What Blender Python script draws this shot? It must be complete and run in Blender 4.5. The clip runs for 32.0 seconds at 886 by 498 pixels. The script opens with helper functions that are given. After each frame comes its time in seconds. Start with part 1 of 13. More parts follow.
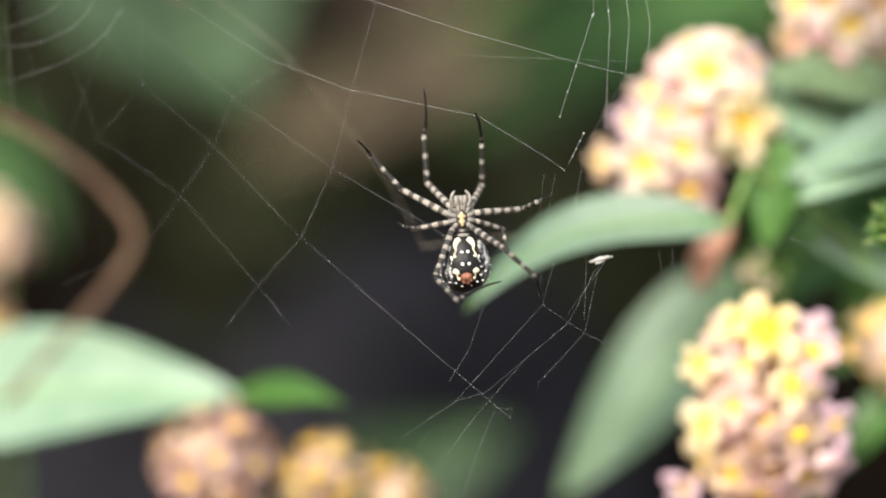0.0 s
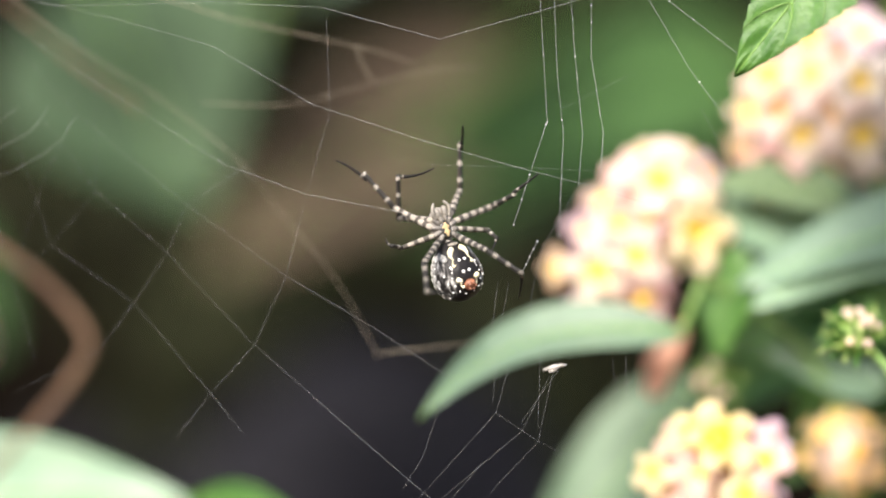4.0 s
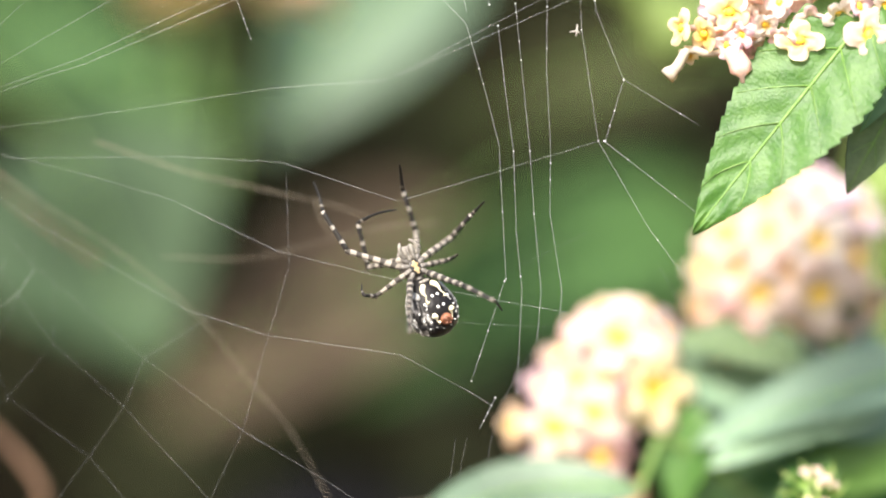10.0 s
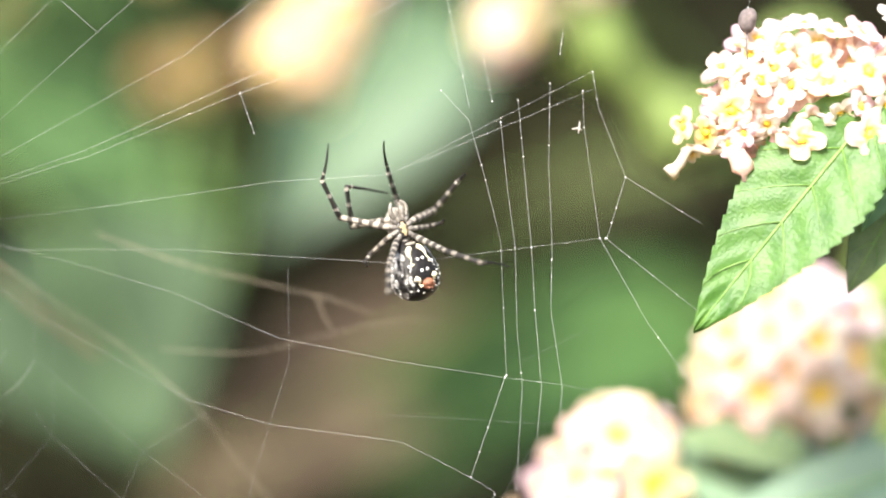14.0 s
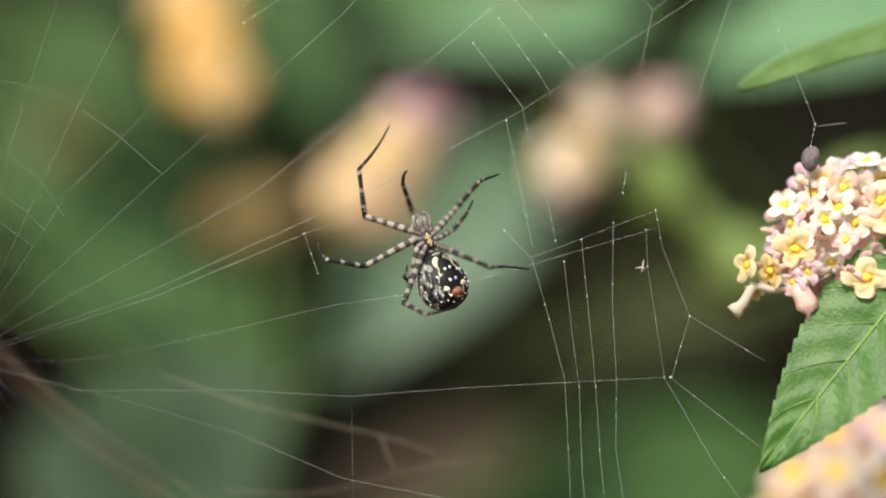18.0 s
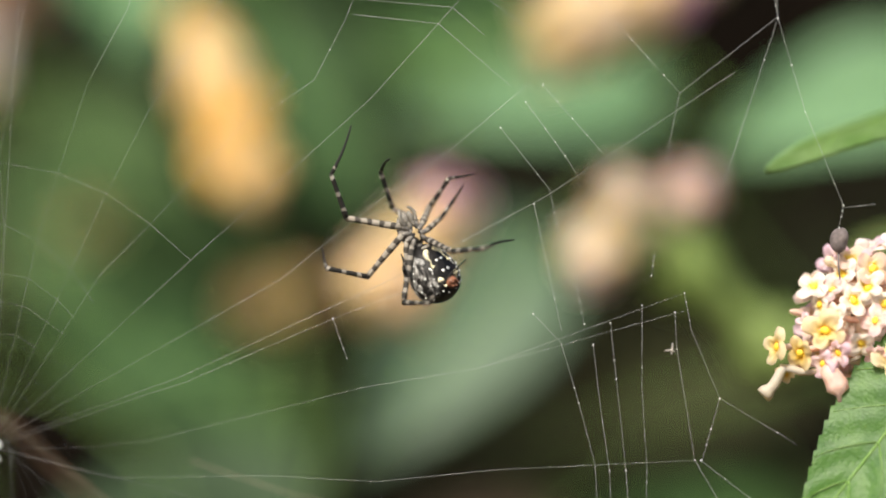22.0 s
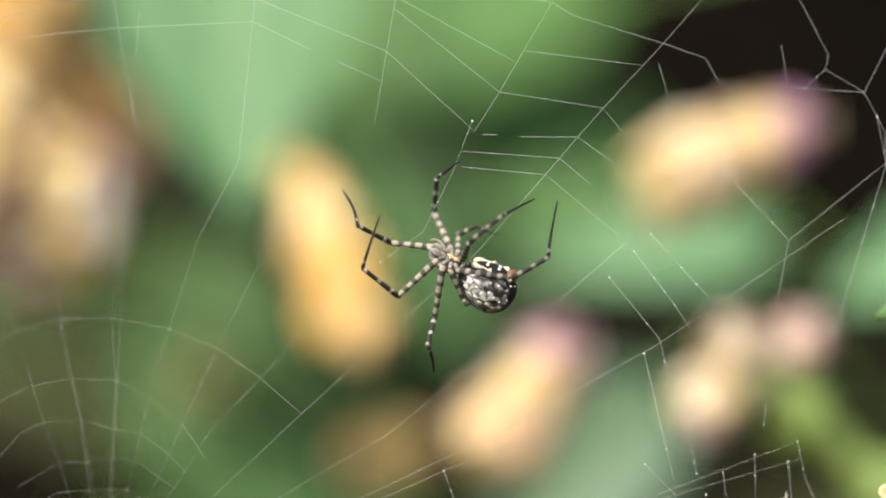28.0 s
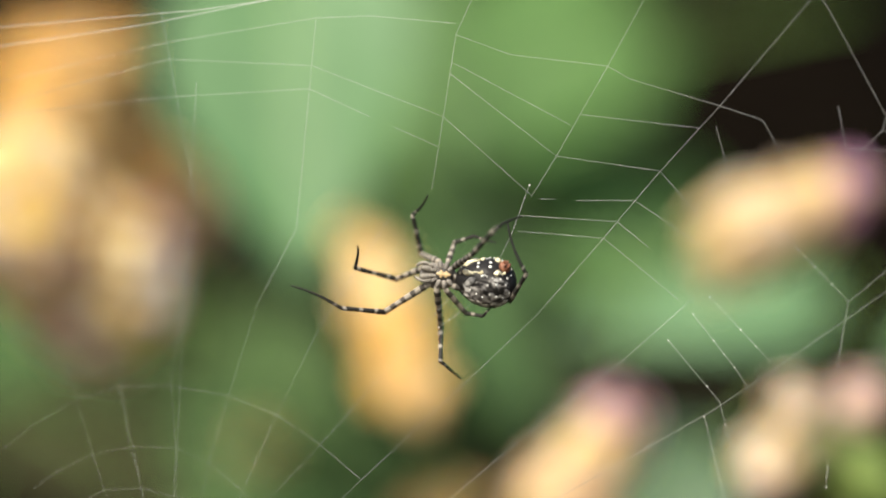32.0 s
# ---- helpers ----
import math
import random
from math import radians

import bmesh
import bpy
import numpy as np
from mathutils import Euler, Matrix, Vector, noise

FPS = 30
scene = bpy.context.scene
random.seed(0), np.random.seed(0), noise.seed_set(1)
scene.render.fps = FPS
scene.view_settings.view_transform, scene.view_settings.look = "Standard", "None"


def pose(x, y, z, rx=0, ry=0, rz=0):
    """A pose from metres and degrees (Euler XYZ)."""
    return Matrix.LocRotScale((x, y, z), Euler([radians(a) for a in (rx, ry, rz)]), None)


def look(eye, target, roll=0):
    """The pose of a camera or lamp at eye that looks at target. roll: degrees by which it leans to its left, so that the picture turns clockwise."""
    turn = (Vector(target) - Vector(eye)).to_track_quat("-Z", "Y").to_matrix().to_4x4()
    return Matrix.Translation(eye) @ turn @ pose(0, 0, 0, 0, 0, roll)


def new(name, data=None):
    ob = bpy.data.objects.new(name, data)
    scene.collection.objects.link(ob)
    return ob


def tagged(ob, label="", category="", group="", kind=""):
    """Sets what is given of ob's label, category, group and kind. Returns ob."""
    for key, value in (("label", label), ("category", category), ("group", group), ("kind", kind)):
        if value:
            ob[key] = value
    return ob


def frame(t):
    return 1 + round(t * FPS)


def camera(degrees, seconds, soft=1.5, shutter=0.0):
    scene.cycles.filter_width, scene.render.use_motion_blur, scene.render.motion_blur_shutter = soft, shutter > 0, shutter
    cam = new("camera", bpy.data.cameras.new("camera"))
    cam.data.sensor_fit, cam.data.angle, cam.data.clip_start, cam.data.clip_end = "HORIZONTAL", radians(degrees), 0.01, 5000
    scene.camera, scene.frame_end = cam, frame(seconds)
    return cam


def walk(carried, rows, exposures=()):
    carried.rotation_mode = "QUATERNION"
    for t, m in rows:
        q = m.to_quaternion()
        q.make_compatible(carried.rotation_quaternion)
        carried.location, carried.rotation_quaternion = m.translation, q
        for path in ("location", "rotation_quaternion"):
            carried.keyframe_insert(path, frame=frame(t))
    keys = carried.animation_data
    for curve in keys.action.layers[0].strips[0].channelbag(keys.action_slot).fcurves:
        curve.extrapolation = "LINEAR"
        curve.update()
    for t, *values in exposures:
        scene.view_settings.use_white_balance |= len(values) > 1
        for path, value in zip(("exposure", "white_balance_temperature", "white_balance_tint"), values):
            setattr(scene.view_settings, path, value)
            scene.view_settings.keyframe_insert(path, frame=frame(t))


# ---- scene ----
# One still standpoint: the camera tilts up after a spider that climbs and lays the capture thread of its web.
cam = camera(20.0, 32.0, soft=1.9, shutter=0.5)
cam.data.dof.use_dof = True
cam.data.dof.focus_distance = 0.522
cam.data.dof.aperture_fstop = 2.7
PATH = [
    (0.0, pose(0, 0, 0.9, 82.35, 1.13, 1.98)),
    (0.5, pose(0, 0, 0.9, 82.61, 1.22, 1.80)),
    (1.0, pose(0, 0, 0.9, 82.82, 1.15, 1.65)),
    (1.5, pose(0, 0, 0.9, 83.15, 1.01, 1.51)),
    (2.0, pose(0, 0, 0.9, 83.75, 0.95, 1.36)),
    (2.5, pose(0, 0, 0.9, 84.28, 0.91, 1.24)),
    (4.5, pose(0, 0, 0.9, 85.25, 0.81, 0.88)),
    (5.0, pose(0, 0, 0.9, 85.97, 0.64, 0.84)),
    (5.5, pose(0, 0, 0.9, 86.24, 0.38, 0.79)),
    (6.0, pose(0, 0, 0.9, 86.33, 0.48, 0.72)),
    (6.5, pose(0, 0, 0.9, 86.56, 0.56, 0.65)),
    (7.0, pose(0, 0, 0.9, 86.95, 0.44, 0.60)),
    (7.5, pose(0, 0, 0.9, 87.49, 0.22, 0.55)),
    (8.0, pose(0, 0, 0.9, 88.02, 0.35, 0.40)),
    (8.5, pose(0, 0, 0.9, 88.01, 0.24, 0.25)),
    (9.0, pose(0, 0, 0.9, 87.83, 0.35, 0.12)),
    (9.5, pose(0, 0, 0.9, 87.97, 0.36, 0.05)),
    (10.0, pose(0, 0, 0.9, 88.33, 0.33, 0.03)),
    (10.5, pose(0, 0, 0.9, 88.69, 0.30, 0.01)),
    (11.0, pose(0, 0, 0.9, 89.08, 0.18, 0.00)),
    (11.5, pose(0, 0, 0.9, 89.45, 0.10, -0.01)),
    (12.0, pose(0, 0, 0.9, 89.74, 0.05, 0.00)),
    (12.5, pose(0, 0, 0.9, 89.90, 0.03, 0.00)),
    (13.0, pose(0, 0, 0.9, 90.00, -0.00, -0.00)),
    (13.5, pose(0, 0, 0.9, 90.13, -0.04, -0.00)),
    (14.0, pose(0, 0, 0.9, 90.51, -0.22, 0.06)),
    (14.5, pose(0, 0, 0.9, 90.88, -0.06, 0.16)),
    (16.5, pose(0, 0, 0.9, 92.06, 0.46, 0.87)),
    (17.0, pose(0, 0, 0.9, 92.63, 0.41, 1.11)),
    (17.5, pose(0, 0, 0.9, 93.21, 0.37, 1.33)),
    (18.0, pose(0, 0, 0.9, 93.69, -0.03, 1.52)),
    (18.5, pose(0, 0, 0.9, 94.06, 0.03, 1.61)),
    (19.0, pose(0, 0, 0.9, 94.30, 0.15, 1.63)),
    (19.5, pose(0, 0, 0.9, 94.52, 0.09, 1.66)),
    (20.0, pose(0, 0, 0.9, 94.75, 0.04, 1.72)),
    (20.5, pose(0, 0, 0.9, 94.97, 0.14, 1.80)),
    (21.0, pose(0, 0, 0.9, 95.19, 0.16, 1.92)),
    (21.5, pose(0, 0, 0.9, 95.40, 0.22, 2.06)),
    (22.0, pose(0, 0, 0.9, 95.61, 0.31, 2.20)),
    (22.5, pose(0, 0, 0.9, 95.87, 0.49, 2.34)),
    (23.0, pose(0, 0, 0.9, 96.32, 0.50, 2.48)),
    (23.5, pose(0, 0, 0.9, 96.87, 0.66, 2.61)),
    (24.0, pose(0, 0, 0.9, 97.52, 0.63, 2.72)),
    (24.5, pose(0, 0, 0.9, 97.85, 0.53, 2.83)),
    (25.0, pose(0, 0, 0.9, 97.95, 0.37, 2.95)),
    (25.5, pose(0, 0, 0.9, 98.01, 0.69, 3.24)),
    (27.5, pose(0, 0, 0.9, 98.87, 0.77, 4.53)),
    (28.0, pose(0, 0, 0.9, 99.08, 0.70, 4.76)),
    (28.5, pose(0, 0, 0.9, 99.22, 0.72, 4.96)),
    (29.0, pose(0, 0, 0.9, 99.41, 0.62, 5.11)),
    (29.5, pose(0, 0, 0.9, 99.57, 0.51, 5.22)),
    (30.0, pose(0, 0, 0.9, 99.75, 0.46, 5.38)),
    (30.5, pose(0, 0, 0.9, 99.95, 0.19, 5.48)),
    (31.0, pose(0, 0, 0.9, 100.19, 0.31, 5.66)),
    (31.5, pose(0, 0, 0.9, 100.37, 0.44, 5.84)),
    (32.0, pose(0, 0, 0.9, 100.58, 1.01, 6.16)),
]
LIGHT = [(0, 0.73, 6510, 8.8), (1, 0.73, 6510, 9.5), (2, 0.9, 6510, 10.7), (6, 1.0, 6610, 12.8), (7, 1.14, 6620, 12.3), (8, 1.12, 6610, 12.0), (9, 1.42, 6600, 11.3), (10, 1.2, 6600, 11.0), (11, 1.46, 6590, 10.7), (12, 1.78, 6580, 10.3), (13, 1.77, 6570, 10.0), (14, 1.52, 6610, 10.2), (14.5, 1.7, 6630, 10.4), (16.5, 1.3, 6610, 8.9), (17, 0.94, 6620, 7.0), (17.5, 0.6, 6630, 7.2), (18, 0.25, 6640, 7.4), (20, 0.27, 6680, 8.2), (23, 0.32, 6920, 8.9), (24, -0.42, 6970, 9.4), (25, 0.12, 6770, 8.4), (28, 0.66, 6670, 5.7), (28.5, 0.82, 6670, 5.7), (29, 0.62, 6670, 5.4), (30, 0.9, 6720, 7.4), (31, 0.79, 6790, 7.4), (32, 0.49, 6920, 7.4)]
walk(cam, PATH, LIGHT)

# ---- light: a bright, thinly clouded day, garden half shade ----
world = bpy.data.worlds.new("world")
scene.world = world
world.use_nodes = True
sky = world.node_tree.nodes.new("ShaderNodeTexSky")
sky.sky_type = "NISHITA"
sky.sun_disc = False
sky.sun_elevation, sky.sun_rotation = radians(42), radians(200)
sky.air_density, sky.dust_density = 1.0, 3.0
world.node_tree.links.new(sky.outputs[0], world.node_tree.nodes["Background"].inputs[0])
world.node_tree.nodes["Background"].inputs[1].default_value = 0.15
sun = new("sun", bpy.data.lights.new("sun", "SUN"))
sun.data.energy, sun.data.angle, sun.data.color = 4.2, radians(14), (1.0, 0.955, 0.875)
sun.matrix_world = look((-0.8, -1.7, 3.0), (0.0, 0.5, 0.9))

# ---- materials ----


def material(name, rough=0.6, metal=0.0, spec=0.5):
    m = bpy.data.materials.new(name)
    m.use_nodes = True
    b = m.node_tree.nodes["Principled BSDF"]
    b.inputs["Roughness"].default_value = rough
    b.inputs["Metallic"].default_value = metal
    b.inputs["Specular IOR Level"].default_value = spec
    return m, m.node_tree, b


def node(tree, kind, **values):
    n = tree.nodes.new(kind)
    for k, v in values.items():
        n.inputs[k.replace("_", " ")].default_value = v
    return n


def ramp(tree, src, stops, constant=False):
    r = tree.nodes.new("ShaderNodeValToRGB")
    if constant:
        r.color_ramp.interpolation = "CONSTANT"
    e = r.color_ramp.elements
    while len(e) < len(stops):
        e.new(0.5)
    for el, (p, c) in zip(e, stops):
        el.position, el.color = p, (*c, 1)
    tree.links.new(src, r.inputs[0])
    return r.outputs[0]


def mix(tree, fac, a, b, kind="MIX"):
    n = tree.nodes.new("ShaderNodeMixRGB")
    n.blend_type = kind
    for i, v in enumerate((fac, a, b)):
        if isinstance(v, (int, float)):
            n.inputs[i].default_value = v
        elif isinstance(v, tuple):
            n.inputs[i].default_value = (*v, 1)
        else:
            tree.links.new(v, n.inputs[i])
    return n.outputs[0]


def math_node(tree, op, a, b=0.0):
    n = tree.nodes.new("ShaderNodeMath")
    n.operation = op
    for i, v in enumerate((a, b)):
        if isinstance(v, (int, float)):
            n.inputs[i].default_value = v
        else:
            tree.links.new(v, n.inputs[i])
    return n.outputs[0]


def bump(tree, bsdf, src, strength, distance):
    n = tree.nodes.new("ShaderNodeBump")
    n.inputs["Strength"].default_value, n.inputs["Distance"].default_value = strength, distance
    tree.links.new(src, n.inputs["Height"])
    tree.links.new(n.outputs[0], bsdf.inputs["Normal"])


def mottled(name, dark, light, scale, rough=0.6, relief=0.3, depth=0.0005, through_light=0.0, island=False, spec=0.5):
    """A surface with grain and blotches between two colours, and an optional share of light let through."""
    m, t, b = material(name, rough, 0.0, spec)
    co = t.nodes.new("ShaderNodeTexCoord").outputs["Object"]
    big = node(t, "ShaderNodeTexNoise", Scale=scale, Detail=4.0, Roughness=0.6)
    fine = node(t, "ShaderNodeTexNoise", Scale=scale * 9, Detail=3.0)
    for n in (big, fine):
        t.links.new(co, n.inputs["Vector"])
    col = ramp(t, big.outputs[0], [(0.32, dark), (0.68, light)])
    col = mix(t, 0.22, col, ramp(t, fine.outputs[0], [(0.3, (0.25, 0.25, 0.25)), (0.7, (1, 1, 1))]), "MULTIPLY")
    if island:
        rnd = t.nodes.new("ShaderNodeNewGeometry").outputs["Random Per Island"]
    else:
        rnd = t.nodes.new("ShaderNodeObjectInfo").outputs["Random"]
    hsv = t.nodes.new("ShaderNodeHueSaturation")
    t.links.new(col, hsv.inputs["Color"])
    t.links.new(math_node(t, "MULTIPLY_ADD", rnd, 0.5), hsv.inputs["Value"])
    hsv.inputs["Value"].links[0].from_node.inputs[2].default_value = 0.75
    t.links.new(hsv.outputs[0], b.inputs["Base Color"])
    bump(t, b, fine.outputs[0], relief, depth)
    if through_light:
        tr = t.nodes.new("ShaderNodeBsdfTranslucent")
        t.links.new(mix(t, 1.0, hsv.outputs[0], (1.0, 1.0, 0.55), "MULTIPLY"), tr.inputs[0])
        ms = t.nodes.new("ShaderNodeMixShader")
        ms.inputs[0].default_value = through_light
        t.links.new(b.outputs[0], ms.inputs[1])
        t.links.new(tr.outputs[0], ms.inputs[2])
        t.links.new(ms.outputs[0], t.nodes["Material Output"].inputs[0])
    return m


LEAF = mottled("leaf_fresh_green", (0.042, 0.13, 0.018), (0.09, 0.205, 0.036), 160, 0.45, 0.5, 0.0004, 0.35)
LEAF_MID = mottled("leaf_mid_green", (0.05, 0.135, 0.028), (0.1, 0.215, 0.055), 60, 0.55, 0.4, 0.0006, 0.25, spec=0.3)
LEAF_PALE = mottled("leaf_pale_green", (0.09, 0.19, 0.085), (0.165, 0.29, 0.155), 28, 0.5, 0.3, 0.0006, 0.12, spec=0.3)
LEAF_TEAL = mottled("leaf_teal_green", (0.059, 0.145, 0.056), (0.108, 0.222, 0.093), 28, 0.5, 0.3, 0.0006, 0.12, spec=0.3)
LEAF_WAXY = mottled("leaf_waxy_pale", (0.145, 0.235, 0.15), (0.235, 0.33, 0.225), 40, 0.42, 0.3, 0.0005, 0.2)
# LEAF_WAXY made lighter, to brighten one leaf shadowed by the flower head
LEAF_WAXY_LIT = mottled("leaf_waxy_lit", (0.19, 0.315, 0.205), (0.29, 0.42, 0.29), 40, 0.42, 0.3, 0.0005, 0.2)
# blue-green that carries the pale sheen of the lower leaves as colour
LEAF_BLUE = mottled("leaf_blue_green", (0.08, 0.132, 0.076), (0.135, 0.2, 0.125), 40, 0.5, 0.3, 0.0005, 0.15, spec=0.3)
# greyer green; the sheen is painted, gloss is as on the other leaves
LEAF_SHEEN = mottled("leaf_painted_sheen", (0.06, 0.112, 0.06), (0.1, 0.162, 0.098), 28, 0.5, 0.3, 0.0006, 0.12, spec=0.3)
LEAF_YOUNG = mottled("leaf_young_green", (0.085, 0.185, 0.035), (0.15, 0.275, 0.07), 160, 0.45, 0.5, 0.0004, 0.35)
# LEAF_YOUNG lightened: the sky's reflection on the blade is put into the colour
LEAF_SKYLIT = mottled("leaf_skylit_green", (0.13, 0.255, 0.055), (0.23, 0.37, 0.13), 160, 0.4, 0.5, 0.0004, 0.35)
# next four greens are dimmed: the shrub's shade is put into the colour
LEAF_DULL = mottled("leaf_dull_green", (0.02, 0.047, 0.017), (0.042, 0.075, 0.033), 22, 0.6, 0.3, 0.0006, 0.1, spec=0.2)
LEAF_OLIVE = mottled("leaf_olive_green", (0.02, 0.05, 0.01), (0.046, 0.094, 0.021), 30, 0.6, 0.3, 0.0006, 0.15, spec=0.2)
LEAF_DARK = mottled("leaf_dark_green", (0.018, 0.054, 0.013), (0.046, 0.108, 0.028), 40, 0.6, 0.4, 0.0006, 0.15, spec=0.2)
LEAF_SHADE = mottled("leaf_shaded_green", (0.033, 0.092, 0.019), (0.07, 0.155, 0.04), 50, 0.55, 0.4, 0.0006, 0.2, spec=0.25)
LEAF_GREY = mottled("leaf_grey_green", (0.12, 0.19, 0.09), (0.2, 0.27, 0.14), 120, 0.6, 0.5, 0.0004, 0.2)
# brown kept very dark; the half shade of these leaves is in the colour
LEAF_DRY = mottled("leaf_dry_brown", (0.021, 0.0235, 0.0095), (0.045, 0.047, 0.021), 40, 0.85, 0.5, 0.001, 0.1, spec=0.1)
LEAF_BROWN = mottled("leaf_dead_brown", (0.08, 0.057, 0.039), (0.155, 0.118, 0.081), 40, 0.85, 0.5, 0.001, 0.1, spec=0.1)
VEIN = mottled("leaf_vein", (0.13, 0.27, 0.045), (0.2, 0.34, 0.08), 300, 0.5)
STEM = mottled("green_stem", (0.1, 0.2, 0.04), (0.2, 0.32, 0.09), 200, 0.55, through_light=0.1)
TWIG = mottled("dry_twig_bark", (0.17, 0.14, 0.1), (0.34, 0.29, 0.21), 220, 0.85, 0.6, 0.0006)
STALK = mottled("old_brown_stalk", (0.085, 0.045, 0.024), (0.17, 0.1, 0.056), 90, 0.85, 0.6, 0.001)
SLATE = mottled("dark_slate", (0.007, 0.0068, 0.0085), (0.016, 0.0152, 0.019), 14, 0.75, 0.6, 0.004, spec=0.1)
SOIL = mottled("dark_soil", (0.02, 0.014, 0.009), (0.06, 0.042, 0.028), 9, 0.95, 0.8, 0.01, spec=0.05)
# near-black brown that stands in for the shade behind the shrubs
SHADE = mottled("painted_shade", (0.0022, 0.0016, 0.0012), (0.010, 0.0073, 0.0048), 3, 0.95, 0.6, 0.01, spec=0.03)
# scrub green taken far down so that the colour itself holds the deep shade
SCRUB = mottled("scrub_shade_dark", (0.008, 0.011, 0.004), (0.023, 0.026, 0.010), 3, 0.7, 0.3, 0.001, 0.1, True, spec=0.1)
BUD = mottled("flower_bud_green", (0.16, 0.27, 0.05), (0.32, 0.42, 0.12), 300, 0.55, through_light=0.15)
PINK = mottled("petal_tube_pink", (0.85, 0.62, 0.54), (0.88, 0.73, 0.6), 260, 0.5, 0.15, 0.0002, 0.4)
WILTED = mottled("wilted_bud", (0.1, 0.08, 0.08), (0.22, 0.18, 0.17), 500, 0.8, 0.6, 0.0004)
DRY_SCRAP = mottled("dry_scrap", (0.3, 0.27, 0.24), (0.5, 0.47, 0.43), 600)
SILK_BAND = mottled("white_silk_band", (0.75, 0.75, 0.72), (0.85, 0.85, 0.82), 500, 0.6)


def petal(name, eye, inner, rim, size):
    """A petal whose colour runs from the eye of the floret to its rim, with streaks."""
    m, t, b = material(name, 0.5)
    co = t.nodes.new("ShaderNodeTexCoord").outputs["Object"]
    flat = t.nodes.new("ShaderNodeVectorMath")
    flat.operation = "MULTIPLY"
    flat.inputs[1].default_value = (1, 1, 0)
    t.links.new(co, flat.inputs[0])
    ln = t.nodes.new("ShaderNodeVectorMath")
    ln.operation = "LENGTH"
    t.links.new(flat.outputs[0], ln.inputs[0])
    no = node(t, "ShaderNodeTexNoise", Scale=700.0, Detail=3.0)
    t.links.new(co, no.inputs["Vector"])
    r = math_node(t, "DIVIDE", ln.outputs["Value"], size)
    r = math_node(t, "ADD", r, math_node(t, "MULTIPLY", math_node(t, "SUBTRACT", no.outputs[0], 0.5), 0.35))
    col = ramp(t, r, [(0.08, eye), (0.2, eye), (0.38, inner), (0.8, rim)])
    hsv = t.nodes.new("ShaderNodeHueSaturation")
    rnd = t.nodes.new("ShaderNodeObjectInfo").outputs["Random"]
    t.links.new(math_node(t, "MULTIPLY_ADD", rnd, 0.4), hsv.inputs["Saturation"])
    hsv.inputs["Saturation"].links[0].from_node.inputs[2].default_value = 0.75
    t.links.new(col, hsv.inputs["Color"])
    t.links.new(hsv.outputs[0], b.inputs["Base Color"])
    bump(t, b, no.outputs[0], 0.3, 0.0002)
    tr = t.nodes.new("ShaderNodeBsdfTranslucent")
    t.links.new(hsv.outputs[0], tr.inputs[0])
    ms = t.nodes.new("ShaderNodeMixShader")
    ms.inputs[0].default_value = 0.45
    t.links.new(b.outputs[0], ms.inputs[1])
    t.links.new(tr.outputs[0], ms.inputs[2])
    t.links.new(ms.outputs[0], t.nodes["Material Output"].inputs[0])
    return m


CREAM = petal("petal_cream_yellow", (0.9, 0.64, 0.09), (0.82, 0.67, 0.46), (0.8, 0.61, 0.53), 0.0042)
YELLOW = petal("petal_yellow", (0.9, 0.52, 0.02), (0.87, 0.68, 0.26), (0.87, 0.73, 0.46), 0.0042)
WHITE = petal("petal_white_cream", (0.92, 0.66, 0.03), (0.92, 0.85, 0.68), (0.9, 0.81, 0.75), 0.0042)
ROSE = petal("petal_rose", (0.88, 0.56, 0.16), (0.84, 0.62, 0.51), (0.82, 0.53, 0.54), 0.0042)
APRICOT = petal("petal_apricot", (0.92, 0.58, 0.08), (0.87, 0.66, 0.4), (0.84, 0.62, 0.46), 0.0042)
ORANGE = petal("petal_orange", (0.92, 0.45, 0.03), (0.92, 0.57, 0.13), (0.92, 0.65, 0.24), 0.0042)
PEACH = petal("petal_peach", (0.86, 0.58, 0.12), (0.74, 0.54, 0.36), (0.72, 0.48, 0.42), 0.0042)
LILAC = petal("petal_lilac_pink", (0.86, 0.6, 0.3), (0.84, 0.62, 0.62), (0.83, 0.58, 0.68), 0.0042)
MAUVE = petal("petal_mauve", (0.74, 0.42, 0.4), (0.7, 0.38, 0.54), (0.6, 0.32, 0.56), 0.0042)
# tube and petal colours at about half strength, to stand in for shade
SHADED_TUBE = mottled("shaded_tube", (0.4, 0.26, 0.18), (0.48, 0.34, 0.22), 260, 0.6)
SHADED_PINK = petal("petal_shaded_pink", (0.5, 0.3, 0.12), (0.46, 0.31, 0.23), (0.42, 0.26, 0.24), 0.0042)
SHADED_GOLD = petal("petal_shaded_gold", (0.5, 0.3, 0.05), (0.5, 0.33, 0.1), (0.48, 0.34, 0.15), 0.0042)
PEACH_TUBE = mottled("petal_tube_peach", (0.7, 0.46, 0.28), (0.78, 0.56, 0.37), 260, 0.5, 0.15, 0.0002, 0.4)
ROSE_TUBE = mottled("petal_tube_rose", (0.8, 0.5, 0.44), (0.88, 0.66, 0.58), 260, 0.5, 0.15, 0.0002, 0.35)
PETAL_PALE = mottled("petal_pale_cream", (0.86, 0.72, 0.55), (0.9, 0.82, 0.7), 300, 0.5, 0.15, 0.0002, 0.35)
CORAL = mottled("petal_coral", (0.62, 0.3, 0.2), (0.76, 0.44, 0.32), 300, 0.5, 0.2, 0.0002, 0.3)
THROAT, _t, _b = material("petal_throat", 0.6)
_b.inputs["Base Color"].default_value = (0.9, 0.6, 0.05, 1)

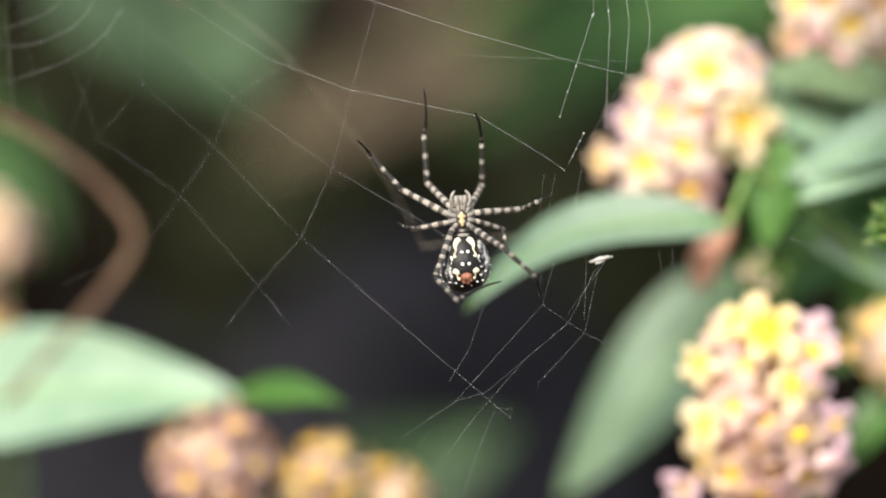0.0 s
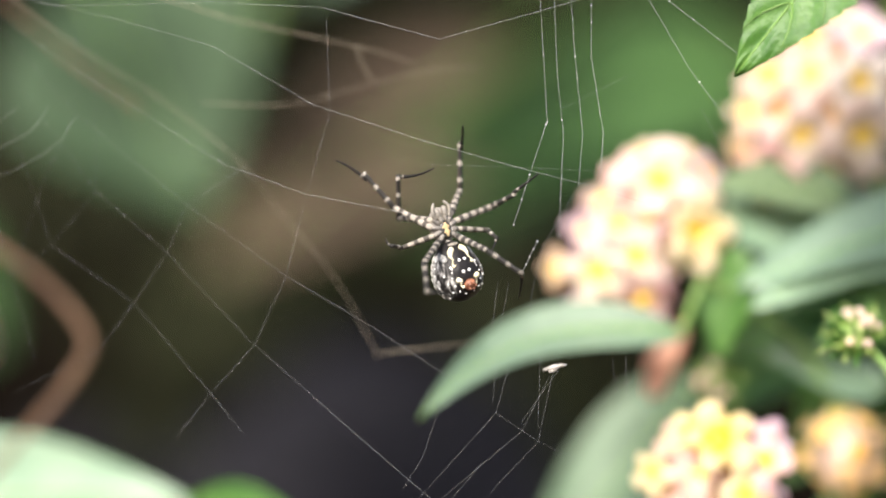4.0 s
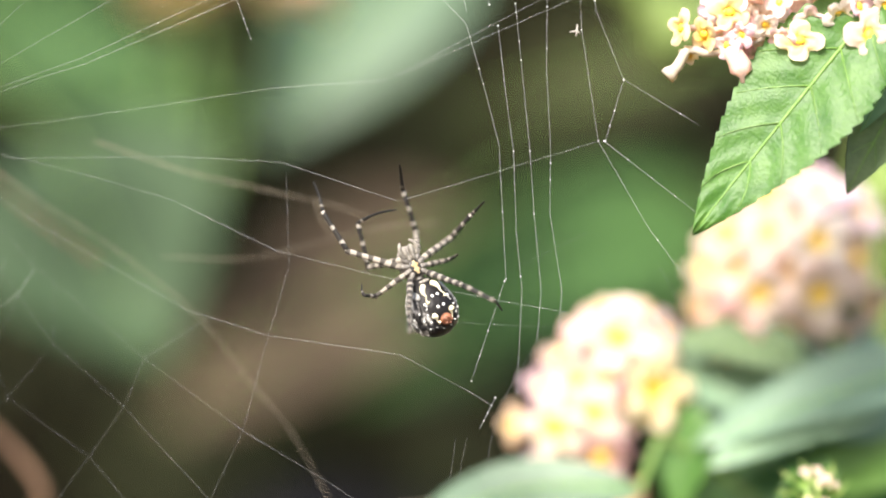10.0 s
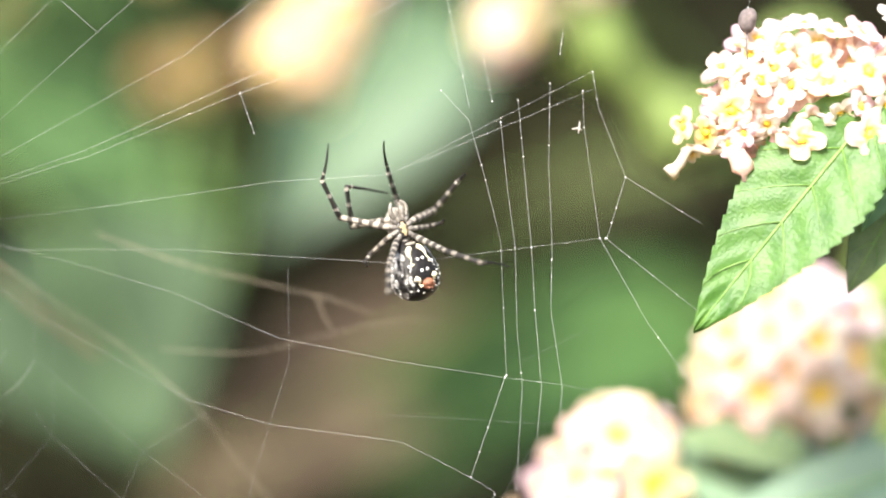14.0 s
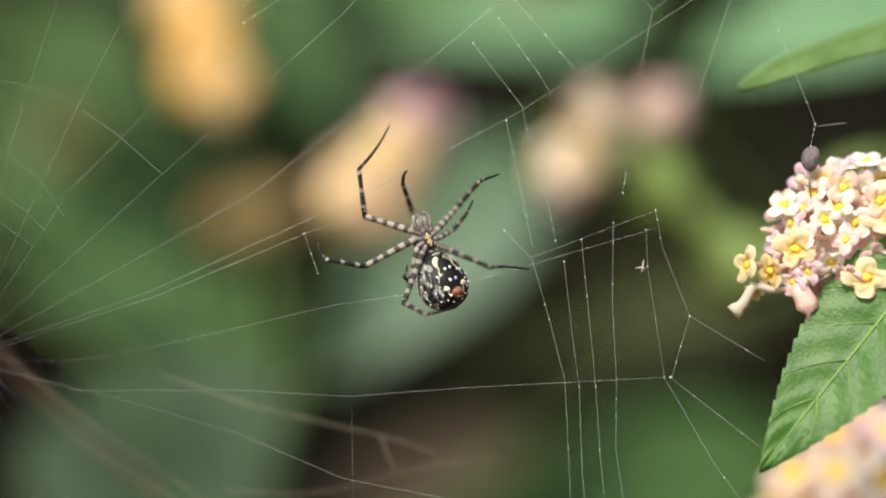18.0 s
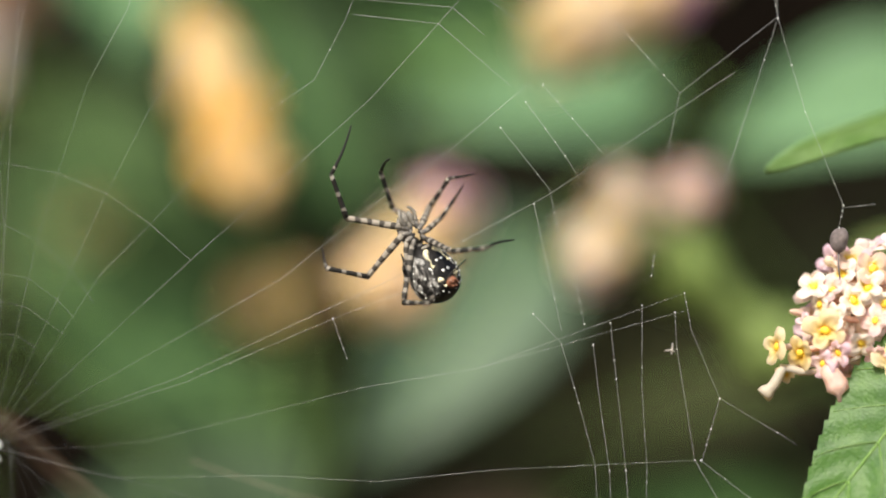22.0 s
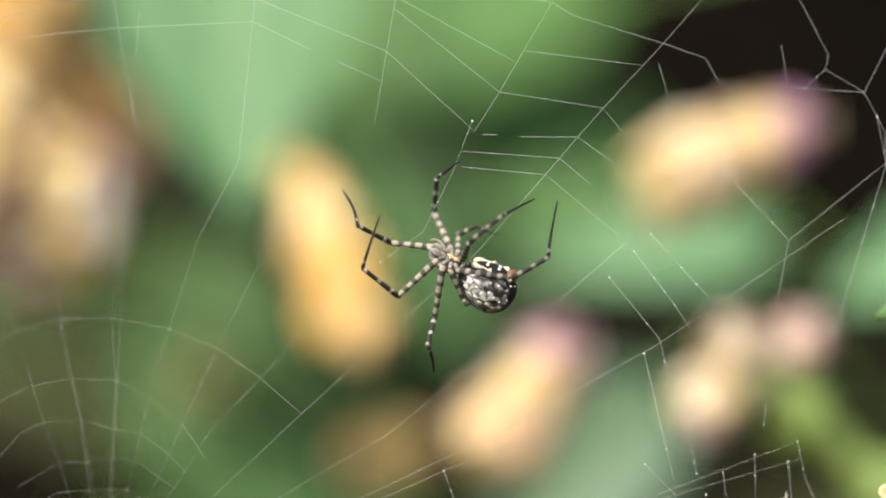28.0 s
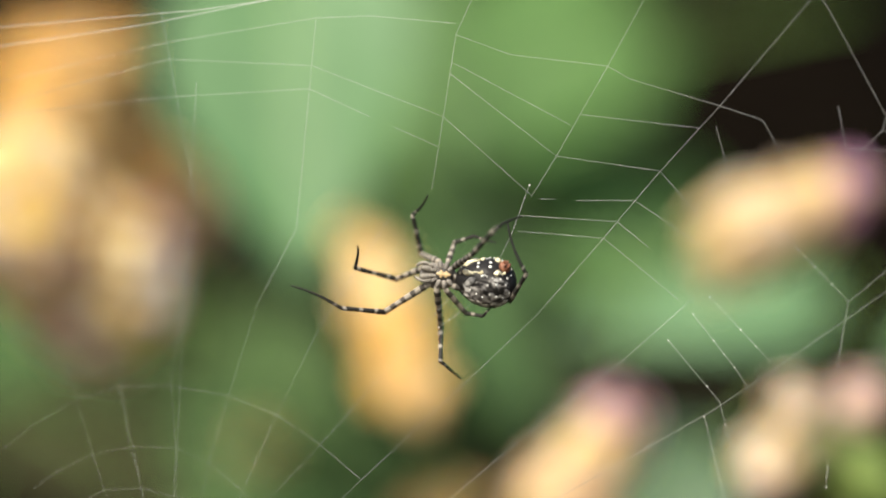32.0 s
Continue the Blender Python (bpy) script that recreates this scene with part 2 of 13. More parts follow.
def silk(name, share):
    m, t, b = material(name, 0.35)
    b.inputs["Base Color"].default_value = (0.8, 0.81, 0.8, 1)
    tr = t.nodes.new("ShaderNodeBsdfTransparent")
    ms = t.nodes.new("ShaderNodeMixShader")
    ms.inputs[0].default_value = share
    t.links.new(tr.outputs[0], ms.inputs[1])
    t.links.new(b.outputs[0], ms.inputs[2])
    t.links.new(ms.outputs[0], t.nodes["Material Output"].inputs[0])
    return m


SILK, SILK_MID, SILK_FINE = silk("silk_thread", 0.38), silk("thin_silk_thread", 0.28), silk("fine_silk_thread", 0.12)

# ---- building blocks ----


def part(name, bm, mat, parent=None, label="", smooth=True):
    me = bpy.data.meshes.new(name)
    bm.to_mesh(me)
    bm.free()
    me.materials.append(mat)
    if smooth:
        me.shade_smooth()
    ob = new(name, me)
    ob.parent = parent
    return tagged(ob, label)


def shared(name, me, parent, m, label=""):
    ob = new(name, me)
    ob.parent = parent
    ob.matrix_basis = m
    return tagged(ob, label)


def root(name, at, label, category, group="", kind=""):
    ob = new(name)
    ob.empty_display_size = 0.005
    ob.location = at
    return tagged(ob, label, category, group, kind)


def smooth_line(pts, steps=6):
    """A Catmull-Rom line through the points."""
    p = [Vector(q) for q in pts]
    p = [p[0] * 2 - p[1]] + p + [p[-1] * 2 - p[-2]]
    out = []
    for i in range(1, len(p) - 2):
        a, b, c, d = p[i - 1:i + 3]
        for k in range(steps):
            u = k / steps
            out.append(0.5 * (2 * b + (c - a) * u + (2 * a - 5 * b + 4 * c - d) * u * u + (3 * b - a - 3 * c + d) * u ** 3))
    return out + [p[-2]]


def tube(pts, radii, sides=6, bm=None):
    bm = bm or bmesh.new()
    pts = [Vector(p) for p in pts]
    rings = []
    for i, p in enumerate(pts):
        way = (pts[min(i + 1, len(pts) - 1)] - pts[max(i - 1, 0)]).normalized()
        a = way.cross(Vector((0.31, 0.92, 0.23))).normalized()
        b = way.cross(a)
        r = radii[i] if isinstance(radii, (list, tuple)) else radii
        rings.append([bm.verts.new(p + (a * math.cos(k * math.tau / sides) + b * math.sin(k * math.tau / sides)) * r) for k in range(sides)])
    for r0, r1 in zip(rings, rings[1:]):
        for k in range(sides):
            bm.faces.new((r0[k], r0[(k + 1) % sides], r1[(k + 1) % sides], r1[k]))
    bm.faces.new(rings[0][::-1])
    bm.faces.new(rings[-1])
    return bm


def tapered(n, r0, r1, lump=0.0):
    return [r0 + (r1 - r0) * i / max(1, n - 1) + lump * r0 * random.uniform(-1, 1) for i in range(n)]


def egg(bm, at, rx, ry, rz, u=12, v=8, turn=None):
    m = Matrix.Translation(at) @ (turn or Matrix()) @ Matrix.Diagonal((rx, ry, rz, 1))
    bmesh.ops.create_uvsphere(bm, u_segments=u, v_segments=v, radius=1, matrix=m)
    return bm


def facing(way, up=(0, 0, 1)):
    """A turn whose local z points along way."""
    return Vector(way).to_track_quat("Z", "Y").to_matrix().to_4x4()


# ---- leaves ----


def leaf(base, tip, width, mat, label, toward=(0, -1, 0.35), fold=0.25, sag=0.1, teeth=0, rows=18, twist=0.0,
         stalk=None, veins=0, group="lantana leaves", name="leaf", puff=0.0, bend=0.0):
    """An ovate leaf from base to tip: blade, midrib, side veins, stalk. fold lifts the halves, sag bows it, teeth notch the rim."""
    base, tip = Vector(base), Vector(tip)
    long = (tip - base).length
    y = (tip - base).normalized()
    x = y.cross(Vector(toward)).normalized()
    z = x.cross(y)
    frame_m = Matrix((x, y, z)).transposed().to_4x4()
    frame_m.translation = base
    ob = root(name, base, label, "leaf", group)
    ob.matrix_world = frame_m
    half = width / 2
    cols = 6

    def spot(u, s):
        w = half * (math.sin(math.pi * min(1, u) ** 0.72)) ** 0.85 * (1.0 - 0.25 * u)
        if teeth:
            saw = (u * teeth) % 1.0
            w *= 1 - (0.075 * saw if abs(s) > 0.99 else 0.0)
        a = twist * (u - 0.3)
        px, pz = s * w * math.cos(fold), abs(s) * w * math.sin(fold)
        if puff:
            pz += puff * half * abs(math.sin(math.pi * (u * 8.5 - abs(s) * 1.7))) * math.sin(math.pi * min(1, abs(s) * 1.02)) ** 0.5
        px, pz = px * math.cos(a) - pz * math.sin(a), px * math.sin(a) + pz * math.cos(a)
        wave = 0.03 * long * math.sin(u * 7 + s * 2.0) * abs(s)
        return Vector((px + bend * long * 4 * u * (1 - u), u * long, pz - sag * long * u * u + wave * 0.5))

    bm = bmesh.new()
    grid = [[bm.verts.new(spot(max(i / rows, 0.004), c / cols)) for c in range(-cols, cols + 1)] for i in range(rows + 1)]
    for i in range(rows):
        for c in range(2 * cols):
            bm.faces.new((grid[i][c], grid[i][c + 1], grid[i + 1][c + 1], grid[i + 1][c]))
    part("blade", bm, mat, ob)
    n = 10
    line = [spot(max(i / n, 0.004), 0) + Vector((0, 0, 0.00015)) for i in range(n + 1)]
    part("midrib", tube(line, tapered(n + 1, 0.008 * long, 0.002 * long), 5), VEIN, ob)
    for k in range(veins):
        for s in (-1, 1):
            u0 = 0.05 + 0.8 * k / veins
            vl = [spot(u0 + 0.17 * q, s * 0.93 * q) + Vector((0, 0, 0.0001)) for q in (0.02, 0.25, 0.5, 0.75, 1.0) if u0 + 0.17 * q < 0.98]
            part("side_vein", tube(vl, tapered(len(vl), 0.0035 * long, 0.0012 * long), 4), VEIN, ob)
    if stalk:
        inv = frame_m.inverted()
        pts = smooth_line([Vector((0, 0, 0))] + [inv @ Vector(p) for p in stalk], 5)
        part("leaf_stalk", tube(pts, tapered(len(pts), 0.012 * long, 0.016 * long), 6), STEM, ob)
    return ob


# ---- lantana flower heads ----


def floret_mesh(mat, lobes=4, open_=1.0, seed=0):
    """The flared rim of a lantana floret: uneven rounded lobes with a nick in each, waved and a little cupped."""
    rng = random.Random(seed * 7 + lobes)
    long = [rng.uniform(0.82, 1.08) for _ in range(lobes)]
    lift = [rng.uniform(-0.5, 0.9) for _ in range(lobes)]
    bm = bmesh.new()
    size, rings, n, centre_r = 0.0042, 6, lobes * 9, 0.0005
    last = None
    for i in range(rings + 1):
        u = i / rings
        ring = []
        for k in range(n):
            a = k * math.tau / n
            which = int((a / math.tau * lobes + 0.5) % lobes)
            lobe = abs(math.cos(a * lobes / 2)) ** 0.55
            nick = 0.035 * max(0, 1 - abs(((a / math.tau * lobes + 0.5) % 1.0) - 0.5) * 9)
            reach = size * long[which] * (0.42 + 0.58 * lobe - nick)
            rr = centre_r + (reach - centre_r) * u
            zz = 0.0010 * math.sin(u * 2.4) * open_ - 0.0010 * u * u * (1 - lobe) + 0.0007 * lift[which] * u * u + 0.00022 * math.sin(5 * a + 9 * u)
            ring.append(bm.verts.new((rr * math.cos(a), rr * math.sin(a), zz)))
        if last:
            for k in range(n):
                bm.faces.new((last[k], last[(k + 1) % n], ring[(k + 1) % n], ring[k]))
        last = ring
    return mesh_of("floret", bm, mat)


def mesh_of(name, bm, mat):
    me = bpy.data.meshes.new(name)
    bm.to_mesh(me)
    bm.free()
    me.materials.append(mat)
    me.shade_smooth()
    return me


PETALS = (CREAM, YELLOW, WHITE, PEACH, ROSE, LILAC, APRICOT, ORANGE, MAUVE, SHADED_PINK, SHADED_GOLD)
FLORET = {m: floret_mesh(m, seed=3) for m in PETALS}
FLORET_FIVE = {m: floret_mesh(m, 5, 1.4, 5) for m in PETALS}
FLORET_WIDE = {m: floret_mesh(m, 4, 0.5, 11) for m in PETALS}
TUBE_ME = mesh_of("petal_tube", tube([(0, 0, -0.0002), (0, 0, -0.003), (0.0004, 0, -0.006), (0.0002, 0.0002, -0.0095)], [0.0011, 0.0007, 0.0006, 0.0004], 7), PINK)
THROAT_ME = mesh_of("throat", egg(bmesh.new(), (0, 0, 0.0003), 0.0009, 0.0008, 0.0005, 10, 6), THROAT)
PINK_BUD_ME = mesh_of("bud", egg(bmesh.new(), (0, 0, -0.001), 0.0012, 0.0011, 0.0019, 8, 6), PINK)


def flower_head(at, axis, radius, label, mats, count=26, spread=1.25, squash=1.0, stalk=None, size=1.25, buds=8, seed=1,
                group="lantana flower heads", bud_me=None, centre_bare=0.0, core=0.3, lobe=None, core_mat=None):
    """A domed head: florets on curved tubes round a receptacle; the first of mats at the middle, the last at the rim."""
    rng = random.Random(seed)
    ob = root("flower_head", at, label, "flower", group)
    ob.matrix_world = Matrix.Translation(at) @ facing(axis)
    k_scale = radius / 0.0135
    if squash > 1.3:
        middle, tall = 0.42 * squash * radius, 0.5 * squash * radius
    else:
        middle, tall = -0.08 * radius, core * 1.1 * squash * radius
    part("receptacle", egg(bmesh.new(), (0, 0, middle), radius * core, radius * core, tall, 14, 10), core_mat or (PINK if core > 0.5 else BUD), ob)
    way_in = ob.matrix_world.to_3x3().inverted()
    for i in range(count):
        f = (i + 0.5) / count
        th = spread * math.acos(1 - f * (1 - centre_bare) * 0.92 - centre_bare) ** 1.0
        ph = i * 2.39996 + rng.uniform(-0.25, 0.25)
        th += rng.uniform(-0.1, 0.1)
        d = Vector((math.sin(th) * math.cos(ph), math.sin(th) * math.sin(ph), math.cos(th)))
        far = 1 + (lobe[1] * max(0, d.dot((way_in @ Vector(lobe[0])).normalized())) ** 5 if lobe else 0)
        p = Vector((d.x, d.y, d.z * squash)) * radius * far * rng.uniform(0.82, 1.08)
        aim = (d + Vector((rng.uniform(-1, 1), rng.uniform(-1, 1), rng.uniform(-0.6, 0.9))) * 0.28).normalized()
        mat = mats[min(len(mats) - 1, int(f * len(mats) + rng.uniform(-0.35, 0.35)))] if f < 1 else mats[-1]
        mat = mats[max(0, min(len(mats) - 1, int(f * len(mats) + rng.uniform(-0.45, 0.45))))]
        s = size * k_scale * rng.uniform(0.8, 1.12)
        m = Matrix.Translation(p) @ facing(aim) @ Matrix.Rotation(rng.uniform(0, 6.28), 4, "Z") @ Matrix.Diagonal((s, s * rng.uniform(0.85, 1.0), s, 1))
        me = (FLORET if rng.random() < 0.6 else FLORET_FIVE)[mat]
        fl = shared("floret", me, ob, m)
        shared("throat", THROAT_ME, fl, Matrix())
        shared("petal_tube", TUBE_ME, fl, Matrix.Diagonal((1, 1, 1.0 * radius / (0.0105 * s), 1)))
    for i in range(buds):
        th = rng.uniform(0.1, 1.7)
        ph = rng.uniform(0, 6.28)
        d = Vector((math.sin(th) * math.cos(ph), math.sin(th) * math.sin(ph), math.cos(th)))
        s = k_scale * rng.uniform(0.8, 1.2)
        m = Matrix.Translation(Vector((d.x, d.y, d.z * squash)) * radius * rng.uniform(0.7, 0.95)) @ facing(d) @ Matrix.Diagonal((s, s, s, 1))
        shared("bud", bud_me or PINK_BUD_ME, ob, m)
    if stalk:
        inv = ob.matrix_world.inverted()
        pts = smooth_line([Vector((0, 0, -0.3 * radius))] + [inv @ Vector(p) for p in stalk], 6)
        part("flower_stalk", tube(pts, tapered(len(pts), 0.0009, 0.0014), 7), STEM, ob, "pale green flower stalk")
    return ob


def trumpet(pts, radii, mat, parent, label="", name="petal_tube"):
    line = smooth_line(pts, 3)
    grow = [radii[min(len(radii) - 1, round(k / (len(line) - 1) * (len(radii) - 1)))] for k in range(len(line))]
    return part(name, tube(line, grow, 7), mat, parent, label)


def spray(at, label, rows, heart, stalk, fill=(), fill_count=0, fill_reach=0.010, tube_mat=None, seed=1, buds=0, bud_reach=0.009, unrest=0.15, breadth=7.8):
    """An open flower head. rows: florets by their place in mm (across, up, forward of the middle), breadth in mm, tilt (across, up) and petals.
    heart: middle (across, up, forward) and half sizes, in mm, of the receptacle; fill: petals of the small closed florets between."""
    rng = random.Random(seed)
    ob = root("flower_head", at, label, "flower", "lantana flower heads")
    hx, hz, hf, rx, rz = (v / 1000 for v in heart)
    base = Vector((hx, -hf, hz))
    part("receptacle", egg(bmesh.new(), base, rx, min(rx, rz) * 0.8, rz, 16, 12), tube_mat or BUD, ob)
    for x, z, fwd, wide, tx, tz, mat in rows:
        p = Vector((x, -fwd, z)) / 1000
        out = (Vector((tx, -1, tz)).normalized() + unrest * Vector((rng.uniform(-1, 1), rng.uniform(-0.3, 0.3), rng.uniform(-1, 1)))).normalized()
        k = wide / breadth
        m = Matrix.Translation(p) @ facing(out) @ Matrix.Rotation(rng.uniform(0, 6.28), 4, "Z") @ Matrix.Diagonal((k, k * rng.uniform(0.86, 1.0), k, 1))
        fl = shared("floret", rng.choice((FLORET, FLORET_FIVE, FLORET_WIDE))[mat], ob, m)
        shared("throat", THROAT_ME, fl, Matrix())
        root_at = base + Vector((rng.uniform(-0.4, 0.4) * rx, 0, rng.uniform(-0.4, 0.4) * rz))
        bent = p.lerp(root_at, 0.5) - out * 0.002 - Vector((0, 0, 0.0006))
        way_in = m.inverted()
        trumpet([way_in @ q for q in (p, p - out * 0.0022 * k, bent, root_at)], [0.0011, 0.0007, 0.00062, 0.0005], tube_mat or PINK, fl)
    for i in range(fill_count):
        a, r = rng.uniform(0, math.tau), math.sqrt(rng.random())
        p = base + Vector((math.cos(a) * r * (rx + fill_reach), -0.004 * (1 - r) - 0.002, math.sin(a) * r * (rz + fill_reach)))
        out = (Vector((math.cos(a) * r, -0.8, math.sin(a) * r)).normalized() + 2 * unrest * Vector((rng.uniform(-1, 1), rng.uniform(-0.3, 0.3), rng.uniform(-1, 1)))).normalized()
        k = rng.uniform(0.85, 1.35)
        m = Matrix.Translation(p) @ facing(out) @ Matrix.Rotation(rng.uniform(0, 6.28), 4, "Z") @ Matrix.Diagonal((k, k, k, 1))
        shared("floret", FLORET_FIVE[rng.choice(fill)], ob, m)
    for i in range(buds):
        a, r = rng.uniform(0, math.tau), rng.uniform(0.3, 1.0)
        p = base + Vector((math.cos(a) * r * (rx + bud_reach), -0.006 + 0.003 * r, math.sin(a) * r * (rz + bud_reach)))
        out = Vector((math.cos(a) * r, -0.7, math.sin(a) * r)).normalized()
        k = rng.uniform(0.7, 1.25)
        bud = shared("bud", PINK_BUD_ME, ob, Matrix.Translation(p) @ facing(out) @ Matrix.Diagonal((k, k, k * rng.uniform(1.0, 1.9), 1)))
        way_in = bud.matrix_basis.inverted()
        trumpet([way_in @ q for q in (p, p.lerp(base, 0.45) - Vector((0, 0.001, 0.0005)), base)], [0.0006, 0.0005, 0.0004], tube_mat or PINK, bud)
    inv = Vector(at)
    pts = smooth_line([base] + [Vector(q) - inv for q in stalk], 6)
    part("flower_stalk", tube(pts, tapered(len(pts), 0.0010, 0.0014), 7), STEM, ob, "pale green flower stalk")
    return ob


def bud_head(at, axis, radius, label, seed, stalk, pale=0.5):
    """A tight unopened head: pointed green bracts round a knob, pale bud tips between them."""
    rng = random.Random(seed)
    ob = root("bud_head", at, label, "flower bud", "lantana flower heads")
    ob.matrix_world = Matrix.Translation(at) @ facing(axis)
    part("receptacle", egg(bmesh.new(), (0, 0, 0), radius * 0.55, radius * 0.55, radius * 0.6, 12, 9), BUD, ob)
    for i in range(46):
        th, ph = 1.75 * math.sqrt((i + 0.5) / 46), i * 2.39996
        d = Vector((math.sin(th) * math.cos(ph), math.sin(th) * math.sin(ph), math.cos(th)))
        k = radius / 0.0062 * rng.uniform(0.8, 1.15)
        if rng.random() < pale * (1 - i / 60):
            shared("bud", PINK_BUD_ME, ob, Matrix.Translation(d * radius * 0.72) @ facing(d) @ Matrix.Diagonal((k * 0.8, k * 0.8, k * 0.9, 1)))
        else:
            side = d.cross(Vector((0, 0, 1))) if th > 0.1 else Vector((1, 0, 0))
            tip = (d + Vector((0, 0, 0.25)) + side * rng.uniform(-0.2, 0.2)).normalized()
            line = [d * radius * 0.4, d * radius * 0.75, tip * radius * rng.uniform(0.98, 1.2)]
            part("bract", tube(line, [0.0005 * k, 0.0006 * k, 0.00008 * k], 5), LEAF if i % 3 else BUD, ob)
    inv = ob.matrix_world.inverted()
    pts = smooth_line([Vector((0, 0, -0.3 * radius))] + [inv @ Vector(q) for q in stalk], 6)
    part("flower_stalk", tube(pts, tapered(len(pts), 0.0009, 0.0013), 7), STEM, ob, "pale green flower stalk")
    return ob


def stem(pts, r0, r1, mat, label, name="plant_stem", category="stem", sides=8, lump=0.08, knots=True):
    ob = root(name, pts[0], label, category, "plant stems")
    p0 = Vector(pts[0])
    line = smooth_line([Vector(p) - p0 for p in pts], 8)
    part("bark", tube(line, tapered(len(line), r0, r1, lump), sides), mat, ob)
    if knots:
        for i in range(6, len(line) - 2, 9):
            r = r0 + (r1 - r0) * i / len(line)
            part("knot", egg(bmesh.new(), line[i], r * 1.9, r * 1.8, r * 2.0, 8, 6), mat, ob)
    return ob


# ---- ground and far things ----
bm = bmesh.new()
N = 60
for i in range(N + 1):
    for j in range(N + 1):
        u, v = i / N * 2 - 1, j / N * 2 - 1
        x, y = 60 * u * abs(u) ** 2.2, 60 * v * abs(v) ** 2.2
        bm.verts.new((x, y + 1, 0.03 * noise.noise((x * 3, y * 3, 0)) * min(1, 6 / (1 + abs(x) + abs(y)))))
bm.verts.ensure_lookup_table()
for i in range(N):
    for j in range(N):
        a = i * (N + 1) + j
        bm.faces.new((bm.verts[a], bm.verts[a + N + 1], bm.verts[a + N + 2], bm.verts[a + 1]))
tagged(part("ground", bm, SOIL), "dark bare garden soil with litter", "ground", kind="structure")

# a closing sheet; the shade under the shrubs is only its colour
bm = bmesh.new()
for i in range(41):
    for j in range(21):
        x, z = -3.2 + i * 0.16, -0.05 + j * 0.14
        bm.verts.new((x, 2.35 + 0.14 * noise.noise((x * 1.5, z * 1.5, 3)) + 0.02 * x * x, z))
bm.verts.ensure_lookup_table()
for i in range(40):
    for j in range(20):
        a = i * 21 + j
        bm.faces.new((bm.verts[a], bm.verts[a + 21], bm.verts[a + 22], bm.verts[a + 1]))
tagged(part("backdrop", bm, SHADE), "sheet coloured deep brown as shade under the shrubs", "backdrop", kind="structure")

# scrub before the painted shade, too dense to count; its dark colour includes shade
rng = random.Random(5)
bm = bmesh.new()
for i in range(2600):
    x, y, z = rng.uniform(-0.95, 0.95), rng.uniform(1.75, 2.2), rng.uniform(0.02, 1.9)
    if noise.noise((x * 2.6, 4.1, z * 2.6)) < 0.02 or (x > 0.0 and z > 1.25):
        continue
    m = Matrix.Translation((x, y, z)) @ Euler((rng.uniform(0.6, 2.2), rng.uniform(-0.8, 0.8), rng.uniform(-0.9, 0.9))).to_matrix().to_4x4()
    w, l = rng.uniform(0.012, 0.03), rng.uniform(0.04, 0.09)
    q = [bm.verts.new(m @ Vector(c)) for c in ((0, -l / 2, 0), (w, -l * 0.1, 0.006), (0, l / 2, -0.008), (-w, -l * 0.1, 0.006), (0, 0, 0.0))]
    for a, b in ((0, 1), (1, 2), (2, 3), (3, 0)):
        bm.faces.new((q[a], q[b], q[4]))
tagged(part("scrub", bm, SCRUB), "green scrub coloured dark for deep shade", "scrub", kind="stuff")


def boulder(at, size, label, seed=1):
    bm = bmesh.new()
    bmesh.ops.create_icosphere(bm, subdivisions=4, radius=1)
    for v in bm.verts:
        n = v.co.normalized()
        v.co *= 1 + 0.12 * noise.noise(n * 1.7 + Vector((seed, 0, 0))) + 0.04 * noise.noise(n * 6)
        v.co = Vector((v.co.x * size[0], v.co.y * size[1], v.co.z * size[2]))
    ob = part("boulder", bm, SLATE)
    ob.location = at
    return tagged(ob, label, "stone")


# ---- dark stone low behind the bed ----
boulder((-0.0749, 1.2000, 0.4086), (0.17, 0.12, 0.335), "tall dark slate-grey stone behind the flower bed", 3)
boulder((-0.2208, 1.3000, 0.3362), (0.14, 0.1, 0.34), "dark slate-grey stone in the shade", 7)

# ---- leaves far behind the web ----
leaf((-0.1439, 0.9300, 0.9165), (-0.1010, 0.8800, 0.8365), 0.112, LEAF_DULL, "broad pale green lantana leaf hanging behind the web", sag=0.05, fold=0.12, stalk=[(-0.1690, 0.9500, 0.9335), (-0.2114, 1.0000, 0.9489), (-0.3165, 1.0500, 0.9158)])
leaf((0.0050, 0.9500, 1.0006), (-0.0692, 0.9050, 0.9092), 0.068, LEAF_SHEEN, "long pale green leaf, sheen put into its colour", sag=0.03, toward=(0.1, -1, 0.2), stalk=[(0.0512, 0.9700, 1.0224), (0.1410, 1.0620, 0.9337)])
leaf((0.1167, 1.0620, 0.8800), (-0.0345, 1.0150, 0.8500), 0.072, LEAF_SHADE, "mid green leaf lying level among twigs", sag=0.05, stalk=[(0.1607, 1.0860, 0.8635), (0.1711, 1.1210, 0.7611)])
leaf((0.1146, 1.1210, 0.8732), (-0.0395, 1.0620, 0.8083), 0.0590, LEAF_DARK, "green leaf, shade put into its dark colour", sag=0.05, stalk=[(0.1678, 1.1450, 0.8564), (0.1868, 1.1800, 0.7221)])
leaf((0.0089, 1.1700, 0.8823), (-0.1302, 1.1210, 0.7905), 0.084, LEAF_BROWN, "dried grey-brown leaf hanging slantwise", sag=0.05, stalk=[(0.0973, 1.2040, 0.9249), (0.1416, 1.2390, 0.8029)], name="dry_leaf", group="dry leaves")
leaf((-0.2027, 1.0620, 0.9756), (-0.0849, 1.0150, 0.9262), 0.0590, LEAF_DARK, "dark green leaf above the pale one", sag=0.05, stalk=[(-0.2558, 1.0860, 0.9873)])
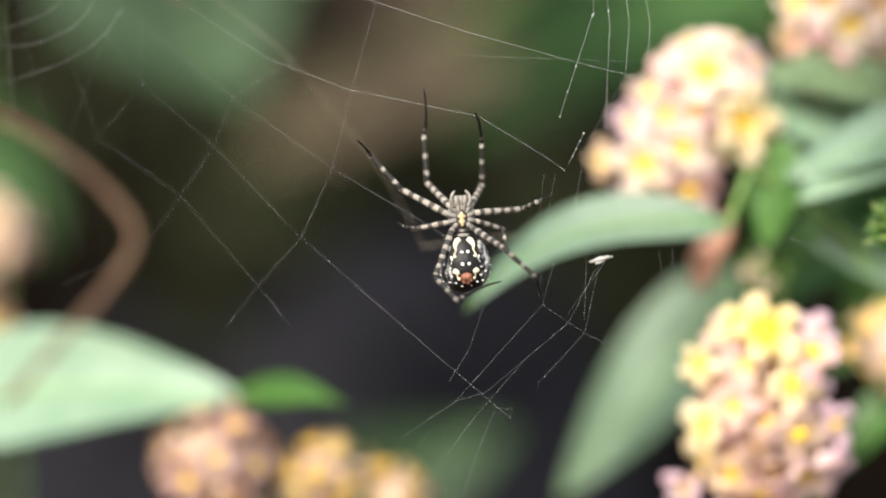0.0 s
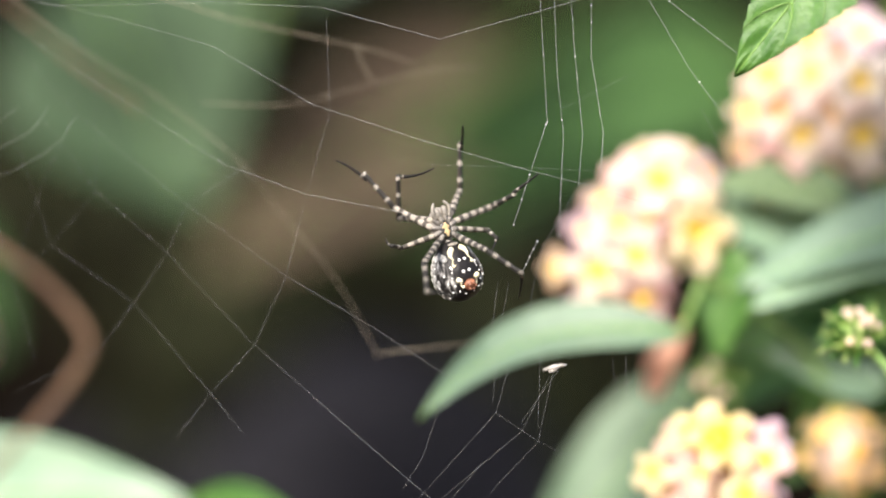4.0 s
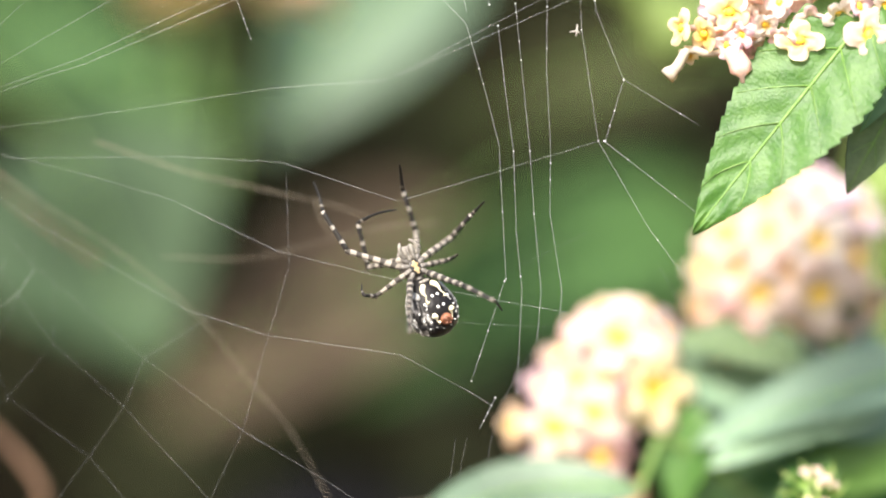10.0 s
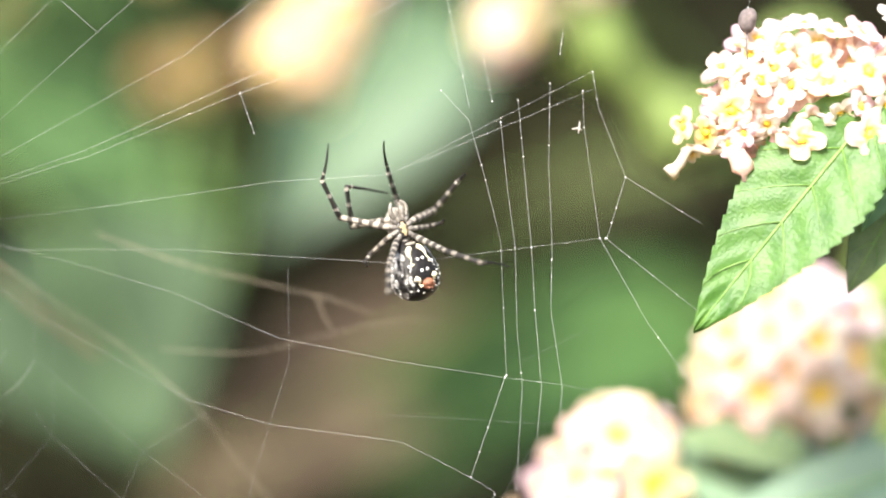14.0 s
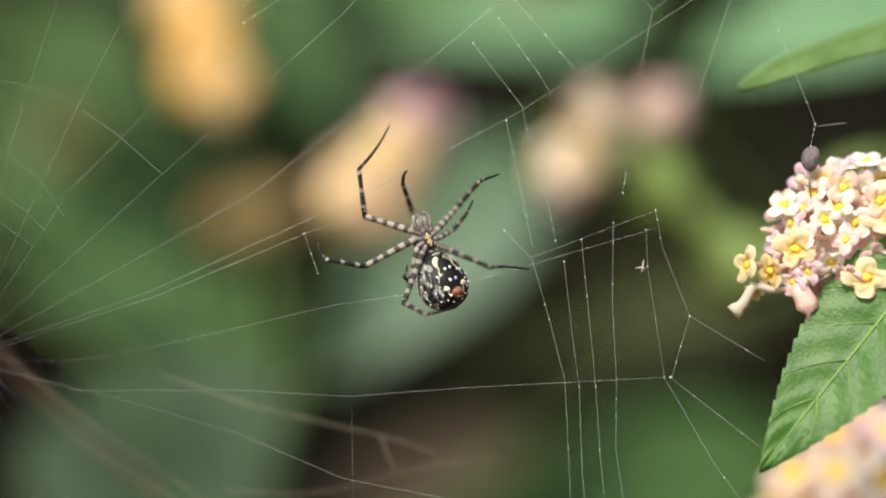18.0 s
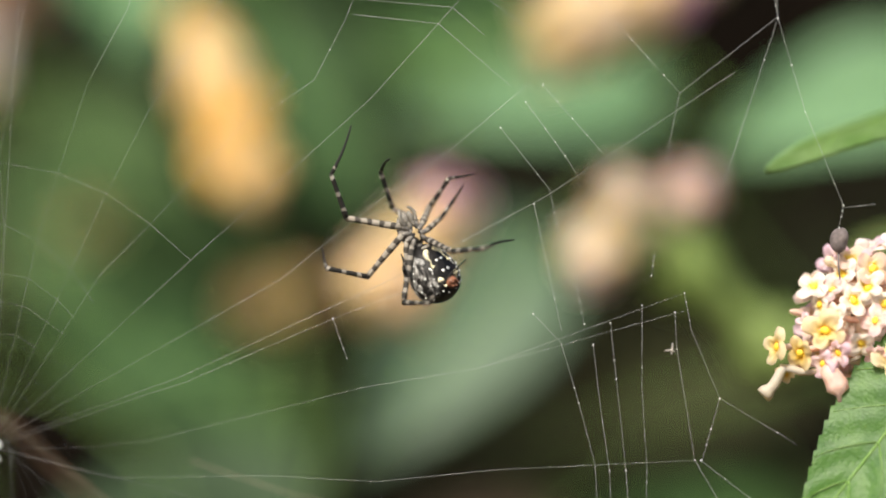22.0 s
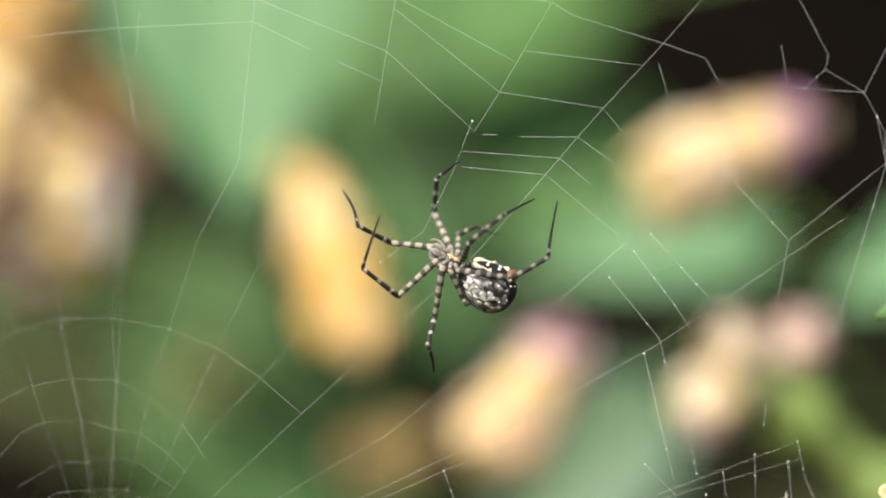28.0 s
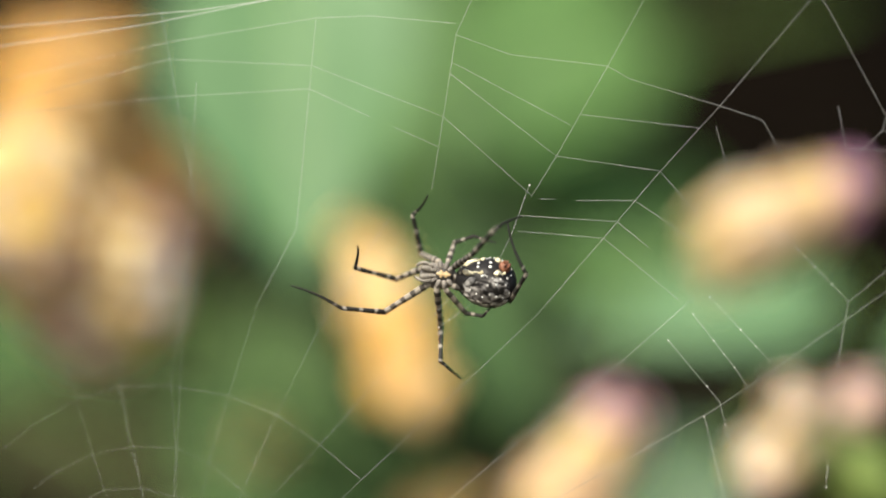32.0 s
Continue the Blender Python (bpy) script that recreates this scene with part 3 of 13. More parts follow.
leaf((-0.1597, 0.9400, 1.2038), (-0.1453, 0.9000, 1.0595), 0.114, LEAF_TEAL, "large pale green leaf hanging tip down", sag=0.04, stalk=[(-0.1700, 0.9680, 1.2662), (-0.2569, 1.0030, 1.3799)])
leaf((-0.0113, 1.2890, 1.2500), (-0.1838, 1.2490, 1.1693), 0.0814, LEAF_MID, "mid green leaf lying level in the shrub", sag=0.05, stalk=[(0.0828, 1.3170, 1.2751)])
leaf((-0.0324, 1.3570, 1.3119), (-0.1911, 1.3030, 1.2464), 0.0678, LEAF_MID, "mid green leaf high in the shrub", sag=0.05)
leaf((0.0516, 0.9800, 1.0582), (-0.0524, 0.9400, 1.0467), 0.046, LEAF_PALE, "pale green leaf below an orange flower head", sag=0.08)
leaf((0.1527, 0.9200, 1.0565), (0.0628, 0.8850, 1.0227), 0.0540, LEAF_PALE, "pale green leaf behind the flower stalk", sag=0.05)
leaf((-0.0017, 1.0030, 1.0670), (-0.0701, 1.0030, 1.0859), 0.0413, LEAF_MID, "mid green leaf above the flowers", sag=0.05)
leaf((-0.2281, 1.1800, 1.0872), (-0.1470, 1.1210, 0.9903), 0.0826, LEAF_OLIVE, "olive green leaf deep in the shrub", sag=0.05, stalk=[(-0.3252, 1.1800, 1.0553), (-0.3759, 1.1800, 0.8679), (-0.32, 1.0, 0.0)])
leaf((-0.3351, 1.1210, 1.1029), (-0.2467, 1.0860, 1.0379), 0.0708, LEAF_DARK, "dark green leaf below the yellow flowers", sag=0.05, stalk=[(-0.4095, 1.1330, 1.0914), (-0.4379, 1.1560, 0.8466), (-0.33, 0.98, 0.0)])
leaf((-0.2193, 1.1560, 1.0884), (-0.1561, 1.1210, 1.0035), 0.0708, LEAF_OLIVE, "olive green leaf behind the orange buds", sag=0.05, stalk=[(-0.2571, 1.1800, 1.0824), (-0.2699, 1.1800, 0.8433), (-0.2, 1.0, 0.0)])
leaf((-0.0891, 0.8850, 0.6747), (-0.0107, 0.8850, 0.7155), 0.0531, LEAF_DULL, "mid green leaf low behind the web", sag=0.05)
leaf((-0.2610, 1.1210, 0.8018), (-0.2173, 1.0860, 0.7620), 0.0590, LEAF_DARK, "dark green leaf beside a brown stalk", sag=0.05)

leaf((0.1346, 1.2000, 0.9643), (-0.0180, 1.1500, 0.9191), 0.052, LEAF_DRY, "olive-brown leaf coloured dull for half shade", sag=0.05, stalk=[(0.1816, 1.2100, 0.9698), (0.2378, 1.2200, 0.8992)])
leaf((-0.1443, 1.2000, 1.1451), (-0.0699, 1.1500, 1.0236), 0.075, LEAF_DARK, "dark green leaf between orange flower heads", sag=0.05, stalk=[(-0.1666, 1.2000, 1.1954), (-0.2224, 1.2000, 1.2521)])
leaf((-0.1638, 1.2000, 1.2887), (-0.1156, 1.1500, 1.1458), 0.07, LEAF_MID, "mid green leaf hanging in the shrub", sag=0.05, stalk=[(-0.1747, 1.2000, 1.3429), (-0.1735, 1.2000, 1.4652)])

leaf((0.0104, 1.3400, 1.1510), (-0.1273, 1.3100, 1.2016), 0.085, LEAF_MID, "mid green leaf behind the orange flower", sag=0.04, stalk=[(0.0706, 1.3500, 1.1263), (0.1296, 1.3600, 1.0709)])

leaf((-0.1613, 1.0600, 1.0353), (-0.0878, 1.0500, 0.9805), 0.07, LEAF_OLIVE, "olive green leaf between the orange flowers", sag=0.05, stalk=[(-0.2028, 1.1000, 1.0459)])

leaf((-0.3208, 1.1000, 1.0516), (-0.2187, 1.0700, 0.9862), 0.075, LEAF_DRY, "dull brown leaf low behind the hub of the web", sag=0.05, stalk=[(-0.3639, 1.1200, 1.0604)])
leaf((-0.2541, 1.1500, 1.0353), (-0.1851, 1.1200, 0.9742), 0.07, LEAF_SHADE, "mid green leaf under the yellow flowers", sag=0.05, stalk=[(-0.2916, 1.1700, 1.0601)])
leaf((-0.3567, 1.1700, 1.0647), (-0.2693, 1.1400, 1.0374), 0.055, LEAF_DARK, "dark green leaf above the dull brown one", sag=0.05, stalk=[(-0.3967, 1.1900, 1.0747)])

# ---- lantana at the lower edge ----
leaf((-0.1721, 0.6300, 0.7707), (-0.0684, 0.6000, 0.7834), 0.038, LEAF_WAXY, "pale waxy lantana leaf with an arched back", toward=(0.1, -1, 0.75), fold=0.3, sag=0.05, bend=-0.07, stalk=[(-0.1872, 0.6400, 0.7323)])
leaf((-0.0744, 0.6100, 0.7836), (-0.0458, 0.5850, 0.7860), 0.012, LEAF, "small fresh green leaf, tip forward", toward=(0, -0.8, 1), sag=0.05)
# three heads whose dimmed petals replace the shade they sit in
flower_head((-0.0786, 0.6000, 0.7659), (0.1, -0.6, 0.8), 0.0150, "pink lantana flower head dimmed in colour for shade", [SHADED_PINK, SHADED_PINK, SHADED_GOLD], 22, core=0.75, core_mat=SHADED_TUBE, seed=11, stalk=[(-0.0799, 0.6400, 0.7159), (-0.0797, 0.6600, 0.6462)])
flower_head((-0.0523, 0.6000, 0.7628), (0.0, -0.5, 0.9), 0.0110, "golden lantana flower head dimmed in colour for shade", [SHADED_GOLD], 18, core=0.75, core_mat=SHADED_TUBE, seed=12, stalk=[(-0.0590, 0.6400, 0.7157), (-0.0719, 0.6600, 0.6461)])
flower_head((-0.0352, 0.6000, 0.7576), (0.2, -0.5, 0.9), 0.0085, "small lantana flower head dimmed in colour for shade", [SHADED_GOLD, SHADED_PINK], 14, core=0.75, core_mat=SHADED_TUBE, seed=13, stalk=[(-0.0442, 0.6400, 0.7156), (-0.0688, 0.6600, 0.6461)])
flower_head((-0.1517, 0.6800, 0.8138), (0.6, -0.7, 0.2), 0.0125, "pink and cream lantana flower head", [CREAM, ROSE], 22, core=0.75, seed=14, stalk=[(-0.1785, 0.7000, 0.7824), (-0.1954, 0.7200, 0.6766)])
flower_head((-0.1545, 0.6800, 0.7871), (0.6, -0.7, 0.0), 0.0095, "orange lantana flower head", [ORANGE, ROSE], 18, core=0.75, seed=15, stalk=[(-0.1798, 0.7000, 0.7562), (-0.1937, 0.7200, 0.6766)])

# ---- the lantana shrub beside the web ----
stem([(0.16, 0.61, 0.0), (0.16, 0.6, 0.4), (0.1158, 0.6000, 0.7538), (0.1098, 0.6000, 0.8093), (0.1216, 0.5900, 0.8799), (0.1229, 0.5600, 0.9241), (0.1044, 0.5250, 0.9202), (0.1041, 0.5300, 0.9500)], 0.0035, 0.0014, STEM, "green square lantana stem beside the web")
leaf((0.0449, 0.5806, 0.8264), (-0.0164, 0.5646, 0.8086), 0.0172, LEAF_WAXY, "long pale green leaf curving down below the flowers", toward=(-0.2, -0.85, 0.6), fold=0.3, sag=-0.03, bend=0.17, rows=28, stalk=[(0.0480, 0.5880, 0.8330), (0.0509, 0.5906, 0.8387)])
leaf((0.0610, 0.6240, 0.8419), (0.0945, 0.6072, 0.8551), 0.038, LEAF_BLUE, "pale grey-green leaf behind the flowers", toward=(-0.2, -0.8, 0.7), sag=0.1)
leaf((0.1078, 0.6006, 0.8499), (0.0609, 0.5782, 0.8364), 0.0264, LEAF_WAXY, "pale green leaf below the upper flower head", toward=(0.1, -0.7, 1), sag=0.1, rows=24)
leaf((0.0862, 0.6006, 0.8569), (0.0544, 0.5926, 0.8630), 0.0192, LEAF_GREY, "grey-green leaf between two flower heads", toward=(-0.2, -0.8, 0.7))
leaf((0.0584, 0.5926, 0.8456), (0.0540, 0.5886, 0.8193), 0.0157, LEAF, "fresh green leaf hanging below the flowers", toward=(-0.3, -1, 0.1), sag=0.05)
leaf((0.0569, 0.6600, 0.8042), (0.0044, 0.6350, 0.7496), 0.0335, LEAF_BLUE, "long blue-green leaf slanting down", toward=(-0.3, -0.9, 0.4), sag=0.03, stalk=[(0.0835, 0.6700, 0.8115), (0.0967, 0.6200, 0.8207)])
leaf((0.0951, 0.6086, 0.7887), (0.0681, 0.6006, 0.7612), 0.0143, LEAF, "fresh green leaf with a notched rim", teeth=16, toward=(-0.2, -0.8, 0.6), rows=48)
leaf((0.1158, 0.5942, 0.8555), (0.0571, 0.5830, 0.8389), 0.0229, LEAF_WAXY_LIT, "pale green leaf spread below the flower heads", toward=(0.1, -0.8, 0.9), sag=0.05, rows=24)
leaf((0.1144, 0.6006, 0.8360), (0.0781, 0.5926, 0.8223), 0.0192, LEAF_YOUNG, "fresh green leaf low on the stem", toward=(0.0, -0.9, 0.7), sag=0.05)
leaf((0.0954, 0.6006, 0.8103), (0.0669, 0.6006, 0.8200), 0.0168, LEAF_WAXY, "pale leaf low on the stem", toward=(0.0, -0.9, 0.7), sag=0.05)
leaf((0.1216, 0.6300, 0.8417), (0.0751, 0.6200, 0.7979), 0.0338, LEAF_MID, "mid green leaf in the lower shrub", sag=0.05)
leaf((0.1145, 0.6150, 0.8499), (0.0455, 0.6000, 0.8536), 0.044, LEAF_WAXY, "broad pale leaf spread behind the flowers", toward=(-0.1, -0.8, 0.7), sag=-0.02, fold=0.15, bend=-0.05, rows=24, stalk=[(0.1237, 0.6200, 0.8535)])
leaf((0.1214, 0.6600, 0.8420), (0.0558, 0.6400, 0.7991), 0.046, LEAF, "broad fresh leaf at the back of the shrub", toward=(-0.3, -0.8, 0.8), sag=0.05)
leaf((0.1227, 0.6500, 0.8104), (0.0720, 0.6300, 0.7847), 0.04, LEAF, "broad fresh leaf low in the shrub", toward=(-0.3, -0.8, 0.8), sag=0.05)

spray((0.0356, 0.5980, 0.8474), "cream, yellow and pink lantana flower head, out of focus", [
    (-9.2, -7.1, 9, 18.3, -0.3, -0.1, CREAM), (-0.7, -3.3, 11, 15.8, -0.1, 0, CREAM), (12.8, 2.5, 8, 19.9, 0.35, -0.05, YELLOW), (5.2, 14.1, 8, 19.9, 0, 0.35, CREAM),
    (-3.1, 15.4, 5, 11.3, -0.5, 0.8, ROSE), (16.3, 15.8, 3, 10, 1.2, 0.6, LILAC), (-12.3, 2.6, 5, 11.3, -1, 0.1, LILAC), (-18.2, -6.7, 4, 10.7, -1.4, 0, APRICOT),
    (-7.9, 9.2, 4, 12.7, -0.9, 0.6, PEACH), (0.8, -13.7, 8, 14.9, 0.1, -0.7, ROSE), (-4.7, -15.8, 6, 10.7, -0.3, -0.9, APRICOT), (-12.1, -15.4, 3, 9.6, -0.8, -1.3, LILAC),
    (-2.2, -20.6, 3, 10, 0, -1.4, LILAC), (4.7, -14.2, 4, 10, 0.5, -0.9, LILAC), (9.7, 19.9, 3, 10.7, 0.3, 1.3, APRICOT), (1.5, 19.2, 3, 10, -0.2, 1.4, CREAM),
    (16.8, -3.7, 4, 12, 0.9, -0.4, PEACH), (-4.4, 4, 7, 12, -0.4, 0.3, PEACH), (2.9, 5.2, 7, 12.6, 0, 0.2, PEACH), (7.1, -4.2, 3, 10.7, 0.4, -0.6, PEACH)], (1, 1, 1, 7.5, 9), [(0.0509, 0.5906, 0.8387), (0.0743, 0.5966, 0.8212), (0.0898, 0.6006, 0.7930)], (PEACH, ROSE, LILAC), 16, 0.0035, PEACH_TUBE, seed=21)
spray((0.0808, 0.6110, 0.8780), "large cream and pink lantana flower head", [
    (-5.5, -6.3, 11, 18.9, -0.1, -0.3, CREAM), (8.6, -6.7, 11, 20.2, 0.1, -0.3, CREAM), (7.5, 6, 12, 18.2, 0.1, 0.1, WHITE), (-11.6, -13.9, 8, 16.3, -0.4, -0.9, ROSE),
    (-13.2, -21.8, 5, 10.9, -0.4, -1.4, LILAC), (-18, -10.7, 4, 11.6, -1.2, -0.5, APRICOT), (-16.8, -1.3, 6, 12.9, -1.1, 0.1, CREAM), (-12.4, 6.9, 7, 14.9, -0.7, 0.4, CREAM),
    (-3.3, 7.8, 10, 16.9, -0.3, 0.2, CREAM), (-3.5, 16.5, 6, 15, -0.3, 0.9, PEACH), (9.2, 16.7, 7, 17, 0.1, 0.9, LILAC), (18, 1.5, 7, 16.3, 0.8, 0, APRICOT),
    (13.8, -16.4, 4, 12.3, 0.4, -1.3, APRICOT), (19, 12.3, 5, 15, 0.7, 0.6, LILAC), (2.9, -0.4, 9, 13.5, 0, 0, PEACH), (1.9, -14.1, 6, 13.6, 0, -1, PEACH),
    (21.8, -9.5, 5, 15, 0.9, -0.5, PEACH), (-10.4, -1, 7, 12.2, -0.6, 0, PEACH), (3.7, 21.2, 3, 12.3, -0.1, 1.5, CREAM)], (2, 1, 2, 10, 10), [(0.0917, 0.6026, 0.8641), (0.1038, 0.6086, 0.8337)], (PEACH, CREAM, ROSE), 24, 0.0045, PEACH_TUBE, seed=22)
spray((0.0514, 0.5740, 0.7876), "yellow and pink lantana flower head", [
    (0.1, 16.1, 9, 17.8, 0.05, 0.35, YELLOW), (-5.4, 17.5, 5, 10.9, -0.4, 0.9, YELLOW), (-8.9, 15, 3, 10.3, -0.8, 0.8, PEACH), (6.3, 4.4, 11, 14.9, 0.15, 0.05, YELLOW),
    (7.9, -7.1, 10, 15.9, 0.2, -0.2, PEACH), (11.1, 11.4, 7, 15, 0.6, 0.4, ROSE), (12.7, 16.1, 4, 10.3, 0.7, 1.1, LILAC), (-13.5, 8.4, 5, 11.5, -1.1, 0.3, YELLOW),
    (-12.8, -5.9, 6, 13.4, -1.1, 0, YELLOW), (-13.1, -12.1, 5, 11.5, -1.1, -0.3, YELLOW), (-7, -16.5, 7, 13.4, -0.4, -0.5, APRICOT), (16.7, -6.1, 5, 12.2, 1, 0.1, LILAC),
    (9, -16.6, 7, 19.1, 0.3, -0.8, ROSE), (-0.5, -21.8, 5, 15.4, 0, -1.1, ROSE), (-17.3, -20.5, 4, 12.2, -0.8, -0.6, LILAC), (-3.8, 8, 7, 12.1, -0.2, 0.2, PEACH),
    (-6.4, -1.2, 7, 12.1, -0.4, 0, PEACH), (0.6, -3.9, 7, 11.5, 0, 0, PEACH), (-1.3, -10.5, 7, 11.5, 0, -0.4, PEACH), (11.8, 0.8, 5, 10.2, 0.9, 0, LILAC),
    (15.9, -15.5, 3, 11.6, 0.9, -0.6, LILAC), (-6.3, -27.1, 4, 14.1, -0.3, -1, ROSE), (6.7, -29.9, 4, 14.1, 0.2, -1.2, LILAC)], (-1, 0, 1, 8, 15), [(0.0603, 0.5706, 0.7760), (0.0690, 0.5736, 0.7472), (0.0785, 0.5656, 0.7089)], (PEACH, PEACH, ROSE), 26, 0.0035, PEACH_TUBE, seed=23)
leaf((0.0659, 0.6250, 0.8417), (0.0538, 0.6150, 0.8142), 0.026, LEAF, "fresh green leaf hanging behind the flowers", toward=(-0.2, -1, 0.3), sag=0.05)
leaf((0.1171, 0.6300, 0.8172), (0.0733, 0.6200, 0.8258), 0.032, LEAF_MID, "mid green leaf in the lower shrub", toward=(-0.2, -0.8, 0.8), sag=0.05)
flower_head((0.1016, 0.6400, 0.8327), (-0.3, -0.8, 0.3), 0.009, "dim orange lantana flower head under a leaf", [SHADED_GOLD, ORANGE], 16, core=0.75, core_mat=SHADED_TUBE, seed=63, stalk=[(0.1170, 0.6450, 0.8138)])
flower_head((0.0857, 0.6006, 0.7944), (-0.2, -0.9, 0.2), 0.0102, "orange-yellow lantana flower head", [ORANGE, YELLOW], 16, core=0.75, seed=24, stalk=[(0.0918, 0.6046, 0.7727)])
bud_head((0.0809, 0.5520, 0.8289), (-0.45, -0.55, 0.6), 0.0080, "unopened spiky green lantana bud head", 25, [(0.0890, 0.5450, 0.8180), (0.0981, 0.5736, 0.7765)], 0.3)
bud_head((0.0545, 0.6000, 0.8115), (-0.2, -0.7, 0.6), 0.0070, "small yellow-green lantana bud head, out of focus", 27, [(0.0600, 0.6050, 0.8000), (0.0690, 0.5936, 0.7472)], 0.2)
ob = root("drooping_bud", (0.0457, 0.6000, 0.8233), "drooping coral-pink spent floret under the flowers", "flower bud")
trumpet([(0.0005, 0, 0.004), (0, 0, 0), (-0.0033, 0, -0.0066), (-0.0062, 0, -0.0125), (-0.0072, -0.001, -0.0144)], [0.001, 0.0018, 0.0024, 0.0028, 0.0024, 0.0008], CORAL, ob)
trumpet([(0.0005, 0, 0.004), (-0.002, 0, -0.002), (-0.0085, -0.001, -0.0085)], [0.001, 0.002, 0.0024, 0.0008], CORAL, ob, "", "bud")

# ---- the sharp flower head and its leaves ----
head = spray((0.0814, 0.5320, 0.9375), "cream-yellow and pink lantana flower head in sharp focus", [
    (-31.7, -7.1, 8, 7.3, -1.3, 0.1, YELLOW), (-27, -8.4, 9, 8, -0.8, 0, YELLOW), (-22.1, -3.9, 10, 8.2, -0.7, 0.35, YELLOW), (-24, 5.3, 7, 6.8, -0.8, 0.8, WHITE),
    (-7.8, -10, 11, 9.4, 0.1, -0.2, YELLOW), (-16.2, 11.1, 6, 7.6, -0.3, 1.1, CREAM), (-6.6, 14.7, 5, 6.6, 0.1, 1.4, WHITE), (-11.8, 9, 8, 7.8, 0, 0.6, CREAM),
    (-17.6, 7.7, 7, 7.1, -0.4, 0.6, WHITE), (-16, 2.3, 9, 7.1, -0.3, 0.3, WHITE), (-22.7, 1.7, 8, 6.8, -0.9, 0.3, WHITE), (-19.3, -8.5, 10, 6.1, -0.5, -0.3, LILAC),
    (-22.5, -10.7, 9, 5.6, -0.6, -0.5, LILAC), (-15, -6.5, 11, 6.1, -0.2, -0.2, WHITE), (-15.6, -16.9, 7, 5.4, -0.2, -1, PEACH), (-25.8, -1.8, 8, 4.2, -1, 0, LILAC),
    (-9.7, 1.6, 9, 7.1, 0, 0.3, WHITE), (-4.4, 6.2, 9, 7.8, 0.2, 0.5, CREAM), (-20.1, 4.6, 8, 6.1, -0.6, 0.6, ROSE), (-11.7, -2, 10, 6.6, -0.1, 0.1, ROSE),
    (-30.2, -12.4, 7, 4.7, -1, -0.6, YELLOW), (-2.1, 1.6, 10, 9.9, -0.1, 0.6, YELLOW), (6.3, 4.2, 11, 9.4, 0.2, 0.4, CREAM), (6.4, -9, 12, 9.8, 0.2, -0.2, CREAM),
    (-1, 12.6, 6, 8.3, 0, 1.1, CREAM), (5, 12.6, 6, 9, 0.2, 1.2, LILAC), (12.5, 9.6, 7, 9.4, 0.5, 0.8, WHITE), (14.1, 0.7, 8, 9.9, 0.7, 0.3, CREAM),
    (15.3, -7.6, 8, 9.9, 0.8, -0.1, ROSE), (13.6, 16.4, 4, 8.3, 0.5, 1.3, WHITE), (20.6, 6.8, 5, 10, 1, 0.6, WHITE), (21.8, -2.6, 5, 10, 1.2, 0.1, CREAM),
    (13.3, -15.8, 6, 8.3, 0.5, -0.8, LILAC),
    (-5, -5.5, 9, 7, -0.2, -0.3, ROSE), (0.5, -4.5, 10, 7.4, 0, -0.2, WHITE), (4.5, -3, 11, 6.6, 0.3, 0, LILAC), (-11, -9, 10, 6.2, -0.4, -0.5, ROSE), (10, -3, 10, 7.5, 0.4, 0.1, WHITE),
    (-13, 5, 9, 7, -0.3, 0.6, WHITE), (-20, -1, 10, 6.5, -0.8, 0, WHITE)], (-5, -2, 0, 13, 9), [(0.0900, 0.5340, 0.9300), (0.1030, 0.5300, 0.9204)], (WHITE, ROSE, WHITE, CREAM, LILAC), 84, 0.008, ROSE_TUBE, seed=31, buds=46, bud_reach=0.010, unrest=0.4, breadth=7.0)
# a floret that droops out of the head on its long tube, a coral one below it, and a loose white bud
trumpet([(-0.014, -0.007, -0.009), (-0.025, -0.008, -0.0124), (-0.0303, -0.008, -0.0115), (-0.0326, -0.008, -0.0148), (-0.0350, -0.008, -0.0171)], [0.0006, 0.0007, 0.0009, 0.0011, 0.0012, 0.0018], PETAL_PALE, head, "pale drooping floret", "drooping_floret")
trumpet([(-0.012, -0.007, -0.006), (-0.0210, -0.009, -0.0107), (-0.0198, -0.009, -0.0149), (-0.0192, -0.009, -0.0186)], [0.0007, 0.0012, 0.0021, 0.0024, 0.0006], ROSE_TUBE, head, "rose-pink unopened floret", "drooping_floret")
trumpet([(-0.0145, -0.006, 0.008), (-0.019, -0.006, 0.0098), (-0.0204, -0.006, 0.0111), (-0.0206, -0.006, 0.0119)], [0.0004, 0.0007, 0.0013, 0.0007], PETAL_PALE, head, "small white bud", "bud")
leaf((0.0905, 0.5220, 0.9359), (0.0508, 0.5170, 0.8881), 0.031, LEAF, "fresh green serrated lantana leaf with raised veins", toward=(-0.25, -1, 0.25), fold=0.14, sag=0.03, teeth=19, rows=114, veins=5, puff=0.05, stalk=[(0.0964, 0.5250, 0.9426), (0.1141, 0.5200, 0.9375)])
leaf((0.1020, 0.5300, 0.9263), (0.0838, 0.5280, 0.8966), 0.019, LEAF_GREY, "dull grey-green serrated leaf, underside turned out", toward=(-0.3, -1, 0.4), teeth=15, rows=60, veins=4)
leaf((0.1011, 0.5250, 0.9355), (0.0872, 0.5200, 0.9083), 0.012, LEAF_PALE, "pale green leaf with a bright rim", toward=(0.4, -1, 0.2))
leaf((0.0996, 0.5600, 0.9903), (0.0492, 0.5400, 0.9707), 0.0185, LEAF_SKYLIT, "fresh leaf with a notched rim, sky sheen painted pale", toward=(-0.15, -0.55, 0.8), teeth=14, rows=70, fold=-0.3, sag=0.02, bend=0.055, veins=4, stalk=[(0.1036, 0.5550, 0.9853), (0.1030, 0.5400, 0.9600)])
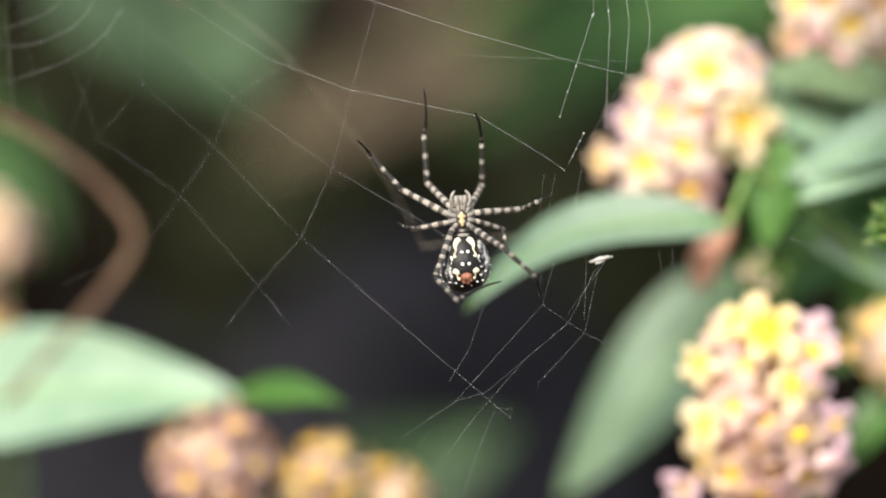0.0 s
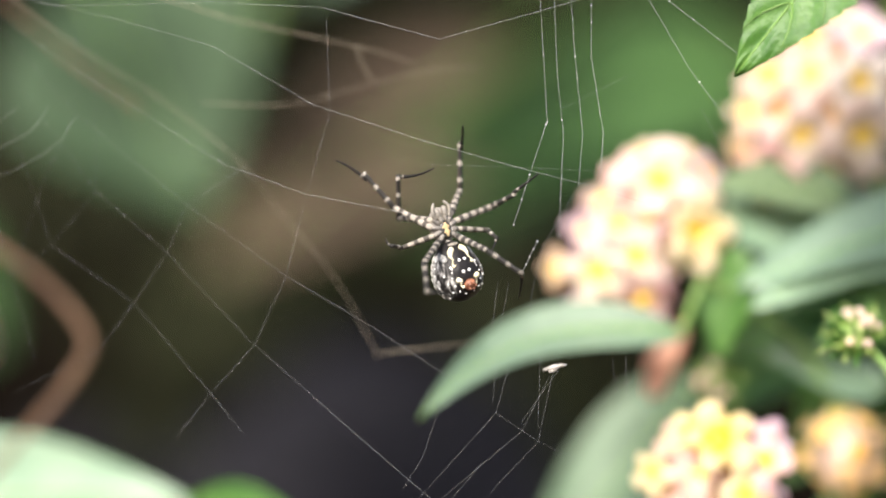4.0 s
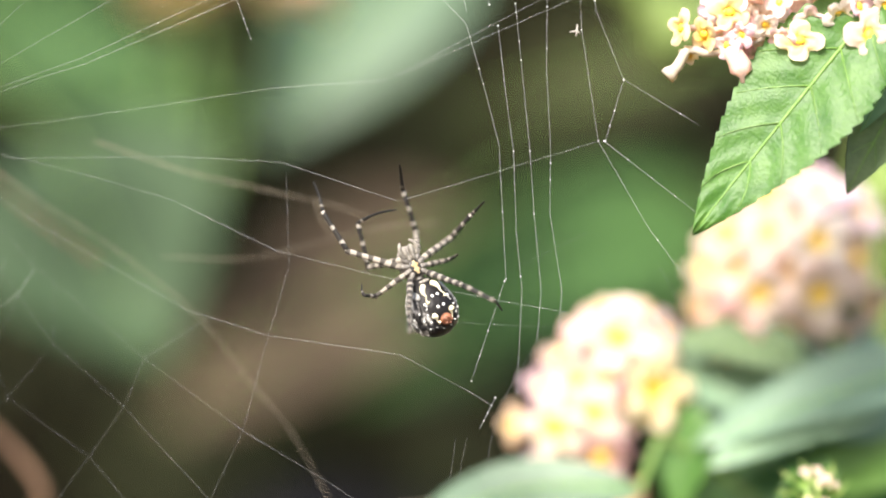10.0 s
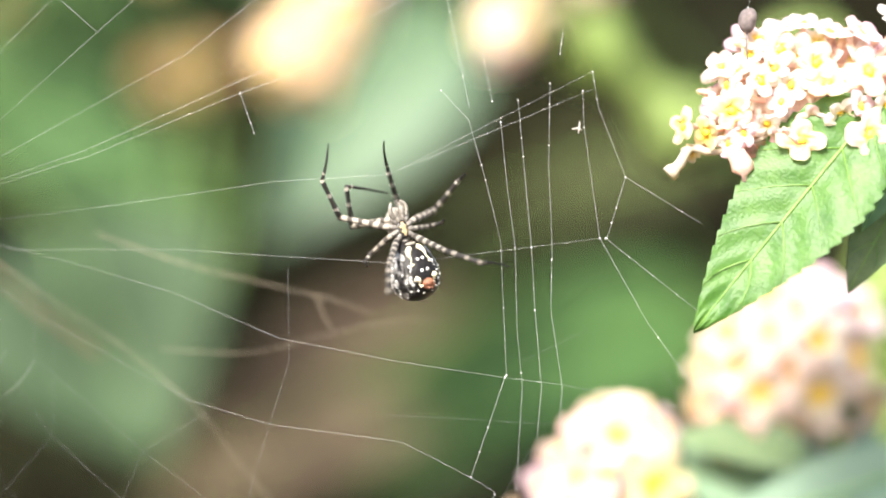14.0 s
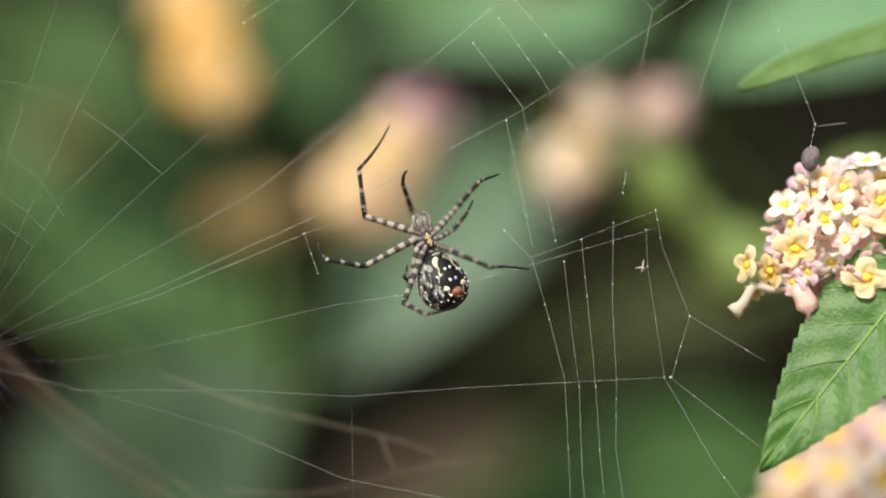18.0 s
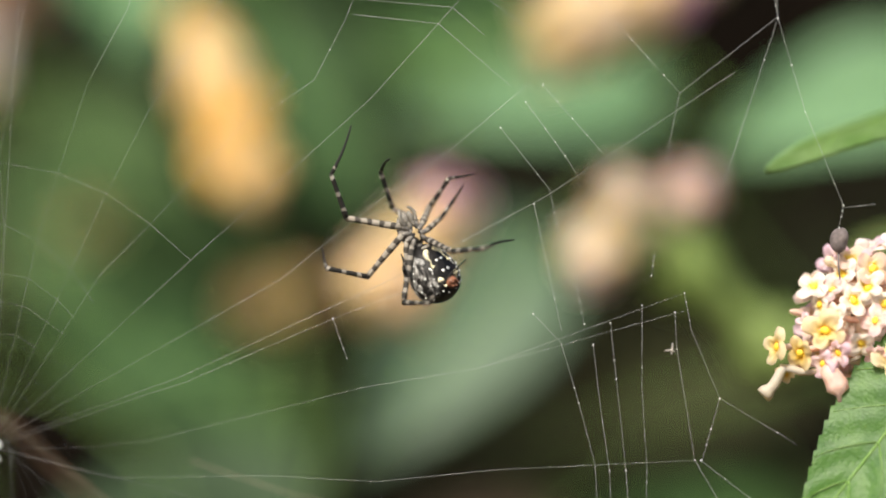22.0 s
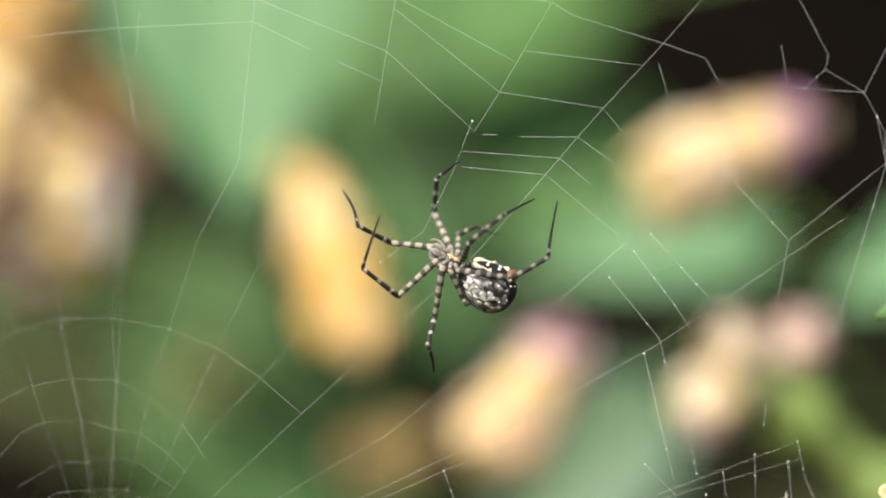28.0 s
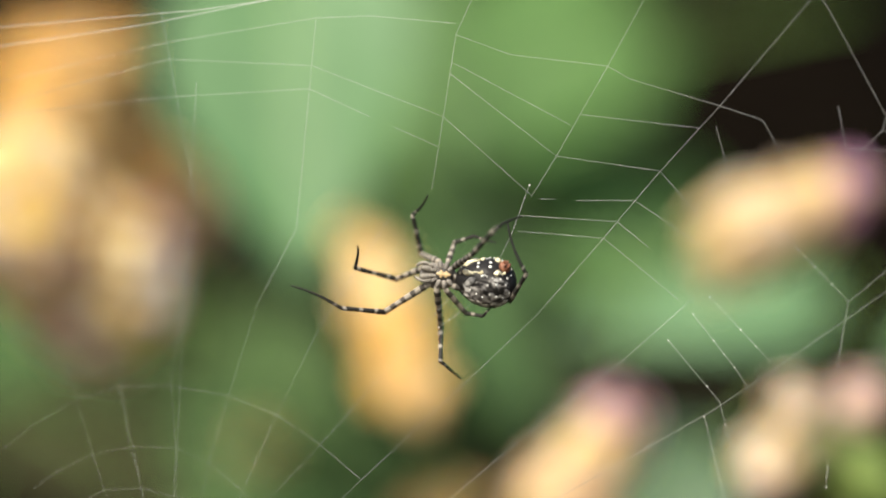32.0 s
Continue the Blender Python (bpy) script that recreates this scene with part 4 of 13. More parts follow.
ob = root("wilted_flower", (0.0625, 0.5220, 0.9523), "small dark wilted floret stuck above the flower head", "flower")
part("wilted_bud", egg(egg(bmesh.new(), (0, 0, 0), 0.0019, 0.0018, 0.0026, 10, 8), (0.0006, -0.0006, 0.0008), 0.0014, 0.0014, 0.0019, 8, 6), WILTED, ob)
part("wilted_stalk", tube([(0, 0, -0.002), (-0.0002, 0, -0.005), (0.0003, 0.0008, -0.009)], [0.00025, 0.00018, 0.00015], 6), WILTED, ob)

# ---- far lantana flowers, soft behind the web ----
FLORET_CORE = mottled("orange_flower_core", (0.9, 0.62, 0.27), (0.93, 0.74, 0.4), 200, 0.6, through_light=0.2)


def far_head(a, b, width, mats, label, seed, stalk, core_mat=None):
    """A long head of florets from a to b, seen from its side."""
    a, b = Vector(a), Vector(b)
    long = (b - a).length
    return flower_head(a, b - a, width / 2, label, mats, 44, spread=1.0, squash=2 * long / width * 0.92, seed=seed, stalk=stalk, size=1.55, buds=0, core=0.84, core_mat=core_mat or FLORET_CORE)


far_head((-0.0941, 0.8270, 0.9983), (-0.1188, 0.8270, 1.0733), 0.027, [ORANGE, YELLOW, ORANGE, ORANGE], "orange lantana flower head, far out of focus", 41, [(-0.0868, 0.8480, 0.9716), (-0.0813, 0.8690, 0.9068)])
far_head((-0.0530, 0.7840, 0.9559), (-0.0203, 0.7840, 1.0014), 0.029, [MAUVE, LILAC, CREAM, YELLOW, CREAM, APRICOT, YELLOW], "cream and pink lantana flower head, far out of focus", 42, [(-0.0638, 0.8060, 0.9360), (-0.0735, 0.8270, 0.8913)])
far_head((0.0010, 0.8100, 1.0461), (0.0587, 0.7750, 1.0658), 0.0285, [MAUVE, YELLOW, CREAM, YELLOW, WHITE, YELLOW, APRICOT, YELLOW], "orange lantana flower head with a mauve crown", 43, [(-0.0225, 0.8270, 1.0431), (-0.0358, 0.8480, 0.9850)])
flower_head((0.0177, 0.7420, 0.9708), (-0.3, -0.8, 0.4), 0.0108, "pale pink lantana buds on a green stalk", [WHITE, YELLOW, LILAC, WHITE, ROSE], 18, core=0.7, core_mat=PETAL_PALE, seed=44, stalk=[(0.0386, 0.7530, 0.9622), (0.0686, 0.7630, 0.9404)])
flower_head((0.0257, 0.7420, 0.9882), (-0.1, -0.8, 0.5), 0.008, "pale pink lantana buds on a green stalk", [WHITE, LILAC, YELLOW], 12, core=0.7, core_mat=PETAL_PALE, seed=45, stalk=[(0.0421, 0.7530, 0.9672)])
flower_head((0.0447, 0.7420, 0.9887), (0.2, -0.8, 0.5), 0.0088, "pink lantana buds on a green stalk", [LILAC, WHITE, ROSE], 14, core=0.72, core_mat=PINK, seed=46, stalk=[(0.0455, 0.7530, 0.9671)])
bud_head((0.0338, 0.7380, 0.9744), (-0.3, -0.6, 0.6), 0.0085, "yellow-green lantana bud head beside the pink buds", 28, [(0.0487, 0.7530, 0.9637), (0.0753, 0.7630, 0.9403)], 0.3)
stem([(0.0288, 0.7470, 0.9753), (0.0487, 0.7530, 0.9637), (0.0753, 0.7630, 0.9403), (0.1398, 0.7950, 0.8953), (0.2, 0.8, 0.0)], 0.0062, 0.0058, BUD, "thick pale green stalk below the buds")
flower_head((-0.2027, 0.7300, 1.0507), (0.2, -0.9, 0.2), 0.0235, "large yellow and cream lantana flower head, far out of focus", [YELLOW, CREAM, YELLOW], 34, core=0.72, seed=47, stalk=[(-0.2639, 0.8690, 1.0533), (-0.3150, 0.9010, 0.9800)])
flower_head((-0.1857, 0.7500, 1.0344), (0.3, -0.9, 0.1), 0.0245, "cream and pink lantana flower head, far out of focus", [YELLOW, WHITE, ROSE, YELLOW], 34, core=0.72, seed=52, stalk=[(-0.2405, 0.8750, 1.0452), (-0.3083, 0.9050, 1.0012)])
far_head((-0.2513, 0.9120, 1.1079), (-0.2455, 0.9120, 1.1700), 0.035, [ORANGE, ORANGE], "orange lantana flower head, far out of focus", 48, [(-0.2626, 0.9220, 1.0840), (-0.3107, 0.9220, 1.0462)])
# shade on the next two heads is put into their dimmed gold petals
flower_head((-0.0924, 0.9540, 0.9750), (0, -0.8, 0.5), 0.0105, "dull orange lantana flower head in the shade", [SHADED_GOLD], 20, core=0.75, core_mat=SHADED_TUBE, seed=49, stalk=[(-0.0928, 0.9540, 0.9322)])
flower_head((-0.1123, 1.0070, 0.9760), (0, -0.8, 0.5), 0.0115, "dull orange lantana flower head in the shade", [SHADED_GOLD], 20, core=0.75, core_mat=SHADED_TUBE, seed=50, stalk=[(-0.1124, 1.0070, 0.9081)])
far_head((-0.2267, 1.0070, 1.1082), (-0.2124, 1.0070, 1.1269), 0.03, [ORANGE], "dull orange lantana flower head in the shade", 51, [(-0.2265, 1.0070, 1.0559)])

far_head((-0.2413, 0.9500, 1.1341), (-0.2325, 0.9500, 1.1801), 0.03, [ORANGE, YELLOW], "orange lantana flower head, far out of focus", 61, [(-0.2613, 0.9700, 1.0941)])
far_head((-0.2072, 1.0000, 1.0990), (-0.2384, 1.0000, 1.1421), 0.022, [ORANGE, PEACH], "dull orange lantana flower head in the shade", 62, [(-0.2272, 1.0200, 1.0590)])
# again shaded by petal colour alone
flower_head((-0.1906, 1.0500, 1.0132), (0, -0.8, 0.5), 0.010, "dull orange lantana flower head in the shade", [SHADED_GOLD], 18, core=0.75, core_mat=SHADED_TUBE, seed=64, stalk=[(-0.1862, 1.0600, 0.9731)])

# ---- dry twigs and the brown stalk ----
stem([(-0.1422, 0.6250, 0.8537), (-0.1317, 0.6250, 0.8500), (-0.1205, 0.6250, 0.8431), (-0.1095, 0.6250, 0.8340), (-0.1016, 0.6250, 0.8238), (-0.1015, 0.6250, 0.8172), (-0.1084, 0.6250, 0.8071), (-0.1178, 0.6250, 0.7966), (-0.1280, 0.6250, 0.7852), (-0.1373, 0.6250, 0.7713), (-0.1500, 0.6600, 0.7200), (-0.15, 0.68, 0.0)], 0.0012, 0.0016, STALK, "bent brown stalk in the shade", "old_stalk", "stalk", knots=False)
stem([(-0.1191, 0.5530, 0.9179), (-0.1019, 0.5530, 0.9046), (-0.0859, 0.5530, 0.8928), (-0.0723, 0.5530, 0.8840), (-0.0551, 0.5530, 0.8700), (-0.0451, 0.5530, 0.8575), (-0.0341, 0.5530, 0.8436), (-0.0248, 0.5530, 0.8265)], 0.00008, 0.00007, TWIG, "long thin dry grey-brown twig", "dry_twig", "twig", 6)
stem([(-0.0769, 0.5530, 0.9081), (-0.0584, 0.5530, 0.9017), (-0.0459, 0.5530, 0.8986), (-0.0372, 0.5530, 0.8966), (-0.0247, 0.5530, 0.8937), (-0.0160, 0.5530, 0.8907)], 0.0001, 0.00007, TWIG, "thin forked dry twig", "dry_twig", "twig", 6)
stem([(-0.0283, 0.5530, 0.8948), (-0.0272, 0.5530, 0.8910), (-0.0248, 0.5530, 0.8870)], 0.00010, 0.00009, TWIG, "short fork of a dry twig", "dry_twig", "twig", 6)
stem([(-0.0624, 0.5530, 0.8826), (-0.0437, 0.5530, 0.8820), (-0.0275, 0.5530, 0.8857), (-0.0125, 0.5530, 0.8890), (-0.0007, 0.5530, 0.8895)], 0.00008, 0.00007, TWIG, "thin dry twig lying level", "dry_twig", "twig", 6)
stem([(-0.0255, 0.5530, 0.8262), (-0.0156, 0.5530, 0.8274), (-0.0031, 0.5530, 0.8286)], 0.0001, 0.00007, TWIG, "broken dry twig end", "dry_twig", "twig", 6)
stem([(-0.2, 0.68, 0.0), (-0.195, 0.67, 0.3), (-0.185, 0.655, 0.6), (-0.17, 0.64, 0.8), (-0.154, 0.63, 0.9), (-0.1360, 0.6200, 0.9193), (-0.1189, 0.6200, 0.9066), (-0.1012, 0.6150, 0.8913), (-0.0837, 0.6100, 0.8791)], 0.0006, 0.0004, STALK, "thin dark twig beside the hub of the web", "dry_twig", "twig", 6)

# ---- the orb web ----
web = root("orb_web", (0, 0.52, 0.9), "half-built orb web of fine pale silk", "spider web")


def on_web(x, z):
    """A place on the web (mm across and up from its middle); it bellies a little and leans back towards the hub."""
    flat = Vector((x / 1000, math.sqrt(0.272484 - z * z / 1e6) - 0.1 * min(x, 0) / 1000, z / 1000))
    lean = 0.05 - 0.14 * min(1, max(0, (z + 20) / 50))
    return flat * (1 - lean * min(x, 0) / 1000 / flat.y) - Vector((0, 0.52, 0))


def thread(line, r=0.062, kind="spiral_thread", fine_silk=False, sag=0.0, beads=(), about=None):
    """A silk thread through anchor points on the web. about: the anchor round which it swings."""
    p = [on_web(x, z) for x, z in line]
    fine = []
    for a, b in zip(p, p[1:]):
        fine += [a.lerp(b, k / 4) - Vector((0, 0, sag * (b - a).length * 4 * (k / 4) * (1 - k / 4))) for k in range(4)]
    fine.append(p[-1])
    radii = [r / 1000 * min(1.0, max(0.5 if q.z < 0.09 else 1.0, 1.0 + 7 * (q.x + 0.03))) for q in fine]
    middle = on_web(*about) if about else Vector()
    ob = part(kind, tube([q - middle for q in fine], radii, 5), SILK_FINE if fine_silk is True else SILK_MID if fine_silk else SILK, web)
    ob.location = middle
    if beads:
        drops = random.Random(int(line[0][0] * 10))
        for q in drops.sample(fine, min(4, len(fine))):
            part("glue_drop", egg(bmesh.new(), q, 0.00012, 0.00012, 0.00015, 6, 5), SILK_BAND, web)
    for b in beads:
        part("knot", egg(bmesh.new(), p[b], 0.00015, 0.00014, 0.0002, 6, 5), SILK_BAND, web)
    return ob


SWUNG = []


def swung(line, about, ends, r=0.026):
    """A thread that the spider pulls aside: it turns round its anchor so that its end points at each place of ends (seconds, across, up)."""
    ob = thread(line, r, "radial_thread", 0.5, about=about)
    x0, z0 = line[-1]
    rest = math.atan2(z0 - about[1], x0 - about[0])
    SWUNG.append((ob, [(t, pose(*on_web(*about), 0, -math.degrees(math.atan2(z - about[1], x - about[0]) - rest), 0)) for t, x, z in ends]))


thread([(-116.4, 10.8), (-113.7, 57.7), (-111.1, 91.6), (-106.4, 135.1)], 0.032, "radial_thread")
thread([(-117.3, 11.3), (-122.0, 50.4), (-123.7, 58.9), (-126.0, 71.1), (-127.4, 86.9)], 0.032, "radial_thread")
thread([(-117.3, 11.3), (-114.0, 57.4), (-114.8, 71.9), (-111.3, 90.9), (-107.5, 108.7), (-109.9, 124.2), (-112.1, 140.2), (-113.4, 150.2)], 0.032, "radial_thread")
thread([(-117.3, 11.3), (-106.7, 54.7), (-102.0, 68.9), (-95.1, 87.7), (-85.8, 103.3), (-82.2, 128.3), (-80.9, 136.8), (-79.4, 146.4)], 0.032, "radial_thread")
thread([(-117.3, 11.3), (-99.4, 48.4), (-91.5, 64.3), (-81.6, 82.3), (-65.4, 104.5)], 0.032, "radial_thread")
thread([(-56.1, 109.8), (-53.0, 124.5), (-50.7, 135.5), (-49.5, 141.1), (-45.9, 147.7)], 0.032, "radial_thread")
thread([(-117.3, 11.3), (-93.2, 47.0), (-82.4, 57.3), (-66.6, 73.3), (-51.4, 89.1)], 0.032, "radial_thread")
thread([(-35.1, 106.9), (-29.4, 115.0), (-18.1, 132.2), (-9.9, 145.1), (-3.7, 154.6)], 0.032, "radial_thread")
thread([(-117.3, 11.3), (-73.4, 49.9), (-55.9, 64.6), (-34.8, 82.6), (-20.0, 97.9), (-13.3, 105.0), (-7.8, 110.7), (4.9, 123.1), (24.1, 143.3)], 0.032, "radial_thread")
thread([(-117.3, 11.3), (-54.0, 45.6), (-34.4, 60.7), (-17.4, 72.2), (-1.7, 84.8)], 0.032, "radial_thread")
thread([(-117.3, 11.3), (-76.3, 25.1), (-31.3, 44.8), (1.5, 61.6), (16.3, 70.9), (32.8, 81.5), (41.0, 86.7)], 0.032, "radial_thread")
thread([(-116.4, 10.8), (-83.7, 21.5), (-75.2, 24.0), (-43.1, 37.1), (-27.5, 42.7)], 0.032, "radial_thread")
thread([(-115.7, 10.6), (-95.0, 10.6), (-82.0, 12.0)], 0.026, "radial_thread", 0.5)
BOW = [(0, -11.7, 19.8), (14.5, -11.7, 20.2), (17, -11.7, 23.8), (19, -11.7, 26.6), (32, -11.7, 26.6)]
swung([(-82.0, 12.0), (-60.0, 15.0), (-36.0, 18.4), (-11.7, 19.8)], (-82.0, 12.0), BOW)
swung([(30.2, 41.5), (-10.0, 21.0)], (30.2, 41.5), BOW)
swung([(30.4, 37.9), (-9.6, 20.4)], (30.4, 37.9), BOW)
thread([(-115.7, 10.6), (-91.0, 4.2), (-57.1, 4.4), (-34.0, 3.0)], 0.026, "radial_thread", 0.5)
DIP = [(0, -9.5, -3.6), (2.5, -9.5, -3.6), (6, -9.5, -4.9), (9, -9.5, -5.3), (12, -9.5, -4.6), (14.5, -9.5, 2.8), (17, -9.5, 4.1), (19, -9.5, 5.3), (32, -9.5, 5.3)]
swung([(-34.0, 3.0), (-9.5, -4.8)], (-34.0, 3.0), DIP)
swung([(32.0, 7.0), (-9.3, -4.4)], (32.0, 7.0), DIP)
thread([(-114.7, 10.4), (-77.9, 1.3), (-57.4, -4.6)], 0.026, "radial_thread", 0.5)
swung([(-57.4, -4.6), (-34.7, -14.1), (-9.9, -18.7), (12.4, -21.9), (24.2, -23.3), (50.5, -28.0)], (-57.4, -4.6), [(0, 49, -44), (6, 49, -44), (9, 49.5, -37), (12, 50.3, -31), (14.5, 50.5, -28), (32, 50.5, -28)])
thread([(-114.7, 10.4), (-86.4, -9.4)], 0.026, "radial_thread", 0.5)
swung([(-86.4, -9.4), (-53.8, -27.1), (-36.5, -32.1), (-8.9, -35.4), (5.4, -42.6), (10.3, -45.5)], (-86.4, -9.4), [(0, 6.5, -54), (2.5, 6.8, -53.2), (6, 8, -51.5), (9, 9.3, -48.6), (12, 10.2, -46.3), (14.5, 10.3, -45.5), (32, 10.3, -45.5)])
thread([(-113.7, 12.4), (-87.0, -18.3), (-63.3, -38.0), (-42.4, -53.0), (-24.0, -63.8), (-6.4, -75.3)], 0.03, "radial_thread", True)
thread([(-113.7, 12.4), (-100.9, -21.2), (-92.5, -46.3), (-74.9, -58.5), (-58.6, -77.4), (-51.4, -86.1)], 0.03, "radial_thread", True)
thread([(-113.7, 12.4), (-105.9, -34.4), (-96.1, -71.3)], 0.03, "radial_thread", True)
thread([(-33.0, 0.4), (-32.6, -18.9), (-37.5, -35.0), (-42.4, -53.0), (-49.3, -67.4), (-58.6, -77.4), (-65.8, -86.2)], 0.03, "spiral_thread", True)
thread([(-85.6, 12.1), (-87.0, -18.3), (-93.6, -32.0), (-101.1, -52.3)], 0.03, "spiral_thread", True)
thread([(-50.0, -29.7), (-63.3, -38.0), (-67.6, -48.1), (-74.9, -58.5), (-82.7, -68.8), (-101.0, -77.2)], 0.03, "spiral_thread", True)
thread([(-82.4, -10.5), (-82.7, -35.0), (-92.5, -46.3), (-106.0, -57.1)], 0.03, "spiral_thread", True)
thread([(-11.1, -81.9), (-14.2, -90.6), (-18.4, -97.0)], 0.022, "spiral_thread", True)
thread([(4.3, -70.9), (1.2, -81.3), (-17.3, -101.2), (-28.6, -108.6)], 0.022, "spiral_thread", True)
thread([(12.5, -73.9), (6.5, -85.1), (-2.4, -92.3), (-10.8, -99.2), (-17.9, -101.2)], 0.022, "spiral_thread", True)
thread([(13.3, -72.2), (9.9, -87.2), (-0.2, -97.5)], 0.022, "spiral_thread", True)
thread([(-2.4, -92.3), (-13.8, -105.0), (-22.2, -116.0)], 0.022, "spiral_thread", True)
thread([(-9.6, -102.3), (-5.5, -102.5), (-5.8, -104.6)], 0.022, "spiral_thread", True)
thread([(-9.1, -103.0), (-12.7, -111.3), (-15.8, -120.4)], 0.022, "spiral_thread", True)
thread([(-22.7, -107.4), (-25.7, -111.4)], 0.022, "spiral_thread", True)
thread([(1.2, -81.3), (9.9, -87.2), (18.1, -91.4)], 0.022, "spiral_thread", True)
thread([(-12.6, -29.9), (2.0, -30.5), (22.4, -31.6)], 0.022, "spiral_thread", True)
thread([(44.6, -19.3), (50.7, -30.4)], 0.022, "spiral_thread", True)
thread([(28.3, -70.1), (28.4, -79.4), (28.5, -94.4)], 0.022, "spiral_thread", True)
thread([(29.6, -12.0), (15.6, -18.7)], 0.022, "spiral_thread", True)
thread([(17.9, -36.4), (11.4, -47.4), (9.0, -56.7), (7.1, -70.7)], 0.022, "spiral_thread", True)
thread([(2.0, -54.4), (0.7, -63.7), (-1.1, -75.2)], 0.022, "spiral_thread", True)
thread([(4.3, -54.4), (1.9, -66.0), (0.6, -79.3)], 0.022, "spiral_thread", True)
thread([(25.5, -70.8), (27.4, -84.6)], 0.022, "spiral_thread", True)
thread([(51.6, -68.1), (60.3, -71.0), (75.3, -76.3)], 0.022, "spiral_thread", True)
thread([(14.1, -73.0), (6.4, -83.3)], 0.022, "spiral_thread", True)
thread([(10.6, -68.4), (9.9, -84.5)], 0.022, "spiral_thread", True)
thread([(7.7, 44.6), (9.5, 35.3)], 0.026, "spiral_thread", beads=(0,))
thread([(14.9, 35.5), (16.4, 20.0), (17.8, 5.0), (18.6, -8.0), (20.0, -24.0), (19.0, -35.0)], 0.026, "spiral_thread", beads=(0,))
thread([(21.5, 39.0), (21.3, 22.0), (22.1, 6.0), (21.9, -8.0), (24.3, -24.0), (23.6, -32.0)], 0.026, "spiral_thread", beads=(0,))
thread([(11.3, 31.0), (12.7, 18.0), (14.4, 5.0), (14.9, -12.0), (16.0, -24.0), (14.8, -45.0)], 0.026, "spiral_thread", beads=(0,))
thread([(23.5, 45.1), (24.1, 49.2)], 0.026, "spiral_thread", beads=(0,))
thread([(30.3, 41.5), (31.6, 34.0), (37.3, 19.7), (53.0, 10.2)], 0.026, "spiral_thread", beads=(0,))
thread([(37.3, 19.7), (33.5, 7.0)], 0.026, "spiral_thread", beads=(0,))
thread([(28.3, 37.5), (28.6, 30.0), (32.0, 7.0), (42.0, -10.5), (51.0, -23.0)], 0.026, "spiral_thread", beads=(0,))
thread([(33.2, 7.0), (53.0, -8.5)], 0.026, "spiral_thread", beads=(0,))
thread([(12.4, -21.9), (5.4, -42.6)], 0.026, "spiral_thread", beads=(0,))
thread([(10.3, -46.1), (7.1, -52.4)], 0.026, "spiral_thread", beads=(0,))
thread([(-1.1, 37.5), (4.7, 31.4), (8.2, 19.0), (11.4, 6.4), (12.7, -21.5)], 0.026, "spiral_thread", beads=(0,))
thread([(63.2, 59.3), (62.3, 54.7)], 0.026, "spiral_thread", beads=(0,))
thread([(-0.7, 60.2), (4.8, 33.9)], 0.034, "spiral_thread", beads=(0,))
thread([(48.2, 107.2), (49.9, 97.6), (38.5, 63.7)], 0.034, "spiral_thread", beads=(0,))
thread([(49.9, 97.6), (55.5, 78.5), (63.4, 58.8), (69.8, 59.5)], 0.034, "spiral_thread", beads=(0,))
thread([(-35.3, 109.4), (-39.7, 99.2), (-46.5, 86.9), (-55.7, 81.1)], 0.034, "spiral_thread", beads=(0,))
thread([(-43.1, 37.1), (-40.2, 28.8)], 0.034, "spiral_thread", beads=(0,))
thread([(30.3, 113.5), (45.7, 112.1), (49.7, 104.1), (49.8, 97.8)], 0.034, "spiral_thread")
thread([(45.7, 112.1), (50.9, 121.6)], 0.034, "spiral_thread")
thread([(49.7, 104.1), (56.1, 108.2), (65.9, 108.6)], 0.034, "spiral_thread")
thread([(56.1, 108.2), (54.2, 121.6)], 0.034, "spiral_thread")
thread([(29.0, 122.0), (30.3, 113.5)], 0.034, "spiral_thread")
thread([(3.9, 119.1), (6.1, 110.0)], 0.034, "spiral_thread")
thread([(-151.2, 131.0), (-112.6, 132.4), (-81.7, 132.1), (-68.8, 125.5)], 0.034, "spiral_thread")
thread([(-63.6, 123.0), (-54.5, 118.5)], 0.034, "spiral_thread")
thread([(-151.0, 133.3), (-112.4, 140.2), (-80.9, 136.8), (-53.0, 124.5), (-35.1, 107.4)], 0.034, "spiral_thread")
thread([(-33.3, 106.5), (-30.0, 106.3)], 0.034, "spiral_thread")
thread([(-150.7, 138.1), (-112.6, 143.7), (-79.4, 146.4), (-67.8, 146.0), (-49.4, 143.2)], 0.034, "spiral_thread")
thread([(-155.4, 145.1), (-118.0, 147.6), (-89.0, 150.8), (-79.0, 152.3)], 0.075, "frame_thread")
thread([(-155.1, 149.4), (-105.3, 149.8), (-89.0, 150.8)], 0.075, "frame_thread")
thread([(-49.5, 140.9), (-38.1, 136.1), (-18.0, 132.5), (-13.5, 129.6), (4.9, 123.1), (13.5, 119.9), (20.0, 107.5)], 0.034, "spiral_thread")
thread([(-50.7, 135.5), (-26.2, 121.1)], 0.034, "spiral_thread")
thread([(-24.0, 123.1), (0.7, 118.8)], 0.034, "spiral_thread")
thread([(-51.2, 133.2), (-29.4, 115.0), (-8.0, 110.7), (0.0, 100.8)], 0.034, "spiral_thread")
thread([(-25.6, 105.7), (-13.3, 105.0), (-0.2, 95.1)], 0.034, "spiral_thread")
thread([(-37.6, 103.3), (-17.2, 100.9), (-10.7, 95.1)], 0.034, "spiral_thread")
thread([(-38.0, 100.1), (-20.2, 97.7), (-5.2, 84.4)], 0.034, "spiral_thread")
thread([(26.7, 143.2), (38.6, 119.8)], 0.034, "spiral_thread")
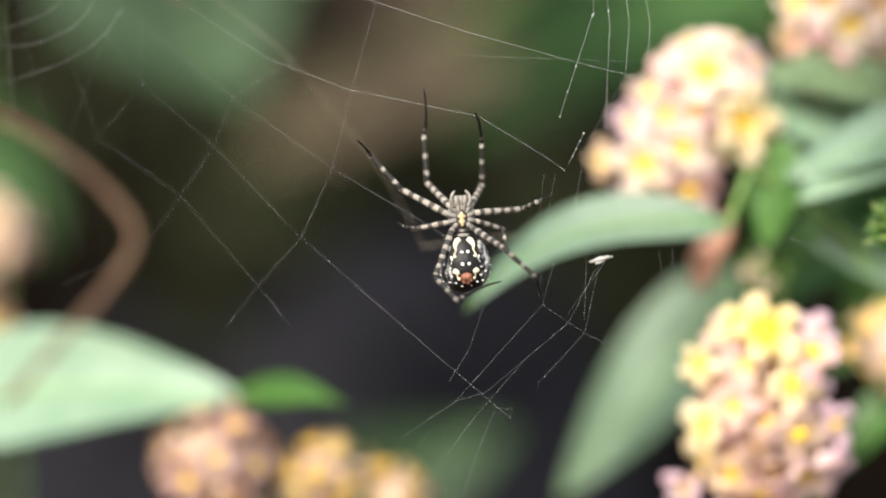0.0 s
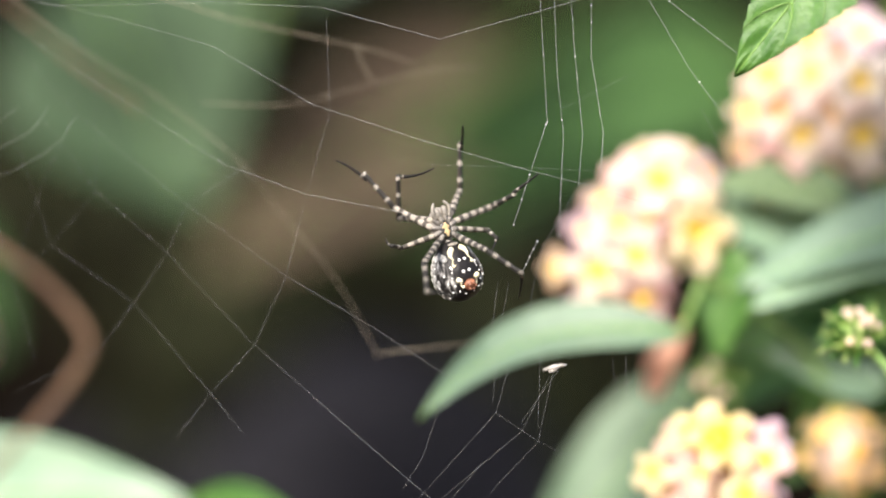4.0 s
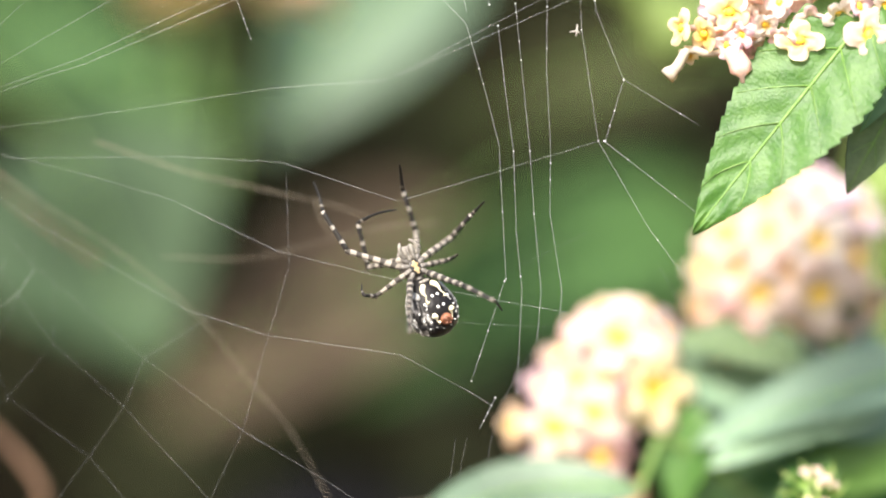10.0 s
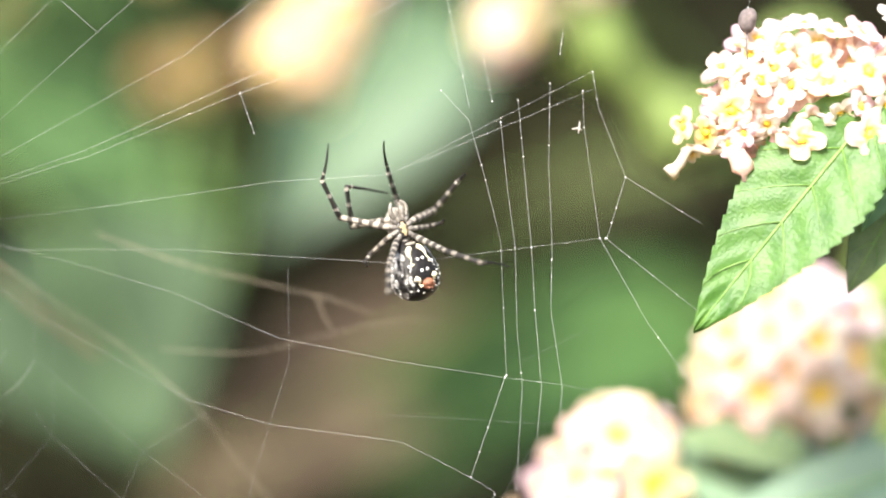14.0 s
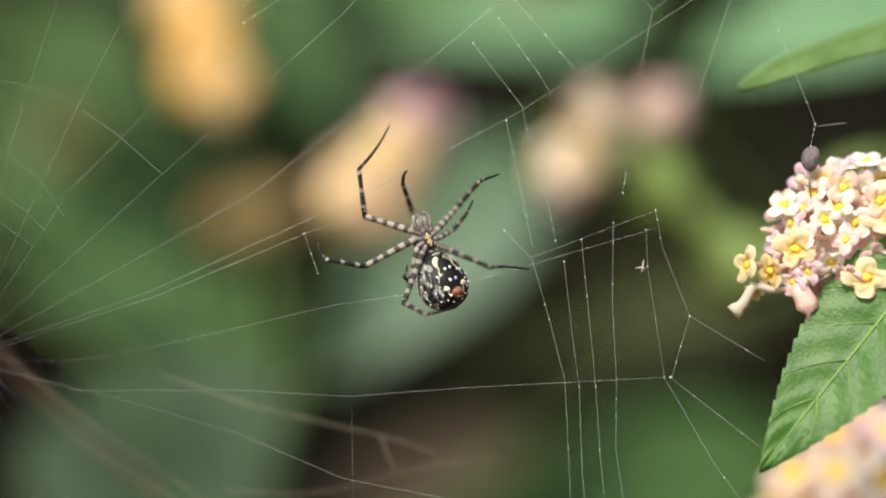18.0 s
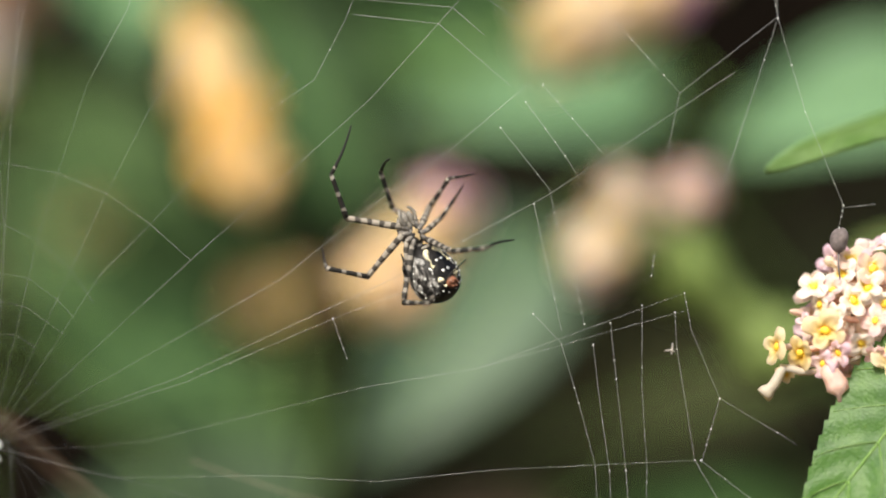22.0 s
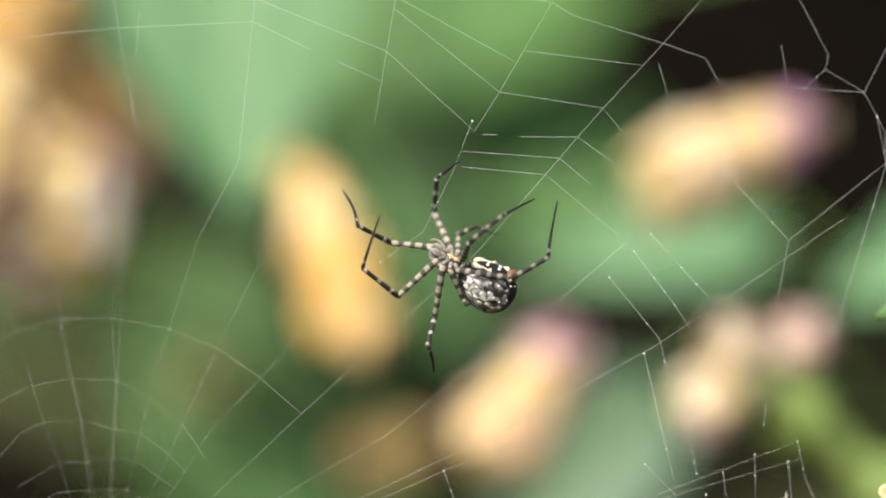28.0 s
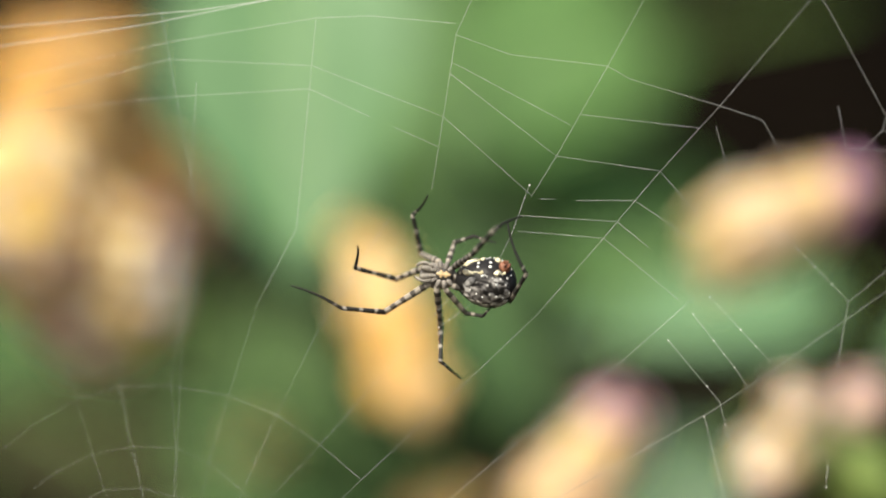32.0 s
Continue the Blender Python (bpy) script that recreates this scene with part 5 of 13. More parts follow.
thread([(-154.0, 58.9), (-146.1, 64.4), (-136.3, 69.4), (-126.6, 71.8), (-114.9, 71.5), (-102.2, 68.9), (-91.5, 64.3), (-82.4, 57.9), (-73.4, 49.9)], 0.034, "spiral_thread")
thread([(-146.3, 50.7), (-141.1, 54.1), (-133.3, 57.5), (-123.7, 58.9), (-114.0, 58.2), (-106.7, 54.7), (-99.4, 48.4), (-94.5, 41.1)], 0.034, "spiral_thread")
thread([(-140.9, 42.0), (-135.8, 47.3), (-130.3, 49.8), (-121.8, 49.9), (-114.8, 47.9), (-109.0, 46.8), (-103.0, 42.5), (-98.7, 38.1)], 0.034, "spiral_thread")
thread([(-136.5, 35.8), (-126.9, 41.0), (-121.2, 40.9), (-114.9, 41.9), (-109.3, 40.6), (-104.9, 37.4), (-100.6, 34.3)], 0.034, "spiral_thread")
thread([(-130.8, 32.6), (-127.6, 34.5), (-120.0, 35.0), (-111.8, 34.8), (-107.5, 32.1)], 0.034, "spiral_thread")
thread([(-113.6, -34.2), (-111.4, -34.1), (-99.9, -30.3), (-94.6, -27.5), (-90.2, -24.3), (-86.7, -19.3)], 0.034, "spiral_thread")
thread([(-113.4, -26.6), (-107.2, -26.5), (-102.0, -25.0), (-97.2, -22.7), (-94.1, -19.6), (-92.8, -17.0)], 0.034, "spiral_thread")
thread([(-113.3, -23.0), (-107.9, -21.6), (-103.5, -20.2), (-99.5, -17.2)], 0.034, "spiral_thread")
thread([(-112.6, 10.5), (-111.9, -19.2), (-111.2, -34.1), (-110.7, -40.1)], 0.028, "radial_thread")
thread([(-138.1, 76.5), (-136.1, 69.2), (-132.7, 57.5), (-130.3, 49.8), (-126.9, 41.0), (-117.8, 12.0)], 0.028, "radial_thread")
thread([(-126.5, 71.6), (-124.2, 58.8), (-121.8, 49.9), (-119.1, 34.8), (-117.4, 12.0)], 0.028, "radial_thread")
thread([(-113.7, 12.4), (-97.1, -15.2), (-82.7, -35.0), (-67.6, -48.1), (-49.3, -67.4)], 0.03, "radial_thread", True)
thread([(-49.2, -67.3), (-27.7, -86.0), (-14.3, -97.3), (-5.6, -104.6)], 0.03, "radial_thread", True)
thread([(1.4, 84.6), (13.5, 70.7)], 0.034, "spiral_thread", beads=(0,))
thread([(-2.2, 81.2), (5.9, 70.0), (8.8, 65.3)], 0.034, "spiral_thread", beads=(0,))
thread([(-7.5, 76.1), (2.6, 63.1), (4.5, 53.7)], 0.034, "spiral_thread", beads=(0,))
thread([(16.7, 97.0), (29.6, 82.7), (26.9, 69.7)], 0.034, "spiral_thread", beads=(0,))
thread([(29.6, 82.6), (49.7, 97.7)], 0.032, "radial_thread")
thread([(38.6, 119.8), (37.9, 116.9), (45.7, 112.1)], 0.03, "spiral_thread")
thread([(37.9, 116.9), (30.3, 110.5)], 0.03, "spiral_thread")
HUB = (-117.3, 11.3)
for k in range(4):
    away = 7.0 + 5.2 * k
    thread([(HUB[0] + away * (1 + 0.05 * math.sin(3 * a + k)) * math.cos(radians(a * 14 - 12)), HUB[1] + away * (1 + 0.05 * math.sin(5 * a + 2 * k)) * math.sin(radians(a * 14 - 12))) for a in range(9)], 0.026, "hub_thread", True)
part("silk_band", tube(smooth_line([(-0.1163, 0.0139, 0.0128), (-0.1150, 0.0139, 0.0112), (-0.1168, 0.0139, 0.0098), (-0.1152, 0.0139, 0.0083), (-0.1166, 0.0139, 0.0068), (-0.1155, 0.0139, 0.0052)], 4), 0.00045, 6), SILK_BAND, web, "white zigzag silk band at the hub")
ob = root("stuck_scrap", (0.0273, 0.5190, 0.9295), "tiny pale insect scrap caught in a thread", "scrap")
for ends in (((-0.0013, 0, 0), (0, 0.0002, 0.0002), (0.0008, 0, -0.0002)), ((0, 0, -0.0009), (0.0002, 0, 0.0003), (0.0003, 0, 0.0016))):
    part("scrap_wing", tube(ends, [0.0001, 0.00019, 0.00007], 6), DRY_SCRAP, ob)
ob = root("stuck_scrap", (0.0132, 0.5120, 0.8285), "small curled pale scrap caught in the threads", "scrap")
for ends in (((-0.0022, 0, -0.0005), (0, 0, 0.0002), (0.0026, 0, 0.0006)), ((-0.001, 0, -0.0008), (0.0004, 0.0004, -0.0003), (0.0016, 0, 0.0008))):
    part("scrap_wing", tube(ends, [0.0002, 0.0005, 0.00015], 6), DRY_SCRAP, ob)

# ---- the spider ----


def banded(name, light, dark, period, share, shift, tip=None):
    """Leg cuticle ringed light and dark along the limb; past tip (m) it stays dark."""
    m, t, b = material(name, 0.72, 0.0, 0.25)
    co = t.nodes.new("ShaderNodeTexCoord").outputs["Object"]
    sep = t.nodes.new("ShaderNodeSeparateXYZ")
    t.links.new(co, sep.inputs[0])
    no = node(t, "ShaderNodeTexNoise", Scale=700.0, Detail=3.0)
    t.links.new(co, no.inputs["Vector"])
    z = math_node(t, "ADD", sep.outputs[2], math_node(t, "MULTIPLY", math_node(t, "SUBTRACT", no.outputs[0], 0.5), period * 0.45))
    f = math_node(t, "FRACT", math_node(t, "ADD", math_node(t, "DIVIDE", z, period), shift))
    ring = ramp(t, f, [(0.0, light), (share - 0.06, light), (share + 0.04, dark), (0.94, dark)])
    col = mix(t, math_node(t, "MULTIPLY", no.outputs[0], 0.28), ring, tuple(0.4 * (p + q) * 0.8 for p, q in zip(light, dark)))
    if tip is not None:
        k = math_node(t, "GREATER_THAN", z, tip)
        col = mix(t, k, col, dark)
    t.links.new(col, b.inputs["Base Color"])
    bump(t, b, no.outputs[0], 0.5, 0.00015)
    return m


PALE, BLACK = (0.36, 0.325, 0.27), (0.012, 0.011, 0.010)
FEMUR = banded("thigh_rings", (0.33, 0.295, 0.245), (0.05, 0.043, 0.036), 0.0025, 0.56, 0.1)
TIBIA = banded("shin_rings", (0.34, 0.31, 0.265), BLACK, 0.0037, 0.25, 0.55)
TARSUS = banded("foot_black", (0.25, 0.225, 0.19), BLACK, 0.0040, 0.2, 0.7, 0.0016)
FEMUR_DARK = banded("hind_thigh_rings", (0.26, 0.235, 0.2), (0.03, 0.027, 0.024), 0.0024, 0.45, 0.1)
TIBIA_DARK = banded("hind_shin_rings", (0.2, 0.18, 0.15), (0.016, 0.015, 0.014), 0.0032, 0.3, 0.55)
GREY_SKIN = mottled("grey_cuticle", (0.06, 0.052, 0.045), (0.34, 0.31, 0.27), 420, 0.55, 0.5, 0.0002)
PALE_SKIN = mottled("pale_cuticle", (0.09, 0.08, 0.065), (0.38, 0.345, 0.29), 500, 0.5, 0.4, 0.0002)
DARK_SKIN = mottled("dark_cuticle", (0.012, 0.011, 0.010), (0.04, 0.036, 0.032), 500, 0.4, 0.4, 0.0002)
CREAM_MARK = mottled("cream_yellow_mark", (0.72, 0.64, 0.38), (0.85, 0.8, 0.6), 600, 0.5, 0.3, 0.0001)
WHITE_MARK = mottled("white_mark", (0.75, 0.75, 0.72), (0.86, 0.86, 0.83), 600, 0.5, 0.3, 0.0001)
AMBER_MARK = mottled("amber_mark", (0.4, 0.27, 0.12), (0.58, 0.44, 0.24), 600, 0.5, 0.3, 0.0001)
PALE_FLANK = mottled("pale_flank_mark", (0.42, 0.4, 0.36), (0.66, 0.64, 0.58), 600, 0.5, 0.3, 0.0001)
SILVER = mottled("silver_hairs", (0.08, 0.08, 0.078), (0.62, 0.61, 0.58), 900, 0.45, 0.5, 0.0002)
RUST = mottled("rust_brown_cuticle", (0.1, 0.032, 0.016), (0.3, 0.12, 0.06), 700, 0.45, 0.5, 0.0002)


def belly_skin():
    """Black belly panel, silver mottled flanks with dark streaks."""
    m, t, b = material("belly_skin", 0.5, 0.0, 0.22)
    co = t.nodes.new("ShaderNodeTexCoord").outputs["Object"]
    sep = t.nodes.new("ShaderNodeSeparateXYZ")
    t.links.new(co, sep.inputs[0])
    no = node(t, "ShaderNodeTexNoise", Scale=480.0, Detail=4.0, Distortion=1.2)
    fl = node(t, "ShaderNodeTexVoronoi", Scale=620.0)
    stretch = t.nodes.new("ShaderNodeVectorMath")
    stretch.operation = "MULTIPLY"
    stretch.inputs[1].default_value = (1.7, 0.6, 1.3)
    t.links.new(co, stretch.inputs[0])
    t.links.new(stretch.outputs[0], no.inputs["Vector"])
    t.links.new(co, fl.inputs["Vector"])
    flank = ramp(t, no.outputs[0], [(0.41, (0.016, 0.015, 0.014)), (0.5, (0.2, 0.19, 0.18)), (0.6, (0.6, 0.59, 0.56))])
    specks = ramp(t, fl.outputs["Distance"], [(0.1, (0.6, 0.58, 0.52)), (0.17, (0.013, 0.012, 0.011))])
    wide = math_node(t, "ADD", math_node(t, "ABSOLUTE", sep.outputs[0]), math_node(t, "MULTIPLY", math_node(t, "SUBTRACT", no.outputs[0], 0.5), 0.0022))
    back = math_node(t, "MULTIPLY", math_node(t, "ADD", sep.outputs[1], 0.0052), -0.35)
    side = ramp(t, math_node(t, "DIVIDE", math_node(t, "SUBTRACT", wide, math_node(t, "MAXIMUM", back, 0.0)), 0.0056), [(0.56, (0, 0, 0)), (0.68, (1, 1, 1))])
    col = mix(t, side, (0.011, 0.010, 0.010), flank)
    edge = ramp(t, math_node(t, "DIVIDE", wide, 0.0056), [(0.5, (0, 0, 0)), (0.62, (0.4, 0.4, 0.4))])
    col = mix(t, edge, col, mix(t, 0.5, specks, flank, "LIGHTEN"))
    t.links.new(col, b.inputs["Base Color"])
    bump(t, b, fl.outputs["Distance"], 0.35, 0.0003)
    return m


spider = root("spider", (0, 0.524, 0.9), "black and silver orb-weaver with yellow belly marks and ringed legs", "spider")


def mm(*v):
    return Vector(v) / 1000


def lump(name, at, size, mat, parent=None, turn=None, u=12, v=8, label=""):
    bm = egg(bmesh.new(), (0, 0, 0), size[0] / 1000, size[1] / 1000, size[2] / 1000, u, v)
    ob = part(name, bm, mat, parent or spider, label)
    ob.matrix_basis = Matrix.Translation(mm(*at)) @ (turn or Matrix())
    return ob


BELLY = (5.3, 6.5, 5.0)
bm = bmesh.new()
bmesh.ops.create_uvsphere(bm, u_segments=40, v_segments=28, radius=1)
for v in bm.verts:
    x, y, z = v.co
    w = 1.0 - 0.16 * y + 0.03 * noise.noise(v.co * 2.5)
    v.co = mm(x * BELLY[0] * w, y * BELLY[1], z * BELLY[2] * w * (0.92 if z > 0 else 1.1))
    v.co *= 1 + 0.012 * noise.noise(v.co * 900)
belly = part("abdomen", bm, belly_skin(), spider, "black belly with silver mottled flanks")
belly.location = mm(0, -9.0, -0.9)


def on_belly(x, y, raise_=0.05):
    """A place and turn on the belly's face at x, y (mm from its middle)."""
    w = 1.0 - 0.16 * y / BELLY[1]
    q = max(0.02, 1 - (x / BELLY[0] / w) ** 2 - (y / BELLY[1]) ** 2)
    z = BELLY[2] * w * 0.92 * math.sqrt(q)
    n = Vector((x / BELLY[0] ** 2, y / BELLY[1] ** 2, z / BELLY[2] ** 2)).normalized()
    return mm(x, y, z) + n * raise_ / 1000, facing(n)


def belly_mark(name, x, y, size, mat, spin=0.0, label=""):
    p, turn = on_belly(x, y)
    bm = egg(bmesh.new(), (0, 0, 0), size[0] / 1000, size[1] / 1000, 0.00022, 10, 6)
    ob = part(name, bm, mat, belly, label)
    ob.matrix_basis = Matrix.Translation(p) @ turn @ Matrix.Rotation(radians(spin), 4, "Z")


def belly_stripe(points, r, mat, label):
    line = smooth_line([on_belly(x, y, 0.02)[0] for x, y in points], 5)
    n = len(line)
    rad = [r / 1000 * (0.7 + 0.5 * math.sin(2.0 * i / n * math.pi + 0.6)) for i in range(n)]
    part("belly_stripe", tube(line, rad, 7), mat, belly, label)


for s in (-1, 1):
    belly_stripe([(s * 0.8, 4.7), (s * 1.5, 4.1), (s * 1.9, 3.2), (s * 1.8, 2.4), (s * 2.2, 1.5), (s * 2.0, 0.9)], 0.55, CREAM_MARK, "cream-yellow belly bar")
    belly_stripe([(s * 2.9, 1.2), (s * 2.7, 0.5), (s * 3.0, -0.2)], 0.22, WHITE_MARK, "thin white streak")
    belly_stripe([(s * 2.5, -1.7), (s * 1.8, -2.3), (s * 1.9, -3.1), (s * 1.4, -3.6)], 0.5, CREAM_MARK, "yellow patch beside the spinnerets")
    for x, y, r in ((0.62, 2.0, 0.34), (0.68, -0.5, 0.38), (3.2, -1.2, 0.18), (3.0, -2.9, 0.22), (2.2, -4.3, 0.2), (1.0, -5.0, 0.15),
                    (4.4, -0.4, 0.22), (4.1, -2.2, 0.28), (3.4, -4.1, 0.26)):
        belly_mark("white_spot", s * x, y, (r, r * 0.95), WHITE_MARK)
for s in (-1, 1):
    belly_mark("silver_patch", s * 3.3, 3.3, (0.75, 1.5), SILVER, 28 * s, "silver-white patch beside the waist")
def flank_mark(name, y, around, size, mat, label=""):
    """A flat mark on the belly's flank: y mm along it, turned so many degrees from the belly's middle line."""
    w = 1.0 - 0.16 * y / BELLY[1]
    c, ring = math.radians(around), math.sqrt(1 - (y / BELLY[1]) ** 2)
    deep = BELLY[2] * w * (0.92 if math.cos(c) > 0 else 1.1)
    p = Vector((math.sin(c) * ring * BELLY[0] * w, y, math.cos(c) * ring * deep))
    n = Vector((p.x / BELLY[0] ** 2, p.y / BELLY[1] ** 2, p.z / deep ** 2)).normalized()
    ob = part(name, egg(bmesh.new(), (0, 0, 0), size[0] / 1000, size[1] / 1000, 0.00018, 10, 6), mat, belly, label)
    ob.matrix_basis = Matrix.Translation(p / 1000) @ facing(n)


for s in (-1, 1):
    for k, y in enumerate((3.6, 2.2, 0.8, -0.6, -2.0, -3.4, -4.6)):
        flank_mark("flank_streak", y, s * (108 + 5 * (k % 2)), (0.85 - 0.06 * k, 0.38), PALE_FLANK, "short pale streak low on the flank")
        flank_mark("white_spot", y - 0.5, s * (78 + 6 * (k % 3)), (0.2, 0.24), WHITE_MARK)
belly_mark("pale_patch", 0.0, 5.5, (1.3, 0.55), PALE_SKIN, 0, "tan patch at the waist")
p, turn = on_belly(0, -3.4, 0.2)
spin = part("spinneret", egg(bmesh.new(), (0, 0, 0), 0.0014, 0.0013, 0.001, 14, 9), RUST, belly, "rust-brown spinneret cone")
spin.matrix_basis = Matrix.Translation(p) @ turn
for a in range(5):
    ob = part("spigot", egg(bmesh.new(), (0.0007 * math.cos(a * 1.257), 0.0007 * math.sin(a * 1.257), 0.0008), 0.00035, 0.00035, 0.0006, 8, 6), RUST, spin)

lump("carapace", (0, 0.9, -1.3), (2.9, 4.0, 1.5), GREY_SKIN, u=18, v=12, label="grey hairy head shield")
lump("waist", (0, -3.0, -0.8), (0.9, 1.2, 0.9), GREY_SKIN)
lump("sternum", (0, -0.1, 0.0), (1.5, 2.1, 0.7), DARK_SKIN, u=16, v=10, label="black breast plate")
mark = lump("breast_mark", (0, -0.1, 0.55), (0.5, 1.6, 0.25), AMBER_MARK, label="pale amber cross on the breast plate")
for y, w in ((0.55, 0.9), (-0.5, 0.75)):
    lump("mark_arm", (0, y, 0.02), (w, 0.42, 0.2), AMBER_MARK, mark)
for s in (-1, 1):
    lump("jaw", (s * 0.85, 3.5, 0.1), (0.75, 1.5, 0.85), PALE_SKIN, turn=Matrix.Rotation(-0.12 * s, 4, "Z"), label="pale hairy jaw")
    lump("mouth_plate", (s * 0.6, 2.2, 0.45), (0.45, 0.8, 0.4), PALE_SKIN)
    pts = smooth_line([mm(s * 1.5, 2.4, 0.2), mm(s * 2.0, 3.8, 0.5), mm(s * 1.7, 5.0, 0.7), mm(s * 1.1, 5.8, 0.5)], 4)
    part("feeler", tube(pts, tapered(len(pts), 0.00048, 0.00026, 0.1), 7), PALE_SKIN, spider, "short pale ringed feeler")

HIPS = {"A": (2.0, 2.5), "B": (2.7, 1.0), "C": (2.7, -0.6), "D": (2.0, -2.0)}
LIMB = {"A": (11.84, 10.39, 11.47), "B": (12.24, 9.81, 7.81), "C": (8.04, 4.75, 5.03), "D": (12.01, 8.76, 11.97)}
legs, shins, feet = [], [], []


def limb(name, long, radii, mat, parent, bow=0.0, hairs=0, seed=0):
    """One limb segment along its own z, with bristles."""
    rng = random.Random(seed)
    n = len(radii) - 1
    line = [mm(bow * long * math.sin(math.pi * i / n), 0, long * i / n) for i in range(n + 1)]
    ob = part(name, tube(line, [r * 1.22 / 1000 for r in radii], 10), mat, parent)
    bm = bmesh.new()
    for i in range(hairs):
        z, a = rng.uniform(0.05, 0.97) * long, rng.uniform(0, 6.28)
        r = radii[int(z / long * n)]
        x0 = bow * long * math.sin(math.pi * z / long)
        d = Vector((math.cos(a), math.sin(a), 0.7))
        q = Vector((x0 + r * 0.8 * math.cos(a), r * 0.8 * math.sin(a), z))
        tube([q / 1000, (q + d * rng.uniform(0.3, 0.6)) / 1000], [0.000035, 0.00001], 3, bm)
    if hairs:
        part("bristles", bm, DARK_SKIN, ob if parent is spider else parent)
    return ob


for side in (-1, 1):
    for row in "ABCD":
        l1, l2, l3 = LIMB[row]
        k = 0.8 if row == "C" else 1.0
        hx, hy = HIPS[row]
        c = lump("coxa", (side * hx * 0.72, hy * 0.75, -0.1), (0.62, 1.15, 0.7), GREY_SKIN, turn=Matrix.Rotation(math.atan2(hy, side * hx) - math.pi / 2, 4, "Z"))
        leg = limb("leg", l1, [0.46 * k, 0.60 * k, 0.62 * k, 0.58 * k, 0.54 * k, 0.50 * k, 0.47 * k, 0.50 * k, 0.46 * k], FEMUR_DARK if row == "D" else FEMUR, spider, 0, 40, 3)
        tagged(leg, "ringed leg, pale at the thigh and black at the foot")
        leg.location = mm(side * hx, hy, -0.3)
        shin = limb("shin", l2, [0.44 * k, 0.47 * k, 0.45 * k, 0.41 * k, 0.38 * k, 0.37 * k, 0.42 * k, 0.34 * k], TIBIA_DARK if row == "D" else TIBIA, leg, 0, 30, 5)
        shin.location = mm(0, 0, l1)
        foot = limb("foot", l3, [0.33 * k, 0.30 * k, 0.26 * k, 0.23 * k, 0.20 * k, 0.185 * k, 0.16 * k, 0.11 * k], TARSUS, leg, 0.05, 0)
        foot.location = mm(0, 0, l1 + l2)
        legs.append(leg)
        shins.append(shin)
        feet.append(foot)

# ---- what moves: the spider's body and its legs ----


# how far the belly rolls on its waist (seconds, degrees)
ROLL = [(0, 0), (19, 0), (20, 8), (20.5, 13), (21, 20), (21.5, 8), (22, 0), (23.5, 5), (24, 3), (24.5, 20), (25, 33), (25.5, 22), (27.5, 18), (28, 15), (28.5, 13), (29, 11), (29.5, 5), (30, 3), (30.5, 6), (31, 6), (31.5, 18), (32, 35)]


def aim(x, y, z, dx, dy, dz):
    """A pose at a joint (mm), the limb's own z along the given way."""
    turn = Vector((0, 0, 1)).rotation_difference(Vector((dx, dy, dz)))
    return Matrix.Translation(Vector((x, y, z)) / 1000) @ turn.to_matrix().to_4x4()


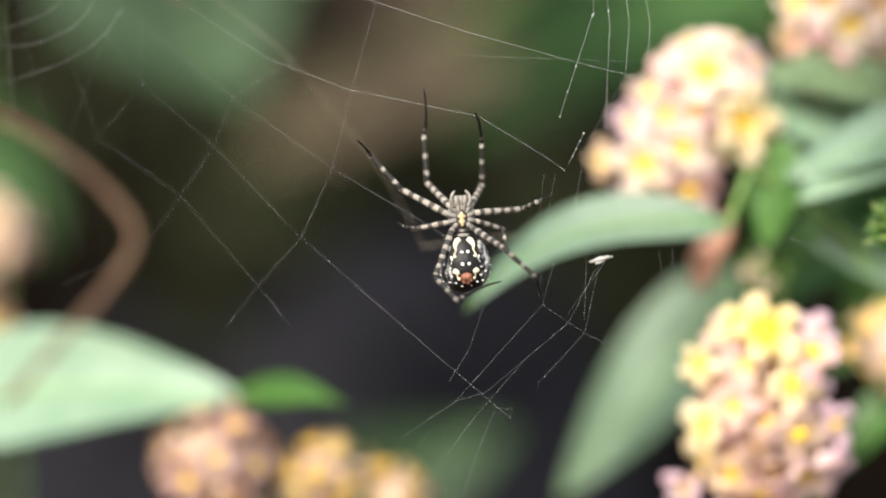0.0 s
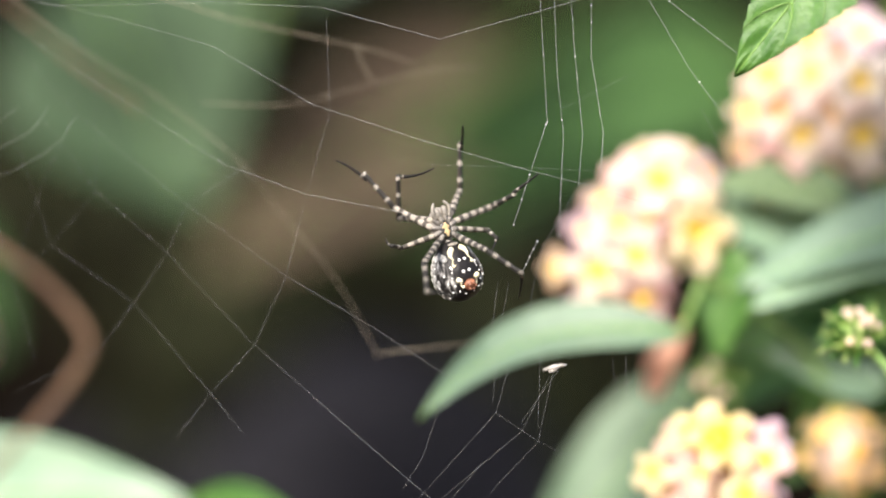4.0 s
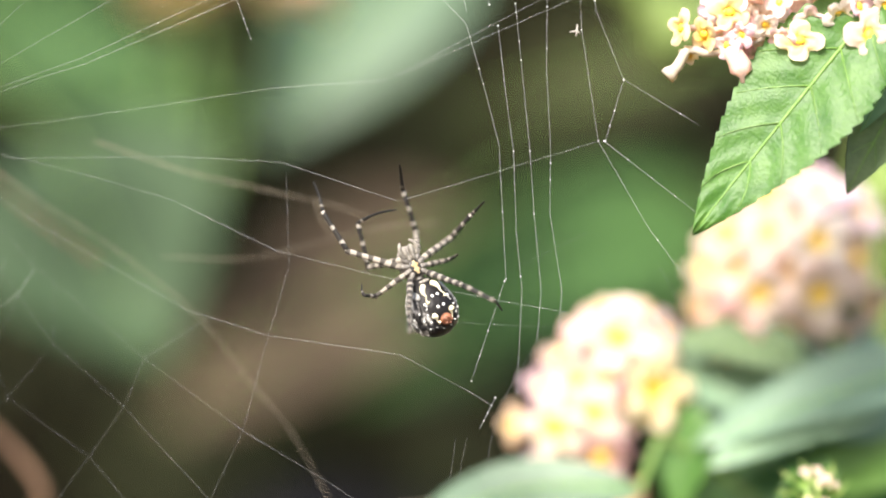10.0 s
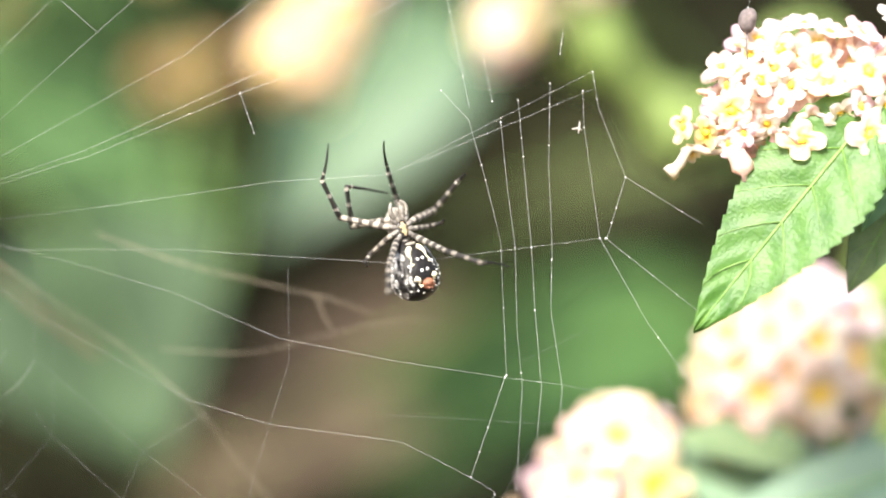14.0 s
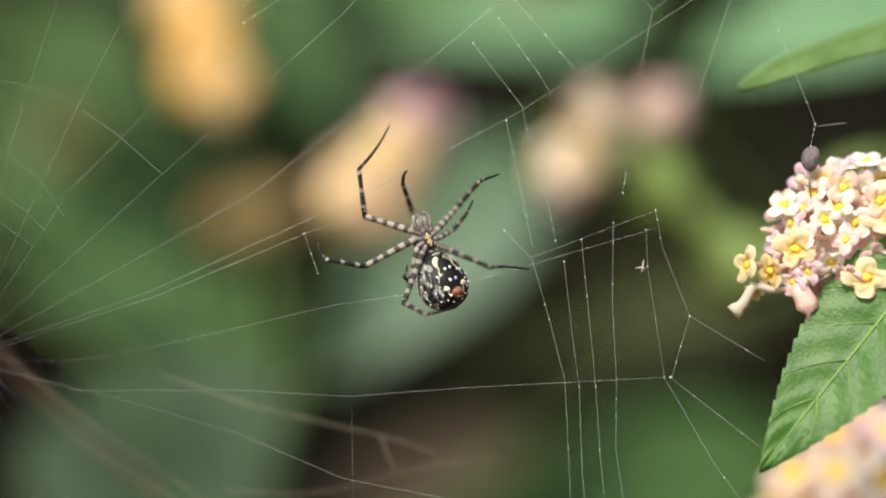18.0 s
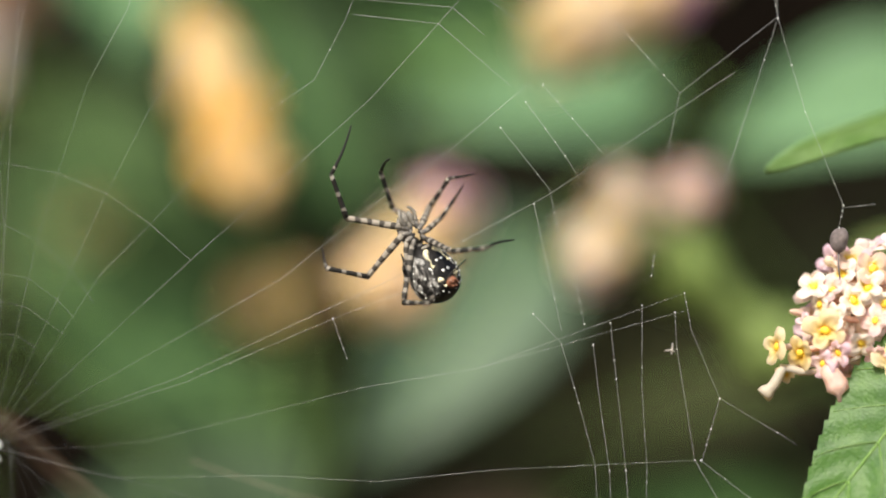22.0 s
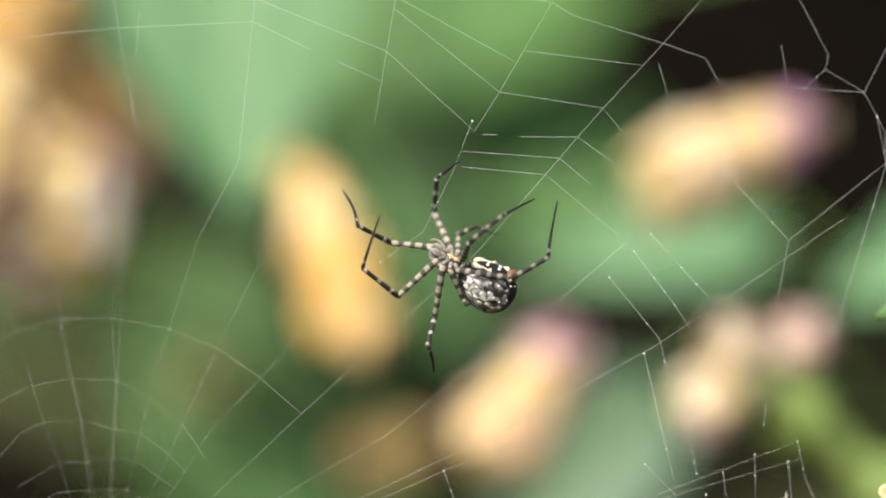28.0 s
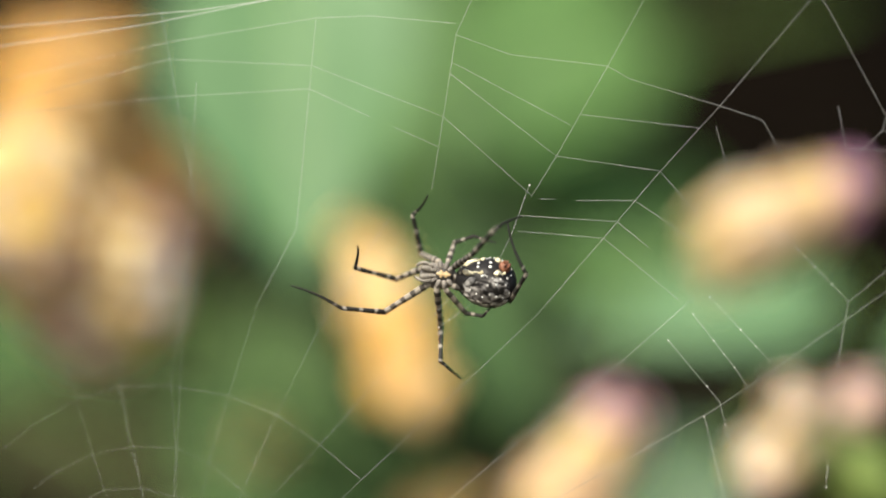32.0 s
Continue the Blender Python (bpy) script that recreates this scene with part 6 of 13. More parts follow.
def motions():
    for ob, rows in SWUNG:
        walk(ob, rows)
    walk(belly, [(t, Matrix.Translation(mm(0, -9.0, -0.9)) @ Matrix.Rotation(radians(a), 4, "Y")) for t, a in ROLL])
    walk(spider, [
        (0, pose(-0.01533, 0.51991, 0.83649, 82.2, -2.3, 5.5)),
        (0.5, pose(-0.01245, 0.51998, 0.83641, 79.8, -11.8, 15.4)),
        (1, pose(-0.01400, 0.51997, 0.83668, 81.4, -2.5, 22.3)),
        (1.5, pose(-0.01400, 0.52044, 0.84062, 82.8, -0.8, 13.3)),
        (2, pose(-0.01280, 0.52106, 0.84609, 83.9, 3.6, 4.1)),
        (2.5, pose(-0.01162, 0.52146, 0.84975, 84.5, 1.9, 11.2)),
        (4.5, pose(-0.00849, 0.52221, 0.85758, 77.1, -15.4, 28.5)),
        (5, pose(-0.01060, 0.52224, 0.85843, 81.7, -14.4, 17.5)),
        (5.5, pose(-0.00919, 0.52238, 0.85988, 77.8, -16.2, 28.2)),
        (6, pose(-0.00599, 0.52234, 0.85871, 64.9, -25.7, 42.7)),
        (7, pose(-0.00814, 0.52240, 0.85995, 78.1, -17.3, 28.0)),
        (7.5, pose(-0.00905, 0.52281, 0.86594, 86.7, -1.6, 20.7)),
        (8, pose(-0.00877, 0.52314, 0.87133, 87.0, -3.4, 15.6)),
        (8.5, pose(-0.00832, 0.52348, 0.87819, 83.7, -11.3, 21.1)),
        (9, pose(-0.00753, 0.52353, 0.87918, 78.7, -18.1, 27.3)),
        (9.5, pose(-0.00663, 0.52357, 0.87973, 71.3, -30.6, 30.9)),
        (10, pose(-0.00626, 0.52362, 0.88103, 77.5, -21.3, 27.7)),
        (10.5, pose(-0.01067, 0.52371, 0.88606, 82.9, -15.2, 21.2)),
        (11, pose(-0.00957, 0.52384, 0.89153, 87.9, -4.4, 15.1)),
        (11.5, pose(-0.00913, 0.52391, 0.89648, 85.8, -9.7, 20.4)),
        (12, pose(-0.00934, 0.52392, 0.89954, 82.1, -15.8, 26.1)),
        (12.5, pose(-0.01039, 0.52389, 0.90202, 68.8, -25.0, 42.3)),
        (13, pose(-0.00694, 0.52395, 0.90270, 60.9, -22.2, 55.8)),
        (13.5, pose(-0.00797, 0.52393, 0.90359, 54.8, -34.7, 51.2)),
        (14, pose(-0.00902, 0.52385, 0.90887, 81.4, -15.5, 31.2)),
        (14.5, pose(-0.01196, 0.52367, 0.91426, 88.9, -5.6, 20.2)),
        (16.5, pose(-0.01219, 0.52315, 0.92724, 63.9, -26.4, 51.4)),
        (17, pose(-0.01146, 0.52305, 0.92939, 69.1, -42.3, 33.1)),
        (17.5, pose(-0.01622, 0.52284, 0.93086, 72.7, -35.8, 33.3)),
        (18, pose(-0.01709, 0.52250, 0.93569, 82.0, -20.7, 32.3)),
        (18.5, pose(-0.01922, 0.52206, 0.94073, 82.5, -20.7, 32.2)),
        (19, pose(-0.02003, 0.52174, 0.94434, 80.2, -24.6, 32.8)),
        (19.5, pose(-0.02174, 0.52135, 0.94797, 71.6, -36.7, 36.1)),
        (20, pose(-0.02005, 0.52137, 0.94844, 70.7, -38.1, 36.6)),
        (20.5, pose(-0.02063, 0.52120, 0.95004, 61.2, -50.7, 40.5)),
        (21, pose(-0.01605, 0.52122, 0.95146, 42.8, -64.1, 53.7)),
        (21.5, pose(-0.02070, 0.52094, 0.95261, 71.1, -38.8, 36.7)),
        (22, pose(-0.02556, 0.52054, 0.95442, 77.9, -26.0, 38.6)),
        (22.5, pose(-0.02913, 0.51987, 0.95883, 81.8, -21.6, 37.7)),
        (23, pose(-0.02807, 0.51976, 0.96031, 81.8, -22.3, 37.8)),
        (23.5, pose(-0.03127, 0.51936, 0.96216, 74.0, -32.6, 40.0)),
        (24, pose(-0.03120, 0.51892, 0.96573, 76.1, -31.4, 39.3)),
        (24.5, pose(-0.03051, 0.51871, 0.96774, 59.9, -52.9, 43.6)),
        (25, pose(-0.02803, 0.51837, 0.97127, 34.0, -69.9, 62.1)),
        (25.5, pose(-0.03129, 0.51825, 0.97081, 64.8, -43.3, 44.7)),
        (27.5, pose(-0.04109, 0.51646, 0.97847, 56.1, -40.1, 57.9)),
        (28, pose(-0.04011, 0.51621, 0.98057, 43.7, -41.4, 67.9)),
        (28.5, pose(-0.03910, 0.51583, 0.98349, -13.0, -56.1, 104.5)),
        (29, pose(-0.04232, 0.51574, 0.98247, 60.8, -48.4, 48.6)),
        (29.5, pose(-0.04446, 0.51568, 0.98168, 64.2, -49.2, 44.8)),
        (30, pose(-0.04807, 0.51528, 0.98214, 66.9, -50.4, 41.3)),
        (30.5, pose(-0.05378, 0.51415, 0.98565, 52.4, -51.3, 55.8)),
        (31, pose(-0.05336, 0.51376, 0.98821, 46.1, -46.6, 64.4)),
        (31.5, pose(-0.05226, 0.51324, 0.99181, -21.3, -69.1, 114.4)),
        (32, pose(-0.05376, 0.51325, 0.99087, 61.5, -81.0, 36.3)),
    ])
    walk(legs[0], [
        (0, aim(-2.00, 2.50, -0.30, -0.370, 0.487, -0.791)),
        (0.2667, aim(-2.00, 2.50, -0.30, -0.183, 0.551, -0.814)),
        (0.5, aim(-2.00, 2.50, -0.30, 0.012, 0.593, -0.805)),
        (1, aim(-2.00, 2.50, -0.30, -0.186, 0.974, -0.132)),
        (1.5, aim(-2.00, 2.50, -0.30, 0.015, 0.651, -0.759)),
        (1.733, aim(-2.00, 2.50, -0.30, -0.209, 0.541, -0.815)),
        (2, aim(-2.00, 2.50, -0.30, -0.420, 0.395, -0.817)),
        (2.5, aim(-2.00, 2.50, -0.30, -0.332, 0.185, -0.925)),
        (4.5, aim(-2.00, 2.50, -0.30, -0.180, 0.246, -0.952)),
        (5, aim(-2.00, 2.50, -0.30, -0.339, 0.446, -0.829)),
        (5.267, aim(-2.00, 2.50, -0.30, -0.019, 0.564, -0.825)),
        (5.5, aim(-2.00, 2.50, -0.30, 0.303, 0.617, -0.726)),
        (6, aim(-2.00, 2.50, -0.30, -0.018, 1.000, -0.013)),
        (7, aim(-2.00, 2.50, -0.30, 0.325, 0.661, -0.676)),
        (7.5, aim(-2.00, 2.50, -0.30, -0.103, 0.593, -0.799)),
        (7.733, aim(-2.00, 2.50, -0.30, -0.279, 0.490, -0.826)),
        (8, aim(-2.00, 2.50, -0.30, -0.444, 0.366, -0.818)),
        (8.5, aim(-2.00, 2.50, -0.30, -0.330, 0.194, -0.924)),
        (9, aim(-2.00, 2.50, -0.30, -0.295, 0.110, -0.949)),
        (9.5, aim(-2.00, 2.50, -0.30, -0.188, 0.276, -0.943)),
        (10, aim(-2.00, 2.50, -0.30, -0.233, 0.125, -0.965)),
        (10.17, aim(-2.00, 2.50, -0.30, -0.113, 0.271, -0.956)),
        (10.33, aim(-2.00, 2.50, -0.30, 0.015, 0.412, -0.911)),
        (10.5, aim(-2.00, 2.50, -0.30, 0.137, 0.534, -0.834)),
        (10.73, aim(-2.00, 2.50, -0.30, -0.162, 0.587, -0.793)),
        (11, aim(-2.00, 2.50, -0.30, -0.446, 0.586, -0.677)),
        (11.5, aim(-2.00, 2.50, -0.30, -0.270, 0.137, -0.953)),
        (12, aim(-2.00, 2.50, -0.30, -0.344, 0.269, -0.900)),
        (12.17, aim(-2.00, 2.50, -0.30, -0.158, 0.306, -0.939)),
        (12.33, aim(-2.00, 2.50, -0.30, 0.041, 0.332, -0.943)),
        (12.5, aim(-2.00, 2.50, -0.30, 0.231, 0.344, -0.910)),
        (13, aim(-2.00, 2.50, -0.30, 0.101, 0.308, -0.946)),
        (13.5, aim(-2.00, 2.50, -0.30, 0.237, 0.593, -0.769)),
        (13.67, aim(-2.00, 2.50, -0.30, 0.071, 0.461, -0.884)),
        (13.83, aim(-2.00, 2.50, -0.30, -0.111, 0.292, -0.950)),
        (14, aim(-2.00, 2.50, -0.30, -0.275, 0.115, -0.954)),
        (14.5, aim(-2.00, 2.50, -0.30, -0.519, 0.467, -0.716)),
        (16.5, aim(-2.00, 2.50, -0.30, -0.103, 0.335, -0.936)),
        (17, aim(-2.00, 2.50, -0.30, -0.331, 0.383, -0.862)),
        (17.5, aim(-2.00, 2.50, -0.30, -0.076, 0.352, -0.933)),
        (18, aim(-2.00, 2.50, -0.30, -0.483, 0.600, -0.638)),
        (18.5, aim(-2.00, 2.50, -0.30, -0.274, 0.271, -0.923)),
        (19, aim(-2.00, 2.50, -0.30, -0.471, 0.233, -0.851)),
        (19.5, aim(-2.00, 2.50, -0.30, -0.339, 0.255, -0.906)),
        (20, aim(-2.00, 2.50, -0.30, -0.742, 0.516, -0.428)),
        (20.5, aim(-2.00, 2.50, -0.30, -0.408, 0.750, -0.521)),
        (21, aim(-2.00, 2.50, -0.30, -0.346, 0.924, -0.161)),
        (21.5, aim(-2.00, 2.50, -0.30, -0.027, 0.758, -0.651)),
        (21.73, aim(-2.00, 2.50, -0.30, -0.358, 0.727, -0.586)),
        (22, aim(-2.00, 2.50, -0.30, -0.648, 0.612, -0.454)),
        (22.5, aim(-2.00, 2.50, -0.30, -0.326, 0.128, -0.937)),
        (23, aim(-2.00, 2.50, -0.30, -0.439, 0.026, -0.898)),
        (23.5, aim(-2.00, 2.50, -0.30, -0.298, 0.140, -0.944)),
        (24, aim(-2.00, 2.50, -0.30, -0.620, -0.003, -0.785)),
        (24.27, aim(-2.00, 2.50, -0.30, -0.498, 0.161, -0.852)),
        (24.5, aim(-2.00, 2.50, -0.30, -0.354, 0.317, -0.880)),
        (25, aim(-2.00, 2.50, -0.30, -0.364, 0.660, -0.657)),
        (25.5, aim(-2.00, 2.50, -0.30, -0.553, 0.278, -0.785)),
        (27.5, aim(-2.00, 2.50, -0.30, -0.515, 0.182, -0.838)),
        (28, aim(-2.00, 2.50, -0.30, -0.457, 0.271, -0.847)),
        (28.27, aim(-2.00, 2.50, -0.30, -0.246, 0.574, -0.781)),
        (28.5, aim(-2.00, 2.50, -0.30, -0.001, 0.797, -0.604)),
        (28.67, aim(-2.00, 2.50, -0.30, -0.272, 0.636, -0.722)),
        (28.83, aim(-2.00, 2.50, -0.30, -0.543, 0.364, -0.756)),
        (29, aim(-2.00, 2.50, -0.30, -0.715, 0.081, -0.694)),
        (29.5, aim(-2.00, 2.50, -0.30, -0.330, 0.264, -0.907)),
        (30, aim(-2.00, 2.50, -0.30, -0.559, 0.044, -0.828)),
        (30.5, aim(-2.00, 2.50, -0.30, -0.499, 0.170, -0.850)),
        (31, aim(-2.00, 2.50, -0.30, -0.691, 0.214, -0.691)),
        (31.27, aim(-2.00, 2.50, -0.30, -0.537, 0.586, -0.607)),
        (31.5, aim(-2.00, 2.50, -0.30, -0.293, 0.858, -0.421)),
        (32, aim(-2.00, 2.50, -0.30, -0.553, 0.758, -0.345)),
    ])
    walk(shins[0], [
        (0, aim(0.00, -0.00, 11.57, 0.893, -0.173, 0.415)),
        (0.2667, aim(0.00, 0.00, 11.57, 0.422, -0.713, 0.560)),
        (0.5, aim(0.00, 0.00, 11.57, -0.276, -0.871, 0.406)),
        (1, aim(0.00, -0.00, 11.58, 0.469, -0.387, 0.794)),
        (1.267, aim(0.00, 0.00, 11.57, 0.139, -0.838, 0.528)),
        (1.5, aim(0.00, 0.00, 11.57, -0.244, -0.968, 0.061)),
        (1.733, aim(-0.00, 0.00, 11.57, 0.601, -0.799, 0.014)),
        (2, aim(-0.00, 0.00, 11.57, 0.998, -0.036, -0.043)),
        (2.5, aim(-0.00, 0.00, 11.57, 0.905, 0.383, -0.186)),
        (3.5, aim(0.00, -0.00, 11.57, 0.955, 0.025, -0.294)),
        (4.5, aim(0.00, -0.00, 11.57, 0.870, -0.336, -0.361)),
        (5, aim(0.00, -0.00, 11.57, 0.961, -0.171, 0.215)),
        (5.267, aim(0.00, -0.00, 11.57, 0.280, -0.561, 0.779)),
        (5.5, aim(0.00, 0.00, 11.57, -0.663, -0.427, 0.615)),
        (6, aim(0.00, -0.00, 11.58, 0.133, -0.498, 0.857)),
        (7, aim(-0.00, -0.00, 11.57, -0.505, -0.582, 0.637)),
        (7.5, aim(0.00, -0.00, 11.57, 0.119, -0.964, 0.238)),
        (7.733, aim(0.00, -0.00, 11.57, 0.765, -0.620, 0.173)),
        (8, aim(0.00, -0.00, 11.57, 0.998, 0.058, 0.016)),
        (8.5, aim(-0.00, 0.00, 11.57, 0.944, 0.256, -0.207)),
        (9, aim(0.00, -0.00, 11.57, 0.696, 0.654, -0.297)),
        (9.267, aim(0.00, 0.00, 11.57, 0.879, 0.167, -0.446)),
        (9.5, aim(-0.00, 0.00, 11.57, 0.806, -0.368, -0.464)),
        (9.733, aim(-0.00, 0.00, 11.57, 0.909, 0.068, -0.412)),
        (10, aim(0.00, 0.00, 11.57, 0.827, 0.490, -0.277)),
        (10.17, aim(-0.00, -0.00, 11.57, 0.917, 0.121, -0.381)),
        (10.33, aim(-0.00, -0.00, 11.57, -0.217, -0.973, -0.076)),
        (10.5, aim(-0.00, -0.00, 11.57, -0.545, -0.833, 0.093)),
        (10.73, aim(0.00, -0.00, 11.57, 0.235, -0.960, 0.153)),
        (11, aim(0.00, -0.00, 11.57, 0.868, -0.483, 0.117)),
        (11.5, aim(0.00, -0.00, 11.57, 0.912, 0.211, -0.353)),
        (12, aim(0.00, -0.00, 11.57, 0.961, 0.176, -0.212)),
        (12.17, aim(0.00, -0.00, 11.57, 0.789, 0.035, -0.614)),
        (12.33, aim(0.00, 0.00, 11.57, -0.572, -0.323, -0.754)),
        (12.5, aim(0.00, 0.00, 11.57, -0.864, -0.305, -0.400)),
        (13, aim(0.00, 0.00, 11.57, -0.604, -0.737, -0.302)),
        (13.5, aim(-0.00, -0.00, 11.57, -0.595, -0.757, -0.270)),
        (13.67, aim(0.00, -0.00, 11.57, -0.241, -0.739, -0.630)),
        (13.83, aim(0.00, -0.00, 11.57, 0.681, 0.002, -0.732)),
        (14, aim(0.00, -0.00, 11.57, 0.820, 0.380, -0.427)),
        (14.5, aim(0.00, -0.00, 11.57, 0.981, -0.048, 0.188)),
        (15.5, aim(0.00, -0.00, 11.57, 0.894, -0.446, -0.033)),
        (16.5, aim(0.00, -0.00, 11.57, 0.616, -0.748, -0.247)),
        (16.73, aim(0.00, -0.00, 11.57, 0.872, -0.389, -0.296)),
        (17, aim(0.00, -0.00, 11.57, 0.957, 0.047, -0.287)),
        (17.27, aim(0.00, -0.00, 11.57, 0.825, -0.398, -0.401)),
        (17.5, aim(0.00, -0.00, 11.57, 0.505, -0.752, -0.424)),
        (17.73, aim(-0.00, -0.00, 11.57, 0.842, -0.534, -0.083)),
        (18, aim(-0.00, 0.00, 11.58, 0.945, -0.167, 0.281)),
        (18.5, aim(-0.00, 0.00, 11.57, 0.973, -0.193, -0.125)),
        (19, aim(0.00, -0.00, 11.57, 0.873, 0.419, -0.251)),
        (19.5, aim(0.00, -0.00, 11.57, 0.977, 0.145, -0.155)),
        (20, aim(0.00, -0.00, 11.58, 0.776, 0.172, 0.607)),
        (20.5, aim(0.00, -0.00, 11.58, 0.678, -0.576, 0.457)),
        (21, aim(-0.00, 0.00, 11.58, 0.492, -0.566, 0.662)),
        (21.5, aim(0.00, -0.00, 11.57, 0.088, -0.770, 0.631)),
        (21.73, aim(-0.00, 0.00, 11.58, 0.595, -0.481, 0.643)),
        (22, aim(-0.00, 0.00, 11.58, 0.899, -0.028, 0.436)),
        (22.5, aim(0.00, -0.00, 11.57, 0.931, 0.350, -0.103)),
        (22.73, aim(-0.00, -0.00, 11.57, 0.641, 0.767, 0.022)),
        (23, aim(-0.00, 0.00, 11.57, 0.175, 0.974, 0.141)),
        (23.27, aim(-0.00, -0.00, 11.57, 0.669, 0.731, -0.132)),
        (23.5, aim(0.00, -0.00, 11.57, 0.910, 0.212, -0.356)),
        (23.73, aim(0.00, -0.00, 11.57, 0.719, 0.611, -0.331)),
        (24, aim(-0.00, -0.00, 11.58, 0.386, 0.890, -0.241)),
        (24.27, aim(0.00, -0.00, 11.58, 0.812, 0.424, -0.402)),
        (24.5, aim(0.00, -0.00, 11.57, 0.893, -0.222, -0.392)),
        (25, aim(0.00, -0.00, 11.58, 0.890, -0.410, -0.197)),
        (25.5, aim(0.00, -0.00, 11.58, 0.947, 0.276, -0.163)),
        (27.5, aim(0.00, -0.00, 11.58, 0.782, 0.624, -0.003)),
        (28, aim(-0.00, 0.00, 11.58, 0.983, 0.180, 0.046)),
        (28.27, aim(-0.00, 0.00, 11.58, 0.718, -0.695, 0.027)),
        (28.5, aim(-0.00, 0.00, 11.58, -0.147, -0.989, -0.014)),
        (28.67, aim(0.00, 0.00, 11.58, 0.217, -0.974, -0.070)),
        (28.83, aim(0.00, 0.00, 11.58, 0.810, 0.577, -0.103)),
        (29, aim(0.00, -0.00, 11.58, 0.550, 0.834, -0.054)),
        (29.27, aim(0.00, 0.00, 11.58, 0.929, 0.313, -0.196)),
        (29.5, aim(-0.00, 0.00, 11.57, 0.904, -0.344, -0.253)),
        (29.73, aim(0.00, 0.00, 11.57, 0.863, 0.370, -0.344)),
        (30, aim(0.00, -0.00, 11.58, 0.373, 0.892, -0.256)),
        (30.5, aim(0.00, -0.00, 11.58, 0.891, 0.439, 0.117)),
        (31, aim(0.00, -0.00, 11.58, 0.714, 0.349, 0.607)),
        (31.27, aim(0.00, 0.00, 11.58, 0.627, -0.270, 0.731)),
        (31.5, aim(-0.00, 0.00, 11.58, 0.285, -0.779, 0.558)),
        (32, aim(-0.00, 0.00, 11.58, 0.744, -0.356, 0.566)),
    ])
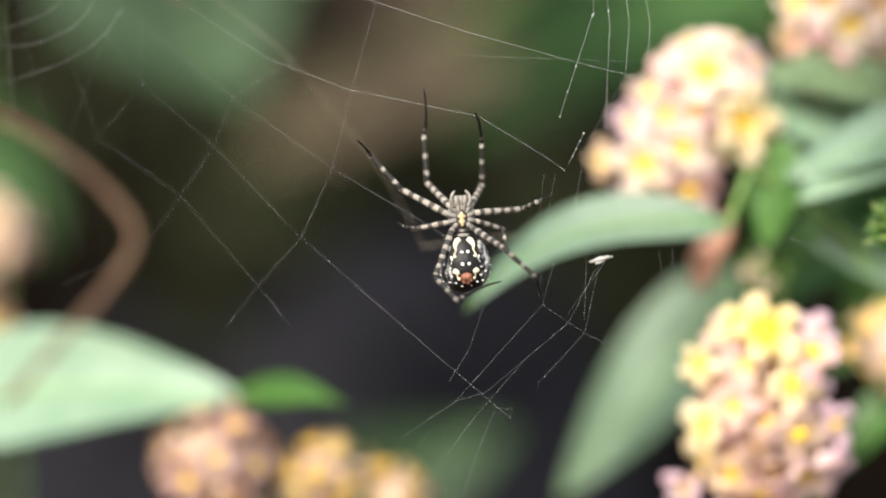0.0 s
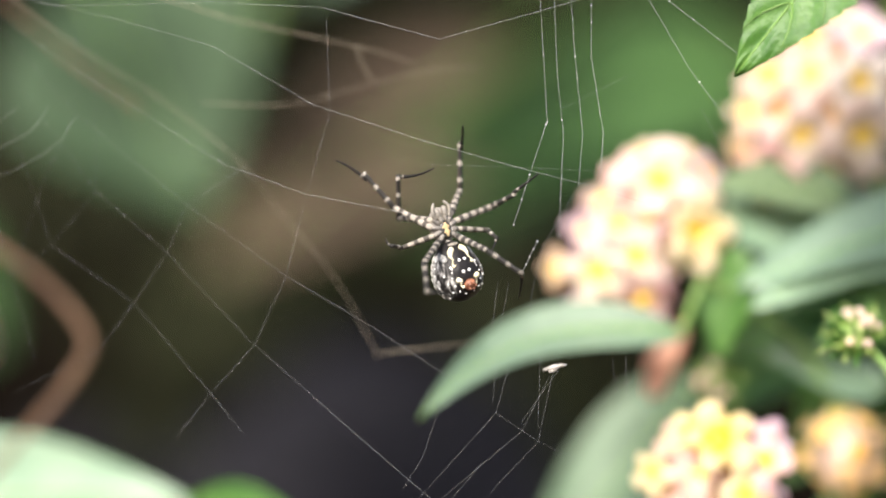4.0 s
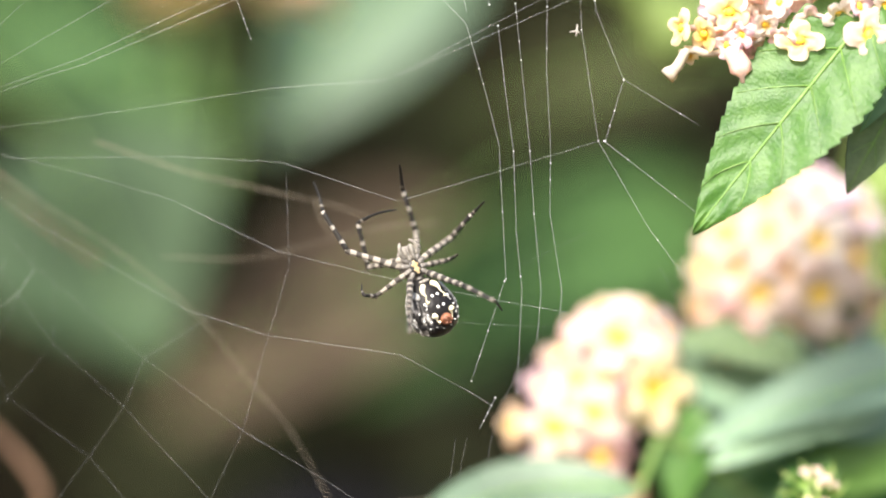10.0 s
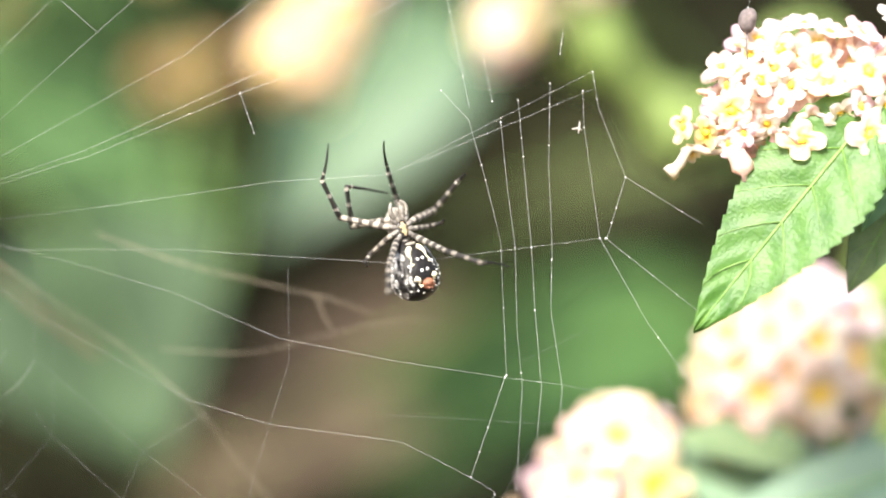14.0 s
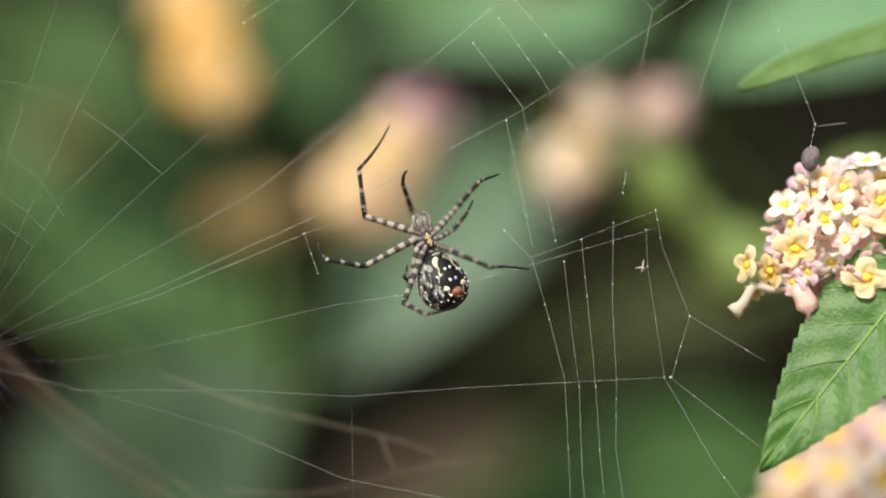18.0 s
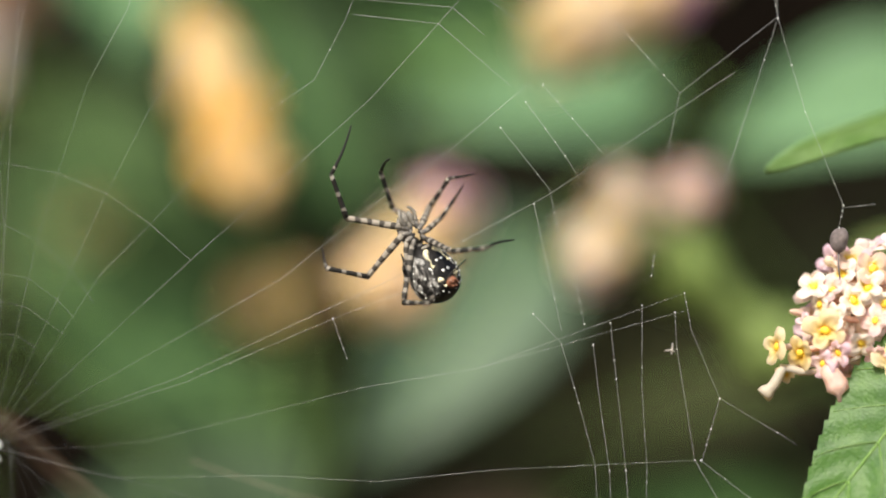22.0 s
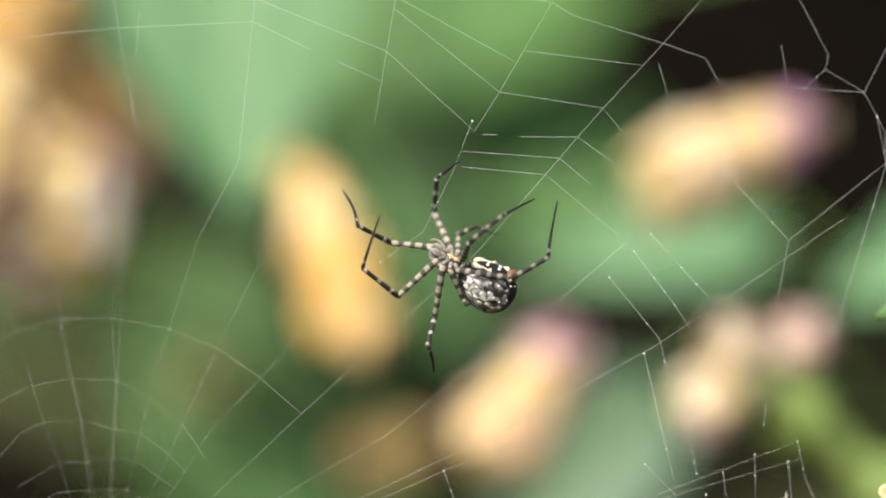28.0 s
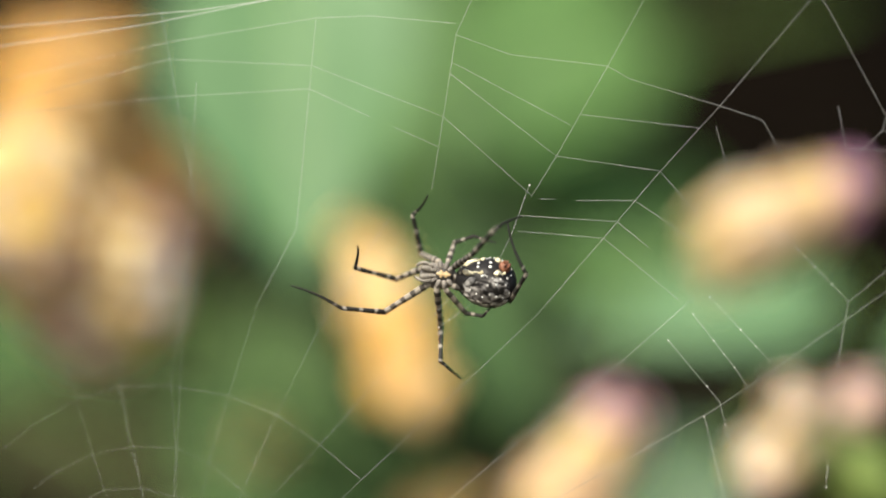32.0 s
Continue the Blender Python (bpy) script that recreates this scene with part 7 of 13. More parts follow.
    walk(feet[0], [
        (0, aim(9.21, -1.78, 15.85, 0.927, -0.370, -0.066)),
        (0.2667, aim(3.18, -5.38, 15.80, 0.598, -0.735, 0.319)),
        (0.5, aim(-2.84, -8.98, 15.75, 0.036, -0.814, 0.580)),
        (0.7333, aim(1.00, -6.49, 17.75, 0.493, -0.259, 0.831)),
        (1, aim(4.83, -3.99, 19.76, 0.664, 0.446, 0.600)),
        (1.267, aim(1.16, -6.98, 15.98, 0.788, -0.309, 0.533)),
        (1.5, aim(-2.51, -9.98, 12.20, 0.447, -0.882, 0.151)),
        (1.733, aim(3.89, -5.17, 11.66, 0.833, -0.465, -0.301)),
        (2, aim(10.29, -0.37, 11.12, 0.780, 0.196, -0.594)),
        (2.5, aim(9.32, 3.95, 9.65, 0.372, 0.355, -0.858)),
        (3.167, aim(9.21, 1.48, 9.05, 0.285, 0.222, -0.932)),
        (3.833, aim(9.09, -0.99, 8.45, 0.187, 0.078, -0.979)),
        (4.5, aim(8.97, -3.47, 7.85, 0.086, -0.064, -0.994)),
        (5, aim(9.91, -1.77, 13.79, 0.766, -0.291, -0.573)),
        (5.167, aim(4.33, -2.64, 15.16, 0.605, -0.722, -0.336)),
        (5.333, aim(-1.25, -3.52, 16.54, -0.151, -0.926, 0.347)),
        (5.5, aim(-6.83, -4.40, 17.91, -0.511, -0.635, 0.579)),
        (5.733, aim(-2.73, -4.77, 19.16, 0.087, -0.407, 0.909)),
        (6, aim(1.38, -5.14, 20.41, 0.639, 0.032, 0.768)),
        (6.5, aim(-1.91, -5.57, 19.27, 0.096, -0.372, 0.923)),
        (7, aim(-5.20, -6.00, 18.14, -0.493, -0.596, 0.634)),
        (7.267, aim(-1.99, -7.97, 16.08, 0.029, -0.944, 0.330)),
        (7.5, aim(1.23, -9.94, 14.02, 0.536, -0.833, -0.135)),
        (7.733, aim(5.76, -4.67, 12.88, 0.774, -0.369, -0.514)),
        (8, aim(10.29, 0.60, 11.73, 0.690, 0.248, -0.680)),
        (8.267, aim(10.01, 1.62, 10.59, 0.460, 0.271, -0.846)),
        (8.5, aim(9.73, 2.64, 9.44, 0.191, 0.271, -0.943)),
        (8.733, aim(8.45, 4.69, 8.97, 0.064, 0.245, -0.967)),
        (9, aim(7.17, 6.74, 8.51, -0.064, 0.215, -0.974)),
        (9.267, aim(7.74, 1.47, 7.65, 0.098, 0.285, -0.954)),
        (9.5, aim(8.31, -3.80, 6.79, 0.256, 0.345, -0.903)),
        (9.733, aim(8.41, 0.63, 7.75, 0.089, 0.266, -0.960)),
        (10, aim(8.52, 5.05, 8.72, -0.082, 0.176, -0.981)),
        (10.27, aim(1.45, -1.77, 10.62, -0.196, -0.669, -0.717)),
        (10.5, aim(-5.62, -8.59, 12.52, -0.153, -0.981, 0.119)),
        (10.67, aim(-0.76, -7.39, 12.61, 0.166, -0.927, 0.336)),
        (10.83, aim(4.09, -6.19, 12.70, 0.713, 0.591, 0.376)),
        (11, aim(8.94, -4.98, 12.78, 0.506, 0.846, 0.167)),
        (11.5, aim(9.40, 2.17, 7.93, 0.251, 0.615, -0.747)),
        (12, aim(9.91, 1.81, 9.39, 0.232, 0.158, -0.960)),
        (12.27, aim(0.50, -0.67, 8.42, 0.083, -0.176, -0.981)),
        (12.5, aim(-8.91, -3.14, 7.45, -0.078, -0.487, -0.870)),
        (13, aim(-6.23, -7.60, 8.46, -0.090, -0.180, -0.980)),
        (13.17, aim(-6.20, -7.67, 8.57, 0.369, -0.286, -0.884)),
        (13.33, aim(-6.16, -7.74, 8.68, 0.866, -0.318, -0.386)),
        (13.5, aim(-6.13, -7.81, 8.79, 0.966, -0.248, 0.079)),
        (13.67, aim(-1.27, -3.90, 8.25, 0.995, -0.058, 0.081)),
        (13.83, aim(3.59, 0.01, 7.71, -0.798, 0.599, -0.066)),
        (14, aim(8.46, 3.92, 7.17, -0.897, 0.435, -0.074)),
        (14.17, aim(9.01, 2.45, 9.28, -0.586, 0.746, -0.315)),
        (14.33, aim(9.56, 0.98, 11.40, 0.609, 0.629, -0.483)),
        (14.5, aim(10.11, -0.49, 13.51, 0.909, 0.258, -0.328)),
        (15.5, aim(8.23, -4.10, 11.27, 0.606, 0.098, -0.789)),
        (16.5, aim(6.35, -7.71, 9.03, 0.104, -0.094, -0.990)),
        (16.73, aim(8.10, -3.62, 8.82, 0.035, 0.031, -0.999)),
        (17, aim(9.86, 0.48, 8.62, -0.035, 0.155, -0.987)),
        (17.27, aim(7.53, -3.64, 7.91, -0.003, 0.104, -0.995)),
        (17.5, aim(5.20, -7.75, 7.20, 0.029, 0.054, -0.998)),
        (17.73, aim(7.47, -4.74, 10.84, 0.572, 0.092, -0.815)),
        (18, aim(9.74, -1.73, 14.48, 0.926, 0.099, -0.364)),
        (18.5, aim(10.03, -1.99, 10.28, 0.549, 0.319, -0.773)),
        (18.73, aim(9.51, 1.17, 9.64, 0.281, 0.400, -0.872)),
        (19, aim(9.00, 4.32, 8.99, -0.012, 0.446, -0.895)),
        (19.27, aim(9.53, 2.91, 9.48, 0.460, 0.397, -0.794)),
        (19.5, aim(10.07, 1.50, 9.97, 0.824, 0.255, -0.506)),
        (19.73, aim(9.03, 1.63, 13.90, 0.761, 0.623, -0.181)),
        (20, aim(8.00, 1.77, 17.84, 0.511, 0.838, 0.189)),
        (20.5, aim(6.99, -5.94, 16.29, 0.802, 0.437, 0.407)),
        (21, aim(5.07, -5.83, 18.40, 0.885, -0.043, 0.464)),
        (21.27, aim(2.99, -6.89, 18.24, 0.604, -0.665, 0.439)),
        (21.5, aim(0.91, -7.94, 18.08, 0.042, -0.977, 0.211)),
        (21.67, aim(3.70, -5.39, 17.41, 0.527, -0.838, 0.142)),
        (21.83, aim(6.48, -2.84, 16.74, 0.975, 0.191, -0.117)),
        (22, aim(9.27, -0.29, 16.07, 0.744, 0.638, -0.198)),
        (22.5, aim(9.60, 3.60, 10.51, 0.294, 0.571, -0.766)),
        (23, aim(1.81, 10.04, 13.03, 0.004, 0.443, -0.896)),
        (23.27, aim(5.60, 6.11, 10.47, -0.278, 0.818, -0.504)),
        (23.5, aim(9.38, 2.18, 7.91, -0.456, 0.887, 0.077)),
        (23.73, aim(6.68, 5.68, 8.50, -0.450, 0.659, -0.603)),
        (24, aim(3.98, 9.18, 9.09, -0.213, 0.093, -0.973)),
        (24.27, aim(6.59, 3.45, 8.31, -0.142, 0.501, -0.854)),
        (24.5, aim(9.20, -2.29, 7.53, -0.045, 0.816, -0.576)),
        (25, aim(9.18, -4.23, 9.55, 0.180, 0.447, -0.876)),
        (25.27, aim(9.47, -0.69, 9.72, -0.136, 0.552, -0.823)),
        (25.5, aim(9.76, 2.85, 9.90, -0.437, 0.594, -0.675)),
        (27.5, aim(8.06, 6.43, 11.55, -0.241, 0.680, -0.692)),
        (27.73, aim(9.09, 4.14, 11.80, -0.013, 0.620, -0.784)),
        (28, aim(10.13, 1.85, 12.05, 0.215, 0.521, -0.826)),
        (28.17, aim(6.25, -2.16, 11.84, 0.428, 0.269, -0.863)),
        (28.33, aim(2.37, -6.18, 11.64, 0.612, -0.052, -0.789)),
        (28.5, aim(-1.52, -10.19, 11.43, 0.703, -0.329, -0.631)),
        (28.73, aim(2.08, -0.80, 11.23, 0.260, -0.008, -0.966)),
        (29, aim(5.67, 8.59, 11.02, -0.289, 0.315, -0.904)),
        (29.27, aim(7.49, 2.52, 9.99, -0.221, 0.732, -0.644)),
        (29.5, aim(9.32, -3.55, 8.96, -0.099, 0.969, -0.227)),
        (29.67, aim(7.50, 0.70, 8.95, -0.178, 0.777, -0.604)),
        (29.83, aim(5.67, 4.94, 8.94, -0.230, 0.321, -0.919)),
        (30, aim(3.85, 9.19, 8.93, -0.222, -0.106, -0.969)),
        (30.17, aim(5.63, 7.63, 10.22, -0.366, 0.268, -0.891)),
        (30.33, aim(7.40, 6.08, 11.50, -0.458, 0.667, -0.587)),
        (30.5, aim(9.18, 4.53, 12.78, -0.446, 0.865, -0.229)),
        (31, aim(7.36, 3.60, 17.83, 0.159, 0.976, 0.151)),
        (31.5, aim(2.94, -8.03, 17.33, 0.732, 0.412, 0.542)),
        (32, aim(7.67, -3.67, 17.41, 0.805, 0.239, 0.544)),
    ])
    walk(legs[1], [
        (0, aim(-2.70, 1.00, -0.30, -0.784, 0.506, -0.360)),
        (0.5, aim(-2.70, 1.00, -0.30, -0.525, 0.597, -0.607)),
        (1, aim(-2.70, 1.00, -0.30, -0.793, 0.536, -0.289)),
        (1.5, aim(-2.70, 1.00, -0.30, -0.292, 0.458, -0.840)),
        (1.733, aim(-2.70, 1.00, -0.30, -0.499, 0.310, -0.809)),
        (2, aim(-2.70, 1.00, -0.30, -0.673, 0.142, -0.726)),
        (2.5, aim(-2.70, 1.00, -0.30, -0.687, 0.159, -0.709)),
        (3.5, aim(-2.70, 1.00, -0.30, -0.430, 0.414, -0.802)),
        (4.5, aim(-2.70, 1.00, -0.30, -0.112, 0.611, -0.784)),
        (4.733, aim(-2.70, 1.00, -0.30, -0.453, 0.602, -0.658)),
        (5, aim(-2.70, 1.00, -0.30, -0.734, 0.514, -0.445)),
        (5.5, aim(-2.70, 1.00, -0.30, -0.689, 0.554, -0.468)),
        (6, aim(-2.70, 1.00, -0.30, -0.518, 0.774, -0.363)),
        (7, aim(-2.70, 1.00, -0.30, -0.532, 0.555, -0.639)),
        (7.5, aim(-2.70, 1.00, -0.30, -0.129, 0.146, -0.981)),
        (7.733, aim(-2.70, 1.00, -0.30, -0.378, 0.087, -0.922)),
        (8, aim(-2.70, 1.00, -0.30, -0.602, 0.022, -0.799)),
        (8.5, aim(-2.70, 1.00, -0.30, -0.315, 0.055, -0.947)),
        (9, aim(-2.70, 1.00, -0.30, -0.527, 0.112, -0.842)),
        (9.5, aim(-2.70, 1.00, -0.30, -0.346, 0.252, -0.904)),
        (10, aim(-2.70, 1.00, -0.30, -0.673, 0.670, -0.314)),
        (10.27, aim(-2.70, 1.00, -0.30, -0.516, 0.404, -0.756)),
        (10.5, aim(-2.70, 1.00, -0.30, -0.209, 0.020, -0.978)),
        (11, aim(-2.70, 1.00, -0.30, -0.636, -0.127, -0.761)),
        (11.5, aim(-2.70, 1.00, -0.30, -0.359, -0.108, -0.927)),
        (12, aim(-2.70, 1.00, -0.30, -0.560, -0.007, -0.828)),
        (12.17, aim(-2.70, 1.00, -0.30, -0.405, 0.058, -0.912)),
        (12.33, aim(-2.70, 1.00, -0.30, -0.229, 0.124, -0.966)),
        (12.5, aim(-2.70, 1.00, -0.30, -0.051, 0.183, -0.982)),
        (12.73, aim(-2.70, 1.00, -0.30, -0.358, 0.201, -0.912)),
        (13, aim(-2.70, 1.00, -0.30, -0.630, 0.199, -0.751)),
        (13.27, aim(-2.70, 1.00, -0.30, -0.411, 0.354, -0.840)),
        (13.5, aim(-2.70, 1.00, -0.30, -0.159, 0.481, -0.862)),
        (14, aim(-2.70, 1.00, -0.30, -0.485, 0.443, -0.754)),
        (14.27, aim(-2.70, 1.00, -0.30, -0.598, 0.103, -0.795)),
        (14.5, aim(-2.70, 1.00, -0.30, -0.633, -0.250, -0.733)),
        (16.5, aim(-2.70, 1.00, -0.30, -0.456, 0.010, -0.890)),
        (17, aim(-2.70, 1.00, -0.30, -0.737, 0.209, -0.643)),
        (17.27, aim(-2.70, 1.00, -0.30, -0.411, 0.196, -0.890)),
        (17.5, aim(-2.70, 1.00, -0.30, -0.015, 0.151, -0.988)),
        (17.67, aim(-2.70, 1.00, -0.30, -0.338, 0.072, -0.938)),
        (17.83, aim(-2.70, 1.00, -0.30, -0.659, -0.027, -0.752)),
        (18, aim(-2.70, 1.00, -0.30, -0.861, -0.111, -0.497)),
        (18.27, aim(-2.70, 1.00, -0.30, -0.556, -0.179, -0.812)),
        (18.5, aim(-2.70, 1.00, -0.30, -0.141, -0.211, -0.967)),
        (19, aim(-2.70, 1.00, -0.30, -0.207, -0.175, -0.963)),
        (19.5, aim(-2.70, 1.00, -0.30, -0.270, -0.122, -0.955)),
        (20, aim(-2.70, 1.00, -0.30, -0.588, -0.044, -0.808)),
        (20.5, aim(-2.70, 1.00, -0.30, -0.358, 0.126, -0.925)),
        (21, aim(-2.70, 1.00, -0.30, -0.397, 0.412, -0.820)),
        (21.27, aim(-2.70, 1.00, -0.30, -0.336, 0.200, -0.920)),
        (21.5, aim(-2.70, 1.00, -0.30, -0.255, -0.024, -0.967)),
        (22, aim(-2.70, 1.00, -0.30, -0.595, -0.354, -0.721)),
        (22.27, aim(-2.70, 1.00, -0.30, -0.307, -0.299, -0.903)),
        (22.5, aim(-2.70, 1.00, -0.30, 0.019, -0.209, -0.978)),
        (22.73, aim(-2.70, 1.00, -0.30, -0.230, -0.230, -0.946)),
        (23, aim(-2.70, 1.00, -0.30, -0.463, -0.235, -0.854)),
        (23.27, aim(-2.70, 1.00, -0.30, -0.238, -0.190, -0.952)),
        (23.5, aim(-2.70, 1.00, -0.30, 0.002, -0.133, -0.991)),
        (23.73, aim(-2.70, 1.00, -0.30, -0.227, -0.241, -0.944)),
        (24, aim(-2.70, 1.00, -0.30, -0.440, -0.334, -0.834)),
        (24.5, aim(-2.70, 1.00, -0.30, -0.182, -0.101, -0.978)),
        (24.73, aim(-2.70, 1.00, -0.30, -0.302, 0.065, -0.951)),
        (25, aim(-2.70, 1.00, -0.30, -0.409, 0.229, -0.884)),
        (25.17, aim(-2.70, 1.00, -0.30, -0.301, 0.111, -0.947)),
        (25.33, aim(-2.70, 1.00, -0.30, -0.180, -0.013, -0.984)),
        (25.5, aim(-2.70, 1.00, -0.30, -0.057, -0.133, -0.989)),
        (26.5, aim(-2.70, 1.00, -0.30, -0.369, -0.322, -0.872)),
        (27.5, aim(-2.70, 1.00, -0.30, -0.626, -0.464, -0.626)),
        (28, aim(-2.70, 1.00, -0.30, -0.249, -0.344, -0.905)),
        (28.5, aim(-2.70, 1.00, -0.30, 0.056, 0.239, -0.969)),
        (29, aim(-2.70, 1.00, -0.30, -0.265, -0.492, -0.829)),
        (29.5, aim(-2.70, 1.00, -0.30, -0.037, -0.144, -0.989)),
        (29.73, aim(-2.70, 1.00, -0.30, -0.223, -0.220, -0.950)),
        (30, aim(-2.70, 1.00, -0.30, -0.400, -0.288, -0.870)),
        (30.27, aim(-2.70, 1.00, -0.30, -0.260, -0.372, -0.891)),
        (30.5, aim(-2.70, 1.00, -0.30, -0.114, -0.445, -0.888)),
        (31, aim(-2.70, 1.00, -0.30, -0.479, -0.508, -0.716)),
        (31.27, aim(-2.70, 1.00, -0.30, -0.378, -0.271, -0.885)),
        (31.5, aim(-2.70, 1.00, -0.30, -0.242, -0.009, -0.970)),
        (32, aim(-2.70, 1.00, -0.30, -0.497, -0.153, -0.854)),
    ])
    walk(shins[1], [
        (0, aim(0.00, -0.00, 11.79, 0.433, 0.099, 0.896)),
        (0.5, aim(0.00, -0.00, 11.79, 0.579, -0.727, 0.368)),
        (1, aim(0.00, -0.00, 11.79, 0.619, -0.229, 0.752)),
        (1.5, aim(-0.00, 0.00, 11.78, 0.558, -0.746, 0.362)),
        (1.733, aim(-0.00, 0.00, 11.78, 0.892, -0.274, 0.359)),
        (2, aim(-0.00, 0.00, 11.78, 0.927, 0.291, 0.236)),
        (2.5, aim(0.00, 0.00, 11.78, 1.000, -0.006, -0.005)),
        (3.5, aim(0.00, -0.00, 11.78, 0.716, -0.492, 0.495)),
        (4.5, aim(0.00, -0.00, 11.78, 0.026, -0.700, 0.714)),
        (5, aim(0.00, 0.00, 11.79, 0.816, -0.079, 0.573)),
        (5.5, aim(0.00, -0.00, 11.79, 0.721, 0.202, 0.662)),
        (6, aim(0.00, -0.00, 11.79, 0.555, -0.013, 0.832)),
        (7, aim(-0.00, 0.00, 11.79, 0.726, -0.262, 0.636)),
        (7.5, aim(0.00, -0.00, 11.78, 0.348, -0.812, 0.468)),
        (7.733, aim(0.00, -0.00, 11.78, 0.836, -0.279, 0.473)),
        (8, aim(-0.00, 0.00, 11.78, 0.887, 0.399, 0.232)),
        (8.5, aim(-0.00, 0.00, 11.78, 1.000, 0.017, 0.006)),
        (9, aim(0.00, -0.00, 11.78, 0.945, 0.121, 0.305)),
        (9.5, aim(0.00, -0.00, 11.78, 0.801, -0.585, 0.128)),
        (9.733, aim(0.00, -0.00, 11.79, 0.828, -0.170, 0.534)),
        (10, aim(0.00, 0.00, 11.79, 0.576, 0.303, 0.760)),
        (10.5, aim(-0.00, 0.00, 11.78, 0.668, 0.657, 0.349)),
        (11, aim(-0.00, -0.00, 11.78, 0.632, 0.767, 0.112)),
        (11.5, aim(-0.00, -0.00, 11.78, 0.622, 0.778, 0.090)),
        (12, aim(-0.00, -0.00, 11.78, 0.813, 0.498, 0.303)),
        (12.17, aim(-0.00, -0.00, 11.78, 0.872, 0.128, 0.472)),
        (12.33, aim(0.00, -0.00, 11.78, -0.226, -0.951, 0.209)),
        (12.5, aim(0.00, -0.00, 11.78, -0.546, -0.837, -0.022)),
        (12.73, aim(0.00, -0.00, 11.78, 0.109, -0.687, 0.718)),
        (13, aim(0.00, 0.00, 11.79, 0.655, 0.150, 0.741)),
        (13.27, aim(0.00, -0.00, 11.79, 0.195, -0.610, 0.768)),
        (13.5, aim(0.00, -0.00, 11.78, -0.419, -0.888, 0.188)),
        (13.73, aim(0.00, -0.00, 11.79, 0.371, -0.861, 0.347)),
        (14, aim(0.00, 0.00, 11.79, 0.920, -0.274, 0.280)),
        (14.27, aim(-0.00, 0.00, 11.79, 0.876, 0.363, 0.317)),
        (14.5, aim(-0.00, -0.00, 11.79, 0.473, 0.852, 0.224)),
        (16.5, aim(-0.00, -0.00, 11.79, 0.775, 0.243, 0.583)),
        (17, aim(0.00, -0.00, 11.79, 0.743, -0.101, 0.662)),
        (17.17, aim(0.00, -0.00, 11.78, 0.519, -0.488, 0.701)),
        (17.33, aim(0.00, 0.00, 11.78, -0.656, -0.747, -0.108)),
        (17.5, aim(-0.00, 0.00, 11.78, -0.803, -0.440, -0.402)),
        (17.67, aim(0.00, 0.00, 11.78, -0.965, -0.228, -0.134)),
        (17.83, aim(0.00, 0.00, 11.78, 0.098, 0.657, 0.748)),
        (18, aim(0.00, 0.00, 11.79, 0.460, 0.610, 0.645)),
        (18.27, aim(-0.00, -0.00, 11.78, -0.004, 0.902, 0.433)),
        (18.5, aim(-0.00, -0.00, 11.78, -0.467, 0.882, 0.070)),
        (19, aim(-0.00, -0.00, 11.78, -0.052, 0.762, 0.645)),
        (19.5, aim(-0.00, -0.00, 11.78, 0.541, 0.840, -0.035)),
        (20, aim(-0.00, -0.00, 11.79, 0.790, 0.324, 0.520)),
        (20.5, aim(-0.00, 0.00, 11.78, 0.913, -0.308, 0.269)),
        (21, aim(0.00, -0.00, 11.78, 0.455, -0.536, 0.711)),
        (21.27, aim(-0.00, -0.00, 11.78, 0.879, -0.144, 0.455)),
        (21.5, aim(-0.00, -0.00, 11.78, 0.952, 0.306, 0.018)),
        (21.73, aim(-0.00, -0.00, 11.78, 0.505, 0.839, 0.204)),
        (22, aim(0.00, 0.00, 11.79, -0.203, 0.937, 0.284)),
        (22.27, aim(0.00, -0.00, 11.78, -0.783, 0.535, 0.318)),
        (22.5, aim(0.00, -0.00, 11.78, -0.972, -0.134, 0.194)),
        (22.73, aim(-0.00, -0.00, 11.78, -0.572, 0.743, 0.348)),
        (23, aim(-0.00, -0.00, 11.79, 0.373, 0.912, 0.170)),
        (23.17, aim(-0.00, -0.00, 11.78, -0.138, 0.963, 0.231)),
        (23.33, aim(-0.00, -0.00, 11.78, -0.913, 0.371, 0.171)),
        (23.5, aim(0.00, -0.00, 11.78, -0.989, -0.130, 0.065)),
        (23.73, aim(-0.00, -0.00, 11.78, -0.701, 0.656, 0.279)),
        (24, aim(-0.00, -0.00, 11.79, 0.110, 0.952, 0.285)),
        (24.5, aim(0.00, 0.00, 11.78, 0.200, 0.979, -0.024)),
        (24.73, aim(-0.00, 0.00, 11.78, 0.804, 0.555, 0.213)),
        (25, aim(-0.00, 0.00, 11.78, 0.925, -0.203, 0.322)),
        (25.17, aim(-0.00, -0.00, 11.78, 0.773, 0.144, 0.617)),
        (25.33, aim(-0.00, -0.00, 11.78, -0.422, 0.721, 0.550)),
        (25.5, aim(-0.00, -0.00, 11.78, -0.760, 0.610, 0.226)),
        (26.5, aim(-0.00, -0.00, 11.78, -0.222, 0.852, 0.474)),
        (27.5, aim(-0.00, -0.00, 11.79, 0.407, 0.745, 0.528)),
        (28, aim(0.00, 0.00, 11.79, -0.170, 0.945, 0.279)),
        (28.27, aim(0.00, 0.00, 11.78, -0.693, 0.681, 0.234)),
        (28.5, aim(-0.00, -0.00, 11.78, -0.977, 0.182, 0.109)),
        (29, aim(-0.00, 0.00, 11.78, -0.649, 0.633, 0.421)),
        (29.5, aim(-0.00, -0.00, 11.78, -0.722, 0.451, -0.525)),
        (29.73, aim(-0.00, -0.00, 11.78, -0.185, 0.921, -0.343)),
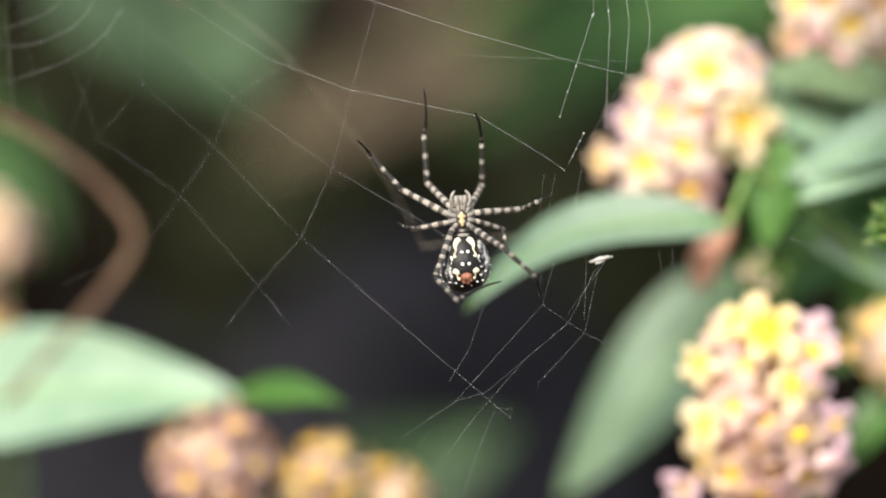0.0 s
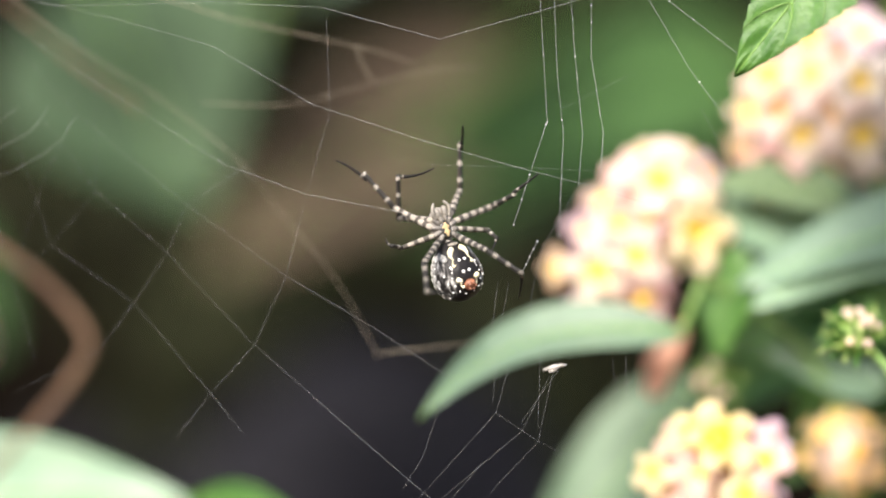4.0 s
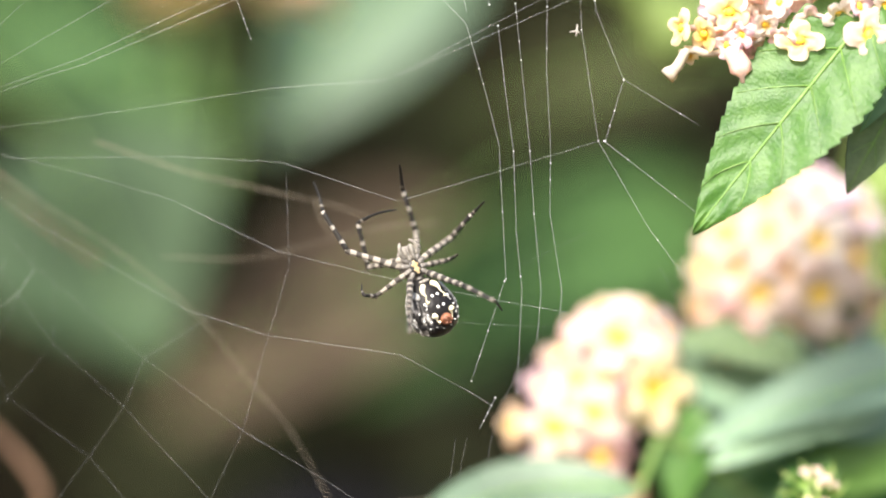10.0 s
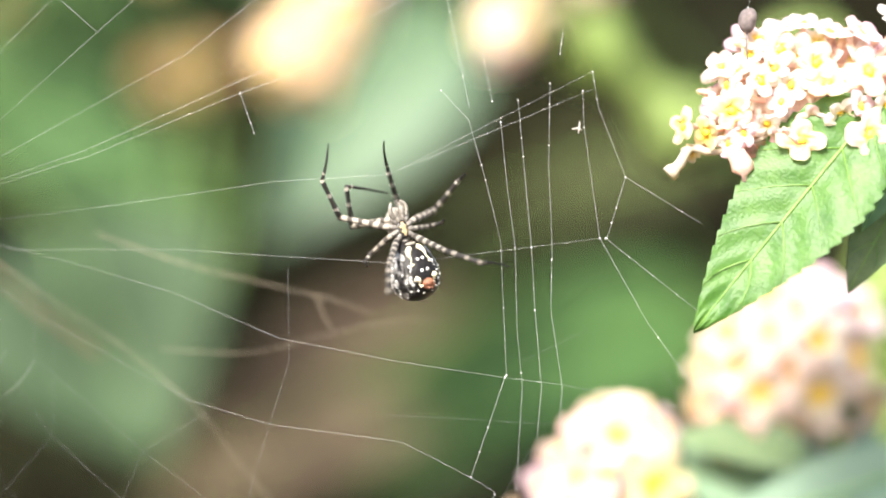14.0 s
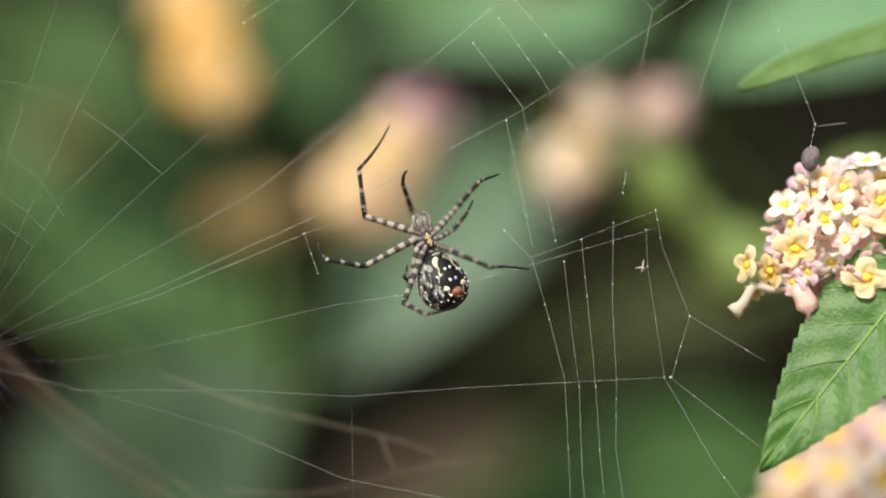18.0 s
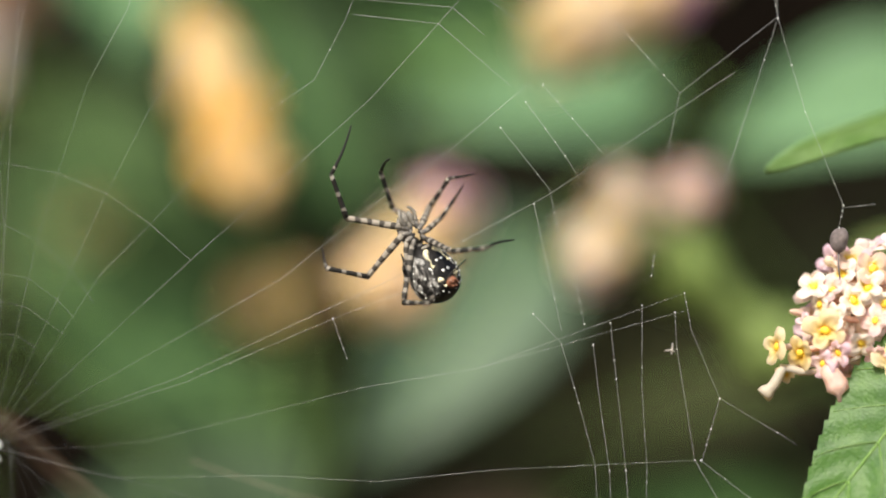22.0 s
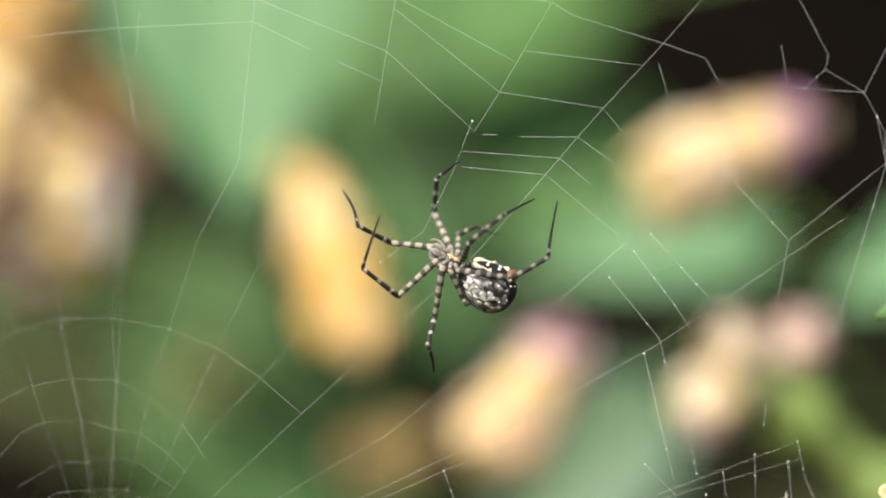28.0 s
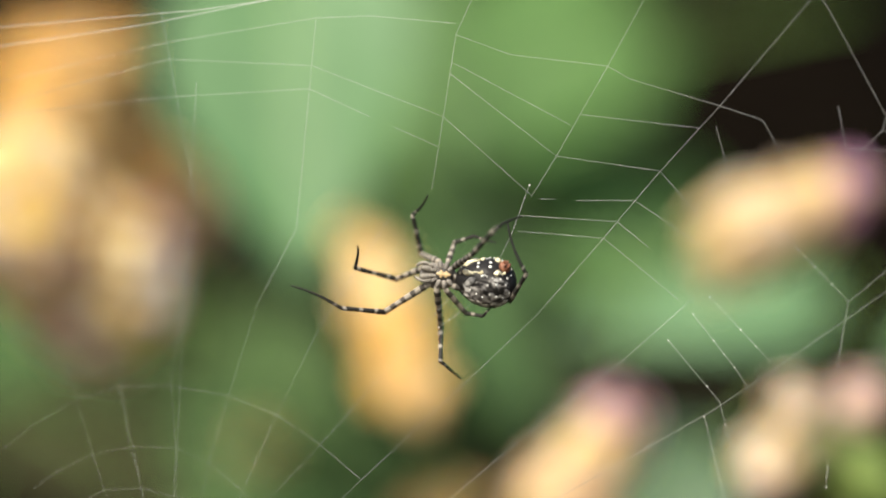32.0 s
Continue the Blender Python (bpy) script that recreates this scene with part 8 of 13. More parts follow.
        (30, aim(-0.00, -0.00, 11.78, 0.452, 0.892, 0.025)),
        (30.27, aim(-0.00, -0.00, 11.78, -0.146, 0.989, -0.004)),
        (30.5, aim(0.00, -0.00, 11.78, -0.689, 0.724, -0.032)),
        (30.73, aim(-0.00, -0.00, 11.79, -0.301, 0.919, 0.255)),
        (31, aim(-0.00, -0.00, 11.79, 0.169, 0.865, 0.473)),
        (31.27, aim(-0.00, -0.00, 11.78, 0.689, 0.662, 0.295)),
        (31.5, aim(-0.00, -0.00, 11.78, 0.972, 0.233, 0.015)),
        (32, aim(0.00, 0.00, 11.78, 0.888, 0.456, 0.056)),
    ])
    walk(feet[1], [
        (0, aim(4.16, 0.95, 20.38, 0.897, -0.392, 0.205)),
        (0.5, aim(5.56, -6.98, 15.31, 0.303, 0.214, 0.929)),
        (1, aim(5.93, -2.20, 19.00, -0.276, 0.786, 0.553)),
        (1.267, aim(5.64, -4.68, 17.13, 0.473, 0.136, 0.870)),
        (1.5, aim(5.35, -7.16, 15.26, 0.709, -0.662, 0.243)),
        (1.733, aim(7.12, -2.18, 14.65, 0.956, -0.286, -0.072)),
        (2, aim(8.89, 2.79, 14.04, 0.914, 0.177, -0.366)),
        (2.267, aim(9.24, 1.36, 12.89, 0.572, 0.659, 0.489)),
        (2.5, aim(9.59, -0.06, 11.74, -0.388, 0.430, 0.815)),
        (3.5, aim(4.92, -3.39, 15.19, -0.104, -0.422, 0.901)),
        (4.5, aim(0.25, -6.71, 18.63, 0.264, -0.931, 0.253)),
        (4.733, aim(4.04, -3.73, 17.96, 0.810, -0.272, 0.519)),
        (5, aim(7.83, -0.76, 17.28, 0.706, 0.605, 0.368)),
        (5.5, aim(6.92, 1.94, 18.14, 0.169, 0.864, 0.474)),
        (5.733, aim(6.12, 0.91, 18.95, 0.625, 0.559, 0.545)),
        (6, aim(5.32, -0.13, 19.77, 0.889, 0.083, 0.450)),
        (7, aim(6.96, -2.51, 17.89, 0.460, 0.718, 0.523)),
        (7.267, aim(5.15, -5.15, 17.08, 0.983, 0.018, 0.182)),
        (7.5, aim(3.34, -7.79, 16.27, 0.641, -0.698, -0.319)),
        (7.733, aim(5.93, -1.98, 15.14, 0.888, -0.174, -0.426)),
        (8, aim(8.51, 3.83, 14.01, 0.826, 0.410, -0.386)),
        (8.5, aim(9.59, 0.17, 11.83, 0.895, -0.015, -0.447)),
        (9, aim(9.06, 1.16, 14.71, 0.923, -0.027, -0.384)),
        (9.267, aim(8.37, -2.22, 13.86, 0.849, 0.461, 0.258)),
        (9.5, aim(7.68, -5.61, 13.01, 0.217, 0.647, 0.731)),
        (10, aim(5.52, 2.90, 19.07, 0.397, 0.764, 0.509)),
        (10.5, aim(6.41, 6.30, 15.13, 0.468, 0.794, -0.388)),
        (10.73, aim(6.24, 6.83, 14.00, -0.246, 0.968, 0.047)),
        (11, aim(6.06, 7.35, 12.86, -0.780, 0.437, 0.448)),
        (11.27, aim(6.02, 7.41, 12.75, -0.386, 0.921, -0.061)),
        (11.5, aim(5.97, 7.46, 12.65, 0.259, 0.807, -0.531)),
        (11.73, aim(6.88, 6.12, 13.67, -0.410, 0.911, -0.044)),
        (12, aim(7.79, 4.78, 14.69, -0.794, 0.382, 0.473)),
        (12.27, aim(1.28, -1.63, 13.13, -0.940, -0.338, -0.040)),
        (12.5, aim(-5.24, -8.03, 11.57, -0.332, -0.787, -0.520)),
        (12.67, aim(-1.40, -4.87, 14.01, -0.646, -0.400, -0.650)),
        (12.83, aim(2.44, -1.72, 16.45, -0.688, 0.634, -0.352)),
        (13, aim(6.28, 1.44, 18.89, -0.401, 0.916, -0.030)),
        (13.27, aim(1.13, -3.54, 16.24, 0.134, 0.864, 0.485)),
        (13.5, aim(-4.02, -8.52, 13.58, 0.594, 0.335, 0.731)),
        (14, aim(8.82, -2.63, 14.47, 0.906, 0.422, 0.034)),
        (14.17, aim(7.40, 0.97, 14.29, 0.625, 0.715, 0.313)),
        (14.33, aim(5.97, 4.57, 14.11, -0.613, 0.560, 0.557)),
        (14.5, aim(4.54, 8.17, 13.93, -0.900, 0.197, 0.389)),
        (16.5, aim(7.44, 2.33, 17.38, -0.823, 0.422, 0.380)),
        (17, aim(7.12, -0.97, 18.14, -0.690, 0.600, 0.405)),
        (17.27, aim(-0.29, -2.59, 13.03, -1.000, 0.012, -0.006)),
        (17.5, aim(-7.70, -4.22, 7.92, -0.700, -0.582, -0.413)),
        (17.73, aim(-1.65, 0.81, 12.95, -0.961, -0.147, -0.233)),
        (18, aim(4.41, 5.85, 17.98, -0.943, 0.331, 0.014)),
        (18.5, aim(-4.48, 8.46, 12.46, -0.569, 0.682, -0.459)),
        (19, aim(-0.50, 7.31, 17.97, -0.070, 0.805, -0.589)),
        (19.27, aim(2.35, 7.68, 14.71, -0.525, 0.802, 0.286)),
        (19.5, aim(5.19, 8.06, 11.45, -0.469, 0.018, 0.883)),
        (20, aim(7.58, 3.11, 16.78, -0.810, 0.226, 0.542)),
        (20.17, aim(7.97, 1.09, 15.97, -0.624, 0.259, 0.737)),
        (20.33, aim(8.36, -0.93, 15.17, 0.994, -0.107, -0.026)),
        (20.5, aim(8.76, -2.95, 14.36, 0.943, -0.171, -0.285)),
        (21, aim(4.36, -5.15, 18.60, 0.774, -0.626, 0.097)),
        (21.27, aim(6.75, -1.11, 15.28, 0.962, -0.245, -0.121)),
        (21.5, aim(9.13, 2.93, 11.95, 0.931, 0.191, -0.312)),
        (21.67, aim(5.44, 4.95, 12.81, 0.791, 0.038, -0.611)),
        (21.83, aim(1.74, 6.97, 13.66, -0.805, -0.416, -0.422)),
        (22, aim(-1.95, 8.99, 14.51, -0.936, -0.339, -0.091)),
        (22.5, aim(-9.32, -1.29, 13.64, -0.569, -0.360, -0.739)),
        (22.73, aim(-2.87, 3.73, 13.53, -0.870, -0.462, -0.172)),
        (23, aim(3.58, 8.75, 13.42, -0.803, -0.368, 0.468)),
        (23.27, aim(-2.95, 3.75, 12.91, -0.891, -0.400, -0.216)),
        (23.5, aim(-9.49, -1.25, 12.41, -0.554, -0.240, -0.797)),
        (23.73, aim(-4.22, 3.94, 13.46, -0.742, -0.601, -0.297)),
        (24, aim(1.05, 9.13, 14.52, -0.622, -0.712, 0.325)),
        (24.17, aim(1.34, 9.22, 13.53, -0.885, -0.460, 0.069)),
        (24.33, aim(1.63, 9.31, 12.54, -0.342, 0.715, -0.609)),
        (24.5, aim(1.92, 9.39, 11.55, 0.088, 0.823, -0.561)),
        (24.67, aim(4.24, 5.61, 12.66, 0.493, 0.607, -0.623)),
        (24.83, aim(6.55, 1.83, 13.76, 0.868, 0.100, -0.487)),
        (25, aim(8.87, -1.95, 14.87, 0.918, -0.301, -0.259)),
        (25.17, aim(3.48, 0.65, 14.56, 0.796, 0.065, -0.602)),
        (25.33, aim(-1.90, 3.25, 14.26, -0.066, 0.674, -0.736)),
        (25.5, aim(-7.29, 5.85, 13.95, -0.513, 0.710, -0.482)),
        (26.17, aim(-3.56, 6.28, 14.92, -0.801, 0.512, -0.311)),
        (26.83, aim(0.18, 6.71, 15.89, -0.320, -0.749, 0.580)),
        (27.5, aim(3.91, 7.15, 16.85, 0.064, -0.805, 0.589)),
        (28, aim(-1.63, 9.07, 14.46, 0.312, -0.271, 0.911)),
        (28.5, aim(-9.37, 1.74, 12.82, -0.128, 0.140, 0.982)),
        (28.73, aim(-7.80, 3.91, 14.32, -0.448, 0.834, 0.322)),
        (29, aim(-6.23, 6.08, 15.82, -0.312, 0.678, -0.666)),
        (29.17, aim(-6.46, 5.49, 12.80, -0.415, 0.870, -0.265)),
        (29.33, aim(-6.69, 4.91, 9.77, -0.127, 0.215, 0.968)),
        (29.5, aim(-6.92, 4.33, 6.75, 0.071, -0.196, 0.978)),
        (29.73, aim(-1.30, 6.44, 9.38, -0.065, -0.727, 0.684)),
        (30, aim(4.33, 8.56, 12.02, -0.176, -0.976, 0.125)),
        (30.27, aim(-1.14, 7.75, 11.75, 0.370, -0.769, 0.521)),
        (30.5, aim(-6.61, 6.94, 11.48, 0.731, -0.180, 0.658)),
        (31, aim(1.62, 8.29, 16.33, 0.318, -0.923, 0.216)),
        (31.27, aim(5.47, 5.26, 14.13, 0.122, -0.631, 0.766)),
        (31.5, aim(9.33, 2.23, 11.93, -0.126, -0.069, 0.990)),
        (32, aim(8.52, 4.37, 12.32, 0.100, -0.491, 0.865)),
    ])
    walk(legs[2], [
        (0, aim(-2.70, -0.60, -0.30, -0.908, -0.113, -0.404)),
        (0.5, aim(-2.70, -0.60, -0.30, -0.809, -0.088, -0.581)),
        (1, aim(-2.70, -0.60, -0.30, -0.939, -0.046, -0.342)),
        (1.267, aim(-2.70, -0.60, -0.30, -0.678, -0.110, -0.726)),
        (1.5, aim(-2.70, -0.60, -0.30, -0.269, -0.150, -0.951)),
        (1.733, aim(-2.70, -0.60, -0.30, -0.737, -0.293, -0.609)),
        (2, aim(-2.70, -0.60, -0.30, -0.942, -0.331, -0.049)),
        (2.5, aim(-2.70, -0.60, -0.30, -0.748, -0.086, -0.658)),
        (4.5, aim(-2.70, -0.60, -0.30, -0.716, -0.031, -0.697)),
        (5, aim(-2.70, -0.60, -0.30, -0.446, 0.093, -0.890)),
        (5.5, aim(-2.70, -0.60, -0.30, -0.416, 0.087, -0.905)),
        (6, aim(-2.70, -0.60, -0.30, -0.601, 0.249, -0.759)),
        (7, aim(-2.70, -0.60, -0.30, -0.623, 0.052, -0.781)),
        (7.5, aim(-2.70, -0.60, -0.30, -0.233, -0.129, -0.964)),
        (8, aim(-2.70, -0.60, -0.30, -0.690, -0.048, -0.722)),
        (8.5, aim(-2.70, -0.60, -0.30, -0.507, -0.115, -0.855)),
        (9, aim(-2.70, -0.60, -0.30, -0.754, -0.219, -0.619)),
        (9.267, aim(-2.70, -0.60, -0.30, -0.407, -0.103, -0.908)),
        (9.5, aim(-2.70, -0.60, -0.30, 0.028, 0.035, -0.999)),
        (9.733, aim(-2.70, -0.60, -0.30, -0.458, -0.097, -0.884)),
        (10, aim(-2.70, -0.60, -0.30, -0.822, -0.203, -0.533)),
        (10.17, aim(-2.70, -0.60, -0.30, -0.613, -0.211, -0.761)),
        (10.33, aim(-2.70, -0.60, -0.30, -0.311, -0.196, -0.930)),
        (10.5, aim(-2.70, -0.60, -0.30, -0.009, -0.163, -0.987)),
        (11, aim(-2.70, -0.60, -0.30, -0.311, -0.439, -0.843)),
        (11.5, aim(-2.70, -0.60, -0.30, -0.328, -0.332, -0.885)),
        (12, aim(-2.70, -0.60, -0.30, -0.680, -0.260, -0.686)),
        (12.17, aim(-2.70, -0.60, -0.30, -0.442, -0.252, -0.861)),
        (12.33, aim(-2.70, -0.60, -0.30, -0.135, -0.217, -0.967)),
        (12.5, aim(-2.70, -0.60, -0.30, 0.156, -0.165, -0.974)),
        (12.73, aim(-2.70, -0.60, -0.30, -0.268, -0.112, -0.957)),
        (13, aim(-2.70, -0.60, -0.30, -0.642, -0.040, -0.765)),
        (13.27, aim(-2.70, -0.60, -0.30, -0.301, 0.092, -0.949)),
        (13.5, aim(-2.70, -0.60, -0.30, 0.091, 0.209, -0.974)),
        (14, aim(-2.70, -0.60, -0.30, -0.321, -0.319, -0.892)),
        (14.27, aim(-2.70, -0.60, -0.30, -0.142, -0.425, -0.894)),
        (14.5, aim(-2.70, -0.60, -0.30, 0.043, -0.513, -0.857)),
        (15.5, aim(-2.70, -0.60, -0.30, -0.220, -0.478, -0.851)),
        (16.5, aim(-2.70, -0.60, -0.30, -0.468, -0.408, -0.784)),
        (16.73, aim(-2.70, -0.60, -0.30, -0.726, -0.255, -0.638)),
        (17, aim(-2.70, -0.60, -0.30, -0.904, -0.073, -0.422)),
        (17.27, aim(-2.70, -0.60, -0.30, -0.494, -0.062, -0.867)),
        (17.5, aim(-2.70, -0.60, -0.30, 0.096, -0.029, -0.995)),
        (17.67, aim(-2.70, -0.60, -0.30, -0.101, -0.350, -0.931)),
        (17.83, aim(-2.70, -0.60, -0.30, -0.317, -0.665, -0.676)),
        (18, aim(-2.70, -0.60, -0.30, -0.447, -0.822, -0.353)),
        (18.5, aim(-2.70, -0.60, -0.30, -0.270, -0.575, -0.772)),
        (19, aim(-2.70, -0.60, -0.30, -0.615, -0.495, -0.613)),
        (19.5, aim(-2.70, -0.60, -0.30, -0.346, -0.279, -0.896)),
        (20, aim(-2.70, -0.60, -0.30, -0.491, -0.396, -0.776)),
        (20.5, aim(-2.70, -0.60, -0.30, -0.519, -0.102, -0.849)),
        (21, aim(-2.70, -0.60, -0.30, -0.660, 0.012, -0.751)),
        (21.27, aim(-2.70, -0.60, -0.30, -0.455, -0.133, -0.881)),
        (21.5, aim(-2.70, -0.60, -0.30, -0.213, -0.268, -0.940)),
        (22, aim(-2.70, -0.60, -0.30, -0.379, -0.887, -0.265)),
        (22.5, aim(-2.70, -0.60, -0.30, -0.015, -0.508, -0.861)),
        (23, aim(-2.70, -0.60, -0.30, -0.257, -0.431, -0.865)),
        (23.27, aim(-2.70, -0.60, -0.30, -0.113, -0.367, -0.923)),
        (23.5, aim(-2.70, -0.60, -0.30, 0.034, -0.293, -0.955)),
        (24, aim(-2.70, -0.60, -0.30, 0.023, -0.482, -0.876)),
        (24.5, aim(-2.70, -0.60, -0.30, -0.004, -0.183, -0.983)),
        (24.73, aim(-2.70, -0.60, -0.30, -0.172, -0.178, -0.969)),
        (25, aim(-2.70, -0.60, -0.30, -0.336, -0.169, -0.927)),
        (25.17, aim(-2.70, -0.60, -0.30, -0.192, -0.301, -0.934)),
        (25.33, aim(-2.70, -0.60, -0.30, -0.035, -0.426, -0.904)),
        (25.5, aim(-2.70, -0.60, -0.30, 0.118, -0.530, -0.840)),
        (27.5, aim(-2.70, -0.60, -0.30, 0.287, -0.755, -0.590)),
        (28, aim(-2.70, -0.60, -0.30, -0.025, -0.747, -0.665)),
        (28.5, aim(-2.70, -0.60, -0.30, 0.163, -0.310, -0.937)),
        (29, aim(-2.70, -0.60, -0.30, 0.306, -0.654, -0.692)),
        (29.5, aim(-2.70, -0.60, -0.30, 0.030, -0.762, -0.647)),
        (30, aim(-2.70, -0.60, -0.30, -0.144, -0.804, -0.576)),
        (30.5, aim(-2.70, -0.60, -0.30, -0.134, -0.874, -0.468)),
        (31, aim(-2.70, -0.60, -0.30, 0.172, -0.795, -0.582)),
        (31.27, aim(-2.70, -0.60, -0.30, -0.034, -0.671, -0.740)),
        (31.5, aim(-2.70, -0.60, -0.30, -0.237, -0.492, -0.838)),
        (32, aim(-2.70, -0.60, -0.30, -0.488, -0.671, -0.558)),
    ])
    walk(shins[2], [
        (0, aim(0.00, 0.00, 7.62, 0.969, 0.248, 0.003)),
        (0.5, aim(0.00, 0.00, 7.62, 0.959, 0.285, 0.017)),
        (1, aim(0.00, -0.00, 7.62, 0.886, 0.190, 0.423)),
        (1.5, aim(-0.00, -0.00, 7.61, 0.588, 0.803, 0.098)),
        (2, aim(-0.00, -0.00, 7.62, 0.758, 0.195, 0.623)),
        (2.5, aim(0.00, 0.00, 7.61, 0.870, 0.394, -0.295)),
        (4.5, aim(0.00, 0.00, 7.62, 0.965, 0.202, 0.166)),
        (5, aim(0.00, -0.00, 7.61, 0.881, -0.382, -0.281)),
        (5.5, aim(-0.00, 0.00, 7.61, 0.958, -0.274, -0.084)),
        (6, aim(0.00, -0.00, 7.62, 0.910, -0.044, 0.413)),
        (7, aim(-0.00, 0.00, 7.61, 0.990, 0.133, -0.047)),
        (7.5, aim(0.00, 0.00, 7.61, 0.833, 0.513, -0.207)),
        (8, aim(-0.00, -0.00, 7.61, 0.675, 0.729, -0.114)),
        (8.5, aim(-0.00, -0.00, 7.61, 0.970, 0.221, 0.104)),
        (9, aim(-0.00, -0.00, 7.62, 0.672, 0.740, 0.036)),
        (9.267, aim(-0.00, -0.00, 7.61, 0.238, 0.945, -0.224)),
        (9.5, aim(-0.00, -0.00, 7.61, -0.266, 0.869, -0.417)),
        (9.733, aim(-0.00, -0.00, 7.61, 0.293, 0.949, -0.115)),
        (10, aim(-0.00, -0.00, 7.62, 0.732, 0.641, 0.233)),
        (10.17, aim(-0.00, -0.00, 7.61, 0.379, 0.925, -0.005)),
        (10.33, aim(-0.00, 0.00, 7.61, -0.405, 0.831, -0.381)),
        (10.5, aim(0.00, 0.00, 7.61, -0.748, 0.463, -0.475)),
        (10.73, aim(-0.00, -0.00, 7.61, -0.213, 0.869, -0.447)),
        (11, aim(-0.00, -0.00, 7.61, 0.417, 0.883, -0.217)),
        (11.5, aim(-0.00, -0.00, 7.61, 0.097, 0.910, -0.403)),
        (12, aim(0.00, 0.00, 7.62, 0.504, 0.810, -0.299)),
        (12.17, aim(0.00, -0.00, 7.61, 0.630, 0.447, -0.635)),
        (12.33, aim(0.00, -0.00, 7.61, 0.305, -0.643, -0.703)),
        (12.5, aim(0.00, -0.00, 7.61, -0.011, -0.914, -0.406)),
        (12.67, aim(0.00, -0.00, 7.61, 0.457, -0.753, -0.473)),
        (12.83, aim(0.00, -0.00, 7.61, 0.936, 0.326, -0.131)),
        (13, aim(0.00, 0.00, 7.62, 0.706, 0.701, 0.105)),
        (13.17, aim(0.00, -0.00, 7.61, 0.316, 0.946, -0.074)),
        (13.33, aim(-0.00, -0.00, 7.61, -0.404, 0.863, -0.303)),
        (13.5, aim(-0.00, -0.00, 7.61, -0.766, 0.531, -0.362)),
        (13.73, aim(-0.00, -0.00, 7.61, -0.220, 0.905, -0.363)),
        (14, aim(-0.00, -0.00, 7.61, 0.422, 0.883, -0.205)),
        (14.27, aim(-0.00, 0.00, 7.61, -0.141, 0.928, -0.344)),
        (14.5, aim(-0.00, 0.00, 7.61, -0.657, 0.659, -0.367)),
        (16.5, aim(-0.00, -0.00, 7.62, -0.195, 0.921, -0.337)),
        (16.73, aim(-0.00, -0.00, 7.62, 0.403, 0.893, -0.198)),
        (17, aim(-0.00, 0.00, 7.62, 0.850, 0.527, 0.015)),
        (17.27, aim(-0.00, 0.00, 7.61, 0.940, -0.142, -0.310)),
        (17.5, aim(-0.00, 0.00, 7.61, 0.502, -0.732, -0.461)),
        (17.67, aim(-0.00, 0.00, 7.61, 0.498, -0.356, -0.791)),
        (17.83, aim(-0.00, -0.00, 7.61, -0.009, 0.752, -0.660)),
        (18, aim(-0.00, -0.00, 7.62, -0.257, 0.930, -0.264)),
        (18.5, aim(0.00, 0.00, 7.61, -0.220, 0.847, -0.485)),
        (19, aim(-0.00, -0.00, 7.62, 0.228, 0.924, -0.308)),
        (19.5, aim(0.00, 0.00, 7.61, 0.361, 0.884, -0.296)),
        (20, aim(-0.00, -0.00, 7.61, 0.182, 0.974, -0.135)),
        (20.27, aim(-0.00, -0.00, 7.61, 0.611, 0.770, -0.186)),
        (20.5, aim(0.00, 0.00, 7.61, 0.900, 0.390, -0.195)),
        (21, aim(-0.00, 0.00, 7.62, 0.757, 0.651, 0.054)),
        (21.27, aim(-0.00, 0.00, 7.61, 0.462, 0.854, -0.241)),
        (21.5, aim(0.00, 0.00, 7.61, 0.067, 0.873, -0.484)),
        (22, aim(0.00, 0.00, 7.62, -0.249, 0.863, -0.440)),
        (22.27, aim(0.00, -0.00, 7.61, -0.577, 0.553, -0.601)),
        (22.5, aim(-0.00, -0.00, 7.61, -0.773, 0.116, -0.623)),
        (22.73, aim(0.00, 0.00, 7.61, -0.596, 0.547, -0.588)),
        (23, aim(0.00, 0.00, 7.61, -0.289, 0.858, -0.425)),
        (23.27, aim(0.00, 0.00, 7.61, -0.693, 0.469, -0.548)),
        (23.5, aim(-0.00, 0.00, 7.61, -0.868, -0.074, -0.490)),
        (24, aim(-0.00, 0.00, 7.61, -0.814, 0.415, -0.407)),
        (24.5, aim(-0.00, -0.00, 7.61, -0.890, 0.167, -0.425)),
        (24.67, aim(0.00, -0.00, 7.61, -0.634, 0.574, -0.519)),
        (24.83, aim(0.00, -0.00, 7.61, 0.022, 0.906, -0.422)),
        (25, aim(0.00, 0.00, 7.61, 0.468, 0.855, -0.225)),
        (25.17, aim(0.00, 0.00, 7.61, 0.027, 0.942, -0.335)),
        (25.33, aim(0.00, 0.00, 7.61, -0.578, 0.730, -0.365)),
        (25.5, aim(-0.00, 0.00, 7.61, -0.876, 0.383, -0.293)),
        (27.5, aim(0.00, 0.00, 7.61, -0.972, -0.087, -0.219)),
        (28, aim(0.00, -0.00, 7.62, -0.805, 0.577, -0.139)),
        (28.27, aim(0.00, -0.00, 7.61, -0.982, -0.069, 0.176)),
        (28.5, aim(0.00, -0.00, 7.61, -0.621, -0.677, 0.395)),
        (28.73, aim(0.00, -0.00, 7.61, -0.950, -0.240, 0.201)),
        (29, aim(0.00, 0.00, 7.61, -0.959, 0.277, -0.060)),
        (29.5, aim(-0.00, 0.00, 7.61, -0.656, 0.743, -0.132)),
        (30, aim(-0.00, 0.00, 7.61, -0.000, 0.998, -0.065)),
